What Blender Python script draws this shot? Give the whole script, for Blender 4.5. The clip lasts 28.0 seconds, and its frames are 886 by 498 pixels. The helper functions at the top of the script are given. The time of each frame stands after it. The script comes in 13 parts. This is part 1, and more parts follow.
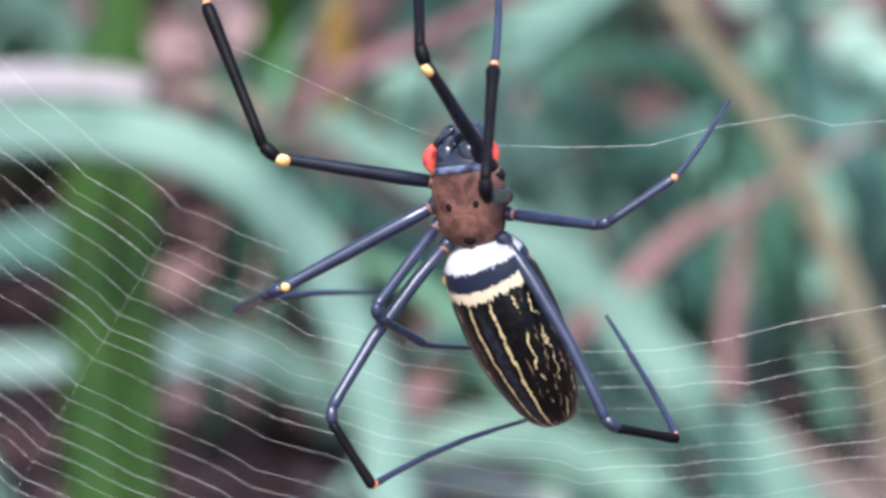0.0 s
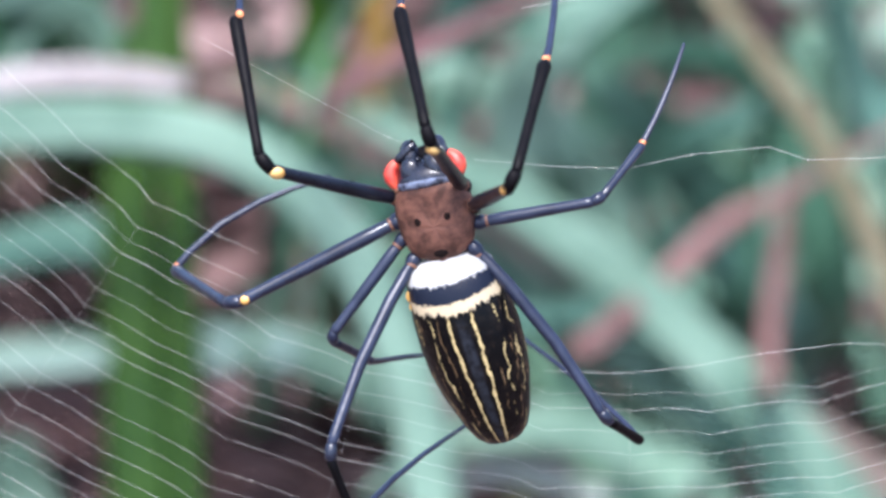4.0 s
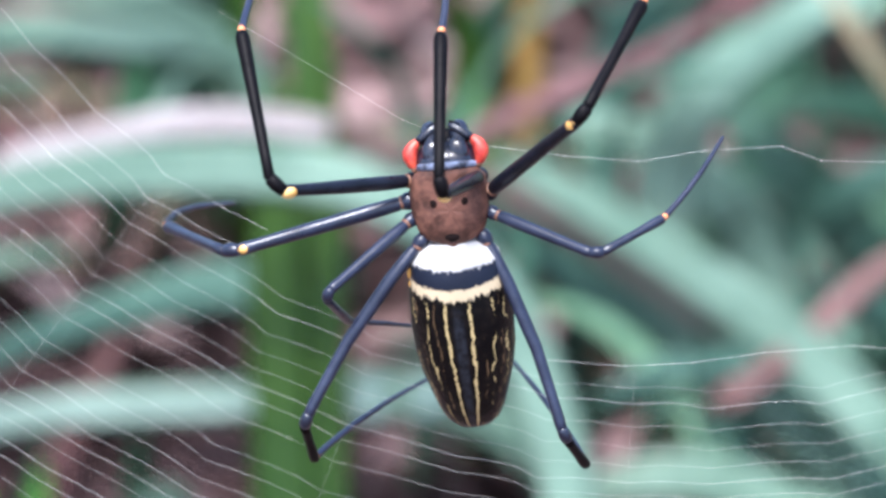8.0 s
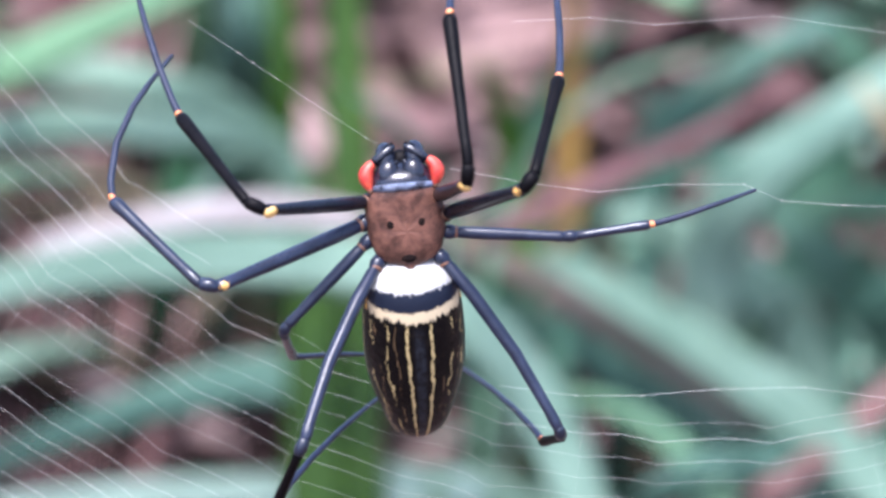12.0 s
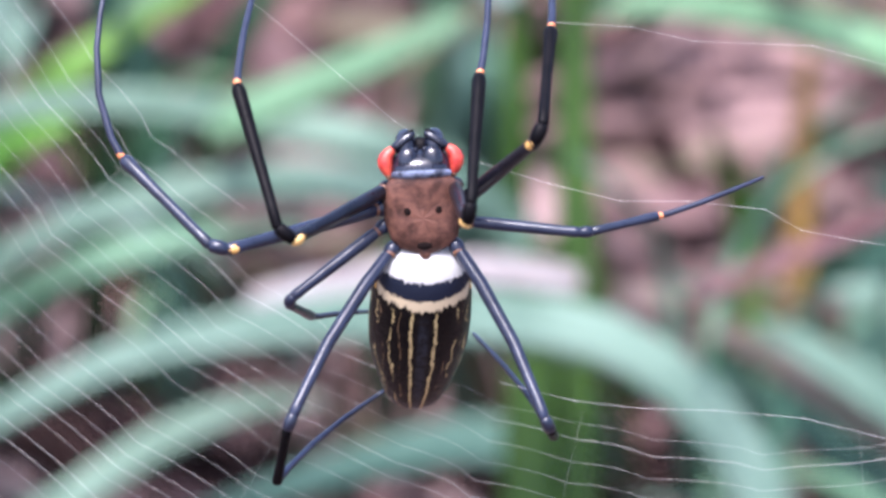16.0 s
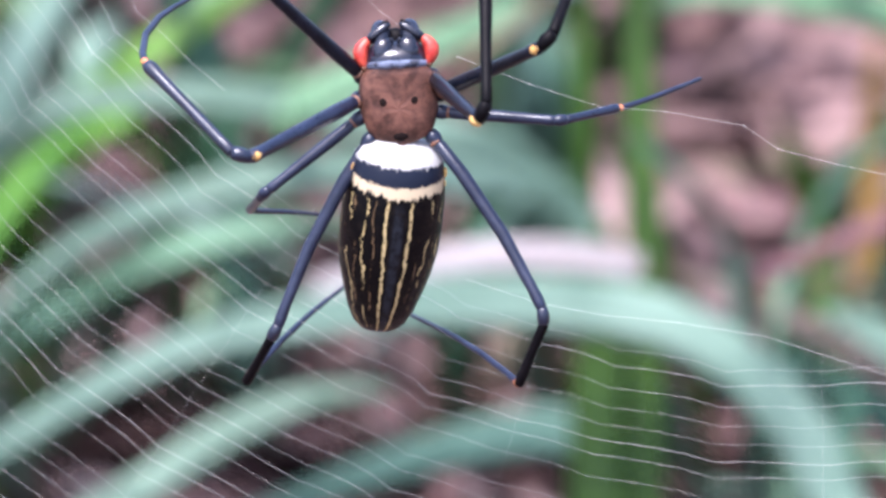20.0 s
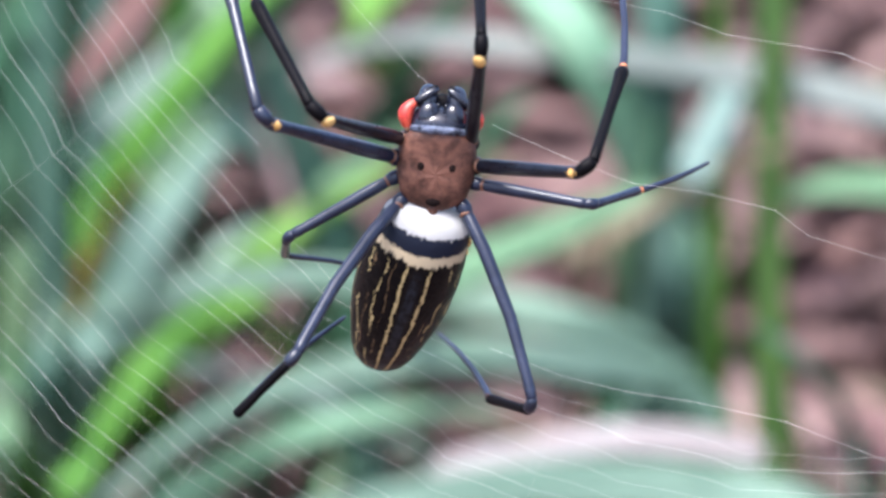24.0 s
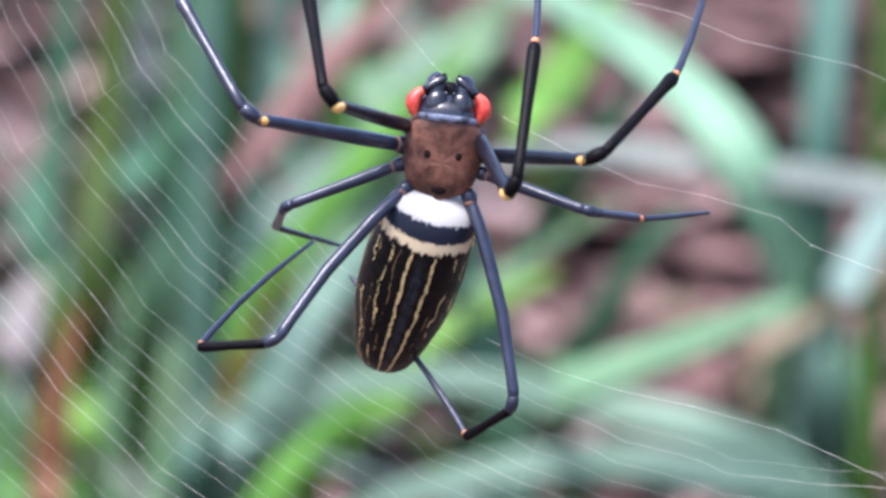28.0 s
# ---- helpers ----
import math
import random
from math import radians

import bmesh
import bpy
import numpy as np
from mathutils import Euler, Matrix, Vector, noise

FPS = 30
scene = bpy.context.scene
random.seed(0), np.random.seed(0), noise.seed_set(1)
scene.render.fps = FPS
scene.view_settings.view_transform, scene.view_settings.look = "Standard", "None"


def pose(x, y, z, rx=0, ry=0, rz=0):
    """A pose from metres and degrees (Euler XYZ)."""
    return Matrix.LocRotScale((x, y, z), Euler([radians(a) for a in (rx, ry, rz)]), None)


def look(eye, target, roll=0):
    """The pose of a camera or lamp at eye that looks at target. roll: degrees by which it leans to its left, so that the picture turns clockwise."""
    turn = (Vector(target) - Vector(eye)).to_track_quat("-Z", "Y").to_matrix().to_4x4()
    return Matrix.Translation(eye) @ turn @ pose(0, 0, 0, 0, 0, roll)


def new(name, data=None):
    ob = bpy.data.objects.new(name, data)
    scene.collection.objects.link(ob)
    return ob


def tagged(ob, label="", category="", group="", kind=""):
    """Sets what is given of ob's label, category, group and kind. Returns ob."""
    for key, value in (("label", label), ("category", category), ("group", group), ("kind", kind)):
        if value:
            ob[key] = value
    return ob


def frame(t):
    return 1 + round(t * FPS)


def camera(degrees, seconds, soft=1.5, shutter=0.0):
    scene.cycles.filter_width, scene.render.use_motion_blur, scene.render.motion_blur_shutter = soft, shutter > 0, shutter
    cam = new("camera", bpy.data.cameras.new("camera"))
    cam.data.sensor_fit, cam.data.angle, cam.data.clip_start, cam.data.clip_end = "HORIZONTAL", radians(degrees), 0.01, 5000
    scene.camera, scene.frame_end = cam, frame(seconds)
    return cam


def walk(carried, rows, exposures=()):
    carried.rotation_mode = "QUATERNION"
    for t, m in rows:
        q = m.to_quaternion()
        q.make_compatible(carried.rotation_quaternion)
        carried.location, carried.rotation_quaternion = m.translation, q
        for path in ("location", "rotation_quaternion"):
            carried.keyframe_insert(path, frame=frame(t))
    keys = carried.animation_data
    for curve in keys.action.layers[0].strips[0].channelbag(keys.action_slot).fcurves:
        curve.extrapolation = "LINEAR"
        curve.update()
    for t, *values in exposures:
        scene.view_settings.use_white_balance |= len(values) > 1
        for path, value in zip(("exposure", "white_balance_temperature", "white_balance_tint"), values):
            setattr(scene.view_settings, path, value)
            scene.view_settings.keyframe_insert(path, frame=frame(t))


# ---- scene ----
cam = camera(14, 28.0, soft=3.0)
cam.data.dof.use_dof = True
cam.data.dof.focus_distance = 0.52
cam.data.dof.aperture_fstop = 15.5
walk(cam, [
    (0, pose(-0.10432, -0.45495, 0.77921, 64.169, -3.151, -11.166)), (0.5, pose(-0.10198, -0.45502, 0.78012, 63.948, -3.053, -11.461)),
    (1, pose(-0.09962, -0.45514, 0.78092, 63.961, -2.960, -11.175)), (1.5, pose(-0.09748, -0.45513, 0.78184, 63.506, -2.857, -11.099)),
    (2, pose(-0.09560, -0.45498, 0.78293, 63.450, -2.717, -11.335)), (2.5, pose(-0.09380, -0.45480, 0.78401, 63.196, -2.573, -10.646)),
    (3, pose(-0.09178, -0.45489, 0.78464, 63.023, -2.431, -10.315)), (3.5, pose(-0.08917, -0.45575, 0.78396, 63.360, -2.300, -10.116)),
    (5.5, pose(-0.07689, -0.46112, 0.77771, 64.600, -1.738, -8.457)), (6, pose(-0.07369, -0.46269, 0.77558, 63.983, -1.582, -7.461)),
    (6.5, pose(-0.07032, -0.46445, 0.77303, 63.925, -1.363, -7.006)), (7, pose(-0.06660, -0.46621, 0.77048, 64.819, -1.154, -6.629)),
    (7.5, pose(-0.06253, -0.46791, 0.76805, 65.685, -0.940, -6.672)), (8, pose(-0.05835, -0.46948, 0.76583, 65.492, -0.717, -6.436)),
    (8.5, pose(-0.05442, -0.47084, 0.76388, 65.680, -0.496, -6.102)), (9, pose(-0.05098, -0.47201, 0.76215, 65.817, -0.274, -5.663)),
    (9.5, pose(-0.04803, -0.47308, 0.76045, 66.153, -0.266, -5.502)), (10, pose(-0.04532, -0.47419, 0.75853, 66.349, -0.259, -5.413)),
    (10.5, pose(-0.04243, -0.47545, 0.75628, 66.476, -0.251, -5.144)), (11, pose(-0.03896, -0.47679, 0.75384, 66.525, -0.243, -4.766)),
    (11.5, pose(-0.03469, -0.47810, 0.75153, 66.327, -0.234, -4.462)), (12, pose(-0.02952, -0.47928, 0.74954, 67.856, -0.226, -4.398)),
    (12.5, pose(-0.02349, -0.48032, 0.74785, 68.708, -0.182, -4.413)), (13, pose(-0.01692, -0.48133, 0.74604, 67.950, -0.138, -2.460)),
    (13.5, pose(-0.01071, -0.48263, 0.74328, 67.776, -0.094, -0.238)), (15.5, pose(0.01089, -0.48789, 0.72957, 70.045, 0.150, 2.218)),
    (16, pose(0.01466, -0.48871, 0.72704, 70.077, 0.229, 1.574)), (16.5, pose(0.01737, -0.48933, 0.72508, 70.731, 0.308, 2.453)),
    (17, pose(0.02046, -0.48995, 0.72302, 70.481, 0.386, 2.368)), (17.5, pose(0.02402, -0.49059, 0.72071, 70.770, 0.590, 3.119)),
    (18, pose(0.02768, -0.49131, 0.71808, 71.247, 0.796, 3.469)), (18.5, pose(0.03106, -0.49212, 0.71507, 71.173, 1.000, 3.492)),
    (19, pose(0.03423, -0.49303, 0.71171, 71.231, 1.204, 3.331)), (19.5, pose(0.03766, -0.49394, 0.70814, 71.390, 1.410, 3.462)),
    (20, pose(0.04187, -0.49473, 0.70456, 71.096, 1.611, 3.624)), (20.5, pose(0.04688, -0.49538, 0.70098, 71.148, 1.625, 3.876)),
    (21, pose(0.05217, -0.49598, 0.69724, 72.175, 1.649, 4.316)), (21.5, pose(0.05698, -0.49668, 0.69303, 73.134, 1.673, 4.848)),
    (22, pose(0.06064, -0.49761, 0.68824, 74.294, 1.699, 5.536)), (22.5, pose(0.06260, -0.49870, 0.68334, 75.115, 1.721, 6.427)),
    (24.5, pose(0.06752, -0.50242, 0.66583, 76.272, 0.958, 7.332)), (25, pose(0.07124, -0.50301, 0.66094, 76.895, 0.767, 7.769)),
    (25.5, pose(0.07725, -0.50323, 0.65578, 77.408, 0.640, 8.070)), (26, pose(0.08330, -0.50327, 0.65088, 78.158, 0.512, 8.670)),
    (26.5, pose(0.08867, -0.50324, 0.64638, 78.522, 0.383, 9.114)), (27, pose(0.09331, -0.50317, 0.64226, 78.784, 0.253, 9.956)),
    (27.5, pose(0.09745, -0.50304, 0.63861, 78.882, 0.123, 10.867)), (28, pose(0.10135, -0.50279, 0.63560, 79.345, -0.007, 11.606))], exposures=[(0.0, 1.81, 5840, 13), (8.0, 1.90, 5800, 12), (12.0, 1.91, 5780, 17), (15.5, 1.94, 5880, 21), (20.5, 1.96, 5880, 21), (22.5, 1.92, 6000, 15), (25.0, 1.87, 6020, 13), (28.0, 1.88, 5950, 17)])

# ---- light ----
world = bpy.data.worlds.new("overcast_sky")
scene.world = world
world.use_nodes = True
wn = world.node_tree
sky = wn.nodes.new("ShaderNodeTexSky")
sky.sky_type, sky.sun_disc = "NISHITA", False
sky.sun_elevation, sky.sun_rotation = radians(70), radians(209)
sky.air_density, sky.dust_density = 1.0, 4.0
wn.links.new(sky.outputs["Color"], wn.nodes["Background"].inputs["Color"])
wn.nodes["Background"].inputs["Strength"].default_value = 0.127

sun_data = bpy.data.lights.new("sun", "SUN")
sun_data.energy, sun_data.angle, sun_data.color = 1.8, radians(20), (1.0, 0.97, 0.93)
sun = new("sun", sun_data)
sun.matrix_basis = look((-0.9, -1.6, 5.0), (0, 0, 0))


# ---- material helpers ----


def node(nt, kind, **inputs):
    n = nt.nodes.new("ShaderNode" + kind)
    for key, value in inputs.items():
        name = key.replace("_", " ")
        if isinstance(value, bpy.types.NodeSocket):
            nt.links.new(value, n.inputs[name])
        else:
            n.inputs[name].default_value = value
    return n


def calc(nt, op, a, b=0.0, c=0.0):
    n = nt.nodes.new("ShaderNodeMath")
    n.operation = op
    for i, value in enumerate((a, b, c)):
        if isinstance(value, bpy.types.NodeSocket):
            nt.links.new(value, n.inputs[i])
        else:
            n.inputs[i].default_value = value
    return n.outputs[0]


def mix(nt, fac, a, b):
    n = nt.nodes.new("ShaderNodeMix")
    n.data_type = "RGBA"
    for socket, value in ((n.inputs[0], fac), (n.inputs[6], a), (n.inputs[7], b)):
        if isinstance(value, bpy.types.NodeSocket):
            nt.links.new(value, socket)
        else:
            socket.default_value = value if not isinstance(value, tuple) else (*value[:3], 1)
    return n.outputs[2]


def step(nt, value, low, high):
    n = nt.nodes.new("ShaderNodeMapRange")
    n.interpolation_type = "SMOOTHSTEP"
    n.inputs[1].default_value, n.inputs[2].default_value = low, high
    nt.links.new(value, n.inputs[0])
    return n.outputs[0]


def material(name):
    m = bpy.data.materials.new(name)
    m.use_nodes = True
    nt = m.node_tree
    return m, nt, nt.nodes["Principled BSDF"], nt.nodes.new("ShaderNodeTexCoord").outputs["Object"]


def bump(nt, bsdf, height, strength, distance):
    b = node(nt, "Bump", Strength=strength, Distance=distance, Height=height)
    nt.links.new(b.outputs[0], bsdf.inputs["Normal"])


def noise_of(nt, coords, scale, detail=4.0, rough=0.6):
    return node(nt, "TexNoise", Vector=coords, Scale=scale, Detail=detail, Roughness=rough).outputs["Fac"]


def leaf_material(name, low, high, dry=(0.22, 0.15, 0.08), dryness=0.15, rough=0.45, clear=0.25):
    """Grass blade: ribs along its length (UV x across, y along), blotches and dry patches; lets some light through."""
    m, nt, bsdf, coords = material(name)
    uv = nt.nodes.new("ShaderNodeTexCoord").outputs["UV"]
    ribs = node(nt, "TexNoise", Vector=node(nt, "Mapping", Vector=uv, Scale=(26, 0.6, 1)).outputs[0], Scale=1.0, Detail=3.0).outputs["Fac"]
    blot = noise_of(nt, coords, 22)
    broad = noise_of(nt, coords, 7, 3)
    colour = mix(nt, step(nt, calc(nt, "MULTIPLY_ADD", broad, 0.5, calc(nt, "MULTIPLY", blot, 0.5)), 0.38, 0.62), tuple(c * 0.8 for c in low), high)
    colour = mix(nt, calc(nt, "MULTIPLY", step(nt, ribs, 0.4, 0.7), 0.35), colour, tuple(min(1, c * 1.35) for c in high))
    patch = step(nt, noise_of(nt, coords, 9, 6, 0.7), 0.56, 0.68)
    colour = mix(nt, calc(nt, "MULTIPLY", patch, dryness), colour, dry)
    rnd = nt.nodes.new("ShaderNodeObjectInfo").outputs["Random"]
    hue = node(nt, "HueSaturation", Color=colour, Hue=calc(nt, "MULTIPLY_ADD", rnd, 0.03, 0.485), Value=calc(nt, "MULTIPLY_ADD", rnd, 0.3, 0.85))
    nt.links.new(hue.outputs[0], bsdf.inputs["Base Color"])
    bsdf.inputs["Roughness"].default_value = rough
    bsdf.inputs["Specular IOR Level"].default_value = 0.28
    bump(nt, bsdf, ribs, 0.4, 0.0006)
    trans = node(nt, "BsdfTranslucent", Color=hue.outputs[0])
    blend = node(nt, "MixShader", Fac=clear)
    nt.links.new(bsdf.outputs[0], blend.inputs[1])
    nt.links.new(trans.outputs[0], blend.inputs[2])
    nt.links.new(blend.outputs[0], nt.nodes["Material Output"].inputs["Surface"])
    return m


def plain_material(name, low, high, rough=0.5, scale=900.0, strength=0.3, distance=0.0001, coat=0.0):
    m, nt, bsdf, coords = material(name)
    fine = noise_of(nt, coords, scale)
    broad = noise_of(nt, coords, scale * 0.13)
    colour = mix(nt, step(nt, broad, 0.3, 0.7), low, high)
    colour = mix(nt, calc(nt, "MULTIPLY", step(nt, fine, 0.45, 0.75), 0.4), colour, tuple(c * 0.55 for c in low))
    nt.links.new(colour, bsdf.inputs["Base Color"])
    nt.links.new(calc(nt, "MULTIPLY_ADD", fine, 0.25, rough - 0.12), bsdf.inputs["Roughness"])
    bsdf.inputs["Coat Weight"].default_value = coat
    bsdf.inputs["Coat Roughness"].default_value = 0.14
    bump(nt, bsdf, fine, strength, distance)
    return m


LEAF = {
    "teal": leaf_material("blade_blue_green", (0.128, 0.232, 0.163), (0.235, 0.355, 0.268)),
    "sea": leaf_material("blade_dull_blue_green", (0.108, 0.198, 0.138), (0.2, 0.305, 0.226)),
    "aqua": leaf_material("blade_sea_green", (0.13, 0.28, 0.16), (0.24, 0.42, 0.27)),
    "mid": leaf_material("blade_teal", (0.05, 0.125, 0.09), (0.11, 0.215, 0.16)),
    "deep": leaf_material("blade_deep_teal", (0.032, 0.1, 0.058), (0.08, 0.18, 0.115)),
    "dark": leaf_material("blade_dark_green", (0.02, 0.072, 0.036), (0.045, 0.125, 0.065)),
    "green": leaf_material("blade_green", (0.024, 0.085, 0.008), (0.06, 0.155, 0.018)),
    "moss": leaf_material("blade_dark_moss_green", (0.021, 0.058, 0.006), (0.05, 0.105, 0.014), dryness=0.2),
    "lime": leaf_material("blade_lime", (0.09, 0.25, 0.035), (0.19, 0.4, 0.075)),
    "fresh": leaf_material("blade_fresh_green", (0.105, 0.21, 0.1), (0.185, 0.32, 0.175)),
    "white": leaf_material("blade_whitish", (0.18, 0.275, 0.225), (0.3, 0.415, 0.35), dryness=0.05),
    "grey": leaf_material("blade_greyish", (0.16, 0.2, 0.17), (0.26, 0.29, 0.26), dryness=0.2),
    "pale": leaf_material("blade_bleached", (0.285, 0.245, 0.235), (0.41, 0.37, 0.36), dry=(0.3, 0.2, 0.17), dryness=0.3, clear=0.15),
    "tan": leaf_material("blade_tan", (0.17, 0.15, 0.085), (0.27, 0.23, 0.15), dryness=0.3, clear=0.15),
    "red": leaf_material("stalk_reddish", (0.11, 0.05, 0.046), (0.22, 0.12, 0.112), dry=(0.08, 0.04, 0.03), dryness=0.4, rough=0.7, clear=0.05),
    "pink": leaf_material("dead_blade_pinkish", (0.15, 0.085, 0.078), (0.3, 0.19, 0.178), dry=(0.08, 0.045, 0.04), dryness=0.45, rough=0.7, clear=0.1),
    "straw": leaf_material("blade_straw", (0.2, 0.155, 0.125), (0.32, 0.26, 0.215), dryness=0.3, clear=0.15),
    "grass": leaf_material("blade_grass_green", (0.045, 0.13, 0.03), (0.1, 0.23, 0.065)),
    "wither": leaf_material("blade_withering", (0.13, 0.14, 0.055), (0.22, 0.22, 0.1), dry=(0.26, 0.18, 0.13), dryness=0.6, clear=0.15),
    "orange": leaf_material("stalk_ochre", (0.14, 0.1, 0.015), (0.25, 0.16, 0.03), dryness=0.3, clear=0.1),
    "rust": leaf_material("blade_rusty", (0.12, 0.05, 0.022), (0.22, 0.11, 0.055), dryness=0.4, clear=0.1),
}
SILK = plain_material("silk", (0.62, 0.6, 0.55), (0.8, 0.78, 0.7), rough=0.35, scale=3000)
SILK.node_tree.nodes["Principled BSDF"].inputs["Specular IOR Level"].default_value = 0.8


def soil_material():
    m, nt, bsdf, coords = material("leaf_litter_soil")
    a = noise_of(nt, coords, 14, 8, 0.65)
    b = noise_of(nt, coords, 90, 6, 0.7)
    colour = mix(nt, step(nt, a, 0.38, 0.62), (0.045, 0.026, 0.021), (0.16, 0.095, 0.078))
    colour = mix(nt, calc(nt, "MULTIPLY", step(nt, b, 0.5, 0.7), 0.5), colour, (0.24, 0.16, 0.14))
    nt.links.new(colour, bsdf.inputs["Base Color"])
    bsdf.inputs["Roughness"].default_value = 0.9
    bump(nt, bsdf, b, 0.8, 0.008)
    return m


SOIL = soil_material()


def litter_material():
    m, nt, bsdf, coords = material("dead_leaf")
    rnd = nt.nodes.new("ShaderNodeNewGeometry").outputs["Random Per Island"]
    ramp = nt.nodes.new("ShaderNodeValToRGB")
    stops = ((0.0, (0.03, 0.016, 0.014)), (0.35, (0.085, 0.043, 0.04)), (0.65, (0.17, 0.098, 0.092)), (0.9, (0.27, 0.175, 0.165)), (1.0, (0.38, 0.28, 0.27)))
    while len(ramp.color_ramp.elements) < len(stops):
        ramp.color_ramp.elements.new(0.5)
    for e, (at, c) in zip(ramp.color_ramp.elements, stops):
        e.position, e.color = at, (*c, 1)
    nt.links.new(rnd, ramp.inputs[0])
    spots = noise_of(nt, coords, 160, 5)
    colour = mix(nt, calc(nt, "MULTIPLY", step(nt, spots, 0.45, 0.7), 0.6), ramp.outputs[0], (0.1, 0.055, 0.05))
    nt.links.new(colour, bsdf.inputs["Base Color"])
    bsdf.inputs["Roughness"].default_value = 0.75
    bump(nt, bsdf, spots, 0.5, 0.002)
    return m


DEAD_LEAF = litter_material()

# ---- ground: level floor, a bank behind the web, then open land ----


def ground_height(x, y):
    rise = min(max((y - 0.62) / 0.85, 0.0), 1.0)
    far = min(max((y - 1.45) / 6.0, 0.0), 1.0)
    return 0.66 * (rise * rise * (3 - 2 * rise)) * 0.55 + 0.66 * 0.45 * rise + 0.35 * far


def build_ground():
    near = [-1.2 + 0.04 * i for i in range(101)]
    xs = [-400, -120, -40, -12, -5, -2.5] + near + [3.5, 6, 13, 40, 120, 400]
    near = [-0.8 + 0.04 * i for i in range(81)]
    ys = [-400, -120, -40, -12, -4, -1.6] + near + [2.8, 3.6, 5, 8, 14, 40, 120, 400]
    verts = []
    for y in ys:
        for x in xs:
            lump = 0.03 * noise.noise((x * 4, y * 4, 0)) + 0.012 * noise.noise((x * 15, y * 15, 3)) if abs(x) < 3 and -1 < y < 3 else 0
            verts.append((x - 0.8, y, ground_height(x, y) + lump))
    w = len(xs)
    faces = [(j * w + i, j * w + i + 1, j * w + w + i + 1, j * w + w + i) for j in range(len(ys) - 1) for i in range(w - 1)]
    me = bpy.data.meshes.new("ground")
    me.from_pydata(verts, [], faces)
    me.polygons.foreach_set("use_smooth", [True] * len(faces))
    me.materials.append(SOIL)
    return tagged(new("ground", me), "brown bare soil bank under dead leaves", "ground", kind="structure")


build_ground()


def part(name, bm, mat, parent, label="", smooth=True):
    me = bpy.data.meshes.new(name)
    bm.normal_update()
    bm.to_mesh(me)
    bm.free()
    if smooth:
        me.polygons.foreach_set("use_smooth", [True] * len(me.polygons))
    me.materials.append(mat)
    ob = new(name, me)
    ob.parent = parent
    if label:
        ob["label"] = label
    return ob


# ---- grass ----


def spline(points, count):
    """Points along a smooth curve through the given ones, at even parameter steps."""
    pts = [Vector(p) for p in points]
    pts = [pts[0] * 2 - pts[1]] + pts + [pts[-1] * 2 - pts[-2]]
    out = []
    spans = len(pts) - 3
    for i in range(count):
        u = i / (count - 1) * spans
        j = min(int(u), spans - 1)
        s = u - j
        a, b, c, d = pts[j:j + 4]
        out.append(0.5 * (2 * b + (c - a) * s + (2 * a - 5 * b + 4 * c - d) * s * s + (3 * b - a - 3 * c + d) * s ** 3))
    return out


def blade_mesh(points, width, face=(0, -1, 0.4), fold=0.18, blunt=0.15, count=28):
    """A grass blade along points from root to tip: a folded strip with a midrib, real thickness and a tapering tip."""
    line = spline(points, count)
    bm = bmesh.new()
    uv = bm.loops.layers.uv.new()
    rows = []
    face = Vector(face).normalized()
    for i, p in enumerate(line):
        along = (line[min(i + 1, count - 1)] - line[max(i - 1, 0)]).normalized()
        side = along.cross(face)
        side = side.normalized() if side.length > 1e-4 else Vector((1, 0, 0))
        out = side.cross(along).normalized()
        t = i / (count - 1)
        taper = min(1.0, (1 - t) / 0.45) ** 0.7 * (1 - blunt) + blunt
        if t > 0.97:
            taper *= 0.4
        taper *= 0.75 + 0.25 * min(1, t / 0.15)
        h = width / 2 * taper * (1 + 0.1 * noise.noise((t * 7, points[0][0] * 90, points[-1][2] * 70)))
        wav = 0.06 * width * math.sin(9 * t + points[0][0] * 40)
        thick = 0.035 * width
        rows.append([bm.verts.new(p + side * x * h + out * (z * h * fold + e * thick + wav * abs(x)))
                     for x, z, e in ((-1, 1, 0), (-0.5, 0.35, 1), (0, 0, 1), (0.5, 0.35, 1), (1, 1, 0), (0.5, 0.35, -1), (0, -0.15, -1.4), (-0.5, 0.35, -1))])
    for i in range(count - 1):
        for j in range(8):
            f = bm.faces.new((rows[i][j], rows[i][(j + 1) % 8], rows[i + 1][(j + 1) % 8], rows[i + 1][j]))
            for loop, (a, b) in zip(f.loops, ((j, i), (j + 1, i), (j + 1, i + 1), (j, i + 1))):
                loop[uv].uv = (a / 4 if a <= 4 else (8 - a) / 4, b / (count - 1))
    bm.faces.new(rows[0])
    bm.faces.new(list(reversed(rows[-1])))
    bmesh.ops.recalc_face_normals(bm, faces=bm.faces)
    return bm


def clump(name, label, base, category="grass"):
    ob = new(name)
    ob.location = base
    ob.empty_display_size = 0.05
    return tagged(ob, label, category, group="plants on the bank")


def blade(owner, kind, width, *points, label="", fold=0.18, blunt=0.15):
    base = owner.location
    pts = [tuple(Vector(p) - base) for p in points]
    return part("stalk" if kind in ("red", "orange") else "dead_blade" if kind == "pink" else "blade", blade_mesh(pts, width, fold=fold, blunt=blunt), LEAF[kind], owner, label)


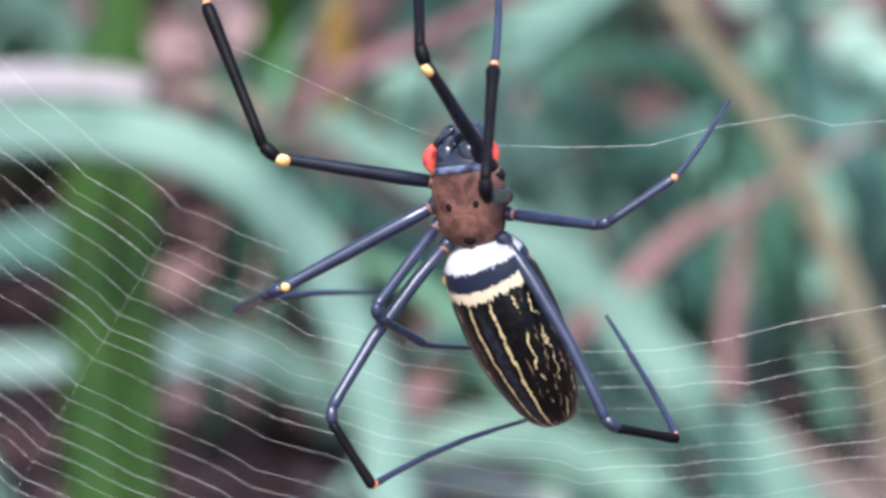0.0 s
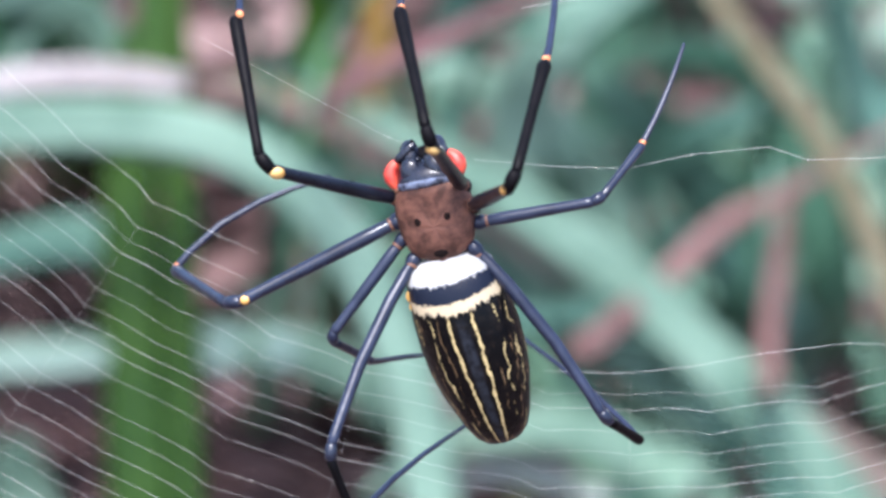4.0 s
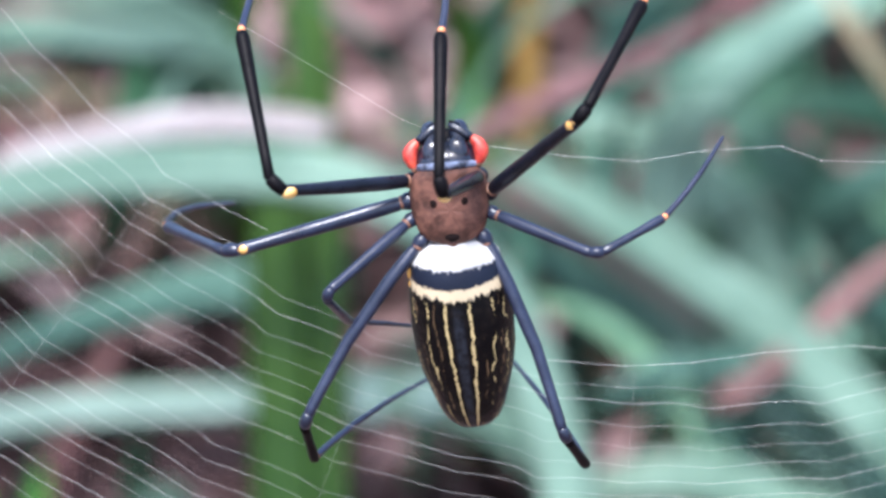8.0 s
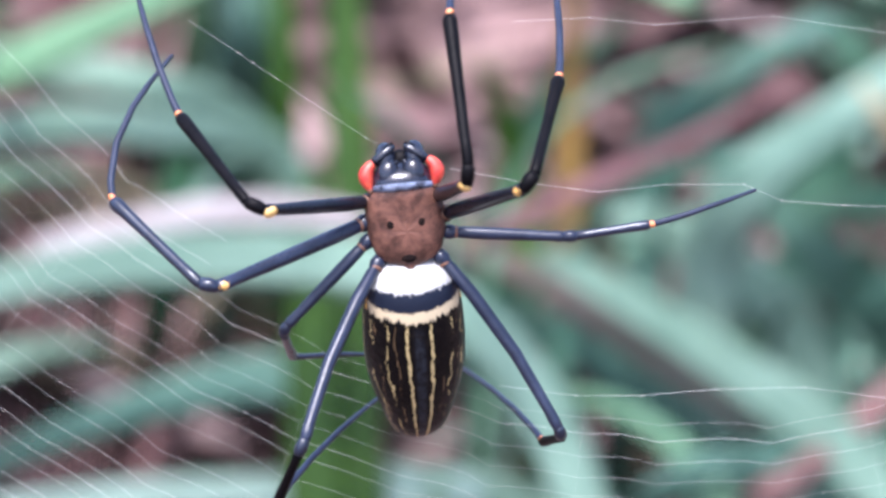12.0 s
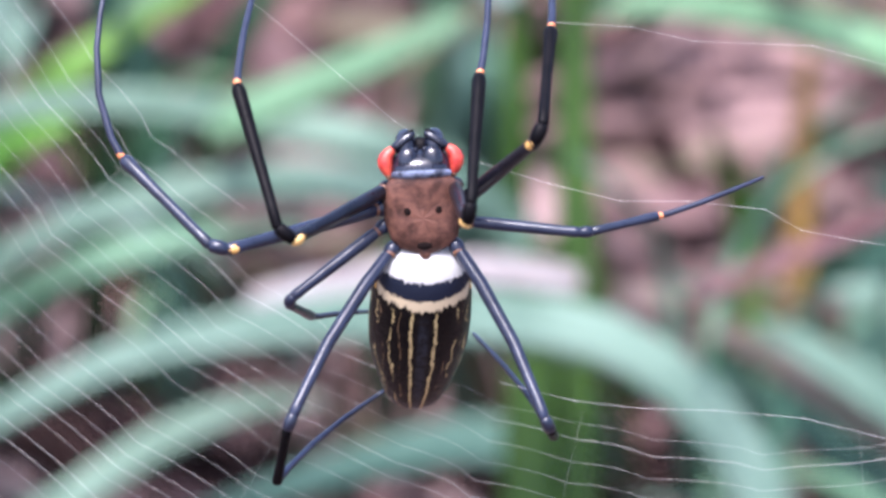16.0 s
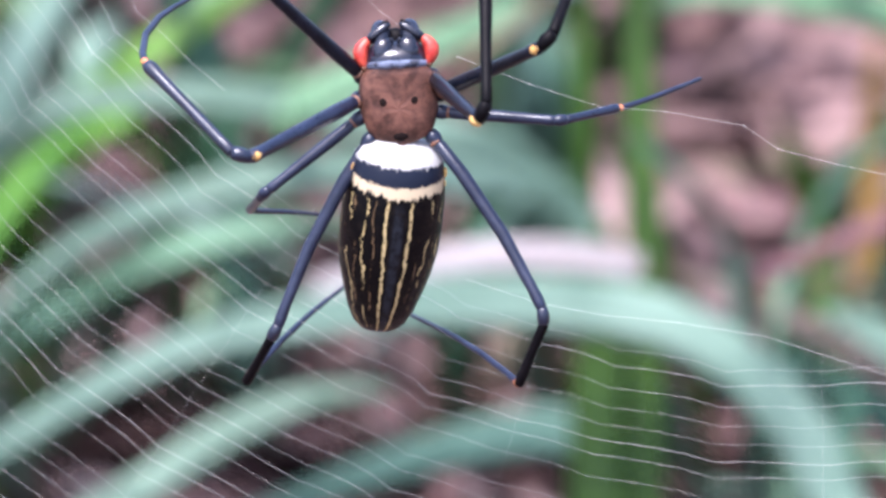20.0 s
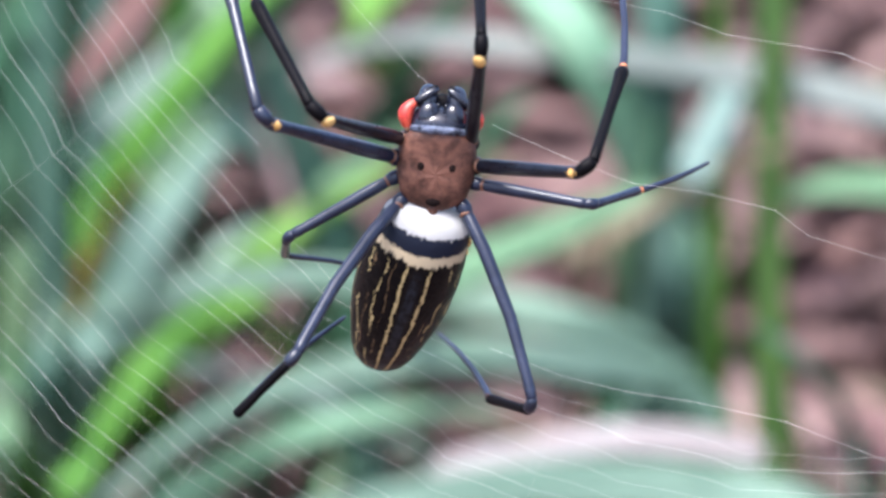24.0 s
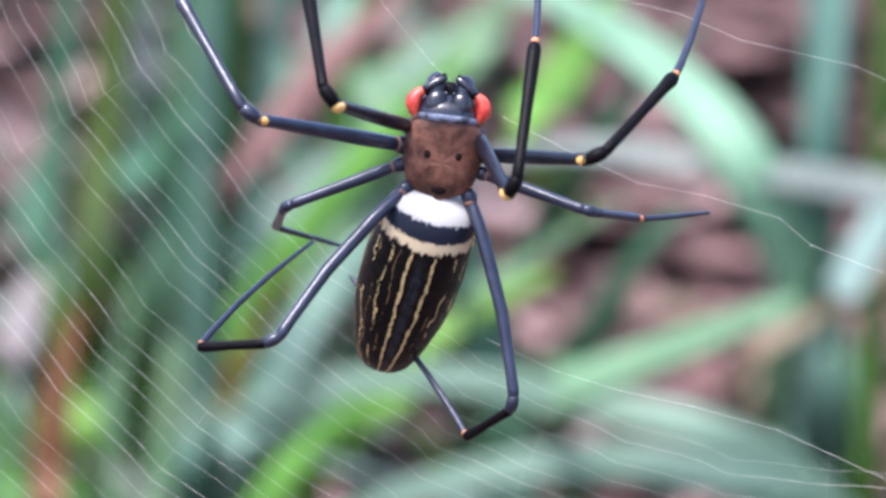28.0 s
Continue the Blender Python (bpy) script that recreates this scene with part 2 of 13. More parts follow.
def loose(name, label, kind, width, *points, blunt=0.15):
    """A dead leaf or stalk of its own, lying or leaning in the grass."""
    base = Vector(points[0])
    me = bpy.data.meshes.new(name)
    bm = blade_mesh([tuple(Vector(p) - base) for p in points], width, blunt=blunt)
    bm.normal_update()
    bm.to_mesh(me)
    bm.free()
    me.polygons.foreach_set("use_smooth", [True] * len(me.polygons))
    me.materials.append(LEAF[kind])
    ob = new(name, me)
    ob.location = base
    return tagged(ob, label, name.replace("_", " "), group="dead leaves and stalks")


g1_clump = clump("grass_clump", "arching blue-green grass clump with long blades", (0.086, 0.521, -0.005))
g2_clump = clump("grass_clump", "tall grass clump with upright green stems", (0.012, 0.521, -0.005))
g3_clump = clump("grass_clump", "bright green grass clump with whitish blades", (-0.184, 0.522, -0.005))
g4_clump = clump("grass_clump", "teal grass clump in deep shade", (0.185, 0.521, -0.005))
t1_clump = clump("dead_grass", "pinkish and tan dead grass blades lying on the bank", (0.131, 0.521, -0.005))
blade(g1_clump, "sea", 0.0180, (0.099, 0.458, -0.010), (0.102, 0.458, 0.138), (0.097, 0.496, 0.231), (0.089, 0.510, 0.266), (0.075, 0.522, 0.295), (0.053, 0.531, 0.317), (0.022, 0.537, 0.330), (-0.030, 0.538, 0.333), (-0.073, 0.537, 0.329), (-0.117, 0.533, 0.319), (-0.164, 0.524, 0.296), (-0.203, 0.513, 0.269))
blade(g1_clump, "teal", 0.0202, (0.244, 0.500, -0.010), (0.284, 0.500, 0.111), (0.239, 0.534, 0.194), (0.180, 0.558, 0.252), (0.147, 0.568, 0.277), (0.106, 0.579, 0.302), (0.083, 0.584, 0.314))
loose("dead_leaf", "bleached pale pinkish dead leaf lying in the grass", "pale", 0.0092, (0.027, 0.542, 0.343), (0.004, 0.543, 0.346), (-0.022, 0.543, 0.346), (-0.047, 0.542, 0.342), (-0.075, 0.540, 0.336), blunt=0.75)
blade(g1_clump, "straw", 0.0132, (0.402, 0.706, 0.030), (0.332, 0.526, 0.147), (0.250, 0.546, 0.196), (0.187, 0.565, 0.241), (0.150, 0.574, 0.263), (0.107, 0.585, 0.289), (0.070, 0.593, 0.309), (0.034, 0.598, 0.322))
blade(g1_clump, "teal", 0.0164, (0.127, 0.793, 0.088), (0.099, 0.555, 0.216), (0.083, 0.560, 0.230), (0.061, 0.564, 0.239), (0.034, 0.565, 0.241), (0.003, 0.565, 0.240), (-0.049, 0.565, 0.240), (-0.104, 0.562, 0.233), (-0.140, 0.558, 0.223))
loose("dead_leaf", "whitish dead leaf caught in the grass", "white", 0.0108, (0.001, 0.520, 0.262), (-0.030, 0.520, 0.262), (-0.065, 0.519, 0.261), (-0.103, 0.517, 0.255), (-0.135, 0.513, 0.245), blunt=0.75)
blade(g1_clump, "mid", 0.0182, (0.028, 0.510, -0.010), (0.014, 0.510, 0.105), (0.014, 0.551, 0.206), (0.018, 0.571, 0.257), (0.001, 0.579, 0.274), (-0.040, 0.576, 0.268), (-0.086, 0.571, 0.253), (-0.140, 0.561, 0.230))
blade(g1_clump, "lime", 0.0147, (-0.058, 0.505, -0.010), (-0.094, 0.505, 0.066), (-0.094, 0.539, 0.151), (-0.090, 0.556, 0.191), (-0.083, 0.564, 0.212))
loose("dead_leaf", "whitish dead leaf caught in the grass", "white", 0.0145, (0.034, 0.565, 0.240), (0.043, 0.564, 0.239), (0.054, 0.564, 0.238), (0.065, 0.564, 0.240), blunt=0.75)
blade(g2_clump, "moss", 0.0213, (0.012, 0.487, -0.010), (0.012, 0.487, 0.077), (0.012, 0.528, 0.177), (0.012, 0.556, 0.244), (0.012, 0.573, 0.286), (0.013, 0.586, 0.317), (0.014, 0.595, 0.341))
blade(g2_clump, "moss", 0.0112, (0.023, 0.480, -0.010), (0.026, 0.480, 0.061), (0.027, 0.542, 0.211), (0.028, 0.586, 0.319), (0.026, 0.610, 0.378), (0.028, 0.651, 0.478), (0.031, 0.726, 0.661))
blade(g2_clump, "mid", 0.0119, (-0.011, 0.866, 0.148), (-0.010, 0.660, 0.341), (-0.011, 0.653, 0.402), (-0.007, 0.658, 0.494), (0.000, 0.740, 0.694))
loose("dead_stalk", "upright ochre dry stalk among the grass", "orange", 0.0116, (0.126, 0.895, 0.173), (0.099, 0.618, 0.292), (0.100, 0.622, 0.303), (0.100, 0.631, 0.323), (0.101, 0.646, 0.360), (0.103, 0.656, 0.385))
blade(g2_clump, "aqua", 0.0200, (0.013, 0.872, 0.153), (-0.004, 0.671, 0.341), (-0.013, 0.660, 0.394), (-0.031, 0.647, 0.440), (-0.056, 0.658, 0.468), (-0.093, 0.668, 0.492), (-0.131, 0.674, 0.505))
blade(g2_clump, "grey", 0.0127, (0.156, 1.020, 0.293), (0.111, 0.635, 0.413), (0.082, 0.639, 0.423), (0.051, 0.643, 0.431), (0.017, 0.646, 0.438), (-0.045, 0.649, 0.445), (-0.095, 0.651, 0.449), (-0.131, 0.647, 0.440))
blade(g2_clump, "teal", 0.0127, (0.046, 0.853, 0.137), (0.035, 0.606, 0.261), (0.005, 0.605, 0.338), (-0.036, 0.581, 0.359), (-0.076, 0.582, 0.361), (-0.119, 0.579, 0.353), (-0.155, 0.573, 0.338), (-0.190, 0.562, 0.310))
blade(g2_clump, "teal", 0.0134, (0.037, 0.873, 0.153), (0.028, 0.622, 0.275), (-0.004, 0.617, 0.342), (-0.036, 0.596, 0.368), (-0.076, 0.599, 0.375), (-0.121, 0.601, 0.381), (-0.174, 0.599, 0.375), (-0.209, 0.592, 0.358))
blade(g2_clump, "fresh", 0.0130, (-0.125, 0.900, 0.185), (-0.098, 0.680, 0.345), (-0.082, 0.565, 0.386), (-0.071, 0.562, 0.392), (-0.043, 0.567, 0.403), (-0.019, 0.571, 0.413), (-0.008, 0.573, 0.418))
blade(g3_clump, "lime", 0.0172, (-0.262, 0.876, 0.156), (-0.209, 0.630, 0.330), (-0.207, 0.630, 0.353), (-0.203, 0.630, 0.377), (-0.192, 0.630, 0.399), (-0.174, 0.630, 0.426), (-0.146, 0.630, 0.460), (-0.121, 0.630, 0.483))
blade(g3_clump, "lime", 0.0140, (-0.264, 0.880, 0.160), (-0.203, 0.651, 0.316), (-0.170, 0.632, 0.350), (-0.143, 0.613, 0.382), (-0.119, 0.620, 0.399), (-0.092, 0.625, 0.413))
blade(g3_clump, "dark", 0.0110, (-0.176, 0.874, 0.154), (-0.129, 0.690, 0.361), (-0.107, 0.681, 0.417), (-0.079, 0.666, 0.459), (-0.053, 0.678, 0.490))
blade(g3_clump, "teal", 0.0150, (-0.225, 0.840, 0.128), (-0.197, 0.600, 0.340), (-0.188, 0.600, 0.363), (-0.179, 0.600, 0.380), (-0.170, 0.600, 0.396), (-0.160, 0.600, 0.410), (-0.152, 0.600, 0.421), (-0.147, 0.600, 0.426), blunt=0.4)
blade(g3_clump, "fresh", 0.0150, (-0.227, 0.873, 0.153), (-0.191, 0.677, 0.355), (-0.164, 0.676, 0.432), (-0.136, 0.658, 0.467), (-0.118, 0.666, 0.485))
blade(g3_clump, "mid", 0.0094, (-0.262, 0.868, 0.150), (-0.206, 0.590, 0.333), (-0.204, 0.590, 0.371), (-0.202, 0.590, 0.417), (-0.200, 0.590, 0.463), (-0.197, 0.590, 0.509), (-0.195, 0.590, 0.552), blunt=0.7)
blade(g3_clump, "dark", 0.0124, (-0.278, 0.884, 0.163), (-0.225, 0.649, 0.365), (-0.218, 0.669, 0.492), (-0.211, 0.706, 0.662))
blade(g3_clump, "lime", 0.0144, (-0.314, 0.879, 0.159), (-0.259, 0.654, 0.323), (-0.261, 0.638, 0.365), (-0.265, 0.625, 0.411))
blade(g3_clump, "rust", 0.0125, (-0.335, 0.876, 0.156), (-0.250, 0.580, 0.326), (-0.251, 0.580, 0.349), (-0.248, 0.580, 0.373), (-0.243, 0.580, 0.392), (-0.240, 0.580, 0.405))
blade(g3_clump, "green", 0.0183, (-0.287, 0.874, 0.154), (-0.244, 0.680, 0.334), (-0.257, 0.677, 0.407))
loose("dead_leaf", "bleached pale pinkish dead leaf lying in the grass", "pale", 0.0149, (-0.289, 0.660, 0.367), (-0.284, 0.660, 0.382), (-0.277, 0.660, 0.397), blunt=0.75)
blade(g3_clump, "dark", 0.0100, (-0.213, 0.872, 0.153), (-0.137, 0.663, 0.320), (-0.095, 0.652, 0.373), (-0.067, 0.638, 0.418), (-0.053, 0.644, 0.433))
blade(g3_clump, "green", 0.0157, (-0.233, 0.878, 0.158), (-0.194, 0.697, 0.349), (-0.183, 0.697, 0.429), (-0.170, 0.695, 0.505))
blade(g3_clump, "mid", 0.0186, (-0.129, 0.868, 0.149), (-0.111, 0.669, 0.255), (-0.120, 0.677, 0.355), (-0.143, 0.677, 0.434), (-0.154, 0.698, 0.486))
blade(g2_clump, "grass", 0.0104, (0.040, 0.867, 0.148), (0.028, 0.631, 0.271), (0.024, 0.639, 0.368), (0.025, 0.651, 0.478), (0.027, 0.712, 0.628))
blade(g2_clump, "green", 0.0094, (0.011, 0.860, 0.143), (0.007, 0.655, 0.302), (0.006, 0.676, 0.434), (0.007, 0.737, 0.660))
blade(g2_clump, "mid", 0.0148, (-0.016, 0.869, 0.150), (-0.015, 0.674, 0.295), (-0.016, 0.689, 0.411), (-0.020, 0.744, 0.625))
blade(g2_clump, "dark", 0.0128, (-0.044, 0.868, 0.150), (-0.038, 0.650, 0.263), (-0.028, 0.644, 0.327), (-0.020, 0.636, 0.388), (-0.007, 0.657, 0.439))
blade(g4_clump, "tan", 0.0098, (0.310, 0.530, -0.010), (0.296, 0.530, 0.120), (0.274, 0.530, 0.210), (0.257, 0.530, 0.257), (0.245, 0.530, 0.284), (0.231, 0.530, 0.310), (0.217, 0.530, 0.332), (0.198, 0.530, 0.356), (0.176, 0.536, 0.386), blunt=0.5)
blade(g4_clump, "teal", 0.0211, (0.187, 0.790, 0.086), (0.159, 0.611, 0.196), (0.143, 0.612, 0.279), (0.150, 0.599, 0.324), (0.172, 0.605, 0.341), (0.205, 0.613, 0.361), (0.241, 0.626, 0.391))
blade(g4_clump, "teal", 0.0214, (0.231, 0.775, 0.075), (0.200, 0.621, 0.169), (0.176, 0.627, 0.262), (0.135, 0.613, 0.306), (0.107, 0.616, 0.313))
blade(g4_clump, "mid", 0.0192, (0.277, 0.790, 0.086), (0.243, 0.647, 0.178), (0.218, 0.645, 0.254), (0.184, 0.629, 0.292), (0.156, 0.640, 0.320), (0.122, 0.650, 0.344))
blade(g4_clump, "mid", 0.0188, (0.142, 0.781, 0.079), (0.123, 0.644, 0.223), (0.131, 0.650, 0.316), (0.153, 0.633, 0.354), (0.190, 0.640, 0.373))
blade(g4_clump, "deep", 0.0203, (0.313, 0.797, 0.091), (0.271, 0.645, 0.201), (0.245, 0.644, 0.277), (0.211, 0.625, 0.310), (0.173, 0.625, 0.310))
blade(g4_clump, "mid", 0.0205, (0.351, 0.795, 0.089), (0.306, 0.669, 0.233), (0.276, 0.657, 0.284), (0.254, 0.646, 0.336))
blade(g4_clump, "deep", 0.0179, (0.213, 0.792, 0.088), (0.184, 0.647, 0.178), (0.149, 0.627, 0.209), (0.118, 0.596, 0.212))
blade(g4_clump, "green", 0.0203, (0.239, 0.784, 0.082), (0.206, 0.626, 0.180), (0.195, 0.609, 0.218))
blade(g4_clump, "deep", 0.0141, (0.087, 0.787, 0.083), (0.076, 0.670, 0.233), (0.089, 0.673, 0.320), (0.122, 0.659, 0.367))
blade(g4_clump, "green", 0.0149, (0.105, 0.789, 0.085), (0.090, 0.660, 0.237), (0.084, 0.661, 0.316), (0.071, 0.645, 0.358))
blade(g4_clump, "mid", 0.0192, (0.177, 0.791, 0.086), (0.164, 0.654, 0.196), (0.183, 0.642, 0.245), (0.212, 0.624, 0.282), (0.250, 0.629, 0.294))
blade(g4_clump, "mid", 0.0177, (0.304, 0.785, 0.082), (0.257, 0.641, 0.190), (0.226, 0.625, 0.231), (0.192, 0.603, 0.256))
blade(g4_clump, "deep", 0.0193, (0.205, 0.789, 0.085), (0.182, 0.678, 0.229), (0.200, 0.682, 0.317), (0.233, 0.666, 0.358))
blade(g3_clump, "dark", 0.0146, (-0.297, 1.053, 0.325), (-0.224, 0.668, 0.436), (-0.225, 0.678, 0.462), (-0.223, 0.686, 0.481), (-0.218, 0.694, 0.501))
blade(g3_clump, "fresh", 0.0203, (-0.227, 1.070, 0.342), (-0.170, 0.673, 0.450), (-0.151, 0.680, 0.467), (-0.133, 0.685, 0.481), (-0.113, 0.692, 0.498))
blade(g3_clump, "lime", 0.0186, (-0.154, 1.070, 0.343), (-0.117, 0.683, 0.448), (-0.106, 0.688, 0.461), (-0.095, 0.695, 0.479), (-0.087, 0.702, 0.496))
blade(g3_clump, "dark", 0.0149, (-0.329, 1.037, 0.310), (-0.253, 0.681, 0.417), (-0.246, 0.691, 0.442), (-0.242, 0.701, 0.466), (-0.238, 0.711, 0.490))
blade(g3_clump, "fresh", 0.0188, (-0.240, 0.998, 0.271), (-0.188, 0.667, 0.382), (-0.178, 0.677, 0.407), (-0.175, 0.687, 0.431), (-0.163, 0.695, 0.452))
loose("dead_leaf", "greyish dead leaf caught in the grass", "grey", 0.0160, (-0.259, 0.690, 0.486), (-0.252, 0.690, 0.473), (-0.246, 0.690, 0.458), blunt=0.75)
blade(g4_clump, "teal", 0.0168, (0.237, 0.762, 0.065), (0.187, 0.517, 0.204), (0.174, 0.521, 0.214), (0.139, 0.526, 0.227), (0.105, 0.524, 0.222), (0.081, 0.519, 0.207))
blade(g1_clump, "mid", 0.0144, (0.220, 0.500, -0.010), (0.253, 0.500, 0.111), (0.225, 0.534, 0.194), (0.196, 0.550, 0.232), (0.167, 0.557, 0.249), (0.135, 0.557, 0.249), (0.113, 0.554, 0.241))
blade(g4_clump, "grey", 0.0107, (0.204, 0.758, 0.063), (0.162, 0.524, 0.196), (0.148, 0.528, 0.204), (0.123, 0.530, 0.209), (0.099, 0.526, 0.199))
blade(g3_clump, "grey", 0.0031, (-0.163, 0.871, 0.152), (-0.136, 0.714, 0.259), (-0.102, 0.696, 0.296), (-0.055, 0.677, 0.328))
blade(g2_clump, "tan", 0.0069, (0.003, 0.856, 0.139), (-0.010, 0.703, 0.262), (-0.043, 0.686, 0.298), (-0.090, 0.662, 0.318))
blade(g3_clump, "fresh", 0.0059, (-0.172, 0.881, 0.161), (-0.127, 0.633, 0.380), (-0.101, 0.616, 0.417), (-0.064, 0.595, 0.444))
blade(g4_clump, "tan", 0.0053, (0.174, 0.784, 0.081), (0.150, 0.610, 0.194), (0.163, 0.595, 0.237), (0.184, 0.570, 0.255))
blade(g4_clump, "aqua", 0.0047, (0.207, 0.792, 0.087), (0.187, 0.683, 0.160), (0.168, 0.687, 0.249), (0.135, 0.666, 0.277), (0.091, 0.667, 0.280))
blade(g2_clump, "tan", 0.0062, (-0.033, 0.859, 0.141), (-0.027, 0.638, 0.260), (-0.011, 0.624, 0.304), (0.012, 0.602, 0.332))
blade(g3_clump, "lime", 0.0050, (-0.144, 0.880, 0.160), (-0.140, 0.737, 0.290), (-0.166, 0.725, 0.338), (-0.205, 0.700, 0.358))
blade(g4_clump, "teal", 0.0033, (0.264, 0.794, 0.089), (0.216, 0.633, 0.224), (0.189, 0.621, 0.273), (0.153, 0.602, 0.305))
blade(g4_clump, "aqua", 0.0055, (0.077, 0.788, 0.084), (0.067, 0.654, 0.167), (0.079, 0.654, 0.247), (0.103, 0.636, 0.282), (0.143, 0.644, 0.303))
blade(g4_clump, "deep", 0.0044, (0.242, 0.784, 0.082), (0.207, 0.642, 0.245), (0.195, 0.643, 0.328), (0.175, 0.626, 0.364), (0.154, 0.626, 0.364))
blade(g4_clump, "aqua", 0.0047, (0.314, 0.788, 0.084), (0.273, 0.647, 0.205), (0.263, 0.645, 0.280), (0.249, 0.628, 0.317), (0.238, 0.626, 0.313))
blade(g3_clump, "teal", 0.0058, (-0.213, 0.874, 0.155), (-0.170, 0.678, 0.384), (-0.153, 0.664, 0.428), (-0.131, 0.642, 0.453))
blade(g4_clump, "deep", 0.0068, (0.238, 0.786, 0.083), (0.202, 0.653, 0.194), (0.175, 0.641, 0.243), (0.139, 0.622, 0.276))
blade(g3_clump, "fresh", 0.0061, (-0.164, 0.880, 0.160), (-0.127, 0.650, 0.342), (-0.106, 0.632, 0.378), (-0.077, 0.604, 0.388))
blade(g2_clump, "grey", 0.0050, (-0.066, 0.866, 0.148), (-0.059, 0.671, 0.261), (-0.064, 0.655, 0.301), (-0.072, 0.633, 0.326))
blade(g3_clump, "white", 0.0054, (-0.119, 0.884, 0.163), (-0.106, 0.639, 0.314), (-0.134, 0.617, 0.339), (-0.174, 0.592, 0.358))
blade(g4_clump, "deep", 0.0049, (0.078, 0.794, 0.089), (0.062, 0.583, 0.259), (0.054, 0.581, 0.333), (0.040, 0.562, 0.364), (0.022, 0.567, 0.377))
blade(g4_clump, "teal", 0.0039, (0.197, 0.778, 0.077), (0.172, 0.632, 0.168), (0.154, 0.613, 0.201), (0.131, 0.591, 0.226))
blade(g4_clump, "aqua", 0.0037, (0.079, 0.786, 0.083), (0.064, 0.587, 0.269), (0.077, 0.583, 0.339), (0.103, 0.566, 0.376), (0.144, 0.571, 0.388))
blade(g4_clump, "mid", 0.0039, (0.147, 0.789, 0.085), (0.122, 0.608, 0.241), (0.125, 0.603, 0.307), (0.133, 0.587, 0.348), (0.150, 0.592, 0.360))
blade(g4_clump, "mid", 0.0050, (0.204, 0.787, 0.084), (0.182, 0.643, 0.223), (0.191, 0.629, 0.268), (0.207, 0.604, 0.284))
blade(g2_clump, "teal", 0.0050, (-0.046, 0.864, 0.146), (-0.033, 0.594, 0.310), (-0.017, 0.576, 0.347), (0.007, 0.553, 0.370))
blade(g2_clump, "tan", 0.0067, (-0.063, 0.867, 0.149), (-0.038, 0.646, 0.359), (-0.008, 0.631, 0.401), (0.034, 0.608, 0.425))
blade(g4_clump, "mid", 0.0044, (0.155, 0.785, 0.082), (0.128, 0.572, 0.206), (0.143, 0.558, 0.252), (0.166, 0.533, 0.269))
blade(g3_clump, "grey", 0.0058, (-0.133, 0.868, 0.149), (-0.129, 0.727, 0.372), (-0.156, 0.713, 0.416), (-0.196, 0.695, 0.450))
blade(g3_clump, "grey", 0.0036, (-0.187, 0.884, 0.163), (-0.161, 0.652, 0.345), (-0.175, 0.633, 0.378), (-0.198, 0.611, 0.405))
blade(g4_clump, "deep", 0.0033, (0.235, 0.789, 0.085), (0.192, 0.573, 0.209), (0.181, 0.573, 0.288), (0.163, 0.553, 0.317), (0.143, 0.550, 0.312))
blade(g4_clump, "deep", 0.0032, (0.187, 0.793, 0.088), (0.163, 0.655, 0.172), (0.131, 0.634, 0.200), (0.087, 0.604, 0.205))
blade(g3_clump, "fresh", 0.0035, (-0.149, 0.874, 0.155), (-0.119, 0.598, 0.293), (-0.111, 0.578, 0.324), (-0.100, 0.549, 0.332))
blade(g3_clump, "grey", 0.0037, (-0.263, 0.883, 0.163), (-0.223, 0.639, 0.314), (-0.244, 0.618, 0.341), (-0.278, 0.591, 0.354))
blade(g3_clump, "white", 0.0037, (-0.086, 0.868, 0.149), (-0.072, 0.661, 0.263), (-0.056, 0.640, 0.292), (-0.034, 0.615, 0.310))
blade(g4_clump, "tan", 0.0059, (0.152, 0.798, 0.092), (0.126, 0.606, 0.211), (0.113, 0.608, 0.295), (0.091, 0.587, 0.320), (0.062, 0.586, 0.320))
blade(g4_clump, "teal", 0.0069, (0.188, 0.796, 0.090), (0.161, 0.624, 0.228), (0.163, 0.608, 0.268), (0.167, 0.586, 0.292))
blade(g3_clump, "teal", 0.0038, (-0.305, 0.880, 0.160), (-0.254, 0.738, 0.345), (-0.224, 0.716, 0.371), (-0.183, 0.692, 0.390))
blade(g4_clump, "deep", 0.0065, (0.267, 0.787, 0.084), (0.219, 0.579, 0.225), (0.217, 0.575, 0.293), (0.218, 0.559, 0.333), (0.229, 0.560, 0.335))
blade(g3_clump, "teal", 0.0033, (-0.097, 0.868, 0.150), (-0.089, 0.670, 0.286), (-0.104, 0.650, 0.317), (-0.128, 0.630, 0.345))
blade(g4_clump, "mid", 0.0068, (0.113, 0.796, 0.090), (0.096, 0.625, 0.203), (0.086, 0.620, 0.270), (0.071, 0.606, 0.314), (0.050, 0.607, 0.318))
blade(g4_clump, "deep", 0.0067, (0.111, 0.792, 0.087), (0.091, 0.595, 0.234), (0.101, 0.596, 0.317), (0.123, 0.574, 0.342), (0.160, 0.574, 0.344))
blade(g2_clump, "green", 0.0045, (0.055, 0.853, 0.137), (0.047, 0.706, 0.217), (0.036, 0.703, 0.287), (0.015, 0.689, 0.333), (-0.015, 0.691, 0.338))
blade(g4_clump, "teal", 0.0032, (0.089, 0.788, 0.084), (0.074, 0.602, 0.199), (0.078, 0.599, 0.271), (0.087, 0.582, 0.309), (0.103, 0.585, 0.318))
blade(g3_clump, "grey", 0.0060, (-0.172, 0.831, 0.118), (-0.151, 0.662, 0.212), (-0.172, 0.637, 0.230))
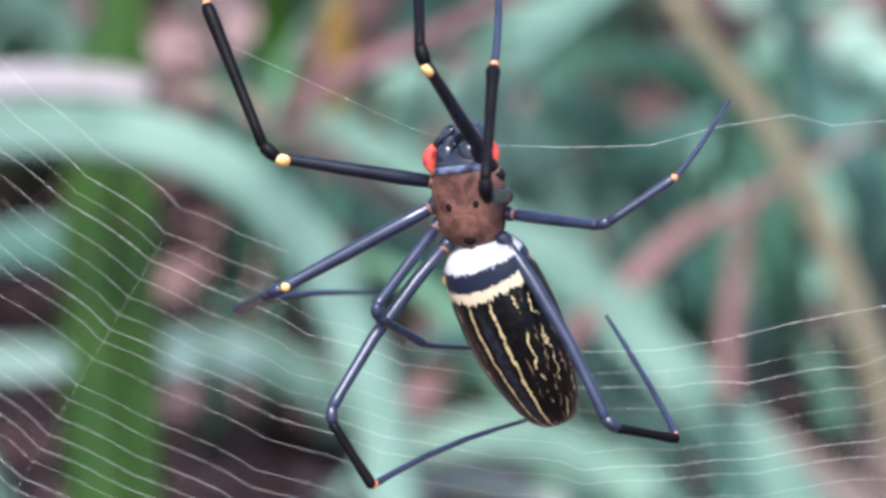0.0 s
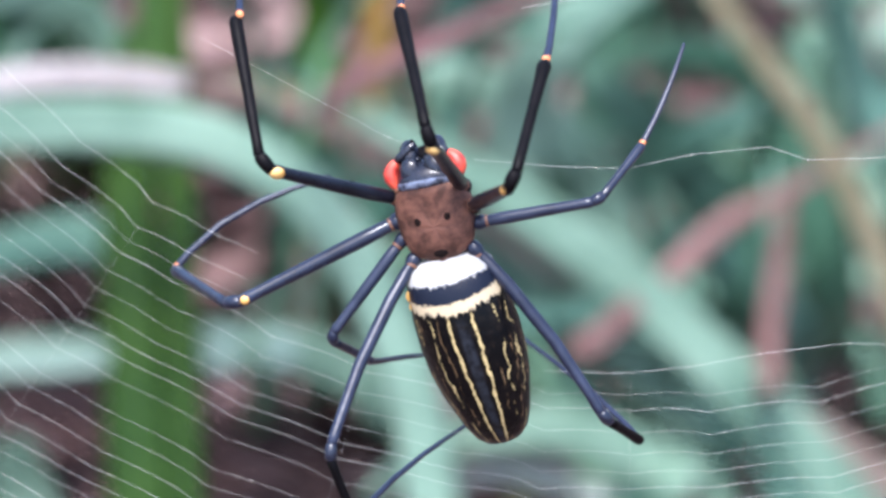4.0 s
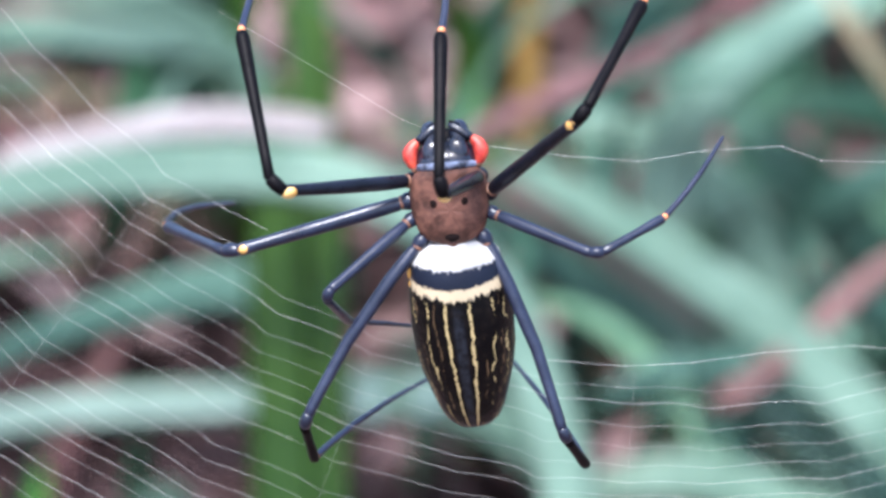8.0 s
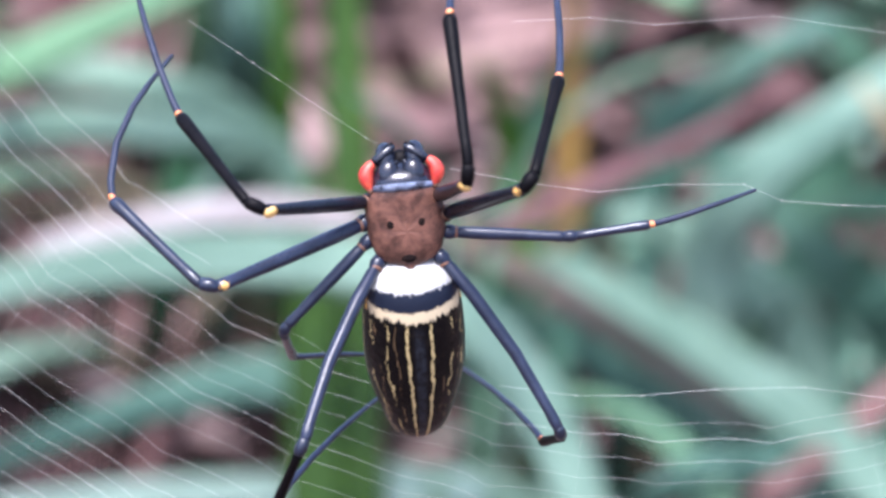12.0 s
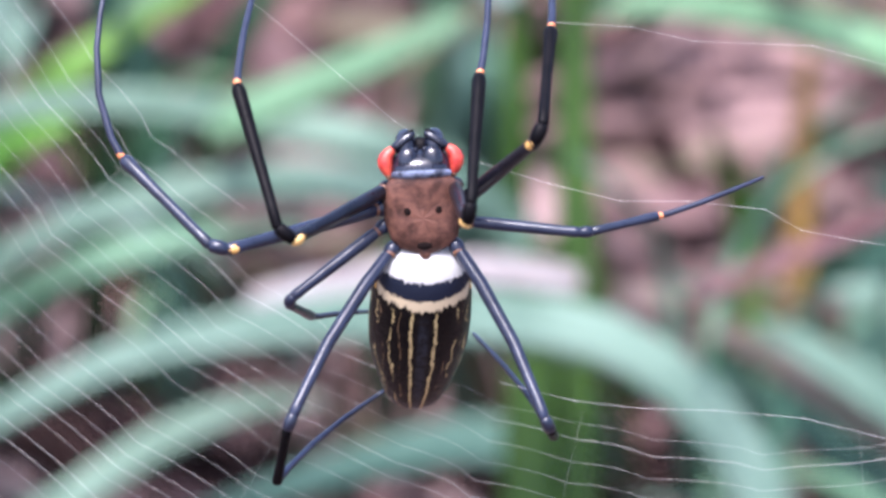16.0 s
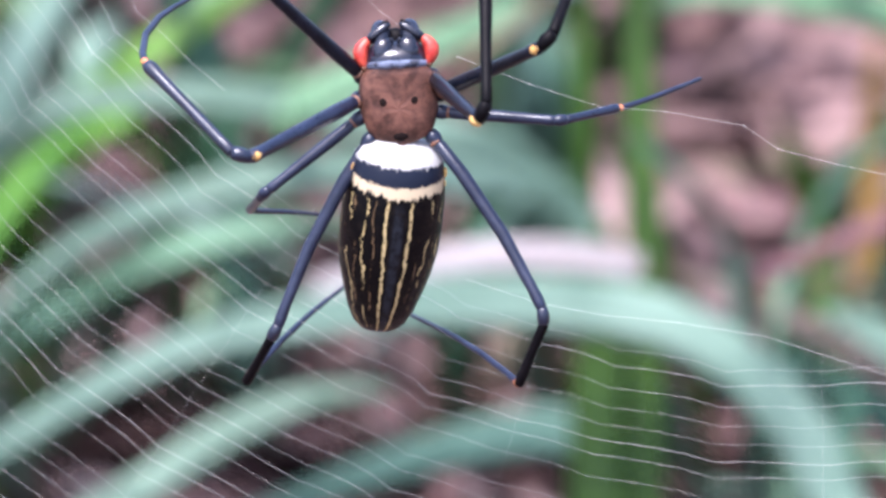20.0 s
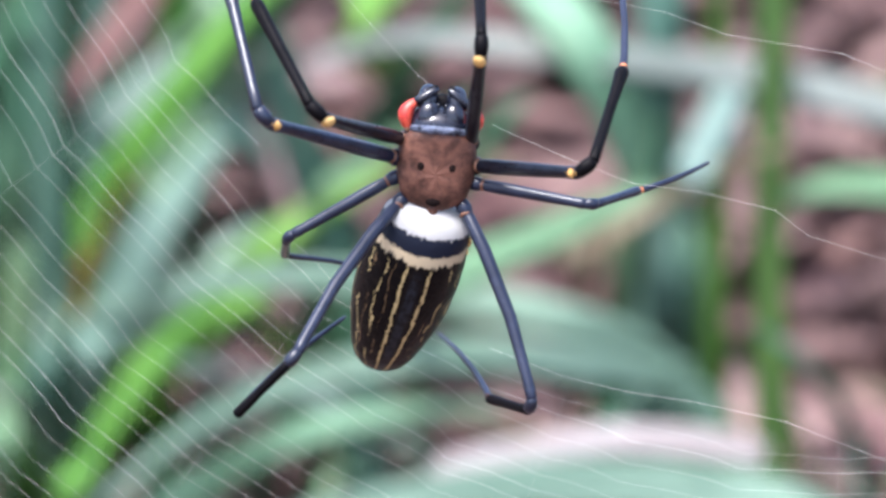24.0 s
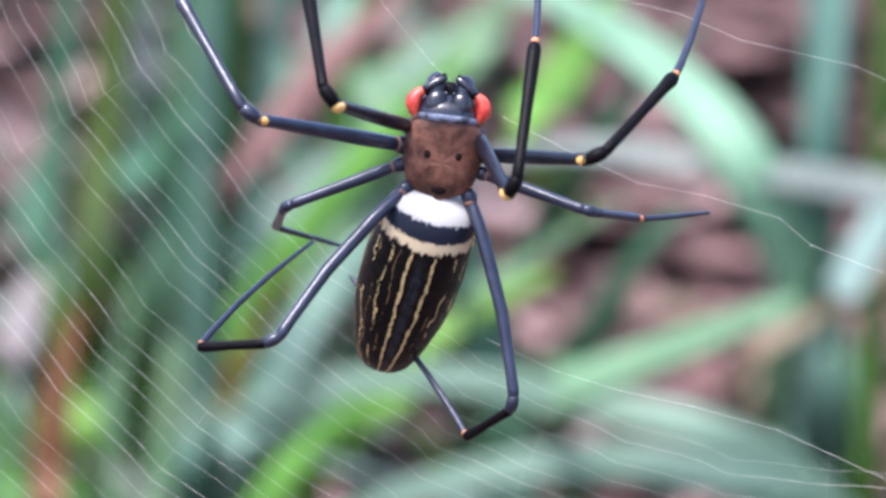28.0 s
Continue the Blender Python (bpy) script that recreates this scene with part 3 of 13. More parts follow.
blade(g3_clump, "teal", 0.0062, (-0.202, 0.883, 0.163), (-0.181, 0.727, 0.291), (-0.186, 0.709, 0.328), (-0.195, 0.680, 0.334))
blade(g2_clump, "tan", 0.0044, (0.047, 0.820, 0.109), (0.041, 0.675, 0.193), (0.022, 0.650, 0.210))
blade(g2_clump, "teal", 0.0043, (0.057, 0.834, 0.120), (0.044, 0.571, 0.256), (0.071, 0.544, 0.268))
blade(g1_clump, "teal", 0.0118, (-0.200, 0.821, 0.110), (-0.158, 0.547, 0.248), (-0.129, 0.555, 0.267), (-0.102, 0.561, 0.283), (-0.077, 0.565, 0.292), (-0.052, 0.565, 0.294))
blade(g2_clump, "fresh", 0.0131, (0.192, 0.989, 0.262), (0.140, 0.624, 0.386), (0.118, 0.627, 0.394), (0.078, 0.631, 0.403), (0.045, 0.632, 0.405), (0.023, 0.629, 0.398))
blade(t1_clump, "pink", 0.0225, (0.048, 0.960, 0.284), (0.093, 0.961, 0.285), (0.135, 0.958, 0.282), (0.180, 0.959, 0.283))
blade(t1_clump, "pink", 0.0200, (0.071, 0.942, 0.266), (0.111, 0.944, 0.268), (0.155, 0.940, 0.264), (0.188, 0.942, 0.266))
blade(t1_clump, "tan", 0.0167, (0.125, 0.984, 0.307), (0.148, 0.981, 0.304), (0.182, 0.977, 0.300))
blade(t1_clump, "pink", 0.0190, (-0.345, 0.965, 0.289), (-0.329, 0.971, 0.295), (-0.315, 0.977, 0.300))
blade(t1_clump, "pink", 0.0171, (-0.356, 1.057, 0.378), (-0.344, 1.059, 0.380), (-0.330, 1.061, 0.382))
blade(g3_clump, "dark", 0.0126, (-0.296, 0.872, 0.153), (-0.240, 0.668, 0.358), (-0.233, 0.668, 0.436), (-0.223, 0.693, 0.578))
blade(g3_clump, "green", 0.0147, (-0.264, 0.874, 0.154), (-0.223, 0.687, 0.352), (-0.220, 0.694, 0.449), (-0.216, 0.734, 0.626))
blade(g3_clump, "lime", 0.0105, (-0.348, 0.881, 0.160), (-0.270, 0.627, 0.337), (-0.256, 0.608, 0.371), (-0.248, 0.591, 0.407))
blade(g3_clump, "lime", 0.0111, (-0.229, 0.871, 0.152), (-0.179, 0.643, 0.323), (-0.167, 0.620, 0.347), (-0.148, 0.597, 0.369), (-0.127, 0.601, 0.379))
blade(g1_clump, "mid", 0.0185, (0.184, 0.526, -0.010), (0.208, 0.526, 0.094), (0.181, 0.560, 0.176), (0.153, 0.578, 0.221), (0.120, 0.593, 0.257), (0.094, 0.601, 0.276), (0.061, 0.607, 0.291))
blade(g1_clump, "aqua", 0.0109, (0.166, 0.509, -0.010), (0.186, 0.509, 0.105), (0.168, 0.537, 0.173), (0.154, 0.554, 0.216), (0.132, 0.567, 0.247), (0.109, 0.574, 0.263), (0.083, 0.576, 0.268))
blade(g3_clump, "moss", 0.0144, (-0.325, 0.883, 0.162), (-0.265, 0.668, 0.358), (-0.258, 0.675, 0.453), (-0.247, 0.700, 0.594))
blade(g3_clump, "dark", 0.0110, (-0.348, 0.883, 0.163), (-0.290, 0.687, 0.352), (-0.282, 0.694, 0.449), (-0.269, 0.721, 0.592))
blade(g3_clump, "aqua", 0.0109, (-0.244, 0.873, 0.153), (-0.195, 0.645, 0.276), (-0.158, 0.625, 0.306), (-0.122, 0.602, 0.329), (-0.086, 0.604, 0.336), (-0.058, 0.605, 0.337))
blade(g1_clump, "teal", 0.0121, (0.204, 0.517, -0.010), (0.234, 0.517, 0.100), (0.198, 0.558, 0.198), (0.170, 0.572, 0.232), (0.141, 0.582, 0.258), (0.115, 0.590, 0.276), (0.097, 0.594, 0.286))
blade(g3_clump, "deep", 0.0078, (-0.282, 0.873, 0.153), (-0.228, 0.649, 0.365), (-0.222, 0.662, 0.475), (-0.213, 0.699, 0.646))
blade(g3_clump, "mid", 0.0091, (-0.253, 0.884, 0.163), (-0.211, 0.678, 0.355), (-0.205, 0.691, 0.468), (-0.197, 0.731, 0.643))
blade(g3_clump, "teal", 0.0111, (-0.265, 0.874, 0.154), (-0.221, 0.675, 0.295), (-0.210, 0.661, 0.341), (-0.190, 0.648, 0.388), (-0.172, 0.663, 0.426))
blade(g3_clump, "aqua", 0.0093, (-0.212, 0.870, 0.151), (-0.185, 0.684, 0.291), (-0.189, 0.670, 0.338), (-0.197, 0.657, 0.385), (-0.214, 0.670, 0.417))
loose("dead_stalk", "dry reddish-brown stalk leaning through the grass", "red", 0.0060, (0.086, 0.903, 0.181), (0.059, 0.510, 0.345), (0.071, 0.514, 0.354), (0.096, 0.518, 0.363), (0.130, 0.523, 0.377), (0.153, 0.528, 0.388), (0.160, 0.529, 0.391))
loose("dead_stalk", "dry reddish-brown stalk leaning through the grass", "red", 0.0083, (0.187, 0.811, 0.102), (0.149, 0.552, 0.236), (0.176, 0.558, 0.252), (0.206, 0.568, 0.275), (0.228, 0.571, 0.285), (0.275, 0.581, 0.307))
loose("dead_stalk", "dry reddish-brown stalk leaning through the grass", "red", 0.0083, (0.274, 0.793, 0.088), (0.218, 0.545, 0.221), (0.220, 0.553, 0.241), (0.223, 0.560, 0.257), (0.226, 0.568, 0.277), (0.230, 0.573, 0.289))
loose("dead_stalk", "dry reddish-brown stalk leaning through the grass", "red", 0.0122, (-0.305, 0.959, 0.233), (-0.196, 0.600, 0.434), (-0.189, 0.600, 0.447), (-0.174, 0.600, 0.468), (-0.157, 0.600, 0.487), (-0.144, 0.600, 0.500), (-0.126, 0.600, 0.518))
loose("dead_stalk", "dry reddish-brown stalk leaning through the grass", "red", 0.0124, (-0.033, 0.558, -0.010), (-0.074, 0.558, 0.118), (-0.064, 0.587, 0.188), (-0.055, 0.597, 0.212), (-0.047, 0.602, 0.226), (-0.032, 0.615, 0.257))
blade(t1_clump, "pink", 0.0140, (0.033, 0.915, 0.241), (0.068, 0.929, 0.254), (0.104, 0.936, 0.261), (0.146, 0.942, 0.266), (0.198, 0.950, 0.274))
blade(t1_clump, "red", 0.0166, (0.020, 0.959, 0.283), (0.069, 0.963, 0.287), (0.105, 0.965, 0.289), (0.141, 0.969, 0.292), (0.186, 0.977, 0.300))
loose("dead_leaf", "whitish dead leaf caught in the grass", "white", 0.0135, (-0.000, 0.623, 0.408), (0.003, 0.626, 0.416), (0.010, 0.631, 0.429), (0.012, 0.634, 0.436), blunt=0.75)
blade(t1_clump, "red", 0.0117, (0.031, 0.967, 0.290), (0.056, 0.978, 0.301), (0.081, 0.980, 0.303))
blade(t1_clump, "pink", 0.0097, (0.113, 0.974, 0.297), (0.142, 0.974, 0.297), (0.171, 0.979, 0.302))
blade(t1_clump, "pink", 0.0120, (0.010, 0.934, 0.258), (0.032, 0.941, 0.265), (0.054, 0.941, 0.265))
blade(t1_clump, "tan", 0.0093, (0.106, 0.923, 0.248), (0.124, 0.920, 0.245), (0.142, 0.920, 0.245))
blade(t1_clump, "pink", 0.0137, (0.027, 0.928, 0.253), (0.059, 0.914, 0.240), (0.092, 0.906, 0.232))
blade(t1_clump, "red", 0.0107, (0.099, 0.922, 0.247), (0.127, 0.923, 0.248), (0.155, 0.925, 0.250))
blade(t1_clump, "tan", 0.0112, (0.039, 0.926, 0.251), (0.057, 0.922, 0.247), (0.076, 0.927, 0.252))
blade(t1_clump, "red", 0.0095, (0.046, 0.912, 0.238), (0.066, 0.916, 0.242), (0.087, 0.915, 0.240))
blade(t1_clump, "pink", 0.0125, (0.086, 0.967, 0.291), (0.114, 0.963, 0.286), (0.141, 0.950, 0.274))
blade(t1_clump, "pink", 0.0082, (0.076, 0.929, 0.253), (0.093, 0.924, 0.250), (0.111, 0.916, 0.242))
blade(t1_clump, "pink", 0.0100, (0.098, 0.927, 0.252), (0.129, 0.921, 0.246), (0.158, 0.905, 0.232))
blade(t1_clump, "tan", 0.0091, (0.065, 0.927, 0.252), (0.101, 0.927, 0.252), (0.137, 0.918, 0.243))
blade(t1_clump, "pink", 0.0109, (0.006, 0.950, 0.274), (0.044, 0.959, 0.283), (0.083, 0.960, 0.283))
blade(t1_clump, "pink", 0.0086, (0.088, 0.912, 0.238), (0.118, 0.916, 0.242), (0.147, 0.915, 0.240))
blade(t1_clump, "tan", 0.0092, (-0.106, 0.889, 0.216), (-0.067, 0.885, 0.213), (-0.029, 0.883, 0.211))
blade(t1_clump, "red", 0.0089, (-0.200, 0.886, 0.214), (-0.166, 0.884, 0.212), (-0.133, 0.890, 0.218))
blade(t1_clump, "pink", 0.0109, (-0.133, 0.901, 0.228), (-0.107, 0.899, 0.226), (-0.081, 0.896, 0.223))
blade(t1_clump, "pink", 0.0099, (-0.166, 0.894, 0.221), (-0.145, 0.894, 0.221), (-0.125, 0.902, 0.228))
blade(t1_clump, "pink", 0.0109, (-0.163, 0.912, 0.238), (-0.136, 0.901, 0.227), (-0.109, 0.892, 0.220))
blade(t1_clump, "red", 0.0128, (-0.186, 0.888, 0.215), (-0.151, 0.878, 0.206), (-0.117, 0.865, 0.195))
blade(t1_clump, "red", 0.0138, (-0.086, 0.892, 0.219), (-0.055, 0.890, 0.218), (-0.024, 0.884, 0.212))
blade(t1_clump, "pink", 0.0126, (-0.058, 0.863, 0.193), (-0.030, 0.869, 0.199), (-0.001, 0.884, 0.212))
blade(t1_clump, "red", 0.0135, (-0.080, 0.876, 0.204), (-0.048, 0.877, 0.205), (-0.016, 0.877, 0.206))
blade(t1_clump, "red", 0.0130, (-0.155, 0.835, 0.169), (-0.139, 0.834, 0.168), (-0.124, 0.826, 0.161))
blade(t1_clump, "red", 0.0133, (-0.095, 0.847, 0.179), (-0.065, 0.848, 0.179), (-0.034, 0.855, 0.186))
blade(t1_clump, "pink", 0.0079, (-0.151, 0.838, 0.171), (-0.133, 0.839, 0.172), (-0.115, 0.836, 0.170))
blade(t1_clump, "tan", 0.0104, (-0.086, 0.829, 0.163), (-0.064, 0.835, 0.169), (-0.042, 0.834, 0.167))
blade(t1_clump, "pink", 0.0084, (-0.088, 0.855, 0.186), (-0.056, 0.847, 0.179), (-0.025, 0.837, 0.170))
blade(t1_clump, "red", 0.0121, (-0.053, 0.981, 0.304), (-0.027, 0.972, 0.295), (-0.001, 0.967, 0.291))
blade(t1_clump, "red", 0.0137, (-0.082, 0.952, 0.276), (-0.056, 0.959, 0.283), (-0.030, 0.968, 0.291))
blade(t1_clump, "red", 0.0081, (-0.139, 0.976, 0.299), (-0.114, 0.971, 0.294), (-0.090, 0.974, 0.297))
blade(t1_clump, "red", 0.0107, (-0.101, 0.975, 0.298), (-0.068, 0.979, 0.302), (-0.034, 0.976, 0.299))
blade(t1_clump, "red", 0.0117, (-0.138, 0.973, 0.296), (-0.106, 0.990, 0.313), (-0.072, 0.999, 0.322))
blade(t1_clump, "tan", 0.0109, (-0.078, 0.973, 0.296), (-0.039, 0.973, 0.296), (-0.000, 0.972, 0.295))
blade(t1_clump, "pink", 0.0127, (0.048, 1.040, 0.361), (0.080, 1.053, 0.374), (0.111, 1.058, 0.379))
blade(t1_clump, "pink", 0.0087, (0.033, 1.016, 0.339), (0.054, 1.010, 0.332), (0.074, 1.007, 0.329))
blade(t1_clump, "tan", 0.0083, (0.061, 1.045, 0.366), (0.086, 1.047, 0.369), (0.112, 1.057, 0.378))
blade(t1_clump, "tan", 0.0148, (0.048, 1.033, 0.354), (0.082, 1.024, 0.346), (0.115, 1.009, 0.331))
blade(t1_clump, "red", 0.0128, (0.056, 1.082, 0.402), (0.092, 1.071, 0.392), (0.127, 1.054, 0.375))
blade(t1_clump, "tan", 0.0097, (0.048, 1.026, 0.348), (0.071, 1.020, 0.342), (0.093, 1.011, 0.333))
blade(t1_clump, "red", 0.0142, (-0.191, 1.013, 0.336), (-0.156, 1.012, 0.334), (-0.122, 1.011, 0.334))
blade(t1_clump, "pink", 0.0142, (-0.158, 0.997, 0.319), (-0.135, 1.003, 0.325), (-0.112, 1.000, 0.322))
blade(t1_clump, "tan", 0.0084, (-0.143, 0.996, 0.318), (-0.117, 1.003, 0.325), (-0.090, 1.000, 0.322))
blade(t1_clump, "pink", 0.0113, (-0.098, 0.991, 0.313), (-0.067, 0.999, 0.321), (-0.037, 0.999, 0.322))
blade(t1_clump, "pink", 0.0144, (-0.144, 1.010, 0.333), (-0.127, 1.009, 0.331), (-0.109, 0.999, 0.322))
blade(t1_clump, "tan", 0.0088, (0.221, 0.795, 0.135), (0.245, 0.788, 0.130), (0.269, 0.776, 0.120))
blade(t1_clump, "pink", 0.0111, (0.149, 0.762, 0.110), (0.166, 0.761, 0.109), (0.183, 0.768, 0.114))
blade(t1_clump, "pink", 0.0110, (0.142, 0.819, 0.155), (0.166, 0.824, 0.159), (0.191, 0.833, 0.167))
blade(t1_clump, "red", 0.0106, (0.211, 0.788, 0.130), (0.237, 0.792, 0.133), (0.264, 0.802, 0.141))
blade(t1_clump, "red", 0.0094, (0.134, 0.770, 0.116), (0.161, 0.771, 0.117), (0.187, 0.769, 0.115))
blade(t1_clump, "pink", 0.0081, (0.059, 0.838, 0.171), (0.091, 0.846, 0.178), (0.125, 0.863, 0.193))
blade(t1_clump, "tan", 0.0088, (0.083, 0.843, 0.175), (0.103, 0.847, 0.179), (0.122, 0.858, 0.189))
blade(t1_clump, "pink", 0.0128, (0.092, 0.843, 0.175), (0.126, 0.832, 0.166), (0.158, 0.819, 0.155))
blade(g3_clump, "grass", 0.0135, (-0.364, 0.874, 0.155), (-0.290, 0.660, 0.302), (-0.292, 0.660, 0.323), (-0.294, 0.660, 0.347), (-0.299, 0.660, 0.371))
blade(g3_clump, "rust", 0.0125, (-0.347, 0.874, 0.155), (-0.276, 0.660, 0.299), (-0.279, 0.660, 0.331), (-0.274, 0.660, 0.356), (-0.266, 0.660, 0.378))
blade(g3_clump, "fresh", 0.0125, (-0.319, 0.874, 0.155), (-0.253, 0.660, 0.300), (-0.255, 0.660, 0.333), (-0.251, 0.660, 0.369), (-0.243, 0.660, 0.403))
blade(g3_clump, "deep", 0.0105, (-0.287, 0.874, 0.155), (-0.227, 0.660, 0.306), (-0.227, 0.660, 0.334), (-0.223, 0.660, 0.370), (-0.218, 0.660, 0.413), (-0.212, 0.660, 0.446))
blade(g3_clump, "lime", 0.0115, (-0.254, 0.874, 0.155), (-0.200, 0.660, 0.307), (-0.190, 0.660, 0.322), (-0.178, 0.660, 0.336), (-0.164, 0.660, 0.349))
blade(g3_clump, "grass", 0.0105, (-0.343, 0.874, 0.155), (-0.273, 0.660, 0.297), (-0.266, 0.660, 0.324), (-0.264, 0.660, 0.344), (-0.265, 0.660, 0.368))
blade(g1_clump, "wither", 0.0098, (0.157, 0.620, -0.010), (0.156, 0.620, 0.104), (0.153, 0.620, 0.189), (0.147, 0.620, 0.213), (0.137, 0.620, 0.237), (0.123, 0.620, 0.256), (0.098, 0.620, 0.280), (0.079, 0.620, 0.297), (0.065, 0.620, 0.305), (0.052, 0.620, 0.311))
blade(g3_clump, "teal", 0.0120, (-0.243, 0.850, 0.135), (-0.203, 0.620, 0.318), (-0.197, 0.620, 0.340), (-0.187, 0.620, 0.355), (-0.174, 0.620, 0.365), (-0.155, 0.620, 0.370), (-0.132, 0.620, 0.373))
blade(g3_clump, "green", 0.0115, (-0.300, 0.880, 0.165), (-0.246, 0.700, 0.268), (-0.246, 0.700, 0.310), (-0.247, 0.700, 0.343), (-0.241, 0.700, 0.388))
blade(g3_clump, "fresh", 0.0105, (-0.284, 0.880, 0.165), (-0.233, 0.700, 0.268), (-0.228, 0.700, 0.306), (-0.225, 0.700, 0.335), (-0.222, 0.700, 0.364))
blade(g3_clump, "lime", 0.0098, (-0.225, 0.800, 0.098), (-0.198, 0.585, 0.299), (-0.192, 0.585, 0.322), (-0.180, 0.585, 0.343), (-0.167, 0.585, 0.359), (-0.156, 0.585, 0.371), (-0.146, 0.585, 0.379))
blade(g3_clump, "fresh", 0.0120, (-0.300, 0.880, 0.165), (-0.236, 0.640, 0.299), (-0.232, 0.640, 0.327), (-0.227, 0.640, 0.359), (-0.224, 0.640, 0.382), (-0.223, 0.640, 0.398))
blade(g3_clump, "orange", 0.0066, (-0.262, 0.872, 0.154), (-0.202, 0.612, 0.346), (-0.200, 0.612, 0.365), (-0.197, 0.612, 0.379), (-0.191, 0.612, 0.389), (-0.184, 0.612, 0.405), (-0.177, 0.612, 0.416))
blade(g3_clump, "white", 0.0125, (-0.282, 0.878, 0.160), (-0.222, 0.670, 0.367), (-0.217, 0.670, 0.392), (-0.203, 0.670, 0.412), (-0.175, 0.670, 0.438), (-0.151, 0.670, 0.468), (-0.138, 0.670, 0.483))
blade(g3_clump, "dark", 0.0068, (-0.258, 0.870, 0.152), (-0.203, 0.600, 0.330), (-0.200, 0.600, 0.387), (-0.198, 0.600, 0.443), (-0.194, 0.600, 0.508), (-0.192, 0.600, 0.533), blunt=0.6)
blade(g3_clump, "grass", 0.0130, (-0.290, 0.876, 0.158), (-0.225, 0.660, 0.293), (-0.224, 0.660, 0.322), (-0.223, 0.660, 0.350), (-0.223, 0.660, 0.374))
blade(g2_clump, "teal", 0.0250, (-0.021, 0.570, -0.010), (-0.021, 0.570, 0.153), (-0.022, 0.570, 0.177), (-0.024, 0.570, 0.194), (-0.026, 0.570, 0.209), blunt=0.4)
blade(g2_clump, "lime", 0.0100, (-0.070, 0.570, -0.010), (-0.070, 0.570, 0.160), (-0.068, 0.570, 0.186), (-0.066, 0.570, 0.204), (-0.064, 0.570, 0.216))
blade(g2_clump, "dark", 0.0110, (-0.037, 0.640, -0.010), (-0.037, 0.640, 0.112), (-0.035, 0.640, 0.146), (-0.033, 0.640, 0.171), (-0.031, 0.640, 0.193))
blade(g2_clump, "dark", 0.0120, (-0.070, 0.660, -0.010), (-0.070, 0.660, 0.125), (-0.067, 0.660, 0.157), (-0.062, 0.660, 0.175), (-0.058, 0.660, 0.186))

# ---- dead leaves on the bank ----


def build_litter(name, count, seed, area, size, label):
    rng = random.Random(seed)
    verts, faces = [], []
    for _ in range(count):
        x, y = rng.gauss(*area[0]), max(-0.3, rng.gauss(*area[1]))
        z = ground_height(x, y) + rng.uniform(0.0, 0.03)
        length, wide = rng.uniform(*size), rng.uniform(0.14, 0.34)
        m = Matrix.Translation((x, y, z)) @ Euler((rng.uniform(-0.2, 0.9), rng.uniform(-0.5, 0.5), rng.gauss(0, 0.55))).to_matrix().to_4x4()
        curl = rng.uniform(-0.5, 0.9)
        start = len(verts)
        for i in range(6):
            t = i / 5
            w = wide * length * 0.5 * math.sin(math.pi * (0.06 + 0.9 * t)) ** 0.8
            arch = curl * length * (t - 0.5) ** 2
            for s, lift in ((-1, 0.35 * w), (0, 0), (1, 0.35 * w)):
                verts.append(m @ Vector((length * (t - 0.5), s * w, arch + lift)))
        for i in range(5):
            for j in range(2):
                a = start + i * 3 + j
                faces.append((a, a + 1, a + 4, a + 3))
    me = bpy.data.meshes.new(name)
    me.from_pydata(verts, [], faces)
    me.polygons.foreach_set("use_smooth", [True] * len(faces))
    me.materials.append(DEAD_LEAF)
    return tagged(new(name, me), label, "dead leaves", kind="stuff")


build_litter("leaf_litter", 9000, 5, ((0.0, 0.55), (1.15, 0.5)), (0.03, 0.13), "curled brown and pinkish dead leaves covering the bank")

# ---- low green undergrowth between the dead leaves ----


def undergrowth_material():
    m, nt, bsdf, coords = material("undergrowth_leaf")
    rnd = nt.nodes.new("ShaderNodeNewGeometry").outputs["Random Per Island"]
    ramp = nt.nodes.new("ShaderNodeValToRGB")
    stops = ((0.0, (0.025, 0.065, 0.035)), (0.3, (0.06, 0.14, 0.08)), (0.6, (0.1, 0.21, 0.14)), (0.85, (0.14, 0.25, 0.18)), (1.0, (0.18, 0.29, 0.22)))
    while len(ramp.color_ramp.elements) < len(stops):
        ramp.color_ramp.elements.new(0.5)
    for e, (at, c) in zip(ramp.color_ramp.elements, stops):
        e.position, e.color = at, (*c, 1)
    nt.links.new(rnd, ramp.inputs[0])
    spots = noise_of(nt, coords, 120, 5)
    nt.links.new(mix(nt, calc(nt, "MULTIPLY", step(nt, spots, 0.5, 0.75), 0.5), ramp.outputs[0], (0.05, 0.09, 0.03)), bsdf.inputs["Base Color"])
    bsdf.inputs["Roughness"].default_value = 0.5
    bump(nt, bsdf, spots, 0.3, 0.001)
    return m


UNDERGROWTH = undergrowth_material()


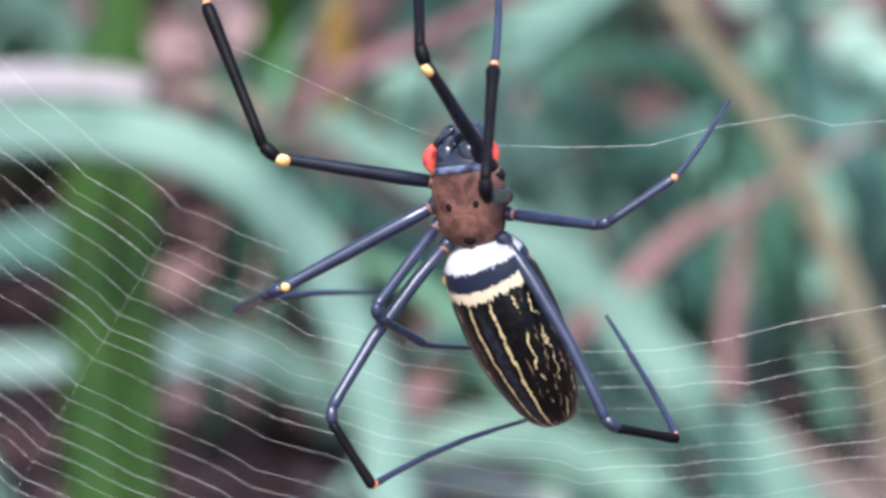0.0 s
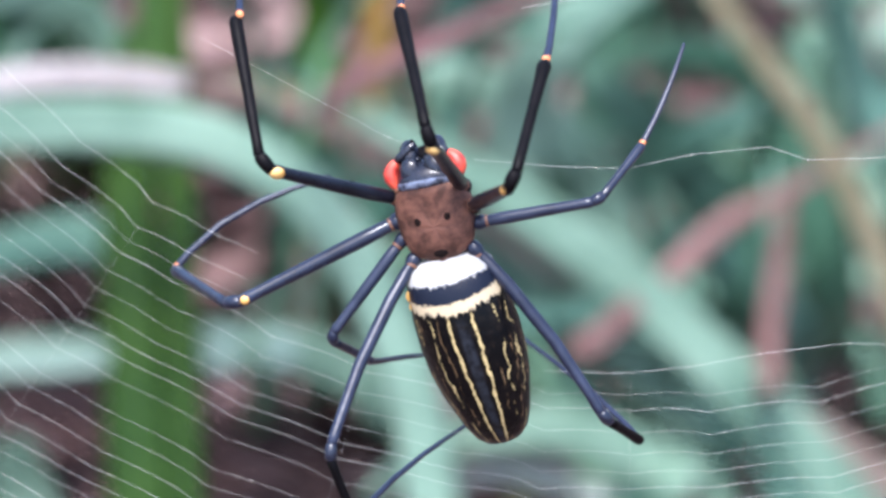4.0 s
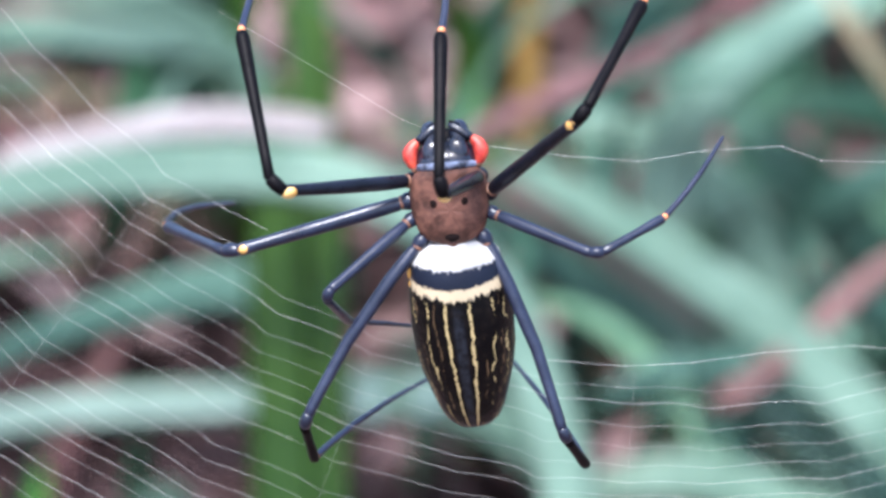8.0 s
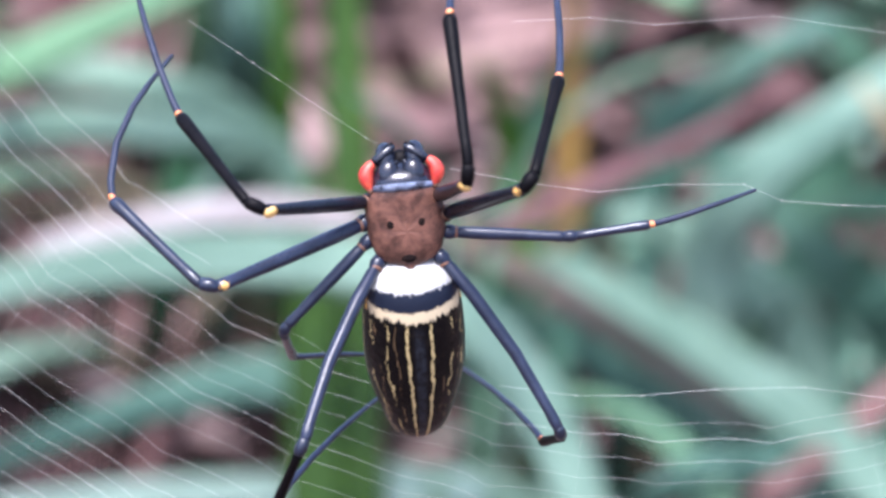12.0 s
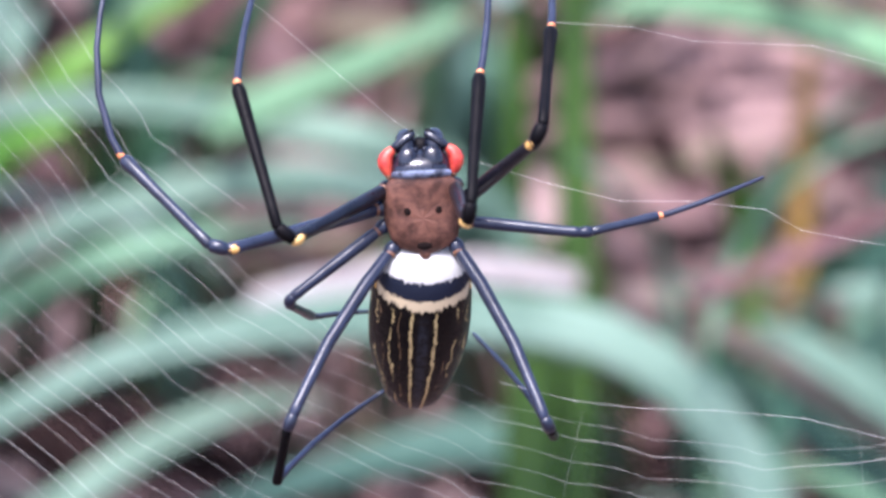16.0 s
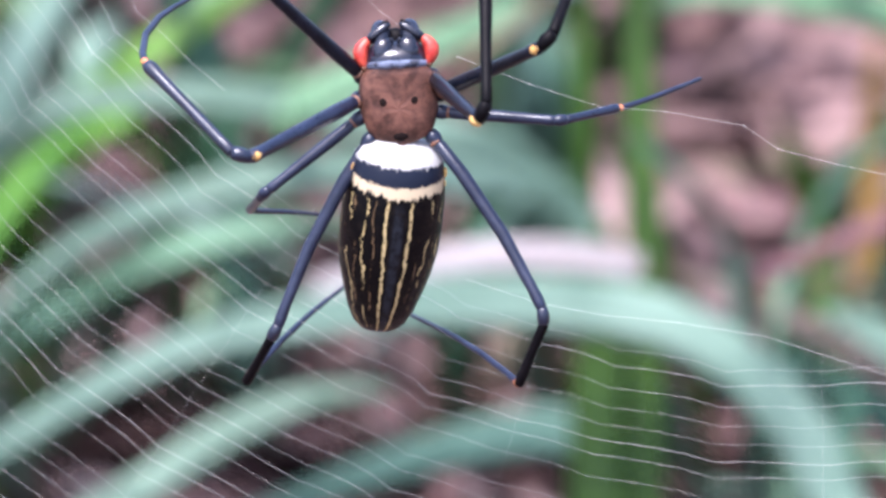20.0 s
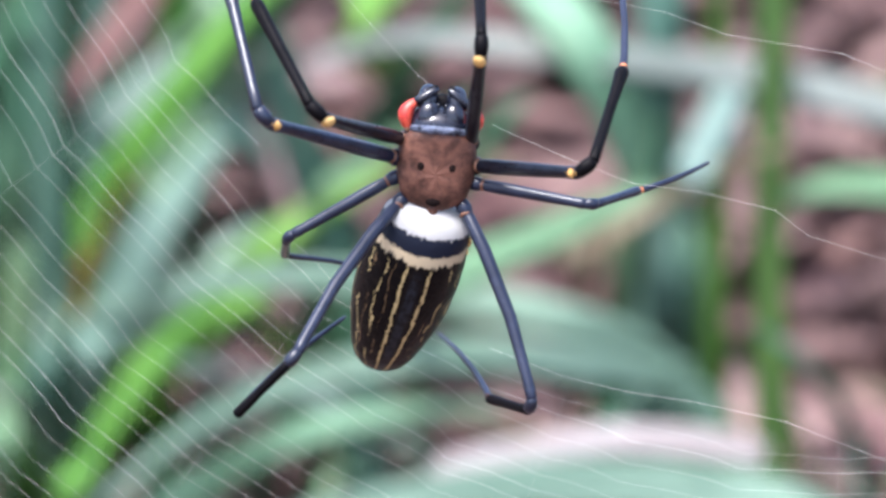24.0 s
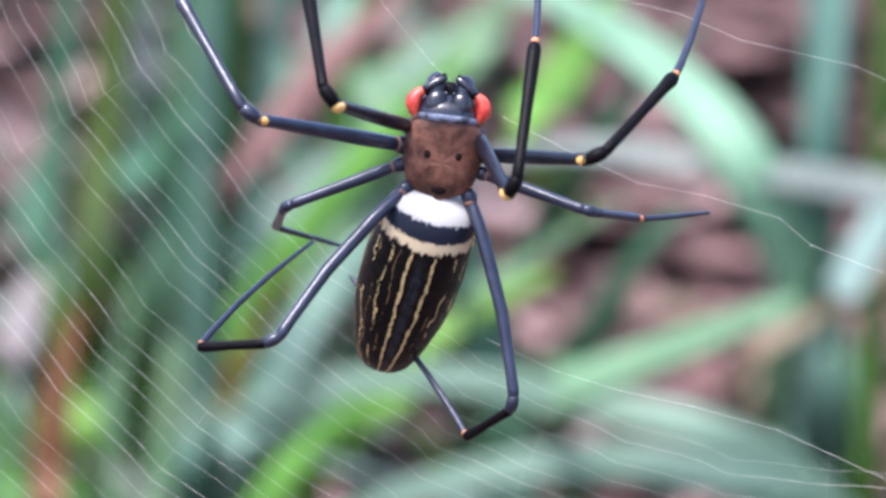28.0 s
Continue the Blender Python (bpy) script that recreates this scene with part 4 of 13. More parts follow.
def build_undergrowth(count, seed, xs, ys, label):
    """Small pointed leaves on short stems."""
    rng = random.Random(seed)
    verts, faces = [], []
    for _ in range(count):
        x, y = rng.gauss(*xs), rng.gauss(*ys)
        if -0.2 < x < 0.22:  # dead leaves alone cover the middle of the bank
            continue
        foot = Vector((x, y, ground_height(x, y) - 0.01))
        top = foot + Vector((rng.uniform(-0.02, 0.02), rng.uniform(-0.04, 0.0), rng.uniform(0.03, 0.13)))
        length, wide = rng.uniform(0.02, 0.05), rng.uniform(0.3, 0.55)
        m = Matrix.Translation(top) @ Euler((rng.uniform(0.2, 1.3), rng.uniform(-0.5, 0.5), rng.uniform(-1.5, 1.5))).to_matrix().to_4x4()
        start = len(verts)
        for i in range(7):
            t = i / 6
            w = wide * length * 0.5 * math.sin(math.pi * (0.04 + 0.93 * t)) ** 0.75
            for s, lift in ((-1, 0.3 * w), (0, 0), (1, 0.3 * w)):
                verts.append(m @ Vector((s * w, length * t, lift - 0.25 * length * t * t)))
        for i in range(6):
            for j in range(2):
                a = start + i * 3 + j
                faces.append((a, a + 1, a + 4, a + 3))
        a = len(verts)
        verts += [foot + Vector((-0.001, 0, 0)), foot + Vector((0.001, 0, 0)), foot + Vector((0, 0.0015, 0)),
                  top + Vector((-0.0007, 0, 0)), top + Vector((0.0007, 0, 0)), top + Vector((0, 0.001, 0))]
        faces += [(a, a + 1, a + 4, a + 3), (a + 1, a + 2, a + 5, a + 4), (a + 2, a, a + 3, a + 5)]
    me = bpy.data.meshes.new("undergrowth")
    me.from_pydata(verts, [], faces)
    me.polygons.foreach_set("use_smooth", [True] * len(faces))
    me.materials.append(UNDERGROWTH)
    return tagged(new("undergrowth", me), label, "undergrowth", kind="stuff")


build_undergrowth(1000, 8, (0.41, 0.15), (0.95, 0.22), "low teal-green leafy undergrowth on the bank")
build_undergrowth(500, 9, (-0.36, 0.2), (1.0, 0.25), "low green leafy undergrowth on the bank")

# ---- the web ----

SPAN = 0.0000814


def tube_mesh(points, radii, sides=5, bm=None):
    bm = bm or bmesh.new()
    rings = []
    for i, p in enumerate(points):
        along = (points[min(i + 1, len(points) - 1)] - points[max(i - 1, 0)]).normalized()
        a = along.orthogonal().normalized() if abs(along.z) > 0.99 else along.cross(Vector((0, 0, 1))).normalized()
        b = along.cross(a)
        rings.append([bm.verts.new(p + (a * math.cos(q) + b * math.sin(q)) * radii[i]) for q in (2 * math.pi * k / sides for k in range(sides))])
    for r, s in zip(rings, rings[1:]):
        for k in range(sides):
            bm.faces.new((r[k], r[(k + 1) % sides], s[(k + 1) % sides], s[k]))
    bm.faces.new(list(reversed(rings[0])))
    bm.faces.new(rings[-1])
    return bm


web = tagged(new("orb_web"), "pale silk orb web strung behind the spider", "spider web")
web.location = (0, 0, 0.55)
web.rotation_euler = (radians(69), 0, 0)


def thread(name, points, radius, label=""):
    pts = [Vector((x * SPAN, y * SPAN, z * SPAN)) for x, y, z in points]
    bm = tube_mesh(pts, [radius] * len(pts), sides=4)
    bmesh.ops.recalc_face_normals(bm, faces=bm.faces)
    return part(name, bm, SILK, web, label, smooth=False)


def build_web():
    rng = random.Random(11)
    cx, cy = 440, 1440
    radial, a = [], -162.0
    while a < -18:
        radial.append(radians(a))
        a += rng.uniform(4.2, 7.2)
    r = 1630.0
    n = 0
    while r < 2800:
        pts = []
        for i, (a, b) in enumerate(zip(radial, radial[1:])):
            lift = 5 * math.sin(i * 2.4) + 3 * math.sin(n * 0.9 + i * 1.3)
            for k in (0.0, 0.25, 0.5, 0.75):
                q = a + (b - a) * k
                bow = 7 * math.sin(math.pi * k)
                pts.append((cx + (r + lift * (1 - k) - bow) * math.cos(q), cy + (r + lift * (1 - k) - bow) * math.sin(q), -200 + 0.06 * (r * math.cos(q) + cx)))
        lo = rng.choice((0, 0, 0, 4, 8))
        hi = len(pts) - rng.choice((0, 0, 0, 12, 20, 32)) if r > 1715 else sum(1 for x, y, z in pts if y < cy - 0.88 * r and x < cx) // 3 + 24
        thread("spiral_thread", pts[lo:hi], rng.uniform(0.000011, 0.000020))
        r += rng.uniform(27, 40) if n % 9 else rng.uniform(50, 62)
        n += 1
    for a in radial[::3]:
        thread("radius_thread", [(cx + q * math.cos(a), cy + q * math.sin(a), -272) for q in (1690, 1900, 2300, 2800)], 0.000006)
    # support lines above and beside the spider, with small kinks where they are tied
    guys = (
        ((60, 168, -40), (200, 150, -40), (330, 140, -40), (450, 160, -60), (590, 168, -70), (660, 142, -80), (770, 140, -80), (1200, 150, -90)),
        ((170, -215, -80), (310, -226, -80), (430, -220, -90), (560, -202, -90), (720, -190, -95), (950, -208, -95)),
        ((-420, 410, -80), (-300, 340, -80), (-200, 280, -70), (-90, 215, -60), (-30, 190, -50)),
        ((160, 440, -120), (300, 455, -120), (420, 448, -120), (630, 475, -120), (900, 450, -130)),
    )
    for g in guys:
        thread("support_thread", g, 0.000012 if g[0][0] < 0 else 0.00002, "bright taut support line")
    for g in guys:
        for p in g[1:-1]:
            bm = bmesh.new()
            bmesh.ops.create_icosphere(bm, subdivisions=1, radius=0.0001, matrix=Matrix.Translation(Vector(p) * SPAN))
            part("silk_knot", bm, SILK, web)


build_web()

# ---- the spider ----


def ring_body(profile, segs=28, power=2.0):
    """A closed body along y from rings (y, half width, height above, depth below, centre z), in millimetres."""
    bm = bmesh.new()
    rings = []
    for y, rx, up, down, zc in profile:
        ring = []
        for k in range(segs):
            q = 2 * math.pi * k / segs
            c, s = math.cos(q), math.sin(q)
            c = math.copysign(abs(c) ** (2 / power), c)
            s = math.copysign(abs(s) ** (2 / power), s)
            ring.append(bm.verts.new((rx * c * 0.001, y * 0.001, (zc + s * (up if s > 0 else down)) * 0.001)))
        rings.append(ring)
    for r, s in zip(rings, rings[1:]):
        for k in range(segs):
            bm.faces.new((r[k], r[(k + 1) % segs], s[(k + 1) % segs], s[k]))
    bm.faces.new(rings[0])
    bm.faces.new(rings[-1])
    bmesh.ops.recalc_face_normals(bm, faces=bm.faces)
    return bm


def blob(centre, size, turn=(0, 0, 0), subdiv=3):
    bm = bmesh.new()
    m = Matrix.Translation(Vector(centre) * 0.001) @ Euler([radians(a) for a in turn]).to_matrix().to_4x4() @ Matrix.Diagonal((*[s * 0.001 for s in size], 1))
    bmesh.ops.create_icosphere(bm, subdivisions=subdiv, radius=1.0, matrix=m)
    return bm


def limb(points, sides=12):
    """A tube along y through (y, radius, offset z), in millimetres, with rounded ends."""
    pts = [Vector((0, y * 0.001, z * 0.001)) for y, r, z in points]
    bm = bmesh.new()
    rings = []
    for p, (y, r, z) in zip(pts, points):
        rings.append([bm.verts.new(p + Vector((math.cos(q), 0, math.sin(q))) * r * 0.001) for q in (2 * math.pi * k / sides for k in range(sides))])
    for a, b in zip(rings, rings[1:]):
        for k in range(sides):
            bm.faces.new((a[k], a[(k + 1) % sides], b[(k + 1) % sides], b[k]))
    bm.faces.new(rings[0])
    bm.faces.new(rings[-1])
    bmesh.ops.recalc_face_normals(bm, faces=bm.faces)
    return bm


BLACK = plain_material("black_chitin", (0.002, 0.002, 0.0025), (0.006, 0.005, 0.006), rough=0.46, scale=1500, strength=0.2)
SLATE = plain_material("slate_chitin", (0.008, 0.012, 0.028), (0.02, 0.026, 0.051), rough=0.38, scale=1500, strength=0.3, coat=0.24)
DUSK = plain_material("dusky_chitin", (0.006, 0.009, 0.021), (0.016, 0.023, 0.048), rough=0.3, scale=1500, strength=0.3, coat=0.42)
GLOSS = plain_material("glossy_head_chitin", (0.005, 0.006, 0.012), (0.013, 0.016, 0.03), rough=0.24, scale=1200, strength=0.2, coat=0.6)


def carapace_material():
    """Dark brown, short velvety hair: paler worn patches, dark furrows fanning from the middle and a rim darkened by
    painted shade.
    """
    m, nt, bsdf, coords = material("brown_velvet_carapace")
    xyz = node(nt, "SeparateXYZ", Vector=coords).outputs
    fine = noise_of(nt, coords, 3200, 4)
    patch = noise_of(nt, coords, 330, 5, 0.65)
    colour = mix(nt, step(nt, patch, 0.36, 0.64), (0.045, 0.019, 0.013), (0.15, 0.066, 0.045))
    spoke = calc(nt, "ARCTAN2", xyz["X"], calc(nt, "SUBTRACT", xyz["Y"], 0.0042))
    fan = calc(nt, "SINE", calc(nt, "MULTIPLY_ADD", patch, 7.0, calc(nt, "MULTIPLY", spoke, 6.0)))
    colour = mix(nt, calc(nt, "MULTIPLY", step(nt, fan, 0.72, 1.0), 0.22), colour, (0.018, 0.008, 0.006))
    # shading of the sides, mixed into the colour as they curve away
    rim = step(nt, calc(nt, "ABSOLUTE", xyz["X"]), 0.0044, 0.0058)
    colour = mix(nt, calc(nt, "MULTIPLY", rim, 0.55), colour, (0.02, 0.009, 0.007))
    colour = mix(nt, calc(nt, "MULTIPLY", step(nt, fine, 0.55, 0.75), 0.3), colour, (0.17, 0.095, 0.07))
    nt.links.new(colour, bsdf.inputs["Base Color"])
    bsdf.inputs["Roughness"].default_value = 0.5
    bsdf.inputs["Specular IOR Level"].default_value = 0.25
    bump(nt, bsdf, calc(nt, "MULTIPLY_ADD", fan, -0.15, calc(nt, "MULTIPLY_ADD", fine, 0.5, patch)), 0.6, 0.0003)
    return m


BROWN = carapace_material()
PIT = plain_material("dark_pit", (0.005, 0.003, 0.003), (0.012, 0.007, 0.006), rough=0.8, scale=2000)
PIT.node_tree.nodes["Principled BSDF"].inputs["Specular IOR Level"].default_value = 0.08
BLACK.node_tree.nodes["Principled BSDF"].inputs["Specular IOR Level"].default_value = 0.07
for shell in (SLATE, DUSK, GLOSS):
    shell.node_tree.nodes["Principled BSDF"].inputs["Specular IOR Level"].default_value = 0.32
SHEEN = plain_material("glossy_ink_chitin", (0.005, 0.008, 0.019), (0.013, 0.019, 0.04), rough=0.36, scale=1500, strength=0.3, coat=0.16)
INK = plain_material("ink_black_chitin", (0.003, 0.004, 0.007), (0.008, 0.01, 0.018), rough=0.3, scale=1500, strength=0.2, coat=0.16)
INK.node_tree.nodes["Principled BSDF"].inputs["Specular IOR Level"].default_value = 0.16
RED = plain_material("orange_red_palp", (0.34, 0.012, 0.014), (0.66, 0.095, 0.05), rough=0.4, scale=3400, strength=0.3)
YELLOW = plain_material("yellow_joint", (0.5, 0.24, 0.03), (0.8, 0.54, 0.2), rough=0.5, scale=2500)
DULL = plain_material("dull_orange_joint", (0.07, 0.03, 0.018), (0.22, 0.1, 0.055), rough=0.5, scale=2500)
ORANGE = plain_material("orange_joint", (0.55, 0.17, 0.05), (0.75, 0.35, 0.16), rough=0.5, scale=2500)


def abdomen_material():
    """White, slate and cream bands across the front; then two yellow lines along a black back and fine broken streaks down the flanks."""
    m, nt, bsdf, coords = material("banded_abdomen")
    xyz = node(nt, "SeparateXYZ", Vector=coords).outputs
    chip = step(nt, noise_of(nt, coords, 2600, 3), 0.33, 0.48)
    rough_edge = noise_of(nt, coords, 1500, 3)
    along = calc(nt, "DIVIDE", xyz["Y"], -0.0283)
    turn = calc(nt, "ARCTAN2", xyz["X"], calc(nt, "ADD", xyz["Z"], 0.0012))
    round_ = calc(nt, "ABSOLUTE", turn)
    base = mix(nt, step(nt, noise_of(nt, coords, 700, 4), 0.45, 0.75), (0.0015, 0.0015, 0.002), (0.009, 0.007, 0.006))

    def not_(value):
        return calc(nt, "SUBTRACT", 1.0, value)

    # slate strip down the middle of the back
    middle = calc(nt, "MULTIPLY", not_(step(nt, round_, 0.06, 0.14)), step(nt, along, 0.27, 0.36))
    colour = mix(nt, calc(nt, "MULTIPLY", middle, step(nt, noise_of(nt, coords, 800, 4), 0.3, 0.65)), base, (0.02, 0.023, 0.03))
    # lines along the back: the bold pair beside the middle, then broken wavering ones down the flanks
    cream, ochre = (0.56, 0.43, 0.2), (0.21, 0.135, 0.07)
    for at, wide, sway, cut, hue in ((0.47, 0.022, 0.3, 0.54, ochre), (0.66, 0.03, 0.4, 0.5, cream), (0.86, 0.022, 0.44, 0.52, ochre), (1.02, 0.03, 0.46, 0.48, cream),
                                     (1.2, 0.022, 0.44, 0.5, ochre), (1.38, 0.03, 0.44, 0.46, cream), (1.58, 0.024, 0.4, 0.5, ochre), (0.235, 0.05, 0.13, 0.32, cream)):
        moved = node(nt, "Mapping", Vector=coords, Location=(0.05 * at, 0.09 * at, 0.03 * at), Scale=(1, 0.8, 1)).outputs[0]
        sweep = calc(nt, "MULTIPLY_ADD", noise_of(nt, moved, 330, 3), sway, calc(nt, "MULTIPLY_ADD", along, 0.06, -0.03 - sway * 0.5))
        shake = calc(nt, "MULTIPLY_ADD", noise_of(nt, coords, 1300, 2), 0.1, calc(nt, "ADD", sweep, -0.05))
        breadth = calc(nt, "MULTIPLY_ADD", noise_of(nt, moved, 900, 2), wide * 1.3, -0.05 * wide)
        off = calc(nt, "ABSOLUTE", calc(nt, "SUBTRACT", calc(nt, "ADD", round_, shake), at))
        line = not_(step(nt, calc(nt, "DIVIDE", off, breadth), 0.7, 1.15))
        open_ = step(nt, noise_of(nt, node(nt, "Mapping", Vector=moved, Scale=(1, 0.45, 1)).outputs[0], 620, 2), cut - 0.05, cut + 0.04)
        line = calc(nt, "MULTIPLY", calc(nt, "MULTIPLY", line, open_), calc(nt, "MULTIPLY", step(nt, along, 0.26, 0.3), chip))
        colour = mix(nt, line, colour, hue)
    fringe = calc(nt, "MULTIPLY_ADD", rough_edge, 0.05, -0.025)
    drip = node(nt, "TexNoise", Vector=node(nt, "CombineXYZ", X=calc(nt, "MULTIPLY", turn, 9.0), Y=along, Z=3.0).outputs[0], Scale=1.0, Detail=3.0).outputs["Fac"]

    def band(low, high, curve, reach, ragged=0.0, soft=0.01):
        at = calc(nt, "ADD", calc(nt, "ADD", along, fringe), calc(nt, "MULTIPLY", calc(nt, "POWER", round_, 2.0), curve))
        a = step(nt, at, low - soft, low + soft)
        b = not_(step(nt, calc(nt, "ADD", at, calc(nt, "MULTIPLY_ADD", drip, ragged, -0.5 * ragged)), high - soft, high + soft))
        return calc(nt, "MULTIPLY", calc(nt, "MULTIPLY", a, b), not_(step(nt, calc(nt, "ABSOLUTE", xyz["X"]), reach, reach + 0.0005)))

    colour = mix(nt, band(0.02, 0.25, 0.018, 0.0066), colour, (0.009, 0.012, 0.023))
    colour = mix(nt, calc(nt, "MULTIPLY", band(-0.5, 0.108, 0.006, 0.0064, 0.03), step(nt, xyz["Z"], -0.0026, -0.0014)), colour, (0.42, 0.41, 0.39))
    colour = mix(nt, band(0.203, 0.258, 0.02, 0.0064, 0.11), colour, (0.52, 0.42, 0.27))
    nt.links.new(colour, bsdf.inputs["Base Color"])
    bsdf.inputs["Roughness"].default_value = 0.34
    bsdf.inputs["Specular IOR Level"].default_value = 0.12
    bsdf.inputs["Coat Weight"].default_value = 0.08
    bsdf.inputs["Coat Roughness"].default_value = 0.22
    bump(nt, bsdf, noise_of(nt, coords, 900, 5, 0.7), 0.5, 0.0003)
    return m


ABDOMEN = abdomen_material()

spider = tagged(new("orb_weaver_spider"), "large black spider with red palps and yellow-striped abdomen on its web", "spider")
spider.location = (0, 0, 0.55)

head = part("cephalothorax", ring_body((
    (-0.7, 1.4, 0.6, 1.0, 0), (0.2, 3.6, 1.2, 1.8, 0), (1.6, 4.85, 1.9, 2.3, 0), (4.0, 5.6, 2.4, 2.6, 0), (6.8, 5.85, 2.8, 2.6, 0.1),
    (9.0, 5.5, 3.2, 2.6, 0.2), (10.1, 4.75, 3.3, 2.4, 0.3), (10.8, 4.2, 2.9, 2.2, 0.3), (11.0, 3.2, 2.2, 1.8, 0.3)), power=2.7), BROWN, spider, "dull brown velvety carapace")
for x, y in ((-2.2, 5.5), (2.2, 5.6)):
    part("pit", blob((x, y, 2.42), (0.6, 0.75, 0.3)), PIT, head, "dark pit")
part("groove", blob((0, 0.5, 1.15), (1.15, 0.75, 0.5)), PIT, head, "dark groove")
part("groove", blob((0.4, 7.7, 2.86), (0.85, 0.42, 0.16), (0, 0, 20)), PIT, head, "dark smudge")

front = part("head", ring_body((
    (9.6, 3.9, 2.5, 2.2, 0.5), (10.4, 4.6, 3.5, 2.4, 0.5), (11.4, 4.55, 3.9, 2.6, 0.4), (12.6, 4.3, 3.6, 2.6, 0.2), (13.6, 3.8, 2.8, 2.4, 0), (14.3, 3.0, 1.8, 1.8, -0.2)), power=2.4), GLOSS, spider, "glossy black head")
# pale blue flecks in the colour stand in for highlights on the glossy rim
COLLAR_SHEEN = plain_material("painted_sheen_chitin", (0.012, 0.015, 0.03), (0.26, 0.31, 0.44), rough=0.26, scale=4200, strength=1.0, distance=0.0003)
part("collar", ring_body(((10.1, 4.1, 3.2, 1.5, 0.5), (10.4, 4.65, 3.62, 1.6, 0.5), (11.0, 4.66, 3.85, 1.6, 0.5), (11.35, 4.4, 3.7, 1.5, 0.45)), power=2.4), COLLAR_SHEEN, front, "glossy rim of the head with painted silvery sheen")
for s in (-1, 1):
    part("bulge", blob((s * 1.85, 12.7, 2.75), (1.6, 2.0, 1.1), (0, 0, s * 12)), GLOSS, front, "glossy black hump")
    for x, y, z, r in ((0.6, 14.3, 2.0, 0.32), (1.5, 14.0, 2.3, 0.3), (2.9, 13.6, 1.9, 0.3), (3.3, 12.8, 1.7, 0.28)):
        part("eye", blob((s * x, y, z), (r, r, r), subdiv=2), GLOSS, front)
    fang = part("chelicera", limb([(12.8, 1.2, 0.2), (13.8, 1.5, 0.3), (15.0, 1.55, 0.2), (16.0, 1.35, 0), (16.7, 0.9, -0.3), (17.0, 0.4, -0.4)]), GLOSS, spider, "glossy black jaw")
    fang.matrix_basis = pose(s * 0.0021, 0.0003, 0.0004, 0, 0, 0)
    part("fang", limb([(0, 0.55, 0), (0.8, 0.45, 0.1), (1.6, 0.2, 0.4)], 8), BLACK, fang).matrix_basis = pose(0, 0.0158, 0.0009, 0, 0, s * 50)
    bm = limb([(-2.5, 0.4, -0.1), (-2.0, 0.78, 0), (-1.1, 1.06, 0.1), (-0.1, 1.13, 0.1), (0.8, 1.03, 0.05), (1.6, 0.86, 0), (2.1, 0.62, 0), (2.4, 0.3, 0)], 18)
    for v in bm.verts:
        v.co.x -= s * 0.0011 * (v.co.y / 0.0024) ** 2
        v.co.z *= 1.1
    palp = part("pedipalp", bm, RED, spider, "bright orange-red palp")
    palp.matrix_basis = pose(s * 0.0051, 0.0129, 0.0014, 0, 0, s * 13)
    part("palp_tip", blob((-s * 0.95, -2.1, 0.35), (0.5, 0.6, 0.45), subdiv=2), DULL, palp, "dull orange tip of the palp")
    part("palp_joint", limb([(-0.3, 0.5, 0), (0.6, 0.72, 0), (1.9, 0.7, 0), (2.9, 0.66, -0.1), (3.5, 0.5, -0.2), (3.8, 0.25, -0.2)], 10), GLOSS, palp, "black outer joint of the palp").matrix_basis = pose(-s * 0.0009, 0.0019, 0.0003, 0, 0, s * 42)


def hair_tuft(seed, count):
    """Fine tapering hairs standing out from the head."""
    rng = random.Random(seed)
    bm = bmesh.new()
    for _ in range(count):
        x, y = rng.uniform(-3.4, 3.4), rng.uniform(10.4, 14.0)
        start = Vector((x, y, 3.4 - 0.12 * x * x - 0.25 * max(0.0, y - 12)))
        tip = start + Vector((0.35 * x + rng.uniform(-0.6, 0.6), rng.uniform(0.4, 1.8), rng.uniform(0.5, 1.3)))
        bend = (start + tip) / 2 + Vector((0, 0, 0.2))
        tube_mesh([start * 0.001, bend * 0.001, tip * 0.001], [0.00003, 0.000022, 0.000006], 4, bm)
    return bm


part("hairs", hair_tuft(4, 46), BLACK, front, "fine dark hairs on the head")
part("mouthpart", blob((0, 14.6, -0.4), (1.9, 1.6, 1.2)), BLACK, spider)
part("pedicel", limb([(-1.6, 0.8, 0), (-0.6, 0.95, 0.1), (0.4, 1.1, 0)]), BROWN, spider, "narrow brown waist")

abdomen = part("abdomen", ring_body((
    (-0.2, 1.6, 0.9, 1.5, -0.2), (-0.6, 3.8, 2.0, 3.0, -0.2), (-1.3, 5.4, 3.3, 4.3, -0.1), (-2.7, 6.5, 4.6, 5.2, 0), (-5.2, 7.0, 5.7, 5.8, 0), (-8.8, 7.4, 6.3, 6.2, 0),
    (-12.9, 7.55, 6.5, 6.3, -0.1), (-17.1, 7.35, 6.3, 6.0, -0.2), (-20.7, 6.75, 5.8, 5.5, -0.3), (-24.1, 5.8, 5.1, 4.8, -0.4), (-26.9, 4.95, 4.3, 3.9, -0.5),
    (-29.0, 3.95, 3.3, 2.9, -0.6), (-30.2, 2.8, 2.2, 1.8, -0.7), (-30.8, 1.2, 0.9, 0.7, -0.7)), segs=40), ABDOMEN, spider, "black abdomen with white front band and yellow stripes")
for x in (-0.7, 0.7):
    part("spinneret", limb([(0, 0.6, 0), (0.9, 0.5, 0), (1.5, 0.2, 0)], 8), BLACK, abdomen).matrix_basis = pose(x * 0.001, -0.0278, -0.0018, 150, 0, 0)
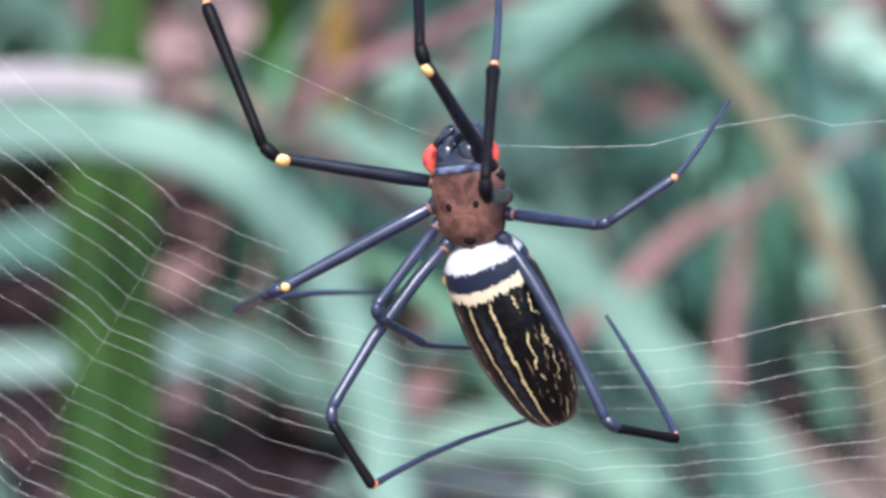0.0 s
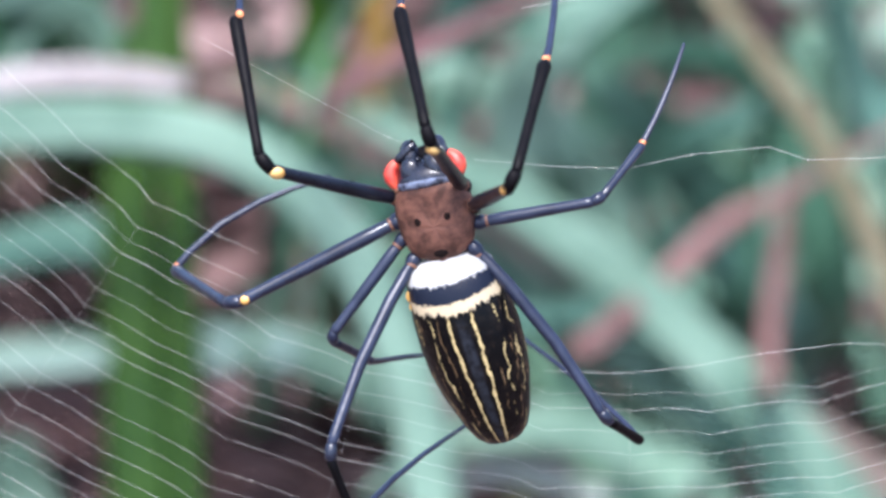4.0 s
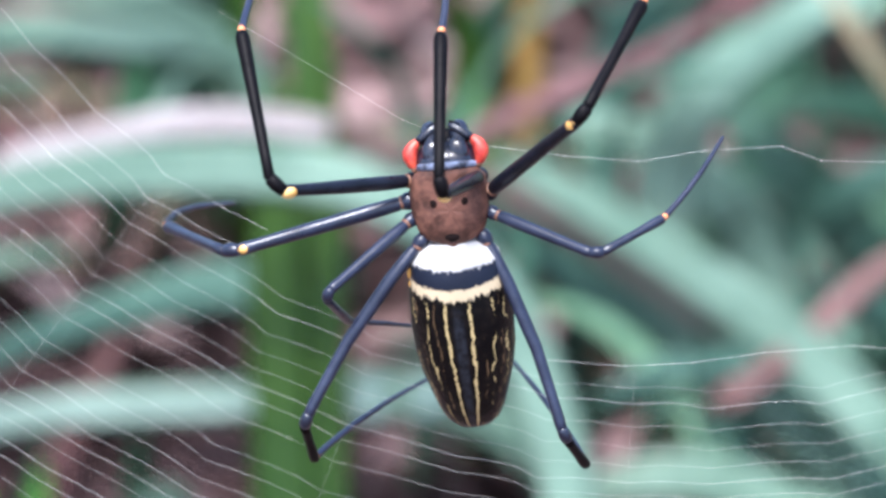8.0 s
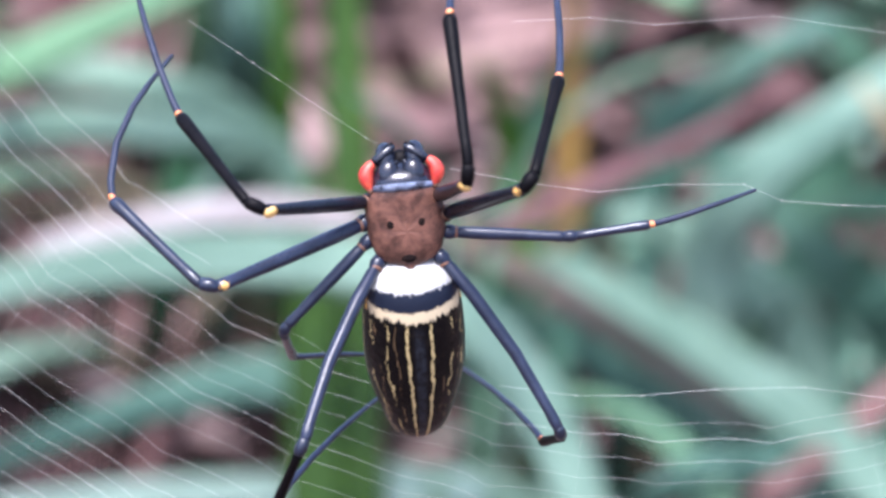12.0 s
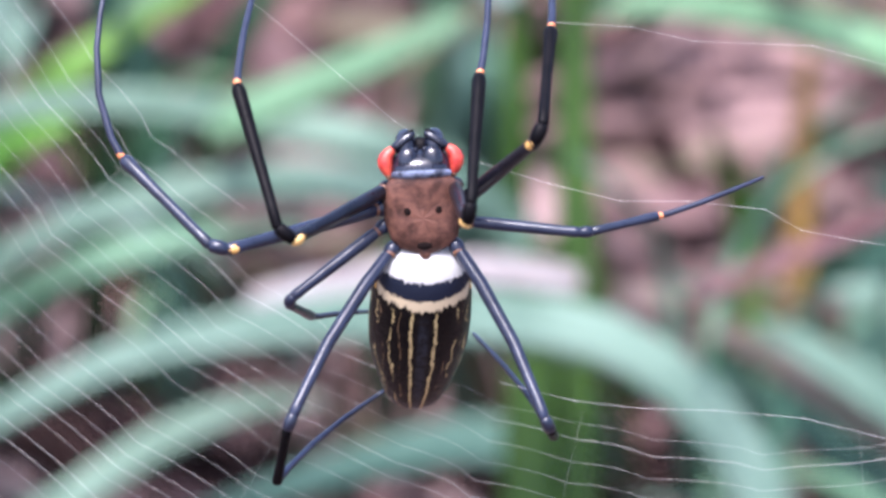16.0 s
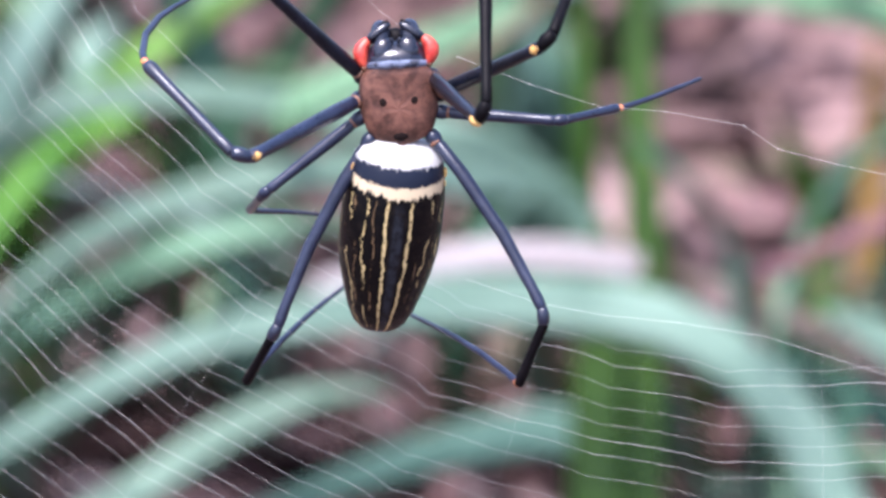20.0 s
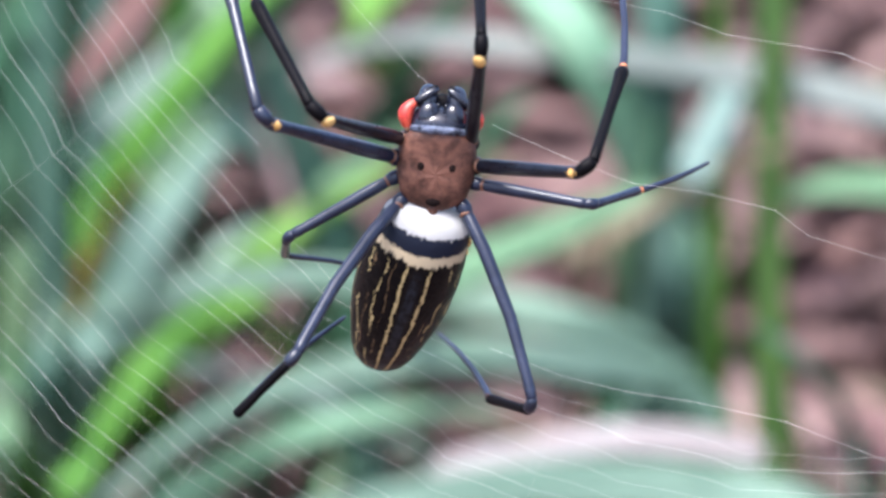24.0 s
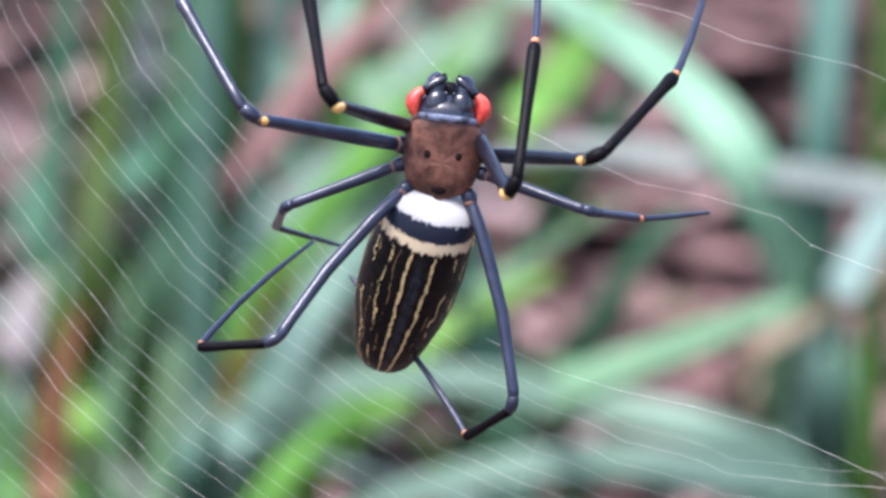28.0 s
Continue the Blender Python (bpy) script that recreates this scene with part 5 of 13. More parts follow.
for s in (-1, 1):
    for y, w in ((-4.6, 0.9), (-6.2, 0.7)):
        part("flank_spot", blob((s * 6.7, y, 1.2), (0.18, w, 0.6), (0, s * 35, 0), subdiv=2), YELLOW, abdomen, "yellow flank spot")

# femur, patella, tibia and metatarsus, in millimetres, by pair from front to back
LENGTHS = {"I": (24.1, 2.77, 22.8, 28.5), "II": (26.2, 2.6, 20.35, 28.1), "III": (17.25, 1.8, 10.6, 17.5), "IV": (30.4, 2.28, 10.6, 33.4)}
THICK = {"I": 1.02, "II": 1.06, "III": 0.86, "IV": 0.92}


def leg_meshes(pair, side):
    f, p, t, m = LENGTHS[pair]
    r = THICK[pair]
    made = {}
    made["leg"] = limb([(-0.6, 0.5 * r, 0), (-0.2, 1.1 * r, 0), (0.8, 1.3 * r, 0), (1.5, 1.05 * r, 0), (1.9, 0.85 * r, 0), (2.3, 1.0 * r, 0), (f * 0.25, 1.08 * r, 0.1),
                        (f * 0.6, 1.0 * r, 0.1), (f * 0.9, 0.86 * r, 0), (f * 0.96, 0.95 * r, 0), (f, 0.85 * r, 0), (f + 0.3, 0.45 * r, 0)])
    made["patella"] = limb([(-0.35, 0.5 * r, 0), (0, 0.85 * r, 0.05), (p * 0.45, 1.02 * r, 0.15), (p * 0.9, 0.95 * r, 0.05), (p, 0.8 * r, 0), (p + 0.25, 0.4 * r, 0)])
    end = 1.12 if pair in ("I", "II") else 0.92
    made["tibia"] = limb([(-0.2, 0.5 * r, 0), (0.1, 0.8 * r, 0), (t * 0.15, 0.76 * r, 0), (t * 0.55, (0.86 if pair == "I" else 0.74) * r, 0), (t * 0.85, (1.0 if pair == "I" else 0.86) * r, 0), (t * 0.96, end * r * 0.92, 0), (t, 0.8 * r, 0), (t + 0.25, 0.35 * r, 0)])
    made["metatarsus"] = limb([(-0.2, 0.35 * r, 0), (0.1, 0.6 * r, 0), (0.75, 0.6 * r, 0.03), (m * 0.12, 0.53 * r, 0.1), (m * 0.35, 0.5 * r, 0.5), (m * 0.6, 0.46 * r, 0.6), (m * 0.75, 0.42 * r, 0.4), (m * 0.77, 0.38 * r, 0.4), (m * 0.96, 0.34 * r, 0.05), (m * 0.99, 0.28 * r, 0), (m, 0.14 * r, 0)], 10)
    if pair == "IV":
        for v in made["leg"].verts:
            v.co.x -= side * 0.035 * f * 0.001 * math.sin(math.pi * min(max(v.co.y / (f * 0.001), 0), 1))
    bow = 0.1 * m * 0.001 if pair == "II" and side < 0 else 0.025 * m * 0.001
    for v in made["metatarsus"].verts:
        q = min(max(v.co.y / (m * 0.001), 0), 1)
        v.co.x += side * bow * math.sin(math.pi * q ** 0.8)
    spot = {"I": 1.45, "II": 1.1}.get(pair, 0.46)
    made["knee_spot"] = blob((0, f - 0.8, 0.38 * r), (0.66 * r * spot, 0.95 * r * spot, 0.62 * r * (0.6 + 0.4 * spot)), subdiv=2)
    made["base_ring"] = limb([(1.5, 0.95 * r, 0), (1.6, 1.04 * r, 0), (1.8, 1.04 * r, 0), (1.95, 0.95 * r, 0)])
    return made


def build_leg(pair, side):
    # second pair is one chitin: right painted black for shade, left bluer as lit
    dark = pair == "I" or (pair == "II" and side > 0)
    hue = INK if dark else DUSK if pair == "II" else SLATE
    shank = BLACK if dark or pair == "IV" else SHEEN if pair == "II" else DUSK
    made = leg_meshes(pair, side)
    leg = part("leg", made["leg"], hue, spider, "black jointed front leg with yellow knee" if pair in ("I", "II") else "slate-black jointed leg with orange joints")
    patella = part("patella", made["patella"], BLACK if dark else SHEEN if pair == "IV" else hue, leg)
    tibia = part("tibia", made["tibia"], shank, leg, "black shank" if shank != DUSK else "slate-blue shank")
    metatarsus = part("metatarsus", made["metatarsus"], SLATE, leg, "thin slate-blue foot segment with a pale joint")
    metatarsus.data.materials.append(ORANGE)
    for face in metatarsus.data.polygons:
        if face.center.y < 0.0007 and face.normal.z > -0.2:
            face.material_index = 1
    part("knee_spot", made["knee_spot"], YELLOW if pair in ("I", "II") else ORANGE, leg, "yellow knee spot" if pair in ("I", "II") else "small orange knee spot")
    part("base_ring", made["base_ring"], DULL, leg, "dull orange ring at the base")
    return {"femur": leg, "patella": patella, "tibia": tibia, "metatarsus": metatarsus}


legs = {}
for letter, pair, side in (("A", "I", -1), ("B", "II", -1), ("C", "III", -1), ("D", "IV", -1), ("E", "I", 1), ("F", "II", 1), ("G", "III", 1), ("H", "IV", 1)):
    legs[letter] = build_leg(pair, side)

# ---- movement ----


def motions():
    """Keys of the web, the spider, its abdomen and the joints of its eight legs."""
    walk(web, [
        (0, pose(0.00303, 0.00133, 0.55404, 63.899, -8.546, -8.526)), (0.5, pose(0.00446, 0.00028, 0.55260, 63.713, -7.990, -9.025)),
        (1, pose(0.00258, 0.00096, 0.55303, 63.760, -7.450, -8.964)), (1.5, pose(0.00218, 0.00188, 0.55460, 63.334, -6.882, -9.079)),
        (2, pose(0.00118, 0.00063, 0.55166, 63.309, -6.293, -9.537)), (2.5, pose(0.00551, 0.00077, 0.55374, 63.082, -5.695, -9.060)),
        (3, pose(0.00081, 0.00016, 0.55061, 62.932, -5.103, -8.949)), (3.5, pose(0.00307, 0.00100, 0.55314, 63.285, -4.713, -8.902)),
        (5.5, pose(0.00180, 0.00034, 0.55126, 64.572, -3.094, -7.813)), (6, pose(0.00221, 0.00121, 0.55300, 63.963, -2.661, -6.934)),
        (6.5, pose(0.00019, 0.00058, 0.55101, 63.913, -2.172, -6.610)), (7, pose(0.00367, 0.00098, 0.55290, 64.813, -1.697, -6.374)),
        (7.5, pose(0.00274, 0.00064, 0.55207, 65.683, -1.214, -6.548)), (8, pose(-0.00113, 0.00076, 0.55134, 65.492, -0.717, -6.436)),
        (8.5, pose(0.00245, 0.00108, 0.55297, 65.682, -0.154, -6.257)), (9, pose(0.00043, 0.00069, 0.55160, 65.817, 0.410, -5.971)),
        (9.5, pose(0.00027, 0.00038, 0.55090, 66.151, 0.762, -5.956)), (10, pose(0.00246, 0.00026, 0.55113, 66.345, 1.115, -6.015)),
        (10.5, pose(0.00255, -0.00036, 0.54971, 66.469, 1.468, -5.892)), (11, pose(0.00237, 0.00086, 0.55238, 66.513, 1.821, -5.662)),
        (11.5, pose(0.00191, 0.00010, 0.55041, 66.309, 2.169, -5.516)), (12, pose(0.00335, 0.00061, 0.55193, 67.833, 2.553, -5.530)),
        (12.5, pose(0.00204, 0.00007, 0.54980, 68.669, 3.359, -5.794)), (13, pose(-0.00059, -0.00014, 0.54953, 67.891, 4.124, -4.190)),
        (13.5, pose(0.00048, 0.00021, 0.55032, 67.691, 4.903, -2.285)), (15.5, pose(-0.00164, 0.00018, 0.55047, 69.829, 8.230, -0.737)),
        (16, pose(-0.00208, -0.00008, 0.54994, 69.815, 9.061, -1.657)), (16.5, pose(-0.00118, -0.00040, 0.54892, 70.426, 9.931, -0.949)),
        (17, pose(0.00196, 0.00007, 0.54995, 70.118, 10.746, -1.352)), (17.5, pose(-0.00315, -0.00047, 0.54913, 70.372, 11.345, -0.688)),
        (18, pose(-0.00190, -0.00036, 0.54927, 70.817, 11.959, -0.384)), (18.5, pose(-0.00258, -0.00014, 0.55008, 70.699, 12.535, -0.513)),
        (19, pose(-0.00210, -0.00041, 0.54908, 70.713, 13.121, -0.802)), (19.5, pose(0.00046, 0.00054, 0.55128, 70.829, 13.715, -0.776)),
        (20, pose(0.00013, 0.00069, 0.55126, 70.478, 14.272, -0.820)), (20.5, pose(-0.00072, 0.00032, 0.54994, 70.496, 14.667, -0.693)),
        (21, pose(-0.00274, 0.00047, 0.55137, 71.518, 15.150, -0.146)), (21.5, pose(-0.00453, -0.00080, 0.54820, 72.475, 15.627, 0.493)),
        (22, pose(-0.00039, 0.00054, 0.55178, 73.640, 16.122, 1.353)), (22.5, pose(-0.00265, -0.00019, 0.55045, 74.459, 16.604, 2.340)),
        (24.5, pose(-0.00063, -0.00020, 0.54928, 75.592, 17.536, 3.139)), (25, pose(-0.00082, -0.00037, 0.54870, 76.224, 17.795, 3.662)),
        (25.5, pose(-0.00120, -0.00019, 0.54957, 76.741, 18.109, 4.024)), (26, pose(-0.00488, -0.00056, 0.55058, 77.508, 18.441, 4.768)),
        (26.5, pose(-0.00325, -0.00083, 0.54800, 77.870, 18.743, 5.242)), (27, pose(-0.00166, -0.00032, 0.54937, 78.126, 19.040, 6.082)),
        (27.5, pose(-0.00327, -0.00059, 0.54946, 78.209, 19.325, 6.941)), (28, pose(-0.00246, -0.00089, 0.54737, 78.678, 19.634, 7.756))])
    walk(spider, [
        (0, pose(0.00303, 0.00133, 0.55404, 71.026, -19.917, -37.244)), (0.5, pose(0.00446, 0.00028, 0.55260, 70.425, -20.002, -35.180)),
        (1, pose(0.00258, 0.00096, 0.55303, 69.830, -19.489, -32.789)), (1.5, pose(0.00218, 0.00188, 0.55460, 68.964, -19.641, -30.266)),
        (2, pose(0.00118, 0.00063, 0.55166, 68.453, -19.603, -28.160)), (2.5, pose(0.00551, 0.00077, 0.55374, 66.879, -16.387, -26.477)),
        (3, pose(0.00081, 0.00016, 0.55061, 66.303, -16.191, -23.870)), (3.5, pose(0.00307, 0.00100, 0.55314, 66.620, -18.028, -20.542)),
        (5.5, pose(0.00180, 0.00034, 0.55126, 66.000, -12.561, -14.514)), (6, pose(0.00221, 0.00121, 0.55300, 64.869, -10.133, -12.254)),
        (6.5, pose(0.00019, 0.00058, 0.55101, 64.950, -12.437, -10.583)), (7, pose(0.00367, 0.00098, 0.55290, 65.421, -9.744, -9.262)),
        (7.5, pose(0.00274, 0.00064, 0.55207, 66.082, -7.328, -9.293)), (8, pose(-0.00113, 0.00076, 0.55134, 65.763, -6.522, -8.198)),
        (8.5, pose(0.00245, 0.00108, 0.55297, 65.932, -5.808, -8.101)), (9, pose(0.00043, 0.00069, 0.55160, 66.061, -5.581, -7.674)),
        (9.5, pose(0.00027, 0.00038, 0.55090, 66.318, -5.573, -6.442)), (10, pose(0.00246, 0.00026, 0.55113, 66.528, -6.861, -5.804)),
        (10.5, pose(0.00255, -0.00036, 0.54971, 66.554, -5.966, -4.839)), (11, pose(0.00237, 0.00086, 0.55238, 66.475, -3.660, -3.280)),
        (11.5, pose(0.00191, 0.00010, 0.55041, 66.229, -5.034, -2.351)), (12, pose(0.00335, 0.00061, 0.55193, 67.761, -5.170, -2.380)),
        (12.5, pose(0.00204, 0.00007, 0.54980, 68.592, -5.818, -2.208)), (13, pose(-0.00059, -0.00014, 0.54953, 67.884, -4.328, -0.760)),
        (13.5, pose(0.00048, 0.00021, 0.55032, 67.750, -2.780, 0.861)), (15.5, pose(-0.00164, 0.00018, 0.55047, 70.033, -1.901, 2.963)),
        (16, pose(-0.00208, -0.00008, 0.54994, 70.060, -2.334, 2.503)), (16.5, pose(-0.00118, -0.00040, 0.54892, 70.654, -5.029, 4.323)),
        (17, pose(0.00196, 0.00007, 0.54995, 70.407, -4.891, 4.243)), (17.5, pose(-0.00315, -0.00047, 0.54913, 70.760, -1.901, 3.988)),
        (18, pose(-0.00190, -0.00036, 0.54927, 71.246, -0.995, 4.077)), (18.5, pose(-0.00258, -0.00014, 0.55008, 71.174, -0.765, 4.094)),
        (19, pose(-0.00210, -0.00041, 0.54908, 71.230, -1.353, 4.200)), (19.5, pose(0.00046, 0.00054, 0.55128, 71.381, -2.287, 4.707)),
        (20, pose(0.00013, 0.00069, 0.55126, 71.098, -1.454, 4.673)), (20.5, pose(-0.00072, 0.00032, 0.54994, 71.178, 1.948, 4.823)),
        (21, pose(-0.00274, 0.00047, 0.55137, 72.277, 4.289, 5.571)), (21.5, pose(-0.00453, -0.00080, 0.54820, 73.257, 7.153, 5.281)),
        (22, pose(-0.00039, 0.00054, 0.55178, 74.398, 4.059, 6.953)), (22.5, pose(-0.00265, -0.00019, 0.55045, 75.252, 6.902, 7.126)),
        (24.5, pose(-0.00063, -0.00020, 0.54928, 76.412, 6.716, 7.991)), (25, pose(-0.00082, -0.00037, 0.54870, 77.006, 4.375, 8.987)),
        (25.5, pose(-0.00120, -0.00019, 0.54957, 77.558, 7.117, 8.681)), (26, pose(-0.00488, -0.00056, 0.55058, 78.323, 8.194, 9.111)),
        (26.5, pose(-0.00325, -0.00083, 0.54800, 78.682, 7.340, 9.751)), (27, pose(-0.00166, -0.00032, 0.54937, 78.957, 8.691, 10.332)),
        (27.5, pose(-0.00327, -0.00059, 0.54946, 79.036, 6.583, 11.644)), (28, pose(-0.00246, -0.00089, 0.54737, 79.507, 6.971, 12.336))])
    walk(abdomen, [
        (0, pose(0, 0.0003, -0.0004, 22.9, -3.7, 6.2)), (0.5, pose(0, 0.0003, -0.0004, 6.0, -0.6, 11.3)),
        (1, pose(0, 0.0003, -0.0004, 13.0, 5.4, 13.2)), (2, pose(0, 0.0003, -0.0004, 11.0, 5.0, 6.8)),
        (2.5, pose(0, 0.0003, -0.0004, 22.8, 6.6, 8.0)), (3, pose(0, 0.0003, -0.0004, 3.3, 5.7, 10.5)),
        (3.5, pose(0, 0.0003, -0.0004, 19.9, 8.3, 5.7)), (5.5, pose(0, 0.0003, -0.0004, 20.2, 6.2, 4.2)),
        (6, pose(0, 0.0003, -0.0004, 29.6, 8.0, 5.4)), (6.5, pose(0, 0.0003, -0.0004, 16.3, 6.1, -0.5)),
        (7, pose(0, 0.0003, -0.0004, 28.6, 2.5, 0.2)), (7.5, pose(0, 0.0003, -0.0004, 24.6, 0.5, -2.6)),
        (8, pose(0, 0.0003, -0.0004, 25.0, -1.4, -0.3)), (8.5, pose(0, 0.0003, -0.0004, 33.0, -1.0, -0.3)),
        (9, pose(0, 0.0003, -0.0004, 14.9, -2.8, 1.4)), (9.5, pose(0, 0.0003, -0.0004, 34.4, 0.5, -2.4)),
        (10, pose(0, 0.0003, -0.0004, 23.5, 3.0, -1.5)), (10.5, pose(0, 0.0003, -0.0004, 31.0, 4.6, 3.0)),
        (11, pose(0, 0.0003, -0.0004, 34.1, 10.0, 1.7)), (11.5, pose(0, 0.0003, -0.0004, 18.1, 3.8, 1.7)),
        (12, pose(0, 0.0003, -0.0004, 32.0, 6.8, 2.0)), (12.5, pose(0, 0.0003, -0.0004, 27.9, 3.5, -0.2)),
        (13, pose(0, 0.0003, -0.0004, 27.4, 3.6, 2.9)), (13.5, pose(0, 0.0003, -0.0004, 35.0, 3.3, 0.7)),
        (15.5, pose(0, 0.0003, -0.0004, 31.4, 5.1, 1.3)), (16, pose(0, 0.0003, -0.0004, 39.5, 5.4, -2.7)),
        (16.5, pose(0, 0.0003, -0.0004, 27.5, 3.5, -4.3)), (17, pose(0, 0.0003, -0.0004, 37.5, 3.2, -5.5)),
        (17.5, pose(0, 0.0003, -0.0004, 35.4, 4.1, -3.5)), (18, pose(0, 0.0003, -0.0004, 30.3, 4.3, -2.0)),
        (18.5, pose(0, 0.0003, -0.0004, 36.8, 5.6, -3.4)), (19, pose(0, 0.0003, -0.0004, 22.0, 6.5, -2.4)),
        (19.5, pose(0, 0.0003, -0.0004, 34.1, 8.3, -8.0)), (20, pose(0, 0.0003, -0.0004, 22.9, 10.2, -6.0)),
        (20.5, pose(0, 0.0003, -0.0004, 33.7, 8.2, -2.2)), (21, pose(0, 0.0003, -0.0004, 35.9, 6.1, -3.8)),
        (21.5, pose(0, 0.0003, -0.0004, 27.3, 5.1, -0.4)), (22, pose(0, 0.0003, -0.0004, 38.8, 1.1, -5.1)),
        (22.5, pose(0, 0.0003, -0.0004, 27.9, 5.1, -4.0)), (24.5, pose(0, 0.0003, -0.0004, 35.7, 10.3, -7.5)),
        (25, pose(0, 0.0003, -0.0004, 25.8, 10.7, -9.4)), (25.5, pose(0, 0.0003, -0.0004, 30.6, 9.3, -7.5)),
        (26, pose(0, 0.0003, -0.0004, 38.4, 9.9, -5.1)), (26.5, pose(0, 0.0003, -0.0004, 23.4, 9.1, -7.3)),
        (27, pose(0, 0.0003, -0.0004, 32.3, 4.8, -4.7)), (27.5, pose(0, 0.0003, -0.0004, 33.0, 6.5, -12.2)),
        (28, pose(0, 0.0003, -0.0004, 26.4, 7.0, -7.1))])
    walk(legs["A"]["femur"], [
        (0, pose(-0.00472, 0.00904, -0.00049, 39.5, -21.4, 55.6)), (0.5, pose(-0.00472, 0.00904, -0.00049, 42.9, -23.2, 56.2)),
        (1, pose(-0.00472, 0.00904, -0.00049, 61.7, -22.5, 46.5)), (1.5, pose(-0.00472, 0.00904, -0.00049, 62.5, -24.8, 48.6)),
        (2, pose(-0.00472, 0.00904, -0.00049, 62.4, -27.4, 51.2)), (2.5, pose(-0.00472, 0.00904, -0.00049, 70.7, -26.0, 46.4)),
        (3, pose(-0.00472, 0.00904, -0.00049, 64.6, -25.8, 48.6)), (3.5, pose(-0.00472, 0.00904, -0.00049, 60.9, -15.2, 39.3)),
        (4.5, pose(-0.00472, 0.00904, -0.00049, 49.7, -15.0, 42.5)), (5.5, pose(-0.00472, 0.00904, -0.00049, 36.0, -14.1, 46.4)),
        (6, pose(-0.00472, 0.00904, -0.00049, 49.4, -16.8, 44.7)), (6.5, pose(-0.00472, 0.00904, -0.00049, 52.8, -19.2, 46.3)),
        (7, pose(-0.00472, 0.00904, -0.00049, 56.5, -22.4, 48.5)), (7.5, pose(-0.00472, 0.00904, -0.00049, 60.5, -26.2, 50.8)),
        (8, pose(-0.00472, 0.00904, -0.00049, 52.8, -29.5, 58.4)), (8.5, pose(-0.00472, 0.00904, -0.00049, 61.0, -31.8, 56.3)),
        (9, pose(-0.00472, 0.00904, -0.00049, 60.6, -35.1, 60.0)), (9.5, pose(-0.00472, 0.00904, -0.00049, 66.7, -34.0, 55.5)),
        (10, pose(-0.00472, 0.00904, -0.00049, 70.1, -37.3, 56.7)), (10.5, pose(-0.00472, 0.00904, -0.00049, 62.0, -38.2, 62.3)),
        (11, pose(-0.00472, 0.00904, -0.00049, 90.1, -35.8, 45.9)), (11.5, pose(-0.00472, 0.00904, -0.00049, 55.7, -34.9, 62.8)),
        (12, pose(-0.00472, 0.00904, -0.00049, 63.0, -26.2, 49.7)), (12.25, pose(-0.00472, 0.00904, -0.00049, 39.1, -14.0, 44.9)),
        (12.5, pose(-0.00472, 0.00904, -0.00049, 0.0, -3.6, 38.5)), (13, pose(-0.00472, 0.00904, -0.00049, 0.0, -5.8, 47.3)),
        (13.5, pose(-0.00472, 0.00904, -0.00049, 39.8, -17.3, 49.5)), (14.5, pose(-0.00472, 0.00904, -0.00049, 54.9, -25.9, 53.1)),
        (15.5, pose(-0.00472, 0.00904, -0.00049, 65.3, -36.1, 58.3)), (16, pose(-0.00472, 0.00904, -0.00049, 74.0, -35.9, 53.4)),
        (16.5, pose(-0.00472, 0.00904, -0.00049, 68.2, -42.2, 62.3)), (17, pose(-0.00472, 0.00904, -0.00049, 78.8, -41.0, 55.0)),
        (17.5, pose(-0.00472, 0.00904, -0.00049, 77.7, -46.6, 60.2)), (18, pose(-0.00472, 0.00904, -0.00049, 82.3, -43.4, 55.0)),
        (18.25, pose(-0.00472, 0.00904, -0.00049, 83.0, -35.3, 48.6)), (18.5, pose(-0.00472, 0.00904, -0.00049, 81.4, -28.3, 44.2)),
        (19, pose(-0.00472, 0.00904, -0.00049, 34.8, -11.9, 43.3)), (19.5, pose(-0.00472, 0.00904, -0.00049, 0.0, -2.4, 33.4)),
        (20, pose(-0.00472, 0.00904, -0.00049, 38.4, -9.4, 38.1)), (20.5, pose(-0.00472, 0.00904, -0.00049, 50.7, -14.2, 41.2)),
        (20.75, pose(-0.00472, 0.00904, -0.00049, 55.0, -17.5, 43.6)), (21, pose(-0.00472, 0.00904, -0.00049, 58.9, -21.0, 46.0)),
        (21.5, pose(-0.00472, 0.00904, -0.00049, 62.7, -31.8, 55.4)), (22, pose(-0.00472, 0.00904, -0.00049, 65.3, -32.8, 55.1)),
        (22.5, pose(-0.00472, 0.00904, -0.00049, 78.4, -35.5, 50.9)), (23.5, pose(-0.00472, 0.00904, -0.00049, 70.5, -23.1, 43.9)),
        (24.5, pose(-0.00472, 0.00904, -0.00049, 58.6, -13.7, 38.4)), (25, pose(-0.00472, 0.00904, -0.00049, -0.9, -0.4, 25.5)),
        (25.5, pose(-0.00472, 0.00904, -0.00049, 19.0, -3.3, 31.5)), (26, pose(-0.00472, 0.00904, -0.00049, 44.3, -6.8, 33.1)),
        (26.25, pose(-0.00472, 0.00904, -0.00049, 45.3, -9.1, 36.0)), (26.5, pose(-0.00472, 0.00904, -0.00049, 45.9, -11.4, 38.9)),
        (27, pose(-0.00472, 0.00904, -0.00049, 56.0, -16.0, 41.6)), (27.5, pose(-0.00472, 0.00904, -0.00049, 62.6, -16.5, 40.2)),
        (28, pose(-0.00472, 0.00904, -0.00049, 69.1, -20.3, 41.9))])
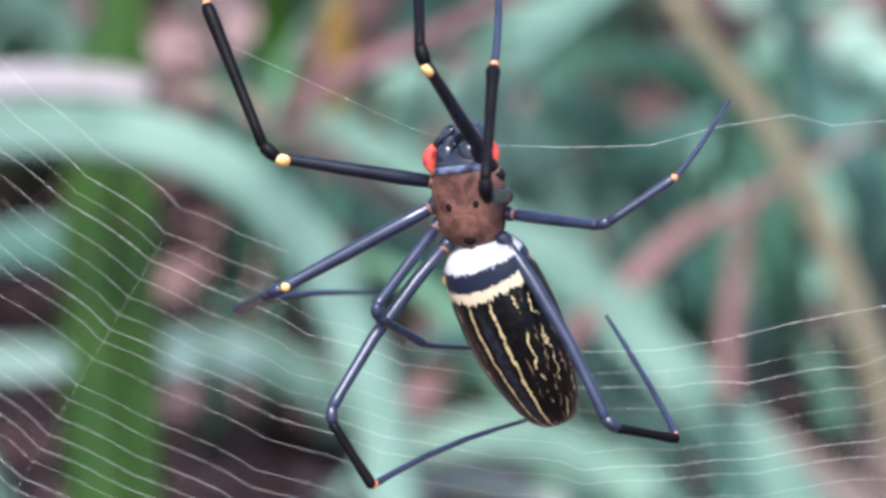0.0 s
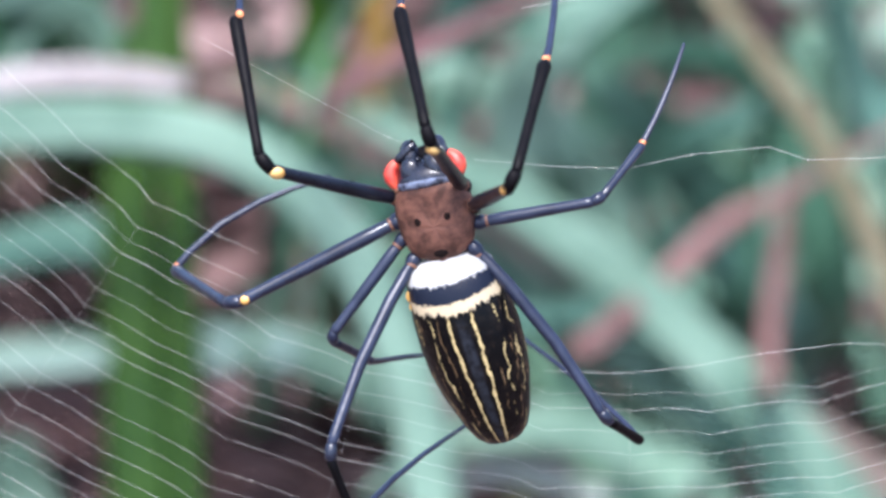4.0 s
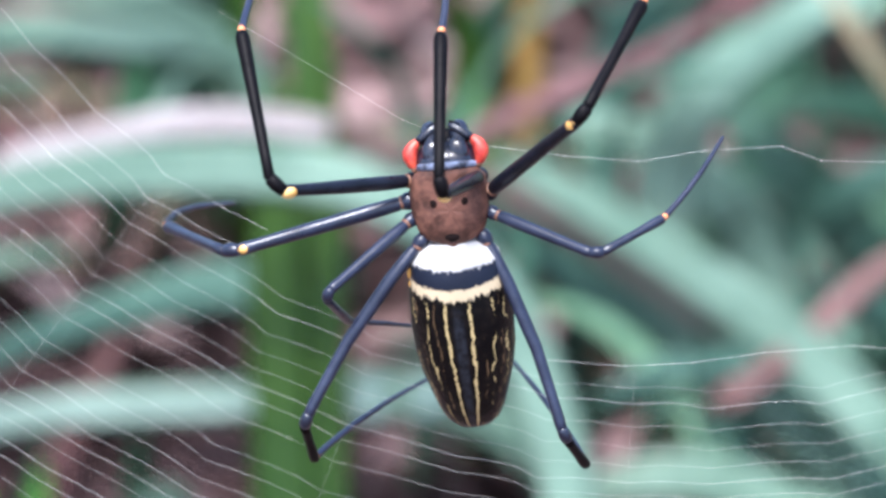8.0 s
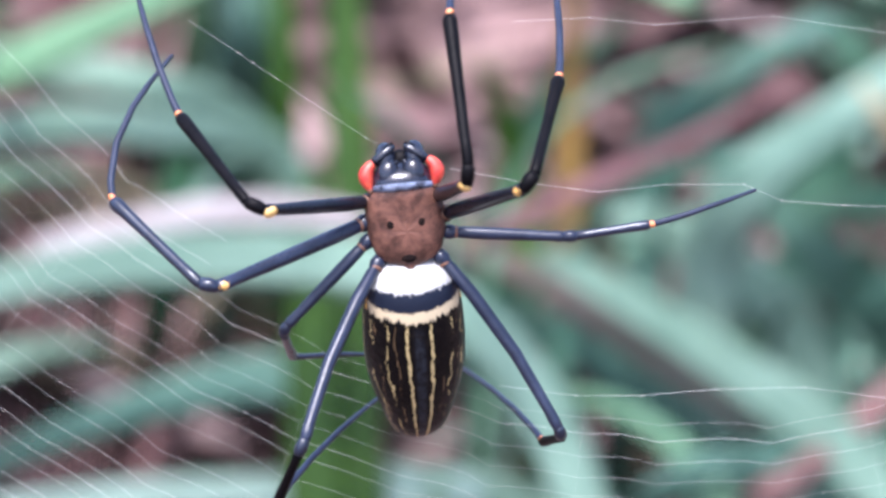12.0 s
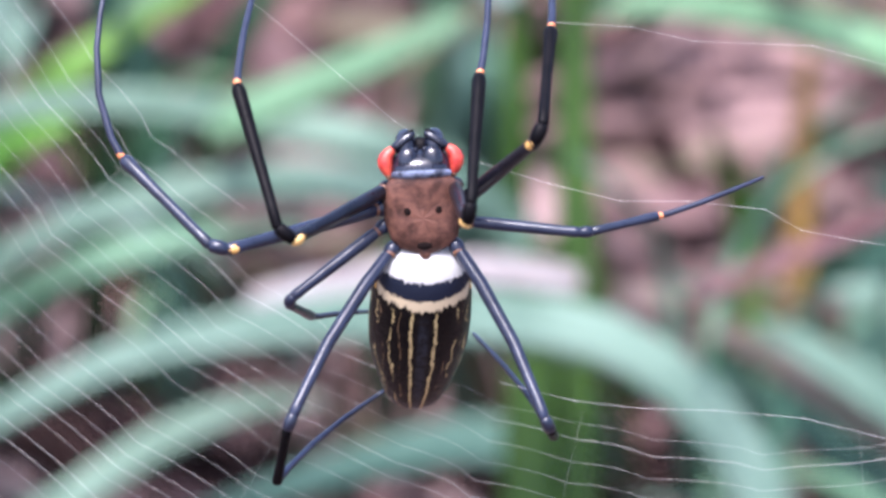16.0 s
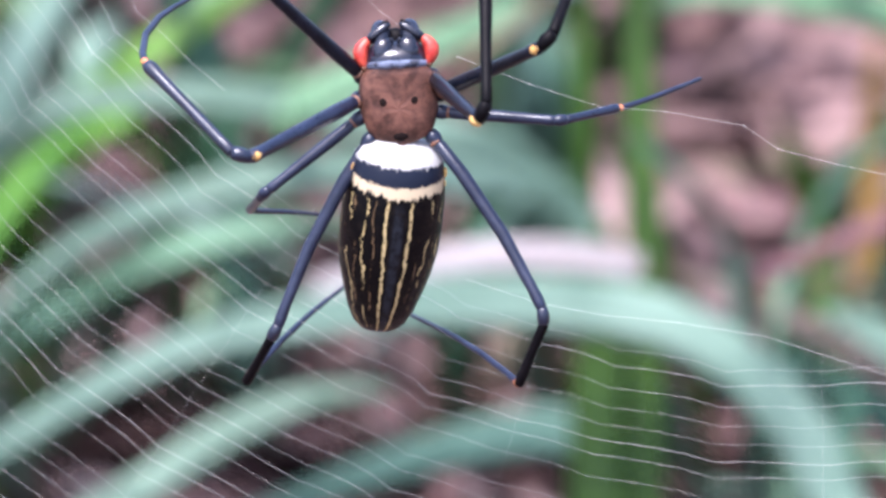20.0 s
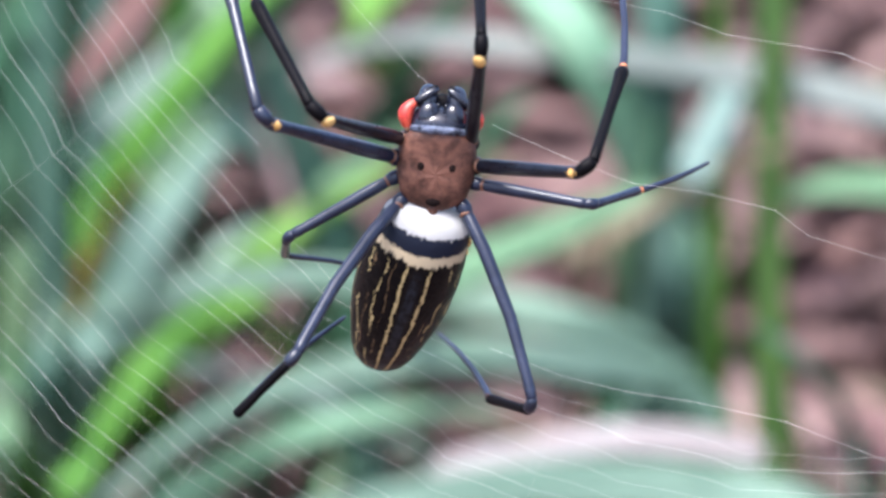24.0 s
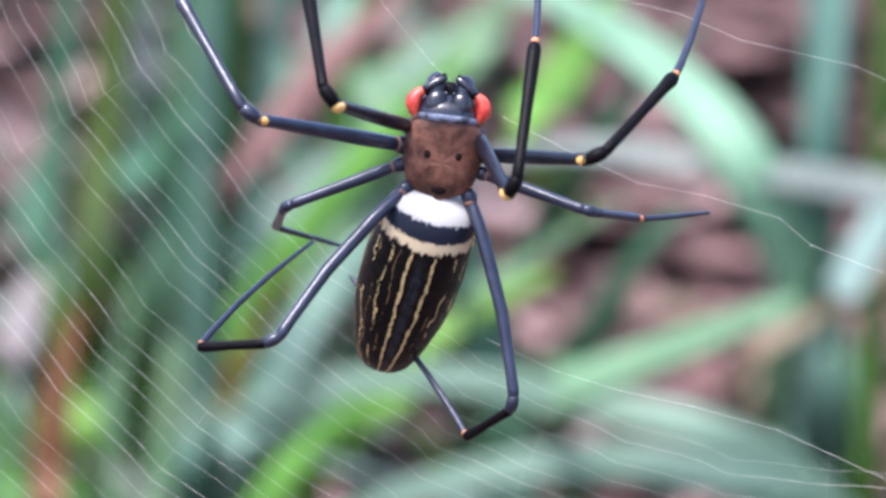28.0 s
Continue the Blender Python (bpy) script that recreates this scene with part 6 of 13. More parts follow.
    walk(legs["A"]["patella"], [
        (0, pose(-0, 0.02411, 0, -25.5, 6.8, -24.3)), (0.5, pose(-0, 0.02411, 0, -30.4, 7.0, -26.1)),
        (1, pose(-0, 0.02411, 0, -39.3, 0.8, -22.6)), (1.5, pose(-0, 0.02411, 0, -40.4, -1.0, -25.9)),
        (2, pose(-0, 0.02411, 0, -40.6, -3.1, -29.5)), (2.5, pose(-0, 0.02411, 0, -52.8, 0.7, -26.4)),
        (3, pose(-0, 0.02411, 0, -38.1, -7.0, -28.3)), (3.5, pose(-0, 0.02411, 0, -47.4, -5.3, -20.6)),
        (4.5, pose(-0, 0.02411, 0, -39.4, 0.8, -20.3)), (5.5, pose(-0, 0.02411, 0, -28.5, 5.7, -19.1)),
        (6, pose(-0, 0.02411, 0, -43.6, 6.6, -19.8)), (6.5, pose(-0, 0.02411, 0, -48.3, 6.2, -22.9)),
        (7, pose(-0, 0.02411, 0, -44.1, 1.7, -25.9)), (7.5, pose(-0, 0.02411, 0, -45.7, 0.8, -28.8)),
        (8, pose(-0, 0.02411, 0, -47.1, 4.1, -35.2)), (8.5, pose(-0, 0.02411, 0, -50.0, 1.2, -35.4)),
        (9, pose(-0, 0.02411, 0, -49.4, 2.2, -38.2)), (9.5, pose(-0, 0.02411, 0, -54.4, -1.4, -37.1)),
        (10, pose(-0, 0.02411, 0, -56.2, -1.9, -39.3)), (10.5, pose(-0, 0.02411, 0, -52.9, 1.5, -41.9)),
        (11, pose(-0, 0.02411, 0, -67.3, -10.4, -34.3)), (11.5, pose(-0, 0.02411, 0, -56.5, 2.0, -43.3)),
        (12, pose(-0, 0.02411, 0, -68.3, 23.2, -28.6)), (12.25, pose(-0, 0.02411, 0, -41.2, 16.3, -12.6)),
        (12.5, pose(-0, 0.02411, -0, -0.0, 8.7, -0.3)), (13, pose(-0, 0.02411, -0, -7.5, 12.9, -8.6)),
        (13.5, pose(-0, 0.02411, 0, -47.9, 14.6, -21.3)), (14.5, pose(-0, 0.02411, 0, -55.0, 13.2, -28.7)),
        (15.5, pose(-0, 0.02411, 0, -58.5, 10.9, -37.5)), (16, pose(-0, 0.02411, 0, -62.3, 5.5, -36.8)),
        (16.5, pose(-0, 0.02411, 0, -61.5, 7.9, -44.3)), (17, pose(-0, 0.02411, 0, -69.8, 5.5, -43.1)),
        (17.5, pose(-0, 0.02411, 0, -75.5, 9.8, -51.4)), (18, pose(-0, 0.02411, 0, -75.0, 7.7, -46.6)),
        (18.25, pose(-0, 0.02411, 0, -69.6, 6.4, -36.0)), (18.5, pose(-0, 0.02411, 0, -64.9, 5.6, -27.8)),
        (19, pose(-0, 0.02411, 0, -48.7, 20.2, -11.2)), (19.5, pose(-0, 0.02411, -0, -22.6, 10.8, -4.4)),
        (20, pose(-0, 0.02411, 0, -48.1, 11.6, -11.9)), (20.5, pose(-0, 0.02411, 0, -64.0, 19.0, -16.6)),
        (20.75, pose(-0, 0.02411, 0, -67.8, 17.1, -21.9)), (21, pose(-0, 0.02411, 0, -70.9, 14.7, -26.9)),
        (21.5, pose(-0, 0.02411, 0, -51.4, 11.6, -30.9)), (22, pose(-0, 0.02411, 0, -54.4, 8.5, -33.3)),
        (22.5, pose(-0, 0.02411, 0, -64.5, 10.6, -34.9)), (23.5, pose(-0, 0.02411, 0, -66.2, 15.4, -24.2)),
        (24.5, pose(-0, 0.02411, 0, -62.4, 17.3, -14.2)), (25, pose(-0, 0.02411, -0, -25.5, 4.9, -8.8)),
        (25.5, pose(-0, 0.02411, -0, -47.6, 6.4, -12.4)), (26, pose(-0, 0.02411, 0, -62.1, 4.6, -14.2)),
        (26.25, pose(-0, 0.02411, 0, -64.3, 8.2, -15.9)), (26.5, pose(-0, 0.02411, 0, -66.4, 12.0, -17.9)),
        (27, pose(-0, 0.02411, 0, -73.9, 13.6, -22.9)), (27.5, pose(-0, 0.02411, 0, -79.9, 10.7, -24.2)),
        (28, pose(-0, 0.02411, 0, -70.3, 8.6, -24.3))])
    walk(legs["A"]["tibia"], [
        (0, pose(0.0009, 0.02644, -0.00118, -45.6, -6.1, -41.7)), (0.5, pose(0.0009, 0.02633, -0.00139, -52.7, -8.8, -44.0)),
        (1, pose(0.0008, 0.02609, -0.00175, -68.3, -16.8, -35.9)), (1.5, pose(0.00095, 0.02599, -0.00179, -68.5, -22.2, -39.7)),
        (2, pose(0.00112, 0.02589, -0.0018, -66.3, -27.9, -44.4)), (2.5, pose(0.00072, 0.02562, -0.0022, -88.7, -24.0, -37.5)),
        (3, pose(0.00122, 0.02592, -0.0017, -62.4, -30.8, -42.1)), (3.5, pose(0.00084, 0.02579, -0.00203, -83.8, -23.7, -29.9)),
        (4.5, pose(0.00072, 0.02612, -0.00176, -69.9, -14.3, -33.2)), (5.5, pose(0.00067, 0.02645, -0.00132, -52.1, -4.5, -33.9)),
        (6, pose(0.00047, 0.02607, -0.0019, -76.6, -8.5, -34.0)), (6.5, pose(0.00051, 0.02589, -0.00206, -82.8, -13.0, -37.2)),
        (7, pose(0.00082, 0.02592, -0.00192, -74.7, -19.1, -40.1)), (7.5, pose(0.00091, 0.02581, -0.00198, -75.8, -23.0, -43.0)),
        (8, pose(0.00097, 0.02573, -0.00202, -74.2, -24.3, -52.7)), (8.5, pose(0.00099, 0.02558, -0.00212, -79.0, -28.9, -50.5)),
        (9, pose(0.00105, 0.02557, -0.0021, -75.5, -29.7, -54.5)), (9.5, pose(0.00102, 0.02536, -0.00225, -85.5, -34.5, -49.8)),
        (10, pose(0.00103, 0.02525, -0.0023, -86.9, -37.2, -51.1)), (10.5, pose(0.00107, 0.02539, -0.00221, -78.6, -34.2, -57.7)),
        (11, pose(0.00098, 0.02473, -0.00251, -111.5, -43.1, -34.2)), (11.5, pose(0.00099, 0.02527, -0.00231, -83.6, -35.7, -59.5)),
        (12, pose(-0.0004, 0.02549, -0.00237, -109.5, -7.5, -44.4)), (12.25, pose(-0.00004, 0.02625, -0.00175, -76.4, 9.1, -28.6)),
        (12.5, pose(0.00001, 0.02687, -0, -0.0, 8.6, -0.5)), (13, pose(0.00033, 0.02683, -0.00035, -17.9, 13.0, -17.2)),
        (13.5, pose(0.00019, 0.02602, -0.00199, -83.1, -1.9, -38.9)), (14.5, pose(0.00031, 0.02575, -0.00221, -89.6, -12.0, -45.1)),
        (15.5, pose(0.00053, 0.02553, -0.00232, -88.9, -22.1, -52.1)), (16, pose(0.00058, 0.02527, -0.00244, -96.1, -29.2, -47.4)),
        (16.5, pose(0.00069, 0.02528, -0.00241, -88.6, -31.3, -57.5)), (17, pose(0.00047, 0.02498, -0.00259, -102.9, -35.7, -50.1)),
        (17.5, pose(0.00026, 0.02489, -0.00264, -103.2, -37.5, -57.2)), (18, pose(0.00028, 0.02486, -0.00265, -107.2, -36.9, -51.0)),
        (18.25, pose(0.00033, 0.02506, -0.00258, -107.5, -29.8, -42.6)), (18.5, pose(0.00033, 0.02526, -0.00249, -105.3, -23.1, -36.2)),
        (19, pose(-0.00035, 0.02604, -0.00195, -90.9, 11.1, -29.5)), (19.5, pose(-0, 0.02667, -0.00104, -44.1, 12.0, -11.2)),
        (20, pose(-0.00002, 0.026, -0.00202, -87.7, 1.8, -26.1)), (20.5, pose(-0.00043, 0.0255, -0.00235, -111.1, -2.2, -33.0)),
        (20.75, pose(-0.00031, 0.02536, -0.00245, -113.1, -9.7, -36.3)), (21, pose(-0.00018, 0.02521, -0.00253, -114.3, -17.0, -39.0)),
        (21.5, pose(0.00051, 0.02581, -0.00212, -82.1, -13.8, -46.8)), (22, pose(0.00061, 0.02564, -0.00223, -85.6, -20.3, -47.9)),
        (22.5, pose(0.0003, 0.02534, -0.00246, -99.3, -22.7, -45.6)), (23.5, pose(-0.00015, 0.0254, -0.00244, -108.8, -11.4, -36.9)),
        (24.5, pose(-0.00039, 0.02553, -0.00234, -109.6, -0.8, -29.5)), (25, pose(0.00028, 0.02659, -0.00119, -48.4, 2.0, -17.6)),
        (25.5, pose(0.00018, 0.02598, -0.00203, -86.5, -4.0, -24.5)), (26, pose(0.00013, 0.02541, -0.00244, -109.1, -12.4, -24.2)),
        (26.25, pose(-0.00001, 0.02536, -0.00247, -111.6, -11.8, -27.5)), (26.5, pose(-0.00016, 0.02532, -0.00248, -113.5, -11.0, -31.0)),
        (27, pose(-0.00028, 0.02506, -0.00259, -121.2, -16.8, -33.7)), (27.5, pose(-0.00026, 0.02476, -0.00268, -128.8, -22.5, -30.6)),
        (28, pose(0.00003, 0.02512, -0.00258, -115.6, -20.1, -33.1))])
    walk(legs["A"]["metatarsus"], [
        (0, pose(0.01281, 0.03719, -0.01739, -93.5, -6.2, -51.5)), (0.5, pose(0.01249, 0.03436, -0.01931, -95.0, -16.9, -54.4)),
        (1, pose(0.01072, 0.02934, -0.02203, -108.6, -30.6, -42.1)), (1.5, pose(0.01244, 0.02731, -0.02145, -112.8, -31.0, -44.8)),
        (2, pose(0.01453, 0.0256, -0.02024, -116.1, -31.5, -48.3)), (2.5, pose(0.0084, 0.0204, -0.02303, -122.9, -33.6, -40.9)),
        (3, pose(0.01598, 0.02681, -0.01905, -114.3, -36.5, -43.9)), (3.5, pose(0.00995, 0.02339, -0.02279, -107.1, -28.1, -33.0)),
        (4.5, pose(0.00944, 0.0298, -0.02251, -96.0, -20.1, -38.7)), (5.5, pose(0.00967, 0.03728, -0.01925, -83.8, -10.3, -43.0)),
        (6, pose(0.00614, 0.02861, -0.02384, -89.0, -32.3, -44.3)), (6.5, pose(0.0063, 0.02507, -0.0241, -95.7, -35.7, -45.0)),
        (7, pose(0.01018, 0.02589, -0.02272, -101.6, -38.1, -46.1)), (7.5, pose(0.01105, 0.02403, -0.02233, -112.5, -39.9, -47.0)),
        (8, pose(0.01137, 0.02232, -0.02202, -104.3, -42.8, -58.4)), (8.5, pose(0.01125, 0.02001, -0.02171, -114.7, -46.2, -53.0)),
        (9, pose(0.01205, 0.02, -0.02128, -114.7, -49.9, -57.1)), (9.5, pose(0.01071, 0.01669, -0.02098, -119.5, -52.0, -49.2)),
        (10, pose(0.01065, 0.01531, -0.02043, -121.5, -56.1, -48.6)), (10.5, pose(0.01159, 0.01718, -0.0207, -112.3, -55.1, -59.3)),
        (11, pose(0.00827, 0.00967, -0.01801, -150.7, -54.9, -24.3)), (11.5, pose(0.0099, 0.01517, -0.02071, -106.6, -46.2, -62.5)),
        (12, pose(-0.00373, 0.01807, -0.02367, -96.8, -20.5, -45.4)), (12.25, pose(-0.00054, 0.03265, -0.02363, -78.7, -4.9, -37.9)),
        (12.5, pose(0.00023, 0.04968, -0.00001, -36.7, 11.9, -21.6)), (13, pose(0.00523, 0.04803, -0.00719, -44.3, 7.5, -41.9)),
        (13.5, pose(0.0025, 0.02767, -0.02461, -80.0, -10.9, -45.1)), (14.5, pose(0.00377, 0.0225, -0.02451, -96.3, -28.7, -51.1)),
        (15.5, pose(0.00616, 0.01902, -0.02343, -108.6, -46.3, -55.5)), (16, pose(0.00628, 0.01548, -0.02223, -117.1, -51.5, -45.9)),
        (16.5, pose(0.00751, 0.0156, -0.02189, -100.6, -62.2, -59.6)), (17, pose(0.00488, 0.01174, -0.02063, -134.5, -58.5, -41.9)),
        (17.5, pose(0.00319, 0.01071, -0.02026, -127.2, -67.0, -45.6)), (18, pose(0.00325, 0.01044, -0.02006, -132.9, -61.3, -40.0)),
        (18.25, pose(0.00366, 0.01271, -0.02146, -130.3, -51.3, -36.3)), (18.5, pose(0.00372, 0.0153, -0.02273, -126.4, -41.7, -33.9)),
        (19, pose(-0.00434, 0.02788, -0.02433, -76.8, -6.0, -37.5)), (19.5, pose(-0.00007, 0.04336, -0.01658, -51.4, 8.5, -24.2)),
        (20, pose(-0.00024, 0.02714, -0.02479, -85.5, -4.0, -31.3)), (20.5, pose(-0.00422, 0.01818, -0.02361, -98.2, -10.3, -35.6)),
        (20.75, pose(-0.00275, 0.01604, -0.02312, -100.6, -13.8, -38.7)), (21, pose(-0.00136, 0.0141, -0.02241, -102.5, -17.3, -41.6)),
        (21.5, pose(0.0065, 0.02403, -0.02405, -105.6, -32.5, -53.3)), (22, pose(0.00721, 0.02096, -0.02355, -111.4, -40.7, -52.1)),
        (22.5, pose(0.00376, 0.01655, -0.02321, -123.7, -43.6, -44.9)), (23.5, pose(-0.00116, 0.01694, -0.02359, -114.7, -28.8, -38.1)),
        (24.5, pose(-0.00391, 0.01874, -0.02382, -102.8, -14.8, -32.0)), (25, pose(0.00429, 0.04119, -0.01824, -43.5, 4.7, -18.9)),
        (25.5, pose(0.0022, 0.0266, -0.02474, -63.1, 0.4, -24.5)), (26, pose(0.00131, 0.01672, -0.02349, -89.5, -7.9, -26.0)),
        (26.25, pose(-0.00003, 0.01593, -0.02323, -89.4, -10.4, -29.8)), (26.5, pose(-0.00141, 0.01548, -0.02301, -88.9, -12.7, -33.6)),
        (27, pose(-0.00212, 0.01209, -0.02125, -103.1, -14.1, -36.4)), (27.5, pose(-0.00168, 0.00899, -0.01909, -106.9, -20.3, -34.1)),
        (28, pose(0.00057, 0.01302, -0.0219, -113.3, -24.7, -35.8))])
    walk(legs["B"]["femur"], [
        (0, pose(-0.00537, 0.00627, -0.00049, 29.3, -19.9, 105.1)), (0.5, pose(-0.00537, 0.00627, -0.00049, 27.6, -18.4, 103.9)),
        (1, pose(-0.00537, 0.00627, -0.00049, 25.1, -19.7, 107.9)), (1.5, pose(-0.00537, 0.00627, -0.00049, 23.7, -16.8, 103.5)),
        (2, pose(-0.00537, 0.00627, -0.00049, 22.0, -14.1, 99.2)), (2.5, pose(-0.00537, 0.00627, -0.00049, 19.6, -16.2, 105.5)),
        (3, pose(-0.00537, 0.00627, -0.00049, 17.8, -14.5, 103.2)), (3.5, pose(-0.00537, 0.00627, -0.00049, 15.8, -13.5, 102.4)),
        (4.5, pose(-0.00537, 0.00627, -0.00049, 12.7, -13.5, 105.1)), (5.5, pose(-0.00537, 0.00627, -0.00049, 9.7, -13.5, 107.8)),
        (6, pose(-0.00537, 0.00627, -0.00049, 7.5, -14.2, 112.2)), (6.5, pose(-0.00537, 0.00627, -0.00049, 20.7, -15.4, 102.9)),
        (7, pose(-0.00537, 0.00627, -0.00049, 13.5, -14.1, 105.7)), (7.5, pose(-0.00537, 0.00627, -0.00049, 15.8, -14.4, 104.5)),
        (8, pose(-0.00537, 0.00627, -0.00049, 4.0, -9.2, 101.0)), (8.5, pose(-0.00537, 0.00627, -0.00049, 27.0, -17.9, 103.3)),
        (9, pose(-0.00537, 0.00627, -0.00049, 3.9, -10.0, 103.6)), (9.5, pose(-0.00537, 0.00627, -0.00049, 3.0, -9.1, 101.7)),
        (10, pose(-0.00537, 0.00627, -0.00049, 2.9, -9.9, 104.5)), (10.5, pose(-0.00537, 0.00627, -0.00049, 2.0, -9.7, 104.9)),
        (11, pose(-0.00537, 0.00627, -0.00049, 12.6, -13.7, 105.6)), (11.5, pose(-0.00537, 0.00627, -0.00049, 9.1, -8.4, 94.4)),
        (12, pose(-0.00537, 0.00627, -0.00049, 30.3, -16.8, 99.2)), (12.25, pose(-0.00537, 0.00627, -0.00049, 35.0, -18.6, 99.4)),
        (12.5, pose(-0.00537, 0.00627, -0.00049, 39.1, -20.3, 99.7)), (13, pose(-0.00537, 0.00627, -0.00049, 39.4, -20.5, 100.0)),
        (13.5, pose(-0.00537, 0.00627, -0.00049, 31.8, -17.0, 98.7)), (14.5, pose(-0.00537, 0.00627, -0.00049, 25.3, -12.2, 93.7)),
        (15.5, pose(-0.00537, 0.00627, -0.00049, 12.4, -7.4, 89.4)), (16, pose(-0.00537, 0.00627, -0.00049, 30.2, -14.3, 94.9)),
        (16.5, pose(-0.00537, 0.00627, -0.00049, 15.9, -0.7, 71.1)), (17, pose(-0.00537, 0.00627, -0.00049, 29.9, -8.5, 84.9)),
        (17.5, pose(-0.00537, 0.00627, -0.00049, 36.6, -13.4, 90.6)), (18, pose(-0.00537, 0.00627, -0.00049, 35.8, -14.5, 92.7)),
        (18.25, pose(-0.00537, 0.00627, -0.00049, 43.2, -16.6, 92.6)), (18.5, pose(-0.00537, 0.00627, -0.00049, 49.7, -18.7, 92.6)),
        (19, pose(-0.00537, 0.00627, -0.00049, 47.9, -20.2, 95.3)), (19.5, pose(-0.00537, 0.00627, -0.00049, 55.1, -21.1, 93.3)),
        (20, pose(-0.00537, 0.00627, -0.00049, 52.4, -20.3, 93.5)), (20.5, pose(-0.00537, 0.00627, -0.00049, 40.6, -15.4, 92.0)),
        (20.75, pose(-0.00537, 0.00627, -0.00049, 35.2, -12.8, 90.3)), (21, pose(-0.00537, 0.00627, -0.00049, 28.5, -10.4, 88.8)),
        (21.5, pose(-0.00537, 0.00627, -0.00049, 9.1, -2.2, 75.9)), (22, pose(-0.00537, 0.00627, -0.00049, 19.4, 0.8, 67.7)),
        (22.5, pose(-0.00537, 0.00627, -0.00049, 31.3, 1.0, 67.7)), (23.5, pose(-0.00537, 0.00627, -0.00049, 40.4, -2.8, 73.6)),
        (24.5, pose(-0.00537, 0.00627, -0.00049, 46.9, -7.4, 79.1)), (25, pose(-0.00537, 0.00627, -0.00049, 47.8, -9.2, 81.2)),
        (25.5, pose(-0.00537, 0.00627, -0.00049, 46.5, -14.6, 88.6)), (26, pose(-0.00537, 0.00627, -0.00049, 49.7, -16.3, 89.6)),
        (26.25, pose(-0.00537, 0.00627, -0.00049, 45.1, -14.5, 89.1)), (26.5, pose(-0.00537, 0.00627, -0.00049, 40.1, -12.9, 88.5)),
        (27, pose(-0.00537, 0.00627, -0.00049, 36.4, -12.1, 88.7)), (27.5, pose(-0.00537, 0.00627, -0.00049, 9.2, 1.7, 64.4)),
        (28, pose(-0.00537, 0.00627, -0.00049, 35.6, -7.9, 82.2))])
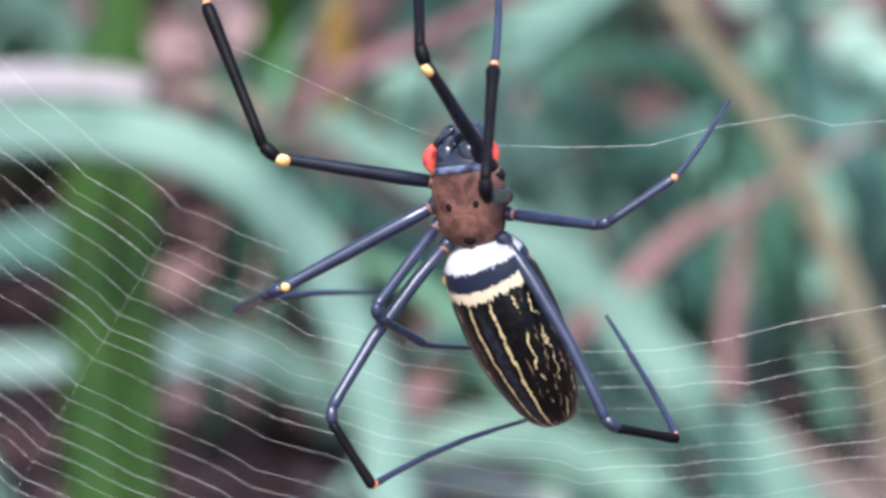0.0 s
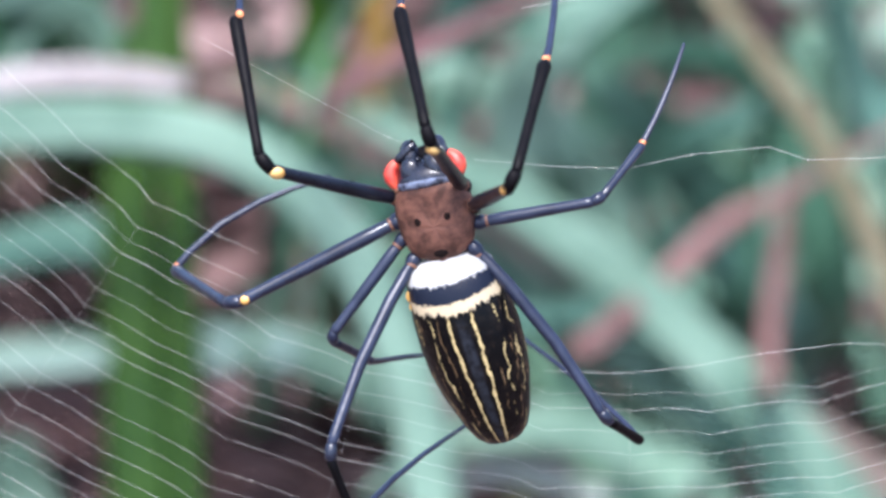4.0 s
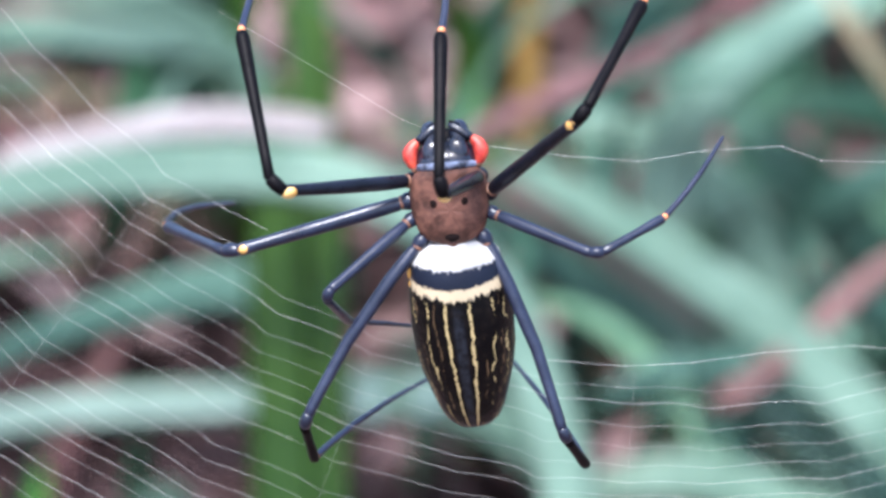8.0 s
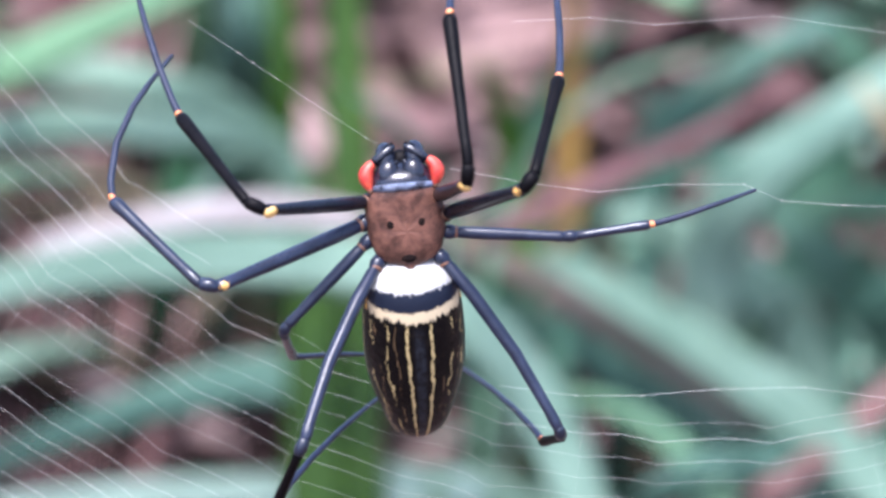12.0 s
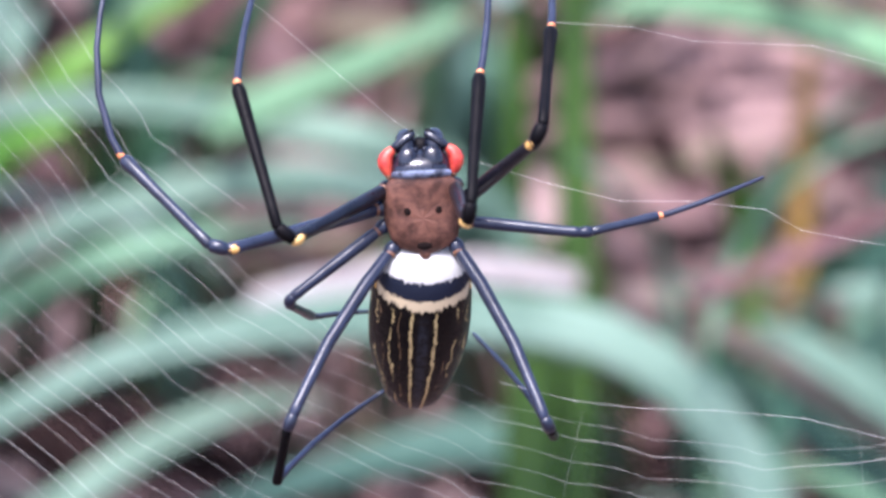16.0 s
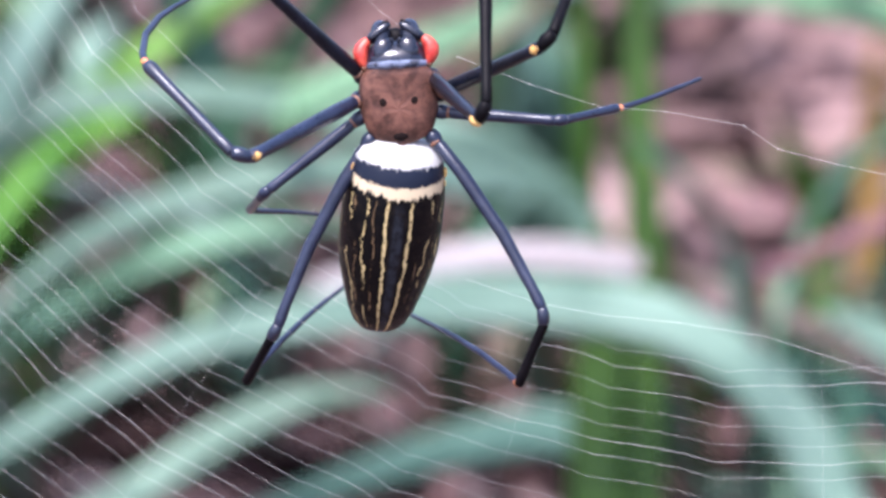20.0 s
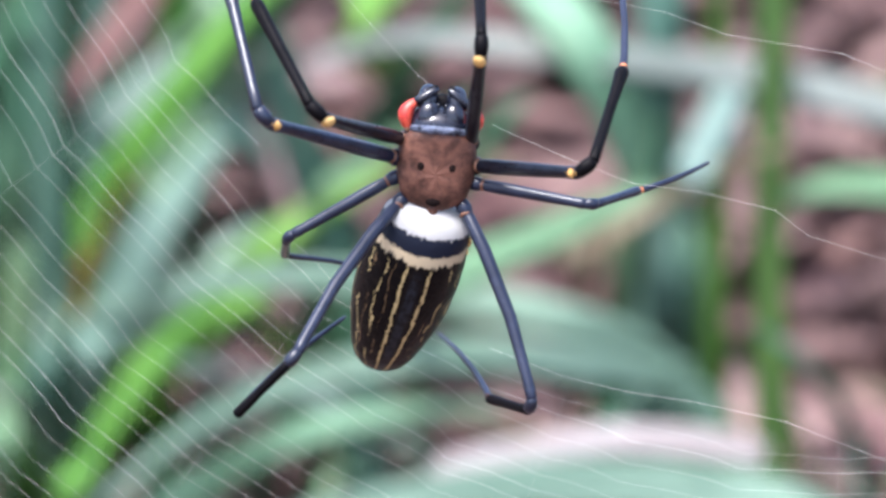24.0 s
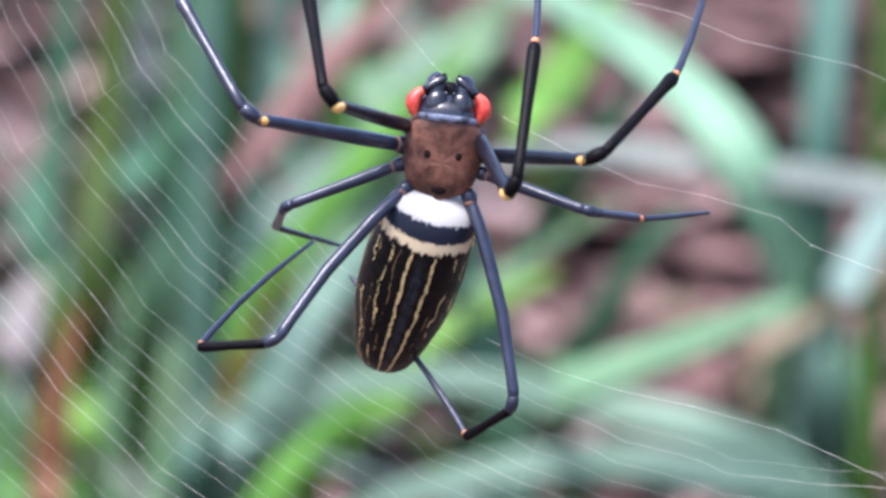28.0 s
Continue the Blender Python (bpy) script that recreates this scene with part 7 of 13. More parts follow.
    walk(legs["B"]["patella"], [
        (0, pose(-0, 0.02622, 0, -51.5, 38.1, -31.2)), (0.5, pose(-0, 0.02622, 0, -44.4, 29.6, -30.9)),
        (1, pose(-0, 0.02622, 0, -37.5, 26.0, -33.2)), (1.5, pose(-0, 0.02622, 0, -39.0, 25.2, -31.5)),
        (2, pose(-0, 0.02622, -0, -39.9, 24.1, -29.8)), (2.5, pose(-0, 0.02622, -0, -39.6, 27.2, -33.7)),
        (3, pose(-0, 0.02622, -0, -42.7, 26.9, -34.7)), (3.5, pose(-0, 0.02622, -0, -42.7, 25.9, -35.7)),
        (4.5, pose(-0, 0.02622, -0, -44.1, 31.5, -35.2)), (5.5, pose(-0, 0.02622, -0, -45.0, 36.9, -34.5)),
        (6, pose(-0, 0.02622, -0, -46.3, 40.4, -37.1)), (6.5, pose(-0, 0.02622, -0, -47.2, 33.9, -30.3)),
        (7, pose(-0, 0.02622, -0, -48.3, 30.9, -38.8)), (7.5, pose(-0, 0.02622, -0, -43.1, 31.7, -32.5)),
        (8, pose(-0, 0.02622, -0, -41.7, 32.0, -32.7)), (8.5, pose(-0, 0.02622, 0, -42.8, 20.4, -36.6)),
        (9, pose(-0, 0.02622, -0, -36.4, 29.8, -34.5)), (9.5, pose(-0, 0.02622, -0, -37.3, 33.0, -29.6)),
        (10, pose(-0, 0.02622, -0, -33.9, 34.6, -28.0)), (10.5, pose(-0, 0.02622, -0, -35.6, 38.0, -25.8)),
        (11, pose(-0, 0.02622, -0, -34.2, 29.4, -30.6)), (11.5, pose(-0, 0.02622, -0, -24.2, 12.6, -37.6)),
        (12, pose(-0, 0.02622, 0, -38.6, 10.4, -37.4)), (12.25, pose(-0, 0.02622, 0, -39.3, 8.3, -37.3)),
        (12.5, pose(-0, 0.02622, 0, -39.6, 6.4, -37.1)), (13, pose(-0, 0.02622, 0, -46.8, 10.8, -38.2)),
        (13.5, pose(-0, 0.02622, 0, -41.6, 9.9, -38.2)), (14.5, pose(-0, 0.02622, 0, -38.4, 10.9, -34.5)),
        (15.5, pose(-0, 0.02622, -0, -32.3, 14.5, -31.2)), (16, pose(-0, 0.02622, 0, -35.6, 8.8, -33.4)),
        (16.5, pose(-0, 0.02622, -0, -23.1, 1.9, -21.7)), (17, pose(-0, 0.02622, 0, -32.0, 0.7, -30.5)),
        (17.5, pose(-0, 0.02622, 0, -35.5, 0.4, -33.2)), (18, pose(-0, 0.02622, 0, -37.0, 2.9, -34.1)),
        (18.25, pose(-0, 0.02622, 0, -41.5, 0.4, -34.2)), (18.5, pose(-0, 0.02622, 0, -45.7, -1.4, -34.3)),
        (19, pose(-0, 0.02622, 0, -45.7, 0.2, -36.6)), (19.5, pose(-0, 0.02622, 0, -49.0, -2.6, -34.8)),
        (20, pose(-0, 0.02622, 0, -47.0, -1.0, -34.3)), (20.5, pose(-0, 0.02622, 0, -37.7, 1.0, -32.7)),
        (20.75, pose(-0, 0.02622, 0, -36.0, 6.0, -29.0)), (21, pose(-0, 0.02622, 0, -32.7, 10.7, -25.0)),
        (21.5, pose(-0, 0.02622, -0, -20.7, 9.8, -18.9)), (22, pose(0, 0.02622, -0, -28.0, -1.4, -21.3)),
        (22.5, pose(0, 0.02622, 0, -32.3, -8.5, -21.7)), (23.5, pose(-0, 0.02622, 0, -35.4, -12.9, -26.1)),
        (24.5, pose(-0, 0.02622, 0, -36.8, -17.0, -30.8)), (25, pose(-0, 0.02622, 0, -40.6, -15.7, -32.2)),
        (25.5, pose(-0, 0.02622, 0, -41.2, -13.1, -38.5)), (26, pose(-0, 0.02622, 0, -44.7, -15.9, -40.5)),
        (26.25, pose(-0, 0.02622, 0, -41.7, -13.7, -40.6)), (26.5, pose(-0, 0.02622, 0, -38.7, -11.2, -40.7)),
        (27, pose(-0, 0.02622, 0, -36.3, 1.1, -31.3)), (27.5, pose(0, 0.02622, -0, -41.3, 6.4, -19.1)),
        (28, pose(-0, 0.02622, 0, -33.4, -1.3, -26.5))])
    walk(legs["B"]["tibia"], [
        (0, pose(-0.00023, 0.02826, -0.0016, -89.0, 19.0, -61.9)), (0.5, pose(0.00018, 0.02828, -0.00158, -74.8, 12.7, -58.0)),
        (1, pose(0.00055, 0.02833, -0.00143, -61.4, 9.7, -59.0)), (1.5, pose(0.00046, 0.02832, -0.00148, -64.9, 9.2, -57.2)),
        (2, pose(0.0004, 0.0283, -0.00153, -67.3, 8.5, -55.2)), (2.5, pose(0.00048, 0.02832, -0.00148, -64.6, 10.3, -60.2)),
        (3, pose(0.00043, 0.02825, -0.00158, -68.9, 8.0, -61.7)), (3.5, pose(0.00049, 0.02823, -0.00159, -68.0, 6.4, -62.9)),
        (4.5, pose(0.0003, 0.0283, -0.00155, -71.8, 13.2, -63.3)), (5.5, pose(0.00013, 0.02837, -0.00148, -75.3, 20.1, -63.7)),
        (6, pose(0.00011, 0.0284, -0.00144, -76.5, 23.1, -67.3)), (6.5, pose(-0.00003, 0.02829, -0.00159, -81.1, 17.0, -59.1)),
        (7, pose(0.00031, 0.0282, -0.00167, -75.3, 8.5, -67.3)), (7.5, pose(0.00023, 0.02833, -0.00151, -72.1, 15.3, -60.2)),
        (8, pose(0.00028, 0.02836, -0.00147, -69.9, 16.3, -60.8)), (8.5, pose(0.00065, 0.02813, -0.00166, -66.6, -1.5, -62.8)),
        (9, pose(0.00056, 0.02839, -0.00134, -59.5, 14.8, -62.0)), (9.5, pose(0.00027, 0.02845, -0.00132, -65.0, 21.1, -56.7)),
        (10, pose(0.00029, 0.02852, -0.0012, -60.5, 25.1, -54.4)), (10.5, pose(0.00008, 0.02854, -0.00119, -66.0, 30.0, -53.2)),
        (11, pose(0.00048, 0.02845, -0.00127, -58.2, 17.0, -56.4)), (11.5, pose(0.00127, 0.02825, -0.00104, -37.4, -4.0, -66.3)),
        (12, pose(0.001, 0.02802, -0.0016, -59.1, -12.7, -63.2)), (12.25, pose(0.00103, 0.02797, -0.00163, -60.2, -15.6, -62.6)),
        (12.5, pose(0.00107, 0.02794, -0.00165, -60.6, -18.0, -61.9)), (13, pose(0.00083, 0.02785, -0.00186, -70.5, -16.6, -63.0)),
        (13.5, pose(0.00097, 0.02794, -0.0017, -63.1, -15.1, -64.1)), (14.5, pose(0.0009, 0.02808, -0.00159, -60.7, -10.0, -59.6)),
        (15.5, pose(0.00084, 0.02829, -0.00135, -53.2, -0.9, -55.9)), (16, pose(0.00097, 0.02812, -0.0015, -56.9, -10.9, -57.7)),
        (16.5, pose(0.00086, 0.02846, -0.00102, -41.8, -7.6, -39.8)), (17, pose(0.00111, 0.02814, -0.00138, -53.0, -17.3, -53.0)),
        (17.5, pose(0.00115, 0.028, -0.00151, -57.1, -20.7, -56.6)), (18, pose(0.0011, 0.02799, -0.00156, -58.7, -19.0, -58.0)),
        (18.25, pose(0.00108, 0.02785, -0.00173, -65.6, -23.8, -57.0)), (18.5, pose(0.00106, 0.0277, -0.00186, -71.9, -27.9, -56.1)),
        (19, pose(0.00108, 0.02769, -0.00186, -70.3, -27.6, -59.5)), (19.5, pose(0.00105, 0.02758, -0.00197, -76.6, -31.0, -55.7)),
        (20, pose(0.00103, 0.02767, -0.00191, -73.7, -28.0, -55.8)), (20.5, pose(0.00109, 0.02797, -0.00159, -60.4, -20.6, -55.4)),
        (20.75, pose(0.00088, 0.02814, -0.00152, -59.8, -11.5, -51.1)), (21, pose(0.00069, 0.02832, -0.00138, -56.6, -2.0, -46.2)),
        (21.5, pose(0.00064, 0.02858, -0.00091, -38.5, 3.7, -36.1)), (22, pose(0.00086, 0.02836, -0.00122, -50.1, -12.5, -38.5)),
        (22.5, pose(0.001, 0.0282, -0.00138, -57.7, -22.1, -37.5)), (23.5, pose(0.00124, 0.02798, -0.00147, -61.9, -30.9, -43.3)),
        (24.5, pose(0.00146, 0.02778, -0.00149, -63.1, -38.9, -49.4)), (25, pose(0.00144, 0.02765, -0.00163, -68.4, -39.7, -51.2)),
        (25.5, pose(0.00152, 0.02752, -0.00167, -64.9, -41.4, -61.6)), (26, pose(0.00159, 0.02731, -0.00176, -69.8, -47.1, -63.2)),
        (26.25, pose(0.00158, 0.02743, -0.00169, -64.6, -43.7, -64.9)), (26.5, pose(0.00157, 0.02756, -0.0016, -59.3, -39.9, -66.5)),
        (27, pose(0.00107, 0.02803, -0.00154, -59.1, -19.0, -53.8)), (27.5, pose(0.00046, 0.02813, -0.00171, -73.3, -6.4, -36.9)),
        (28, pose(0.001, 0.02815, -0.00143, -56.9, -17.5, -46.5))])
    walk(legs["B"]["metatarsus"], [
        (0, pose(-0.00305, 0.03429, -0.02085, -89.1, -52.4, -120.8)), (0.5, pose(0.00243, 0.03477, -0.02075, -76.6, -44.4, -116.8)),
        (1, pose(0.00736, 0.03593, -0.01905, -62.0, -37.7, -117.9)), (1.5, pose(0.00613, 0.03549, -0.01968, -56.2, -44.7, -125.8)),
        (2, pose(0.00528, 0.03507, -0.0201, -37.6, -50.8, -143.7)), (2.5, pose(0.00642, 0.0355, -0.01958, -35.1, -47.3, -146.8)),
        (3, pose(0.00564, 0.03406, -0.02038, -23.6, -48.0, -158.7)), (3.5, pose(0.00633, 0.03357, -0.02035, -1.0, -41.1, -174.7)),
        (4.5, pose(0.00399, 0.0351, -0.02038, -67.0, -43.2, -130.7)), (5.5, pose(0.00175, 0.03672, -0.01997, -90.0, -29.9, -117.3)),
        (6, pose(0.00151, 0.03739, -0.01965, -90.1, -28.0, -120.8)), (6.5, pose(-0.00033, 0.03496, -0.02082, -102.0, -11.2, -98.4)),
        (7, pose(0.00393, 0.03289, -0.02115, -73.1, -36.0, -121.6)), (7.5, pose(0.00311, 0.03586, -0.02021, -90.1, -25.2, -108.5)),
        (8, pose(0.00377, 0.03646, -0.01982, -88.5, -20.3, -109.5)), (8.5, pose(0.00807, 0.03139, -0.02033, -55.6, -42.1, -119.1)),
        (9, pose(0.00757, 0.03718, -0.01831, -61.2, -24.4, -120.9)), (9.5, pose(0.00381, 0.03874, -0.01854, -89.9, -14.1, -106.8)),
        (10, pose(0.00406, 0.04047, -0.01724, -94.1, -3.6, -103.5)), (10.5, pose(0.00113, 0.04095, -0.0173, -100.1, 12.2, -97.6)),
        (11, pose(0.00661, 0.03859, -0.01783, -74.9, 0.6, -94.0)), (11.5, pose(0.01643, 0.03396, -0.01337, -50.3, -14.4, -100.0)),
        (12, pose(0.01207, 0.02928, -0.01864, -35.5, -43.9, -120.6)), (12.25, pose(0.0122, 0.02841, -0.01865, -33.3, -50.8, -127.5)),
        (12.5, pose(0.01248, 0.0278, -0.01851, -28.6, -56.6, -136.6)), (13, pose(0.00936, 0.02604, -0.02026, -24.8, -59.1, -145.7)),
        (13.5, pose(0.01134, 0.02771, -0.01922, -23.1, -55.7, -150.9)), (14.5, pose(0.01106, 0.03045, -0.01907, -48.6, -39.5, -111.8)),
        (15.5, pose(0.01109, 0.03491, -0.01765, -45.7, -13.4, -90.8)), (16, pose(0.01209, 0.03133, -0.01825, -27.0, -29.5, -92.1)),
        (16.5, pose(0.01196, 0.03898, -0.01446, -40.5, -10.3, -63.9)), (17, pose(0.0138, 0.03166, -0.0169, -32.4, -29.6, -85.2)),
        (17.5, pose(0.01372, 0.02906, -0.01749, -44.5, -41.1, -97.2)), (18, pose(0.01309, 0.02879, -0.018, -27.6, -44.6, -110.0)),
        (18.25, pose(0.01222, 0.02615, -0.01869, -35.8, -53.2, -111.8)), (18.5, pose(0.01136, 0.02372, -0.01897, -41.6, -60.6, -114.5)),
        (19, pose(0.0115, 0.02352, -0.01885, -36.3, -62.5, -127.5)), (19.5, pose(0.0107, 0.02184, -0.01895, -23.8, -69.9, -140.8)),
        (20, pose(0.01093, 0.02329, -0.01915, -70.3, -63.5, -108.8)), (20.5, pose(0.0129, 0.02854, -0.01817, -66.2, -50.9, -103.5)),
        (20.75, pose(0.01105, 0.03186, -0.01876, -77.7, -36.9, -91.6)), (21, pose(0.00919, 0.03565, -0.01837, -83.0, -20.8, -83.7)),
        (21.5, pose(0.00937, 0.04195, -0.01354, -59.5, 1.1, -66.0)), (22, pose(0.01164, 0.03648, -0.01646, -66.8, -11.5, -60.4)),
        (22.5, pose(0.01276, 0.03289, -0.01732, -69.0, -19.8, -56.4)), (23.5, pose(0.01452, 0.02863, -0.01689, -70.9, -32.4, -64.7)),
        (24.5, pose(0.01587, 0.02511, -0.01563, -69.4, -43.5, -73.9)), (25, pose(0.01487, 0.02292, -0.01619, -75.2, -49.0, -80.6)),
        (25.5, pose(0.01492, 0.02089, -0.0155, -70.6, -49.2, -91.2)), (26, pose(0.01418, 0.01799, -0.01477, -66.8, -55.2, -96.2)),
        (26.25, pose(0.01489, 0.01964, -0.01498, -66.5, -51.8, -96.6)), (26.5, pose(0.01556, 0.0214, -0.01504, -66.3, -48.0, -96.9)),
        (27, pose(0.01285, 0.02961, -0.01807, -72.2, -32.8, -85.5)), (27.5, pose(0.00572, 0.0315, -0.02109, -60.1, 0.0, -54.5)),
        (28, pose(0.01259, 0.03208, -0.01771, -69.8, -28.8, -76.0))])
    walk(legs["C"]["femur"], [
        (0, pose(-0.00537, 0.00375, -0.00049, 49.5, -23.6, 130.7)), (0.5, pose(-0.00537, 0.00375, -0.00049, 34.6, -17.7, 130.7)),
        (1, pose(-0.00537, 0.00375, -0.00049, 34.4, -19.1, 133.4)), (1.5, pose(-0.00537, 0.00375, -0.00049, 34.7, -17.8, 130.9)),
        (2, pose(-0.00537, 0.00375, -0.00049, 34.6, -16.5, 128.6)), (2.5, pose(-0.00537, 0.00375, -0.00049, 14.2, -11.7, 134.4)),
        (3, pose(-0.00537, 0.00375, -0.00049, 17.8, -13.2, 134.7)), (3.5, pose(-0.00537, 0.00375, -0.00049, 11.6, -10.4, 133.0)),
        (4.5, pose(-0.00537, 0.00375, -0.00049, 9.7, -9.3, 131.6)), (5.5, pose(-0.00537, 0.00375, -0.00049, 7.6, -8.2, 130.2)),
        (6, pose(-0.00537, 0.00375, -0.00049, 5.8, -8.6, 134.0)), (6.5, pose(-0.00537, 0.00375, -0.00049, 30.3, -11.6, 121.5)),
        (7, pose(-0.00537, 0.00375, -0.00049, 21.0, -9.9, 123.3)), (7.5, pose(-0.00537, 0.00375, -0.00049, 23.5, -9.5, 120.6)),
        (8, pose(-0.00537, 0.00375, -0.00049, 28.0, -11.2, 122.0)), (8.5, pose(-0.00537, 0.00375, -0.00049, 26.0, -9.6, 119.4)),
        (9, pose(-0.00537, 0.00375, -0.00049, 24.9, -10.9, 123.2)), (9.5, pose(-0.00537, 0.00375, -0.00049, 17.8, -8.1, 120.6)),
        (10, pose(-0.00537, 0.00375, -0.00049, 9.9, -6.9, 122.8)), (10.5, pose(-0.00537, 0.00375, -0.00049, 21.0, -9.0, 120.8)),
        (11, pose(-0.00537, 0.00375, -0.00049, 0.0, -5.2, 126.5)), (11.5, pose(-0.00537, 0.00375, -0.00049, 28.4, -8.9, 116.7)),
        (12, pose(-0.00537, 0.00375, -0.00049, 0.0, -6.0, 131.1)), (12.25, pose(-0.00537, 0.00375, -0.00049, 0.0, -5.2, 126.5)),
        (12.5, pose(-0.00537, 0.00375, -0.00049, 0.0, -4.3, 121.8)), (13, pose(-0.00537, 0.00375, -0.00049, 5.9, -7.4, 129.1)),
        (13.5, pose(-0.00537, 0.00375, -0.00049, 0.0, -5.2, 126.3)), (14.5, pose(-0.00537, 0.00375, -0.00049, 0.0, -4.9, 124.9)),
        (15.5, pose(-0.00537, 0.00375, -0.00049, 1.1, -4.9, 123.3)), (16, pose(-0.00537, 0.00375, -0.00049, 11.5, -7.6, 123.7)),
        (16.5, pose(-0.00537, 0.00375, -0.00049, 17.6, -6.7, 116.6)), (17, pose(-0.00537, 0.00375, -0.00049, 12.9, -7.1, 120.8)),
        (17.5, pose(-0.00537, 0.00375, -0.00049, 26.4, -8.8, 117.5)), (18, pose(-0.00537, 0.00375, -0.00049, 3.1, -5.6, 124.6)),
        (18.25, pose(-0.00537, 0.00375, -0.00049, 0.0, -5.5, 128.5)), (18.5, pose(-0.00537, 0.00375, -0.00049, 0.0, -6.2, 132.1)),
        (19, pose(-0.00537, 0.00375, -0.00049, 0.0, -4.8, 124.3)), (19.5, pose(-0.00537, 0.00375, -0.00049, 13.5, -7.6, 122.1)),
        (20, pose(-0.00537, 0.00375, -0.00049, 0.0, -4.9, 125.1)), (20.5, pose(-0.00537, 0.00375, -0.00049, -0.8, -4.2, 122.3)),
        (20.75, pose(-0.00537, 0.00375, -0.00049, -1.3, -4.2, 122.4)), (21, pose(-0.00537, 0.00375, -0.00049, 2.8, -5.0, 122.1)),
        (21.5, pose(-0.00537, 0.00375, -0.00049, -1.7, -3.9, 121.4)), (22, pose(-0.00537, 0.00375, -0.00049, 9.5, -5.8, 118.9)),
        (22.5, pose(-0.00537, 0.00375, -0.00049, -1.7, -4.0, 121.9)), (23.5, pose(-0.00537, 0.00375, -0.00049, -1.7, -4.3, 123.8)),
        (24.5, pose(-0.00537, 0.00375, -0.00049, -1.6, -4.6, 125.7)), (25, pose(-0.00537, 0.00375, -0.00049, -1.8, -2.7, 114.1)),
        (25.5, pose(-0.00537, 0.00375, -0.00049, -1.8, -3.4, 118.7)), (26, pose(-0.00537, 0.00375, -0.00049, -1.7, -4.3, 124.0)),
        (26.25, pose(-0.00537, 0.00375, -0.00049, -1.7, -3.5, 119.3)), (26.5, pose(-0.00537, 0.00375, -0.00049, -1.8, -2.8, 114.5)),
        (27, pose(-0.00537, 0.00375, -0.00049, -1.7, -3.8, 120.9)), (27.5, pose(-0.00537, 0.00375, -0.00049, -1.9, -2.0, 109.9)),
        (28, pose(-0.00537, 0.00375, -0.00049, -1.8, -3.2, 117.0))])
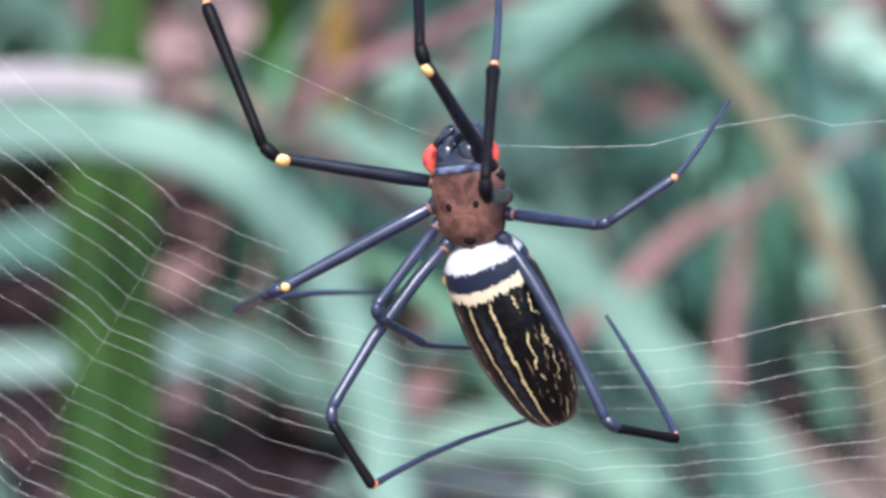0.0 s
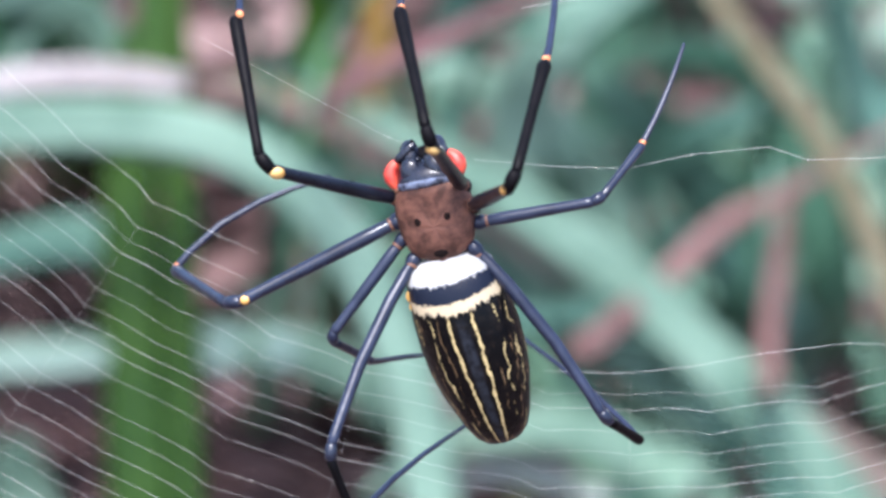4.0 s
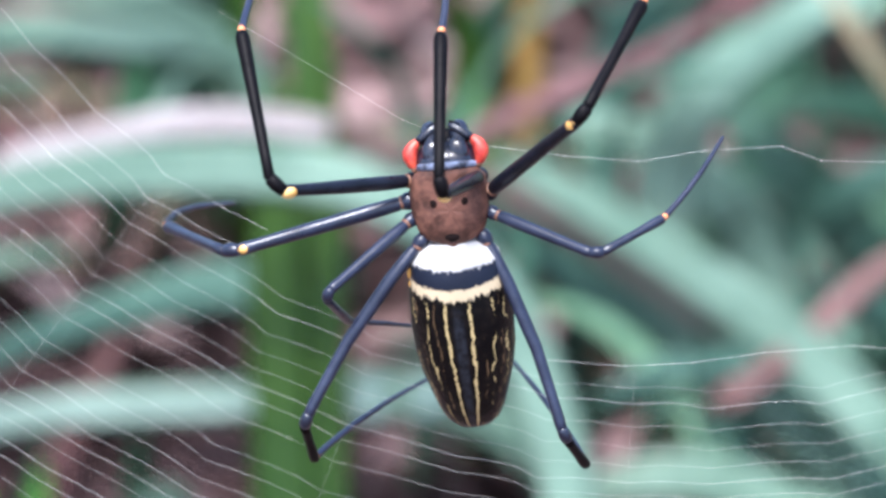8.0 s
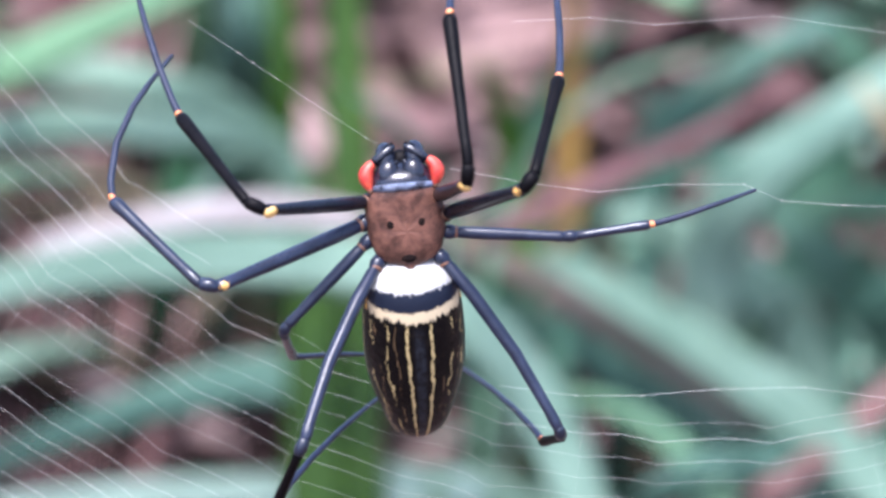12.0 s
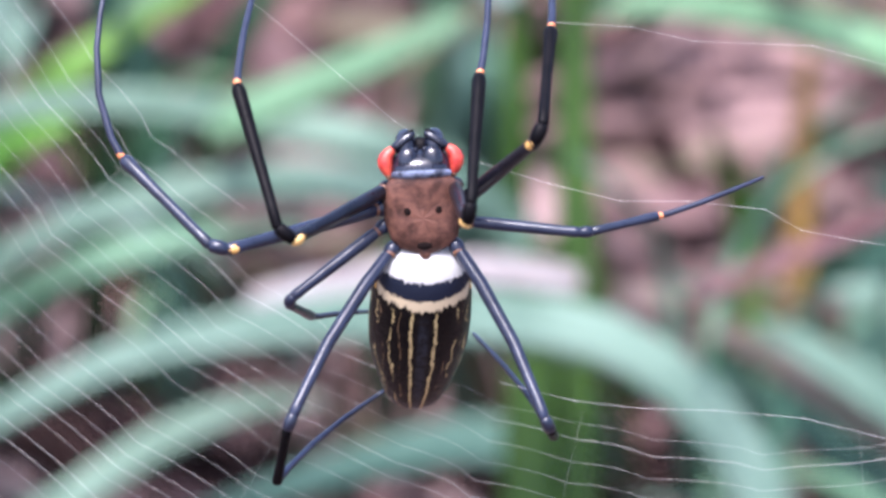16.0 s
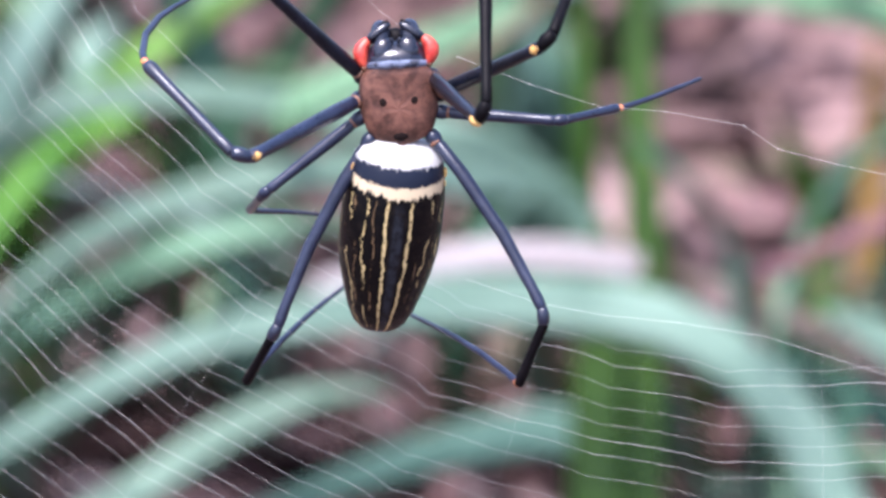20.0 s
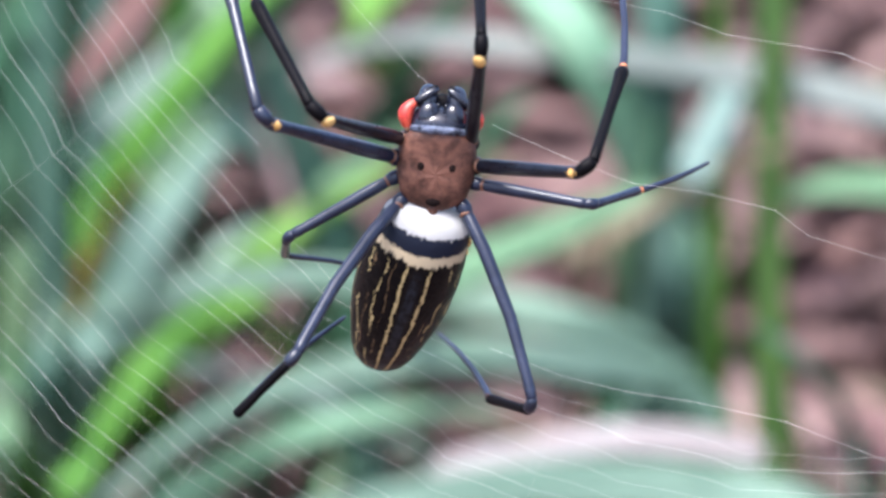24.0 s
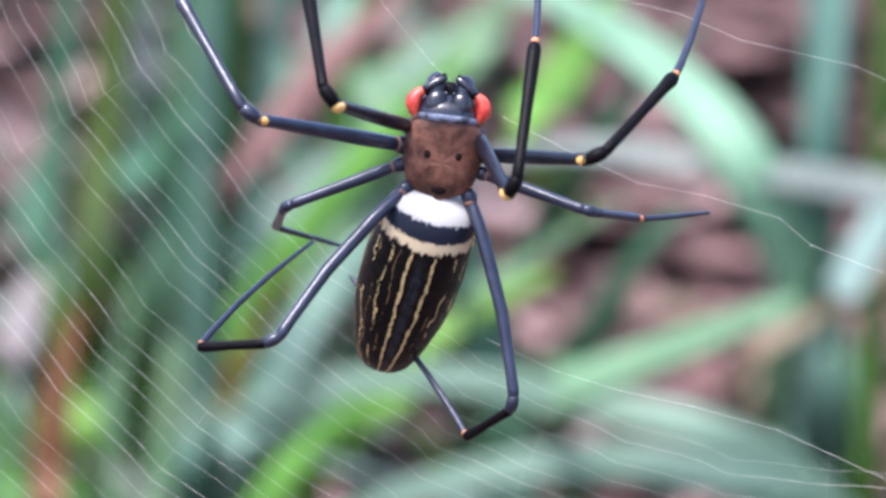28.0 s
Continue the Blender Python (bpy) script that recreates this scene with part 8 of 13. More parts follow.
    walk(legs["C"]["patella"], [
        (0, pose(-0, 0.01727, 0, -114.0, 53.6, -64.6)), (0.5, pose(-0, 0.01727, 0, -79.5, 43.2, -37.3)),
        (1, pose(-0, 0.01727, 0, -83.7, 47.7, -41.4)), (1.5, pose(-0, 0.01727, 0, -82.4, 45.7, -38.6)),
        (2, pose(-0, 0.01727, 0, -81.1, 43.5, -35.8)), (2.5, pose(-0, 0.01727, -0, -69.3, 39.2, -32.3)),
        (3, pose(-0, 0.01727, 0, -67.0, 44.0, -29.8)), (3.5, pose(-0, 0.01727, -0, -63.7, 47.0, -22.6)),
        (4.5, pose(-0, 0.01727, -0, -63.0, 42.7, -23.2)), (5.5, pose(-0, 0.01727, -0, -61.5, 38.7, -23.2)),
        (6, pose(-0, 0.01727, -0, -61.2, 45.3, -22.1)), (6.5, pose(-0, 0.01727, 0, -78.4, 39.7, -26.5)),
        (7, pose(-0, 0.01727, 0, -68.5, 41.3, -20.6)), (7.5, pose(-0, 0.01727, 0, -68.1, 36.0, -20.6)),
        (8, pose(-0, 0.01727, 0, -75.7, 42.3, -24.2)), (8.5, pose(-0, 0.01727, 0, -69.9, 35.9, -20.7)),
        (9, pose(-0, 0.01727, 0, -72.7, 40.2, -24.0)), (9.5, pose(-0, 0.01727, 0, -64.7, 42.0, -14.5)),
        (10, pose(-0, 0.01727, -0, -59.5, 29.6, -21.0)), (10.5, pose(-0, 0.01727, 0, -65.8, 36.3, -19.1)),
        (11, pose(-0, 0.01727, -0, -44.8, 29.0, -19.4)), (11.5, pose(-0, 0.01727, 0, -73.2, 37.8, -19.0)),
        (12, pose(-0, 0.01727, -0, -50.9, 38.5, -18.1)), (12.25, pose(-0, 0.01727, -0, -49.9, 34.7, -16.0)),
        (12.5, pose(-0, 0.01727, -0, -48.7, 30.9, -13.7)), (13, pose(-0, 0.01727, -0, -57.6, 37.8, -20.6)),
        (13.5, pose(-0, 0.01727, -0, -50.1, 31.6, -18.9)), (14.5, pose(-0, 0.01727, -0, -51.6, 32.2, -17.4)),
        (15.5, pose(-0, 0.01727, -0, -53.9, 33.0, -15.9)), (16, pose(-0, 0.01727, -0, -68.6, 35.9, -21.9)),
        (16.5, pose(-0, 0.01727, -0, -66.4, 28.8, -18.3)), (17, pose(-0, 0.01727, -0, -61.8, 31.5, -18.9)),
        (17.5, pose(-0, 0.01727, 0, -72.1, 32.4, -21.1)), (18, pose(-0, 0.01727, -0, -52.4, 32.1, -17.7)),
        (18.25, pose(-0, 0.01727, -0, -51.6, 35.1, -18.8)), (18.5, pose(-0, 0.01727, -0, -52.6, 38.2, -20.4)),
        (19, pose(-0, 0.01727, -0, -49.6, 31.4, -16.5)), (19.5, pose(-0, 0.01727, -0, -54.5, 35.5, -14.2)),
        (20, pose(-0, 0.01727, -0, -44.4, 27.1, -19.5)), (20.5, pose(-0, 0.01727, -0, -47.5, 30.6, -14.0)),
        (20.75, pose(-0, 0.01727, -0, -51.5, 28.5, -18.1)), (21, pose(-0, 0.01727, -0, -57.7, 25.7, -22.4)),
        (21.5, pose(-0, 0.01727, -0, -54.2, 28.8, -17.6)), (22, pose(-0, 0.01727, -0, -58.9, 33.0, -14.1)),
        (22.5, pose(-0, 0.01727, -0, -53.2, 25.5, -21.0)), (23.5, pose(-0, 0.01727, -0, -51.1, 28.6, -19.3)),
        (24.5, pose(-0, 0.01727, -0, -48.6, 31.5, -17.5)), (25, pose(-0, 0.01727, -0, -51.4, 21.9, -15.0)),
        (25.5, pose(-0, 0.01727, -0, -42.4, 26.1, -12.5)), (26, pose(-0, 0.01727, -0, -49.3, 32.6, -14.8)),
        (26.25, pose(-0, 0.01727, -0, -49.1, 27.8, -14.2)), (26.5, pose(-0, 0.01727, -0, -48.3, 23.0, -13.3)),
        (27, pose(-0, 0.01727, -0, -45.6, 30.0, -12.1)), (27.5, pose(-0, 0.01727, -0, -48.8, 17.9, -13.3)),
        (28, pose(-0, 0.01727, -0, -44.5, 25.9, -11.5))])
    walk(legs["C"]["tibia"], [
        (0, pose(-0.00122, 0.01814, -0.00097, -147.0, 0.3, -63.0)), (0.5, pose(-0.00076, 0.01826, -0.00129, -124.8, 5.3, -54.2)),
        (1, pose(-0.00086, 0.01828, -0.0012, -128.3, 7.6, -58.4)), (1.5, pose(-0.00085, 0.01824, -0.00124, -128.3, 6.0, -55.4)),
        (2, pose(-0.00083, 0.0182, -0.00128, -128.2, 4.7, -52.3)), (2.5, pose(-0.00056, 0.01837, -0.0013, -114.4, 7.4, -53.7)),
        (3, pose(-0.00065, 0.01844, -0.00119, -115.2, 15.7, -54.1)), (3.5, pose(-0.00078, 0.01845, -0.00109, -119.4, 22.7, -51.8)),
        (4.5, pose(-0.00067, 0.01844, -0.00117, -115.0, 18.6, -49.4)), (5.5, pose(-0.00057, 0.01844, -0.00123, -110.6, 15.4, -47.5)),
        (6, pose(-0.00071, 0.01849, -0.0011, -114.9, 22.9, -50.9)), (6.5, pose(-0.00084, 0.01809, -0.00135, -131.0, 3.8, -43.8)),
        (7, pose(-0.0008, 0.01827, -0.00125, -124.0, 14.0, -44.2)), (7.5, pose(-0.00068, 0.01823, -0.00135, -120.8, 9.4, -41.0)),
        (8, pose(-0.00088, 0.01815, -0.00128, -130.4, 8.8, -44.7)), (8.5, pose(-0.00071, 0.01819, -0.00136, -123.1, 8.1, -40.3)),
        (9, pose(-0.00079, 0.0182, -0.00131, -125.9, 8.9, -44.7)), (9.5, pose(-0.00086, 0.01828, -0.0012, -124.4, 19.4, -41.0)),
        (10, pose(-0.00039, 0.01839, -0.00134, -105.8, 8.0, -40.7)), (10.5, pose(-0.00067, 0.01828, -0.00132, -118.8, 11.9, -40.6)),
        (11, pose(-0.00015, 0.01867, -0.0011, -82.5, 16.4, -39.5)), (11.5, pose(-0.00083, 0.0181, -0.00135, -129.4, 8.2, -38.6)),
        (12, pose(-0.00047, 0.01861, -0.00109, -97.8, 24.7, -43.3)), (12.25, pose(-0.00043, 0.01859, -0.00113, -95.9, 22.3, -39.0)),
        (12.5, pose(-0.00039, 0.01858, -0.00115, -93.7, 20.2, -34.4)), (13, pose(-0.00053, 0.01849, -0.0012, -106.2, 18.3, -45.1)),
        (13.5, pose(-0.00031, 0.01859, -0.00117, -92.8, 17.0, -40.4)), (14.5, pose(-0.00038, 0.01855, -0.00119, -96.8, 17.7, -39.2)),
        (15.5, pose(-0.00047, 0.0185, -0.00121, -101.9, 18.0, -38.2)), (16, pose(-0.00066, 0.01824, -0.00135, -120.6, 7.5, -43.1)),
        (16.5, pose(-0.00053, 0.0182, -0.00144, -117.8, 4.5, -35.9)), (17, pose(-0.00051, 0.01833, -0.00135, -111.5, 9.8, -39.0)),
        (17.5, pose(-0.00065, 0.01811, -0.00144, -124.6, 3.1, -38.0)), (18, pose(-0.00039, 0.01853, -0.0012, -97.8, 17.0, -39.3)),
        (18.25, pose(-0.00041, 0.01858, -0.00115, -96.8, 20.1, -42.1)), (18.5, pose(-0.00045, 0.01859, -0.00112, -98.6, 22.2, -45.4)),
        (19, pose(-0.00035, 0.01858, -0.00116, -93.6, 18.6, -37.7)), (19.5, pose(-0.00057, 0.01848, -0.00119, -105.0, 21.3, -37.5)),
        (20, pose(-0.00011, 0.01866, -0.00112, -81.2, 14.3, -38.9)), (20.5, pose(-0.00036, 0.0186, -0.00114, -91.3, 20.3, -34.4)),
        (20.75, pose(-0.00029, 0.01853, -0.00123, -94.8, 13.2, -38.1)), (21, pose(-0.00024, 0.0184, -0.00136, -101.2, 3.8, -41.2)),
        (21.5, pose(-0.00035, 0.01848, -0.00127, -99.7, 12.2, -37.9)), (22, pose(-0.00058, 0.01837, -0.00129, -111.1, 15.7, -35.9)),
        (22.5, pose(-0.00019, 0.01849, -0.00129, -94.9, 7.0, -40.1)), (23.5, pose(-0.00026, 0.01855, -0.00122, -93.3, 12.8, -39.6)),
        (24.5, pose(-0.00031, 0.01861, -0.00115, -91.2, 18.6, -38.8)), (25, pose(-0.00022, 0.01848, -0.0013, -95.0, 8.1, -31.5)),
        (25.5, pose(-0.00023, 0.01867, -0.00108, -81.5, 18.7, -29.7)), (26, pose(-0.00041, 0.01858, -0.00114, -94.8, 21.0, -36.6)),
        (26.25, pose(-0.00033, 0.01856, -0.0012, -93.1, 16.3, -33.3)), (26.5, pose(-0.00023, 0.01854, -0.00123, -90.8, 12.0, -29.9)),
        (27, pose(-0.00036, 0.01863, -0.00111, -88.9, 22.0, -31.7)), (27.5, pose(-0.00013, 0.01851, -0.00128, -90.6, 6.3, -27.6)),
        (28, pose(-0.00028, 0.01863, -0.00113, -85.7, 18.2, -28.8))])
    walk(legs["C"]["metatarsus"], [
        (0, pose(-0.00915, 0.01414, -0.00674, -134.3, -41.6, -75.2)), (0.5, pose(-0.00614, 0.01537, -0.00994, -122.5, -31.0, -76.1)),
        (1, pose(-0.00702, 0.01577, -0.00943, -126.9, -31.9, -78.9)), (1.5, pose(-0.00674, 0.01523, -0.0095, -125.4, -30.4, -76.5)),
        (2, pose(-0.00643, 0.01473, -0.00957, -123.9, -28.8, -74.1)), (2.5, pose(-0.00481, 0.01678, -0.01086, -112.9, -18.5, -81.2)),
        (3, pose(-0.00583, 0.0179, -0.0104, -121.3, -20.1, -81.1)), (3.5, pose(-0.00707, 0.01802, -0.0096, -115.7, -15.3, -79.7)),
        (4.5, pose(-0.00606, 0.01786, -0.01027, -118.4, -16.4, -78.2)), (5.5, pose(-0.00509, 0.01786, -0.01078, -121.0, -17.6, -76.6)),
        (6, pose(-0.00652, 0.01857, -0.00995, -119.9, -18.4, -80.5)), (6.5, pose(-0.00603, 0.01344, -0.00932, -139.4, -33.4, -63.2)),
        (7, pose(-0.00645, 0.01551, -0.00977, -134.5, -29.4, -66.5)), (7.5, pose(-0.00536, 0.0151, -0.01031, -143.1, -35.4, -60.4)),
        (8, pose(-0.00658, 0.01414, -0.00925, -138.8, -34.6, -63.2)), (8.5, pose(-0.00539, 0.01458, -0.01014, -124.8, -19.9, -65.0)),
        (9, pose(-0.0061, 0.01473, -0.00978, -140.3, -35.6, -63.8)), (9.5, pose(-0.00697, 0.01567, -0.00945, -134.4, -29.9, -63.4)),
        (10, pose(-0.00334, 0.01712, -0.01143, -137.7, -31.9, -64.5)), (10.5, pose(-0.00544, 0.01565, -0.0104, -147.4, -36.4, -59.2)),
        (11, pose(-0.00157, 0.02161, -0.01118, -115.2, -13.5, -74.2)), (11.5, pose(-0.00594, 0.01357, -0.00945, -146.6, -37.5, -54.7)),
        (12, pose(-0.00464, 0.02057, -0.01062, -131.1, -23.5, -75.5)), (12.25, pose(-0.00422, 0.02025, -0.01087, -130.2, -21.2, -71.5)),
        (12.5, pose(-0.00378, 0.02008, -0.01107, -129.4, -19.1, -67.3)), (13, pose(-0.00488, 0.01867, -0.01085, -139.2, -28.6, -71.1)),
        (13.5, pose(-0.003, 0.02019, -0.01128, -124.3, -12.4, -72.8)), (14.5, pose(-0.00365, 0.0196, -0.0112, -128.1, -18.0, -70.6)),
        (15.5, pose(-0.00434, 0.01876, -0.01107, -132.9, -25.1, -67.5)), (16, pose(-0.00522, 0.01511, -0.01038, -128.7, -31.7, -67.5)),
        (16.5, pose(-0.00403, 0.01463, -0.01077, -143.2, -32.8, -56.9)), (17, pose(-0.00425, 0.01637, -0.01106, -139.6, -30.9, -62.4)),
        (17.5, pose(-0.00472, 0.01367, -0.01015, -149.3, -41.9, -52.9)), (18, pose(-0.00367, 0.01936, -0.01124, -139.4, -27.4, -66.8)),
        (18.25, pose(-0.00393, 0.02007, -0.01102, -132.6, -23.7, -72.7)), (18.5, pose(-0.00436, 0.02029, -0.01081, -128.3, -22.7, -77.1)),
        (19, pose(-0.00343, 0.02011, -0.01118, -130.7, -23.1, -69.1)), (19.5, pose(-0.00518, 0.01858, -0.01071, -139.4, -30.7, -63.8)),
        (20, pose(-0.0011, 0.02154, -0.01126, -124.8, -19.0, -71.3)), (20.5, pose(-0.00352, 0.02049, -0.01106, -135.6, -25.1, -65.9)),
        (20.75, pose(-0.00273, 0.01932, -0.0115, -129.6, -27.1, -67.3)), (21, pose(-0.00211, 0.0173, -0.01173, -126.8, -32.7, -67.0)),
        (21.5, pose(-0.00319, 0.01842, -0.01147, -132.4, -28.7, -65.5)), (22, pose(-0.00499, 0.01685, -0.01079, -142.3, -29.7, -60.1)),
        (22.5, pose(-0.00176, 0.01863, -0.01176, -120.3, -22.0, -69.2)), (23.5, pose(-0.00245, 0.01957, -0.01153, -126.2, -23.6, -69.7)),
        (24.5, pose(-0.00307, 0.02055, -0.01118, -132.7, -25.4, -69.8)), (25, pose(-0.00197, 0.01846, -0.01174, -108.1, -7.4, -62.4)),
        (25.5, pose(-0.00238, 0.0217, -0.011, -149.0, -21.7, -59.9)), (26, pose(-0.00398, 0.02013, -0.01099, -129.5, -21.5, -69.3)),
        (26.25, pose(-0.00311, 0.01971, -0.01135, -125.1, -19.0, -65.8)), (26.5, pose(-0.00222, 0.01951, -0.01159, -120.9, -16.8, -61.9)),
        (27, pose(-0.00362, 0.02088, -0.01092, -133.5, -20.1, -65.6)), (27.5, pose(-0.00122, 0.01895, -0.0118, -113.5, -19.5, -59.0)),
        (28, pose(-0.0028, 0.02091, -0.01116, -129.4, -18.9, -62.7))])
    walk(legs["D"]["femur"], [
        (0, pose(-0.00423, 0.00065, -0.00049, 34.4, 1.3, 152.0)), (0.5, pose(-0.00423, 0.00065, -0.00049, 13.0, 0.1, 154.2)),
        (1, pose(-0.00423, 0.00065, -0.00049, 30.8, 0.1, 154.6)), (1.5, pose(-0.00423, 0.00065, -0.00049, 21.8, 1.4, 150.6)),
        (2, pose(-0.00423, 0.00065, -0.00049, 12.6, 1.9, 146.8)), (2.5, pose(-0.00423, 0.00065, -0.00049, 23.5, 0.1, 154.4)),
        (3, pose(-0.00423, 0.00065, -0.00049, 9.2, 1.0, 150.2)), (3.5, pose(-0.00423, 0.00065, -0.00049, 26.4, 1.4, 151.2)),
        (4.5, pose(-0.00423, 0.00065, -0.00049, 17.4, 1.7, 149.1)), (5.5, pose(-0.00423, 0.00065, -0.00049, 5.5, 1.4, 147.3)),
        (6, pose(-0.00423, 0.00065, -0.00049, 19.7, 1.3, 150.7)), (6.5, pose(-0.00423, 0.00065, -0.00049, 14.5, 2.0, 147.3)),
        (7, pose(-0.00423, 0.00065, -0.00049, 18.2, 2.9, 145.2)), (7.5, pose(-0.00423, 0.00065, -0.00049, 12.7, 1.9, 147.0)),
        (8, pose(-0.00423, 0.00065, -0.00049, 2.4, 1.9, 142.4)), (8.5, pose(-0.00423, 0.00065, -0.00049, 27.3, 3.6, 145.4)),
        (9, pose(-0.00423, 0.00065, -0.00049, 10.0, 2.1, 145.4)), (9.5, pose(-0.00423, 0.00065, -0.00049, 21.0, 2.8, 146.3)),
        (10, pose(-0.00423, 0.00065, -0.00049, 9.6, 1.3, 148.6)), (10.5, pose(-0.00423, 0.00065, -0.00049, 15.2, 2.4, 146.0)),
        (11, pose(-0.00423, 0.00065, -0.00049, 14.2, 0.3, 153.7)), (11.5, pose(-0.00423, 0.00065, -0.00049, 18.1, 3.0, 144.8)),
        (12, pose(-0.00423, 0.00065, -0.00049, 26.0, 0.8, 152.8)), (12.25, pose(-0.00423, 0.00065, -0.00049, 26.6, 1.1, 152.0)),
        (12.5, pose(-0.00423, 0.00065, -0.00049, 27.1, 1.4, 151.2)), (13, pose(-0.00423, 0.00065, -0.00049, 11.5, 1.1, 150.2)),
        (13.5, pose(-0.00423, 0.00065, -0.00049, 22.5, 1.9, 149.2)), (14.5, pose(-0.00423, 0.00065, -0.00049, 17.6, 2.0, 148.1)),
        (15.5, pose(-0.00423, 0.00065, -0.00049, 10.8, 1.8, 146.9)), (16, pose(-0.00423, 0.00065, -0.00049, 24.1, 2.5, 147.6)),
        (16.5, pose(-0.00423, 0.00065, -0.00049, 12.1, 2.7, 143.7)), (17, pose(-0.00423, 0.00065, -0.00049, 25.2, 3.0, 146.7)),
        (17.5, pose(-0.00423, 0.00065, -0.00049, 19.1, 2.1, 147.9)), (18, pose(-0.00423, 0.00065, -0.00049, 8.0, 1.4, 147.8)),
        (18.25, pose(-0.00423, 0.00065, -0.00049, 20.3, 1.3, 150.8)), (18.5, pose(-0.00423, 0.00065, -0.00049, 27.4, 0.5, 153.5)),
        (19, pose(-0.00423, 0.00065, -0.00049, 18.8, 1.4, 150.1)), (19.5, pose(-0.00423, 0.00065, -0.00049, 27.1, 0.8, 152.7)),
        (20, pose(-0.00423, 0.00065, -0.00049, 0.0, 0.6, 150.4)), (20.5, pose(-0.00423, 0.00065, -0.00049, 24.7, 1.8, 149.7)),
        (20.75, pose(-0.00423, 0.00065, -0.00049, 23.4, 1.8, 149.6)), (21, pose(-0.00423, 0.00065, -0.00049, 22.1, 1.8, 149.6)),
        (21.5, pose(-0.00423, 0.00065, -0.00049, 21.2, 2.0, 148.6)), (22, pose(-0.00423, 0.00065, -0.00049, 27.4, 3.7, 145.2)),
        (22.5, pose(-0.00423, 0.00065, -0.00049, 11.1, 1.0, 150.4)), (23.5, pose(-0.00423, 0.00065, -0.00049, 23.5, 1.3, 151.1)),
        (24.5, pose(-0.00423, 0.00065, -0.00049, 31.6, 1.3, 151.7)), (25, pose(-0.00423, 0.00065, -0.00049, 6.4, 1.6, 146.2)),
        (25.5, pose(-0.00423, 0.00065, -0.00049, 17.7, 2.1, 147.7)), (26, pose(-0.00423, 0.00065, -0.00049, 30.3, 1.6, 151.0)),
        (26.25, pose(-0.00423, 0.00065, -0.00049, 19.9, 2.0, 148.3)), (26.5, pose(-0.00423, 0.00065, -0.00049, -1.1, 1.1, 145.6)),
        (27, pose(-0.00423, 0.00065, -0.00049, 21.8, 1.9, 149.1)), (27.5, pose(-0.00423, 0.00065, -0.00049, 24.6, 3.4, 145.3)),
        (28, pose(-0.00423, 0.00065, -0.00049, 21.1, 2.6, 146.8))])
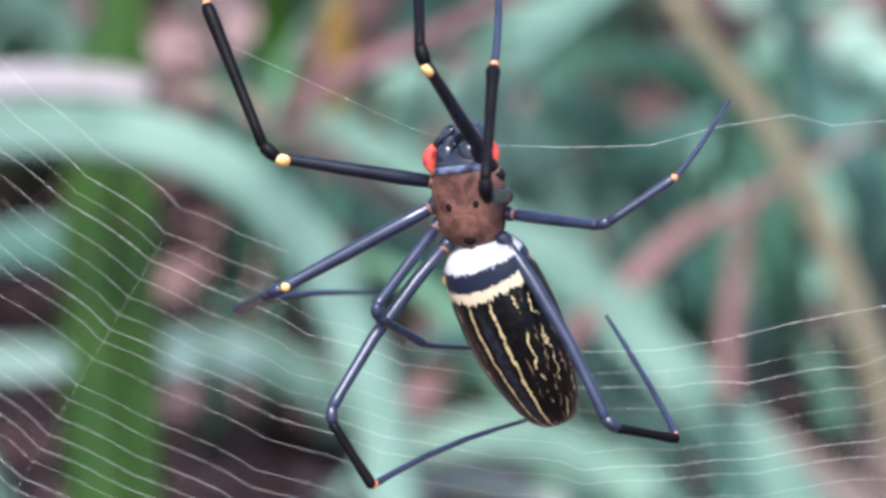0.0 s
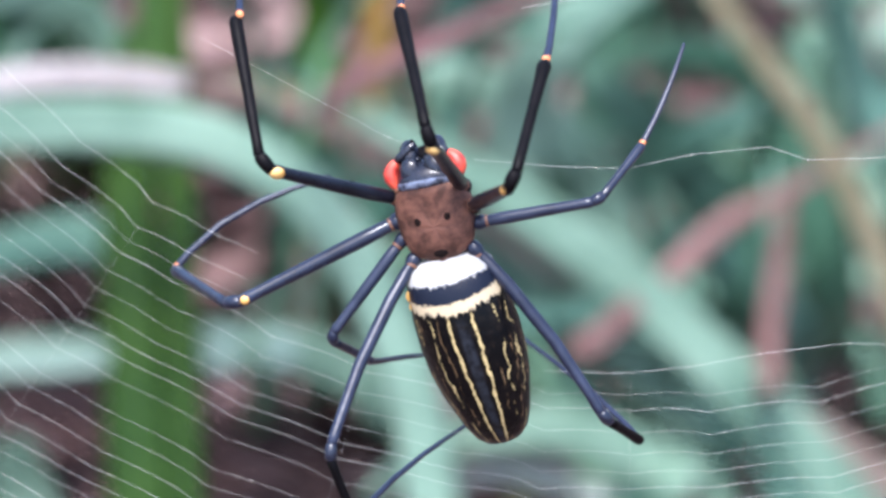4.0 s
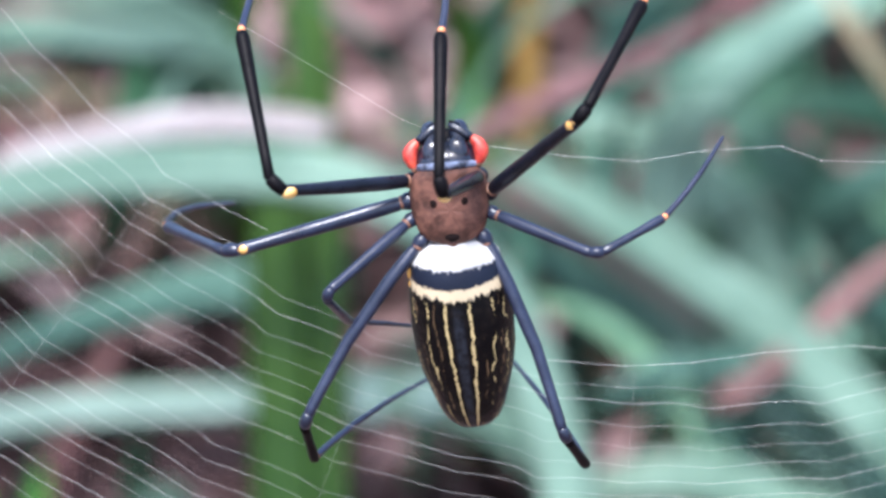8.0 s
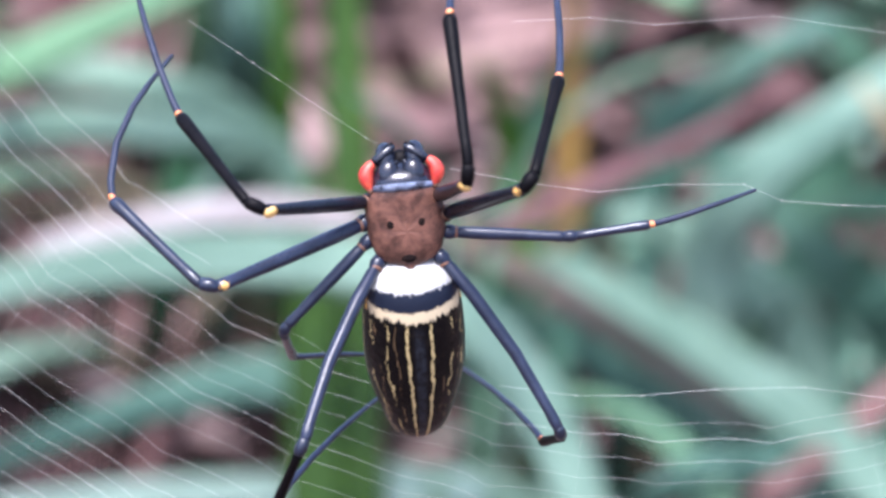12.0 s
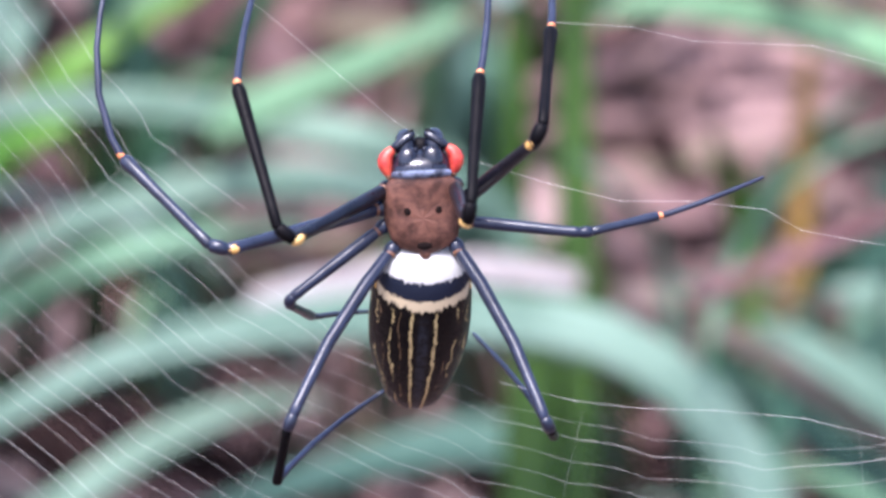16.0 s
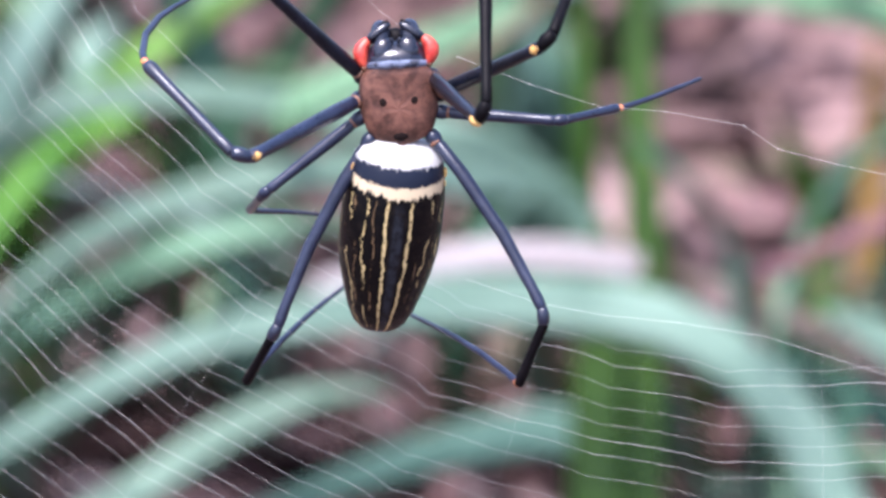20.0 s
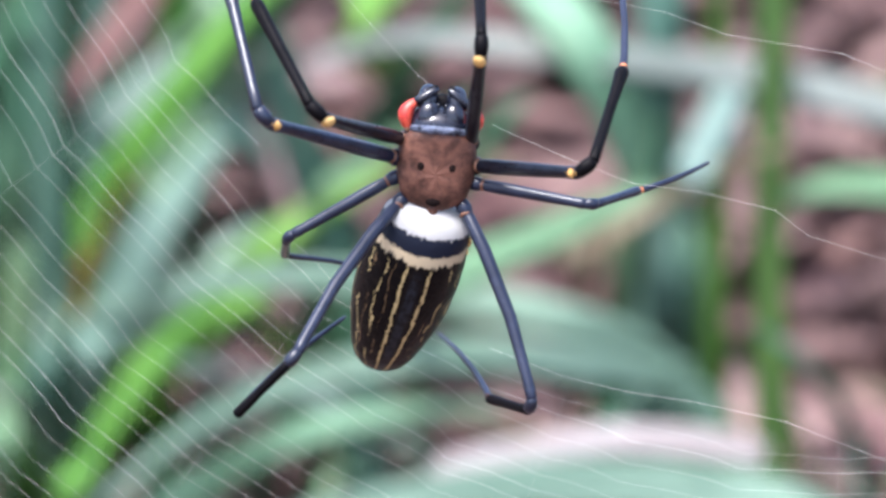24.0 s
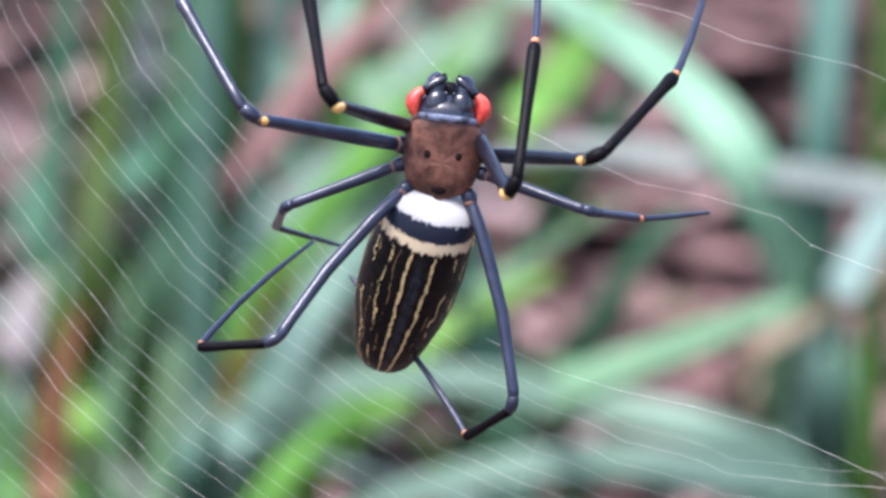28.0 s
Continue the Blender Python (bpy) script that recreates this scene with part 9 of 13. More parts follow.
    walk(legs["D"]["patella"], [
        (0, pose(0, 0.03046, 0, -22.1, 20.2, 22.1)), (0.5, pose(0, 0.03046, -0, -28.6, 14.9, 17.4)),
        (1, pose(0, 0.03046, 0, -31.8, 9.9, 7.6)), (1.5, pose(0, 0.03046, 0, -32.5, 7.8, 10.1)),
        (2, pose(0, 0.03046, -0, -30.0, 6.1, 13.3)), (2.5, pose(0, 0.03046, 0, -25.0, 11.8, 12.2)),
        (3, pose(0, 0.03046, -0, -28.8, 5.1, 8.9)), (3.5, pose(0, 0.03046, 0, -16.4, 10.9, 16.1)),
        (4.5, pose(0, 0.03046, 0, -34.0, 4.5, 8.1)), (5.5, pose(0, 0.03046, -0, -35.8, -0.6, 3.8)),
        (6, pose(0, 0.03046, 0, -27.1, 6.8, 10.0)), (6.5, pose(0, 0.03046, -0, -37.0, 2.6, 7.7)),
        (7, pose(0, 0.03046, 0, -35.3, 0.2, 7.1)), (7.5, pose(0, 0.03046, -0, -35.5, 4.3, 10.0)),
        (8, pose(0, 0.03046, -0, -33.8, 0.7, 11.3)), (8.5, pose(0, 0.03046, 0, -33.9, 5.9, 12.5)),
        (9, pose(0, 0.03046, -0, -38.5, -5.1, 0.5)), (9.5, pose(0, 0.03046, 0, -34.4, 1.2, 7.2)),
        (10, pose(0, 0.03046, -0, -33.9, 1.3, 4.8)), (10.5, pose(0, 0.03046, 0, -39.9, -4.3, 1.4)),
        (11, pose(0, 0.03046, -0, -28.6, 2.0, 0.8)), (11.5, pose(0, 0.03046, 0, -41.2, -8.6, -1.3)),
        (12, pose(0, 0.03046, 0, -35.5, -0.9, -1.1)), (12.25, pose(0, 0.03046, 0, -35.4, -1.2, -0.6)),
        (12.5, pose(0, 0.03046, 0, -35.2, -1.5, -0.1)), (13, pose(0, 0.03046, -0, -34.9, -2.1, -1.0)),
        (13.5, pose(0, 0.03046, 0, -32.2, 3.9, 7.3)), (14.5, pose(0, 0.03046, 0, -38.5, 0.2, 4.1)),
        (15.5, pose(0, 0.03046, -0, -40.9, -3.8, 0.7)), (16, pose(0, 0.03046, 0, -33.5, 2.0, 6.7)),
        (16.5, pose(0, 0.03046, -0, -37.7, -4.0, 3.7)), (17, pose(0, 0.03046, 0, -33.8, -7.1, -1.4)),
        (17.5, pose(0, 0.03046, 0, -38.0, -0.7, 3.4)), (18, pose(0, 0.03046, -0, -37.2, -6.1, -3.8)),
        (18.25, pose(0, 0.03046, 0, -37.8, -2.3, -1.0)), (18.5, pose(0, 0.03046, 0, -32.2, 1.8, 1.0)),
        (19, pose(0, 0.03046, 0, -28.9, -7.1, -6.4)), (19.5, pose(0, 0.03046, 0, -28.0, -3.9, -4.0)),
        (20, pose(0, 0.03046, -0, -21.9, -1.4, -1.8)), (20.5, pose(0, 0.03046, 0, -27.3, -8.6, -6.8)),
        (20.75, pose(0, 0.03046, 0, -30.9, -5.1, -2.7)), (21, pose(0, 0.03046, 0, -32.7, -1.4, 1.2)),
        (21.5, pose(0, 0.03046, 0, -29.0, -11.1, -8.9)), (22, pose(0, 0.03046, 0, -33.8, -5.2, 2.2)),
        (22.5, pose(0, 0.03046, -0, -34.9, 0.0, 1.3)), (23.5, pose(0, 0.03046, 0, -32.5, -3.1, -1.9)),
        (24.5, pose(0, 0.03046, 0, -17.8, -5.9, -5.2)), (25, pose(0, 0.03046, -0, -26.1, -5.7, -3.0)),
        (25.5, pose(0, 0.03046, 0, -30.5, -13.5, -11.5)), (26, pose(0, 0.03046, 0, -17.2, -3.8, -2.4)),
        (26.25, pose(0, 0.03046, 0, -34.1, -3.6, 0.1)), (26.5, pose(0, 0.03046, -0, -31.2, -3.0, 1.6)),
        (27, pose(0, 0.03046, 0, -24.7, -9.6, -8.4)), (27.5, pose(0, 0.03046, 0, -25.3, -5.9, 0.3)),
        (28, pose(0, 0.03046, 0, -24.1, -18.4, -17.4))])
    walk(legs["D"]["tibia"], [
        (0, pose(-0.00107, 0.0323, -0.00081, -47.0, 42.2, 29.0)), (0.5, pose(-0.00087, 0.03228, -0.00106, -57.6, 32.6, 23.3)),
        (1, pose(-0.00046, 0.03235, -0.00118, -63.3, 18.9, 7.2)), (1.5, pose(-0.0005, 0.03232, -0.00121, -64.3, 18.4, 12.2)),
        (2, pose(-0.00057, 0.03235, -0.00113, -58.6, 18.2, 19.1)), (2.5, pose(-0.00063, 0.03244, -0.00094, -50.7, 24.3, 15.9)),
        (3, pose(-0.00041, 0.03242, -0.00109, -56.7, 13.3, 12.7)), (3.5, pose(-0.00072, 0.03253, -0.00063, -34.7, 25.0, 24.9)),
        (4.5, pose(-0.00036, 0.03232, -0.00127, -66.5, 12.5, 10.2)), (5.5, pose(-0.00011, 0.0323, -0.00133, -69.9, 2.8, 6.0)),
        (6, pose(-0.00047, 0.03244, -0.00103, -53.8, 16.3, 13.6)), (6.5, pose(-0.00031, 0.03225, -0.00137, -72.0, 10.0, 10.0)),
        (7, pose(-0.00024, 0.0323, -0.00132, -68.4, 6.6, 10.2)), (7.5, pose(-0.00042, 0.03227, -0.00132, -69.1, 13.7, 13.2)),
        (8, pose(-0.00039, 0.03231, -0.00127, -65.3, 10.1, 17.7)), (8.5, pose(-0.00054, 0.03228, -0.00126, -66.0, 17.9, 15.9)),
        (9, pose(0.00011, 0.03224, -0.00141, -74.9, -5.2, 2.6)), (9.5, pose(-0.00026, 0.03232, -0.00129, -66.8, 7.8, 9.9)),
        (10, pose(-0.00019, 0.03234, -0.00127, -66.2, 5.6, 6.7)), (10.5, pose(0.00006, 0.03221, -0.00146, -77.4, -3.3, 3.6)),
        (11, pose(-0.00007, 0.03246, -0.00109, -56.4, 3.3, 0.3)), (11.5, pose(0.00026, 0.03217, -0.00148, -80.3, -10.5, 1.7)),
        (12, pose(0.00006, 0.03231, -0.00133, -68.9, -1.7, -1.9)), (12.25, pose(0.00005, 0.03232, -0.00132, -68.7, -1.6, -1.0)),
        (12.5, pose(0.00004, 0.03232, -0.00132, -68.4, -1.5, -0.2)), (13, pose(0.00008, 0.03233, -0.00131, -68.2, -3.1, -1.2)),
        (13.5, pose(-0.00033, 0.03236, -0.00121, -63.1, 11.0, 9.2)), (14.5, pose(-0.00013, 0.03224, -0.00142, -74.5, 4.1, 5.5)),
        (15.5, pose(0.00008, 0.03218, -0.00149, -79.3, -3.5, 2.3)), (16, pose(-0.00027, 0.03234, -0.00126, -65.2, 8.3, 8.8)),
        (16.5, pose(-0.00002, 0.03226, -0.00139, -73.1, -1.2, 7.0)), (17, pose(0.0002, 0.03235, -0.00126, -66.2, -9.2, 0.1)),
        (17.5, pose(-0.00009, 0.03225, -0.0014, -73.6, 2.4, 4.8)), (18, pose(0.00027, 0.03226, -0.00137, -72.9, -10.1, -3.5)),
        (18.25, pose(0.00009, 0.03226, -0.0014, -73.2, -3.4, -1.1)), (18.5, pose(-0.00007, 0.03239, -0.00121, -62.9, 3.3, 0.2)),
        (19, pose(0.00036, 0.03243, -0.00109, -57.2, -13.4, -8.2)), (19.5, pose(0.00021, 0.03246, -0.00107, -55.1, -7.6, -5.5)),
        (20, pose(0.00009, 0.03257, -0.00085, -43.7, -2.8, -3.0)), (20.5, pose(0.00039, 0.03245, -0.00103, -54.3, -15.5, -8.5)),
        (20.75, pose(0.0002, 0.03241, -0.00117, -60.6, -8.0, -2.9)), (21, pose(-0.00001, 0.03238, -0.00123, -63.7, -0.5, 1.8)),
        (21.5, pose(0.00052, 0.0324, -0.00108, -57.9, -20.1, -10.8)), (22, pose(0.00004, 0.03236, -0.00126, -65.6, -4.0, 4.6)),
        (22.5, pose(-0.00004, 0.03233, -0.0013, -68.1, 1.3, 1.6)), (23.5, pose(0.00013, 0.03238, -0.00122, -63.4, -5.0, -2.3)),
        (24.5, pose(0.00027, 0.03261, -0.00069, -32.4, -10.6, -8.4)), (25, pose(0.00021, 0.0325, -0.001, -51.9, -9.0, -3.6)),
        (25.5, pose(0.00066, 0.03233, -0.00113, -61.5, -25.1, -13.5)), (26, pose(0.00014, 0.03263, -0.00067, -39.7, -6.0, -3.3)),
        (26.25, pose(0.00008, 0.03235, -0.00128, -66.5, -3.9, 1.0)), (26.5, pose(0.00001, 0.03241, -0.00118, -61.2, -2.3, 3.5)),
        (27, pose(0.00046, 0.03248, -0.00094, -49.6, -17.8, -11.4)), (27.5, pose(0.00009, 0.03252, -0.00097, -50.4, -6.7, 1.7)),
        (28, pose(0.0009, 0.03236, -0.00088, -49.8, -35.2, -23.4))])
    walk(legs["D"]["metatarsus"], [
        (0, pose(-0.00912, 0.0361, -0.00653, -38.2, 9.1, 162.7)), (0.5, pose(-0.00753, 0.03558, -0.00859, -69.4, 11.4, 168.1)),
        (1, pose(-0.0041, 0.03668, -0.01013, -40.1, 10.0, 163.2)), (1.5, pose(-0.00441, 0.03618, -0.01027, -50.4, 7.7, 167.2)),
        (2, pose(-0.00504, 0.03663, -0.00972, -60.8, 6.1, 170.7)), (2.5, pose(-0.00571, 0.03796, -0.00841, -44.5, 8.9, 164.3)),
        (3, pose(-0.00367, 0.03763, -0.00971, -58.2, 5.2, 167.2)), (3.5, pose(-0.0067, 0.03934, -0.0061, -39.9, 7.2, 163.7)),
        (4.5, pose(-0.00318, 0.03609, -0.01075, -45.4, 4.4, 164.9)), (5.5, pose(-0.00097, 0.03588, -0.01126, -53.9, 0.9, 166.2)),
        (6, pose(-0.00428, 0.03795, -0.00923, -39.6, 4.3, 161.7)), (6.5, pose(-0.00259, 0.03517, -0.01129, -50.5, 1.2, 163.5)),
        (7, pose(-0.00204, 0.03594, -0.01109, -39.1, 2.1, 164.2)), (7.5, pose(-0.00356, 0.03541, -0.01093, -49.2, 0.2, 162.9)),
        (8, pose(-0.00333, 0.03602, -0.01074, -53.8, -3.4, 166.8)), (8.5, pose(-0.00458, 0.03561, -0.01046, -29.6, 4.8, 163.5)),
        (9, pose(0.00091, 0.03503, -0.01159, -41.5, 1.8, 167.1)), (9.5, pose(-0.00227, 0.0362, -0.01093, -33.5, 3.7, 164.1)),
        (10, pose(-0.00163, 0.03647, -0.01091, -47.4, 1.4, 163.9)), (10.5, pose(0.00052, 0.03456, -0.01177, -33.8, 3.0, 165.8)),
        (11, pose(-0.00061, 0.03832, -0.00989, -41.7, 4.5, 161.4)), (11.5, pose(0.00212, 0.03402, -0.01174, -27.6, 3.4, 165.7)),
        (12, pose(0.00048, 0.0361, -0.0112, -29.6, 7.1, 160.9)), (12.25, pose(0.00039, 0.03616, -0.01118, -30.9, 6.2, 159.1)),
        (12.5, pose(0.00031, 0.03622, -0.01115, -32.0, 5.2, 157.2)), (13, pose(0.00069, 0.03625, -0.01112, -34.3, 2.9, 163.3)),
        (13.5, pose(-0.00286, 0.03681, -0.01048, -32.5, 4.8, 162.2)), (14.5, pose(-0.00113, 0.03498, -0.0116, -34.8, 3.5, 163.5)),
        (15.5, pose(0.00063, 0.03417, -0.01187, -39.1, 1.6, 164.9)), (16, pose(-0.00232, 0.03652, -0.01077, -32.0, 5.4, 164.4)),
        (16.5, pose(-0.00018, 0.03534, -0.01152, -39.9, 0.7, 166.0)), (17, pose(0.00174, 0.03663, -0.01082, -25.8, 6.1, 165.9)),
        (17.5, pose(-0.00077, 0.0352, -0.01155, -35.4, 3.7, 163.6)), (18, pose(0.00222, 0.03527, -0.01133, -36.9, 2.1, 165.9)),
        (18.25, pose(0.00074, 0.0353, -0.01152, -32.1, 6.0, 164.3)), (18.5, pose(-0.00063, 0.03722, -0.01062, -31.6, 8.5, 162.9)),
        (19, pose(0.00323, 0.0378, -0.00975, -29.3, 4.1, 161.5)), (19.5, pose(0.00194, 0.03838, -0.00968, -28.5, 8.4, 163.7)),
        (20, pose(0.00084, 0.0402, -0.00816, -51.6, -1.0, 163.0)), (20.5, pose(0.00357, 0.03822, -0.00932, -28.8, 7.8, 167.5)),
        (20.75, pose(0.00175, 0.03753, -0.0103, -29.2, 6.8, 165.8)), (21, pose(-0.00009, 0.03706, -0.01073, -29.4, 5.8, 164.0)),
        (21.5, pose(0.0046, 0.03735, -0.0095, -39.6, 7.4, 169.3)), (22, pose(0.00037, 0.03677, -0.01088, -21.4, 5.9, 164.8)),
        (22.5, pose(-0.00038, 0.03627, -0.01112, -41.7, 1.8, 161.9)), (23.5, pose(0.00114, 0.03709, -0.01065, -30.0, 7.1, 164.6)),
        (24.5, pose(0.0026, 0.04131, -0.00627, -22.7, 10.1, 167.7)), (25, pose(0.00192, 0.03894, -0.00923, -38.0, 1.1, 166.4)),
        (25.5, pose(0.00567, 0.03632, -0.00955, -31.6, 7.3, 171.9)), (26, pose(0.00132, 0.04072, -0.0074, -26.5, 8.6, 164.3)),
        (26.25, pose(0.00067, 0.03657, -0.01096, -34.4, 4.9, 164.9)), (26.5, pose(0.00007, 0.03752, -0.01045, -52.4, -2.3, 166.1)),
        (27, pose(0.00422, 0.03873, -0.00861, -39.1, 6.7, 167.0)), (27.5, pose(0.00083, 0.03929, -0.00907, -27.9, 5.4, 166.5)),
        (28, pose(0.0079, 0.03677, -0.00749, -27.7, 7.7, 172.8))])
    walk(legs["E"]["femur"], [
        (0, pose(0.00472, 0.00904, -0.00049, 48.2, -9.8, -11.0)), (0.5, pose(0.00472, 0.00904, -0.00049, 44.9, -8.8, -11.5)),
        (1, pose(0.00472, 0.00904, -0.00049, 43.5, -4.7, -17.0)), (1.5, pose(0.00472, 0.00904, -0.00049, 44.2, -8.9, -11.3)),
        (2, pose(0.00472, 0.00904, -0.00049, 43.1, -13.3, -4.8)), (2.5, pose(0.00472, 0.00904, -0.00049, 30.5, -14.7, 2.6)),
        (3, pose(0.00472, 0.00904, -0.00049, 63.6, -7.9, -15.9)), (3.5, pose(0.00472, 0.00904, -0.00049, 70.6, -0.6, -23.1)),
        (4.5, pose(0.00472, 0.00904, -0.00049, 79.2, 0.6, -24.1)), (5.5, pose(0.00472, 0.00904, -0.00049, 87.5, 2.0, -24.9)),
        (6, pose(0.00472, 0.00904, -0.00049, 85.0, 1.0, -24.3)), (6.5, pose(0.00472, 0.00904, -0.00049, 87.0, -2.3, -22.2)),
        (7, pose(0.00472, 0.00904, -0.00049, 93.5, 0.8, -24.1)), (7.5, pose(0.00472, 0.00904, -0.00049, 91.5, -1.4, -22.8)),
        (8, pose(0.00472, 0.00904, -0.00049, 99.7, -6.7, -20.3)), (8.5, pose(0.00472, 0.00904, -0.00049, 98.6, -4.5, -21.3)),
        (9, pose(0.00472, 0.00904, -0.00049, 101.7, -4.4, -21.5)), (9.5, pose(0.00472, 0.00904, -0.00049, 96.8, 2.3, -24.9)),
        (10, pose(0.00472, 0.00904, -0.00049, 60.2, -14.5, -8.5)), (10.5, pose(0.00472, 0.00904, -0.00049, 50.5, -15.2, -4.8)),
        (11, pose(0.00472, 0.00904, -0.00049, 69.4, -1.3, -22.5)), (11.5, pose(0.00472, 0.00904, -0.00049, 87.3, -7.2, -19.0)),
        (12, pose(0.00472, 0.00904, -0.00049, 83.0, 8.1, -29.3)), (12.25, pose(0.00472, 0.00904, -0.00049, 85.1, 8.4, -29.3)),
        (12.5, pose(0.00472, 0.00904, -0.00049, 87.2, 8.8, -29.3)), (13, pose(0.00472, 0.00904, -0.00049, 91.8, 10.8, -30.0)),
        (13.5, pose(0.00472, 0.00904, -0.00049, 91.0, 11.5, -30.5)), (14.5, pose(0.00472, 0.00904, -0.00049, 99.0, 9.1, -28.2)),
        (15.5, pose(0.00472, 0.00904, -0.00049, 106.9, 6.3, -26.3)), (16, pose(0.00472, 0.00904, -0.00049, 100.3, 9.5, -28.3)),
        (16.5, pose(0.00472, 0.00904, -0.00049, 111.3, 2.9, -24.7)), (17, pose(0.00472, 0.00904, -0.00049, 72.5, -10.5, -14.7)),
        (17.5, pose(0.00472, 0.00904, -0.00049, 42.7, -15.5, -1.6)), (18, pose(0.00472, 0.00904, -0.00049, 71.0, -5.0, -19.3)),
        (18.25, pose(0.00472, 0.00904, -0.00049, 75.4, 0.5, -24.1)), (18.5, pose(0.00472, 0.00904, -0.00049, 78.7, 6.5, -28.6)),
        (19, pose(0.00472, 0.00904, -0.00049, 89.7, 13.3, -31.8)), (19.5, pose(0.00472, 0.00904, -0.00049, 87.5, 21.6, -37.5)),
        (20, pose(0.00472, 0.00904, -0.00049, 95.5, 23.8, -36.7)), (20.5, pose(0.00472, 0.00904, -0.00049, 97.7, 20.5, -34.4)),
        (20.75, pose(0.00472, 0.00904, -0.00049, 99.8, 20.4, -33.9)), (21, pose(0.00472, 0.00904, -0.00049, 101.9, 20.4, -33.4)),
        (21.5, pose(0.00472, 0.00904, -0.00049, 108.0, 16.0, -30.2)), (22, pose(0.00472, 0.00904, -0.00049, 114.6, 20.1, -30.7)),
        (22.5, pose(0.00472, 0.00904, -0.00049, 113.8, 27.0, -33.3)), (23.5, pose(0.00472, 0.00904, -0.00049, 86.3, 0.4, -23.9)),
        (24.5, pose(0.00472, 0.00904, -0.00049, 48.6, -11.6, -8.7)), (25, pose(0.00472, 0.00904, -0.00049, 67.9, -3.2, -20.7)),
        (25.5, pose(0.00472, 0.00904, -0.00049, 76.6, 1.9, -25.1)), (26, pose(0.00472, 0.00904, -0.00049, 80.8, 7.4, -29.0)),
        (26.25, pose(0.00472, 0.00904, -0.00049, 84.6, 7.3, -28.6)), (26.5, pose(0.00472, 0.00904, -0.00049, 88.5, 7.1, -28.1)),
        (27, pose(0.00472, 0.00904, -0.00049, 95.2, 12.9, -30.7)), (27.5, pose(0.00472, 0.00904, -0.00049, 97.5, 14.8, -31.4)),
        (28, pose(0.00472, 0.00904, -0.00049, 101.0, 20.3, -33.5))])
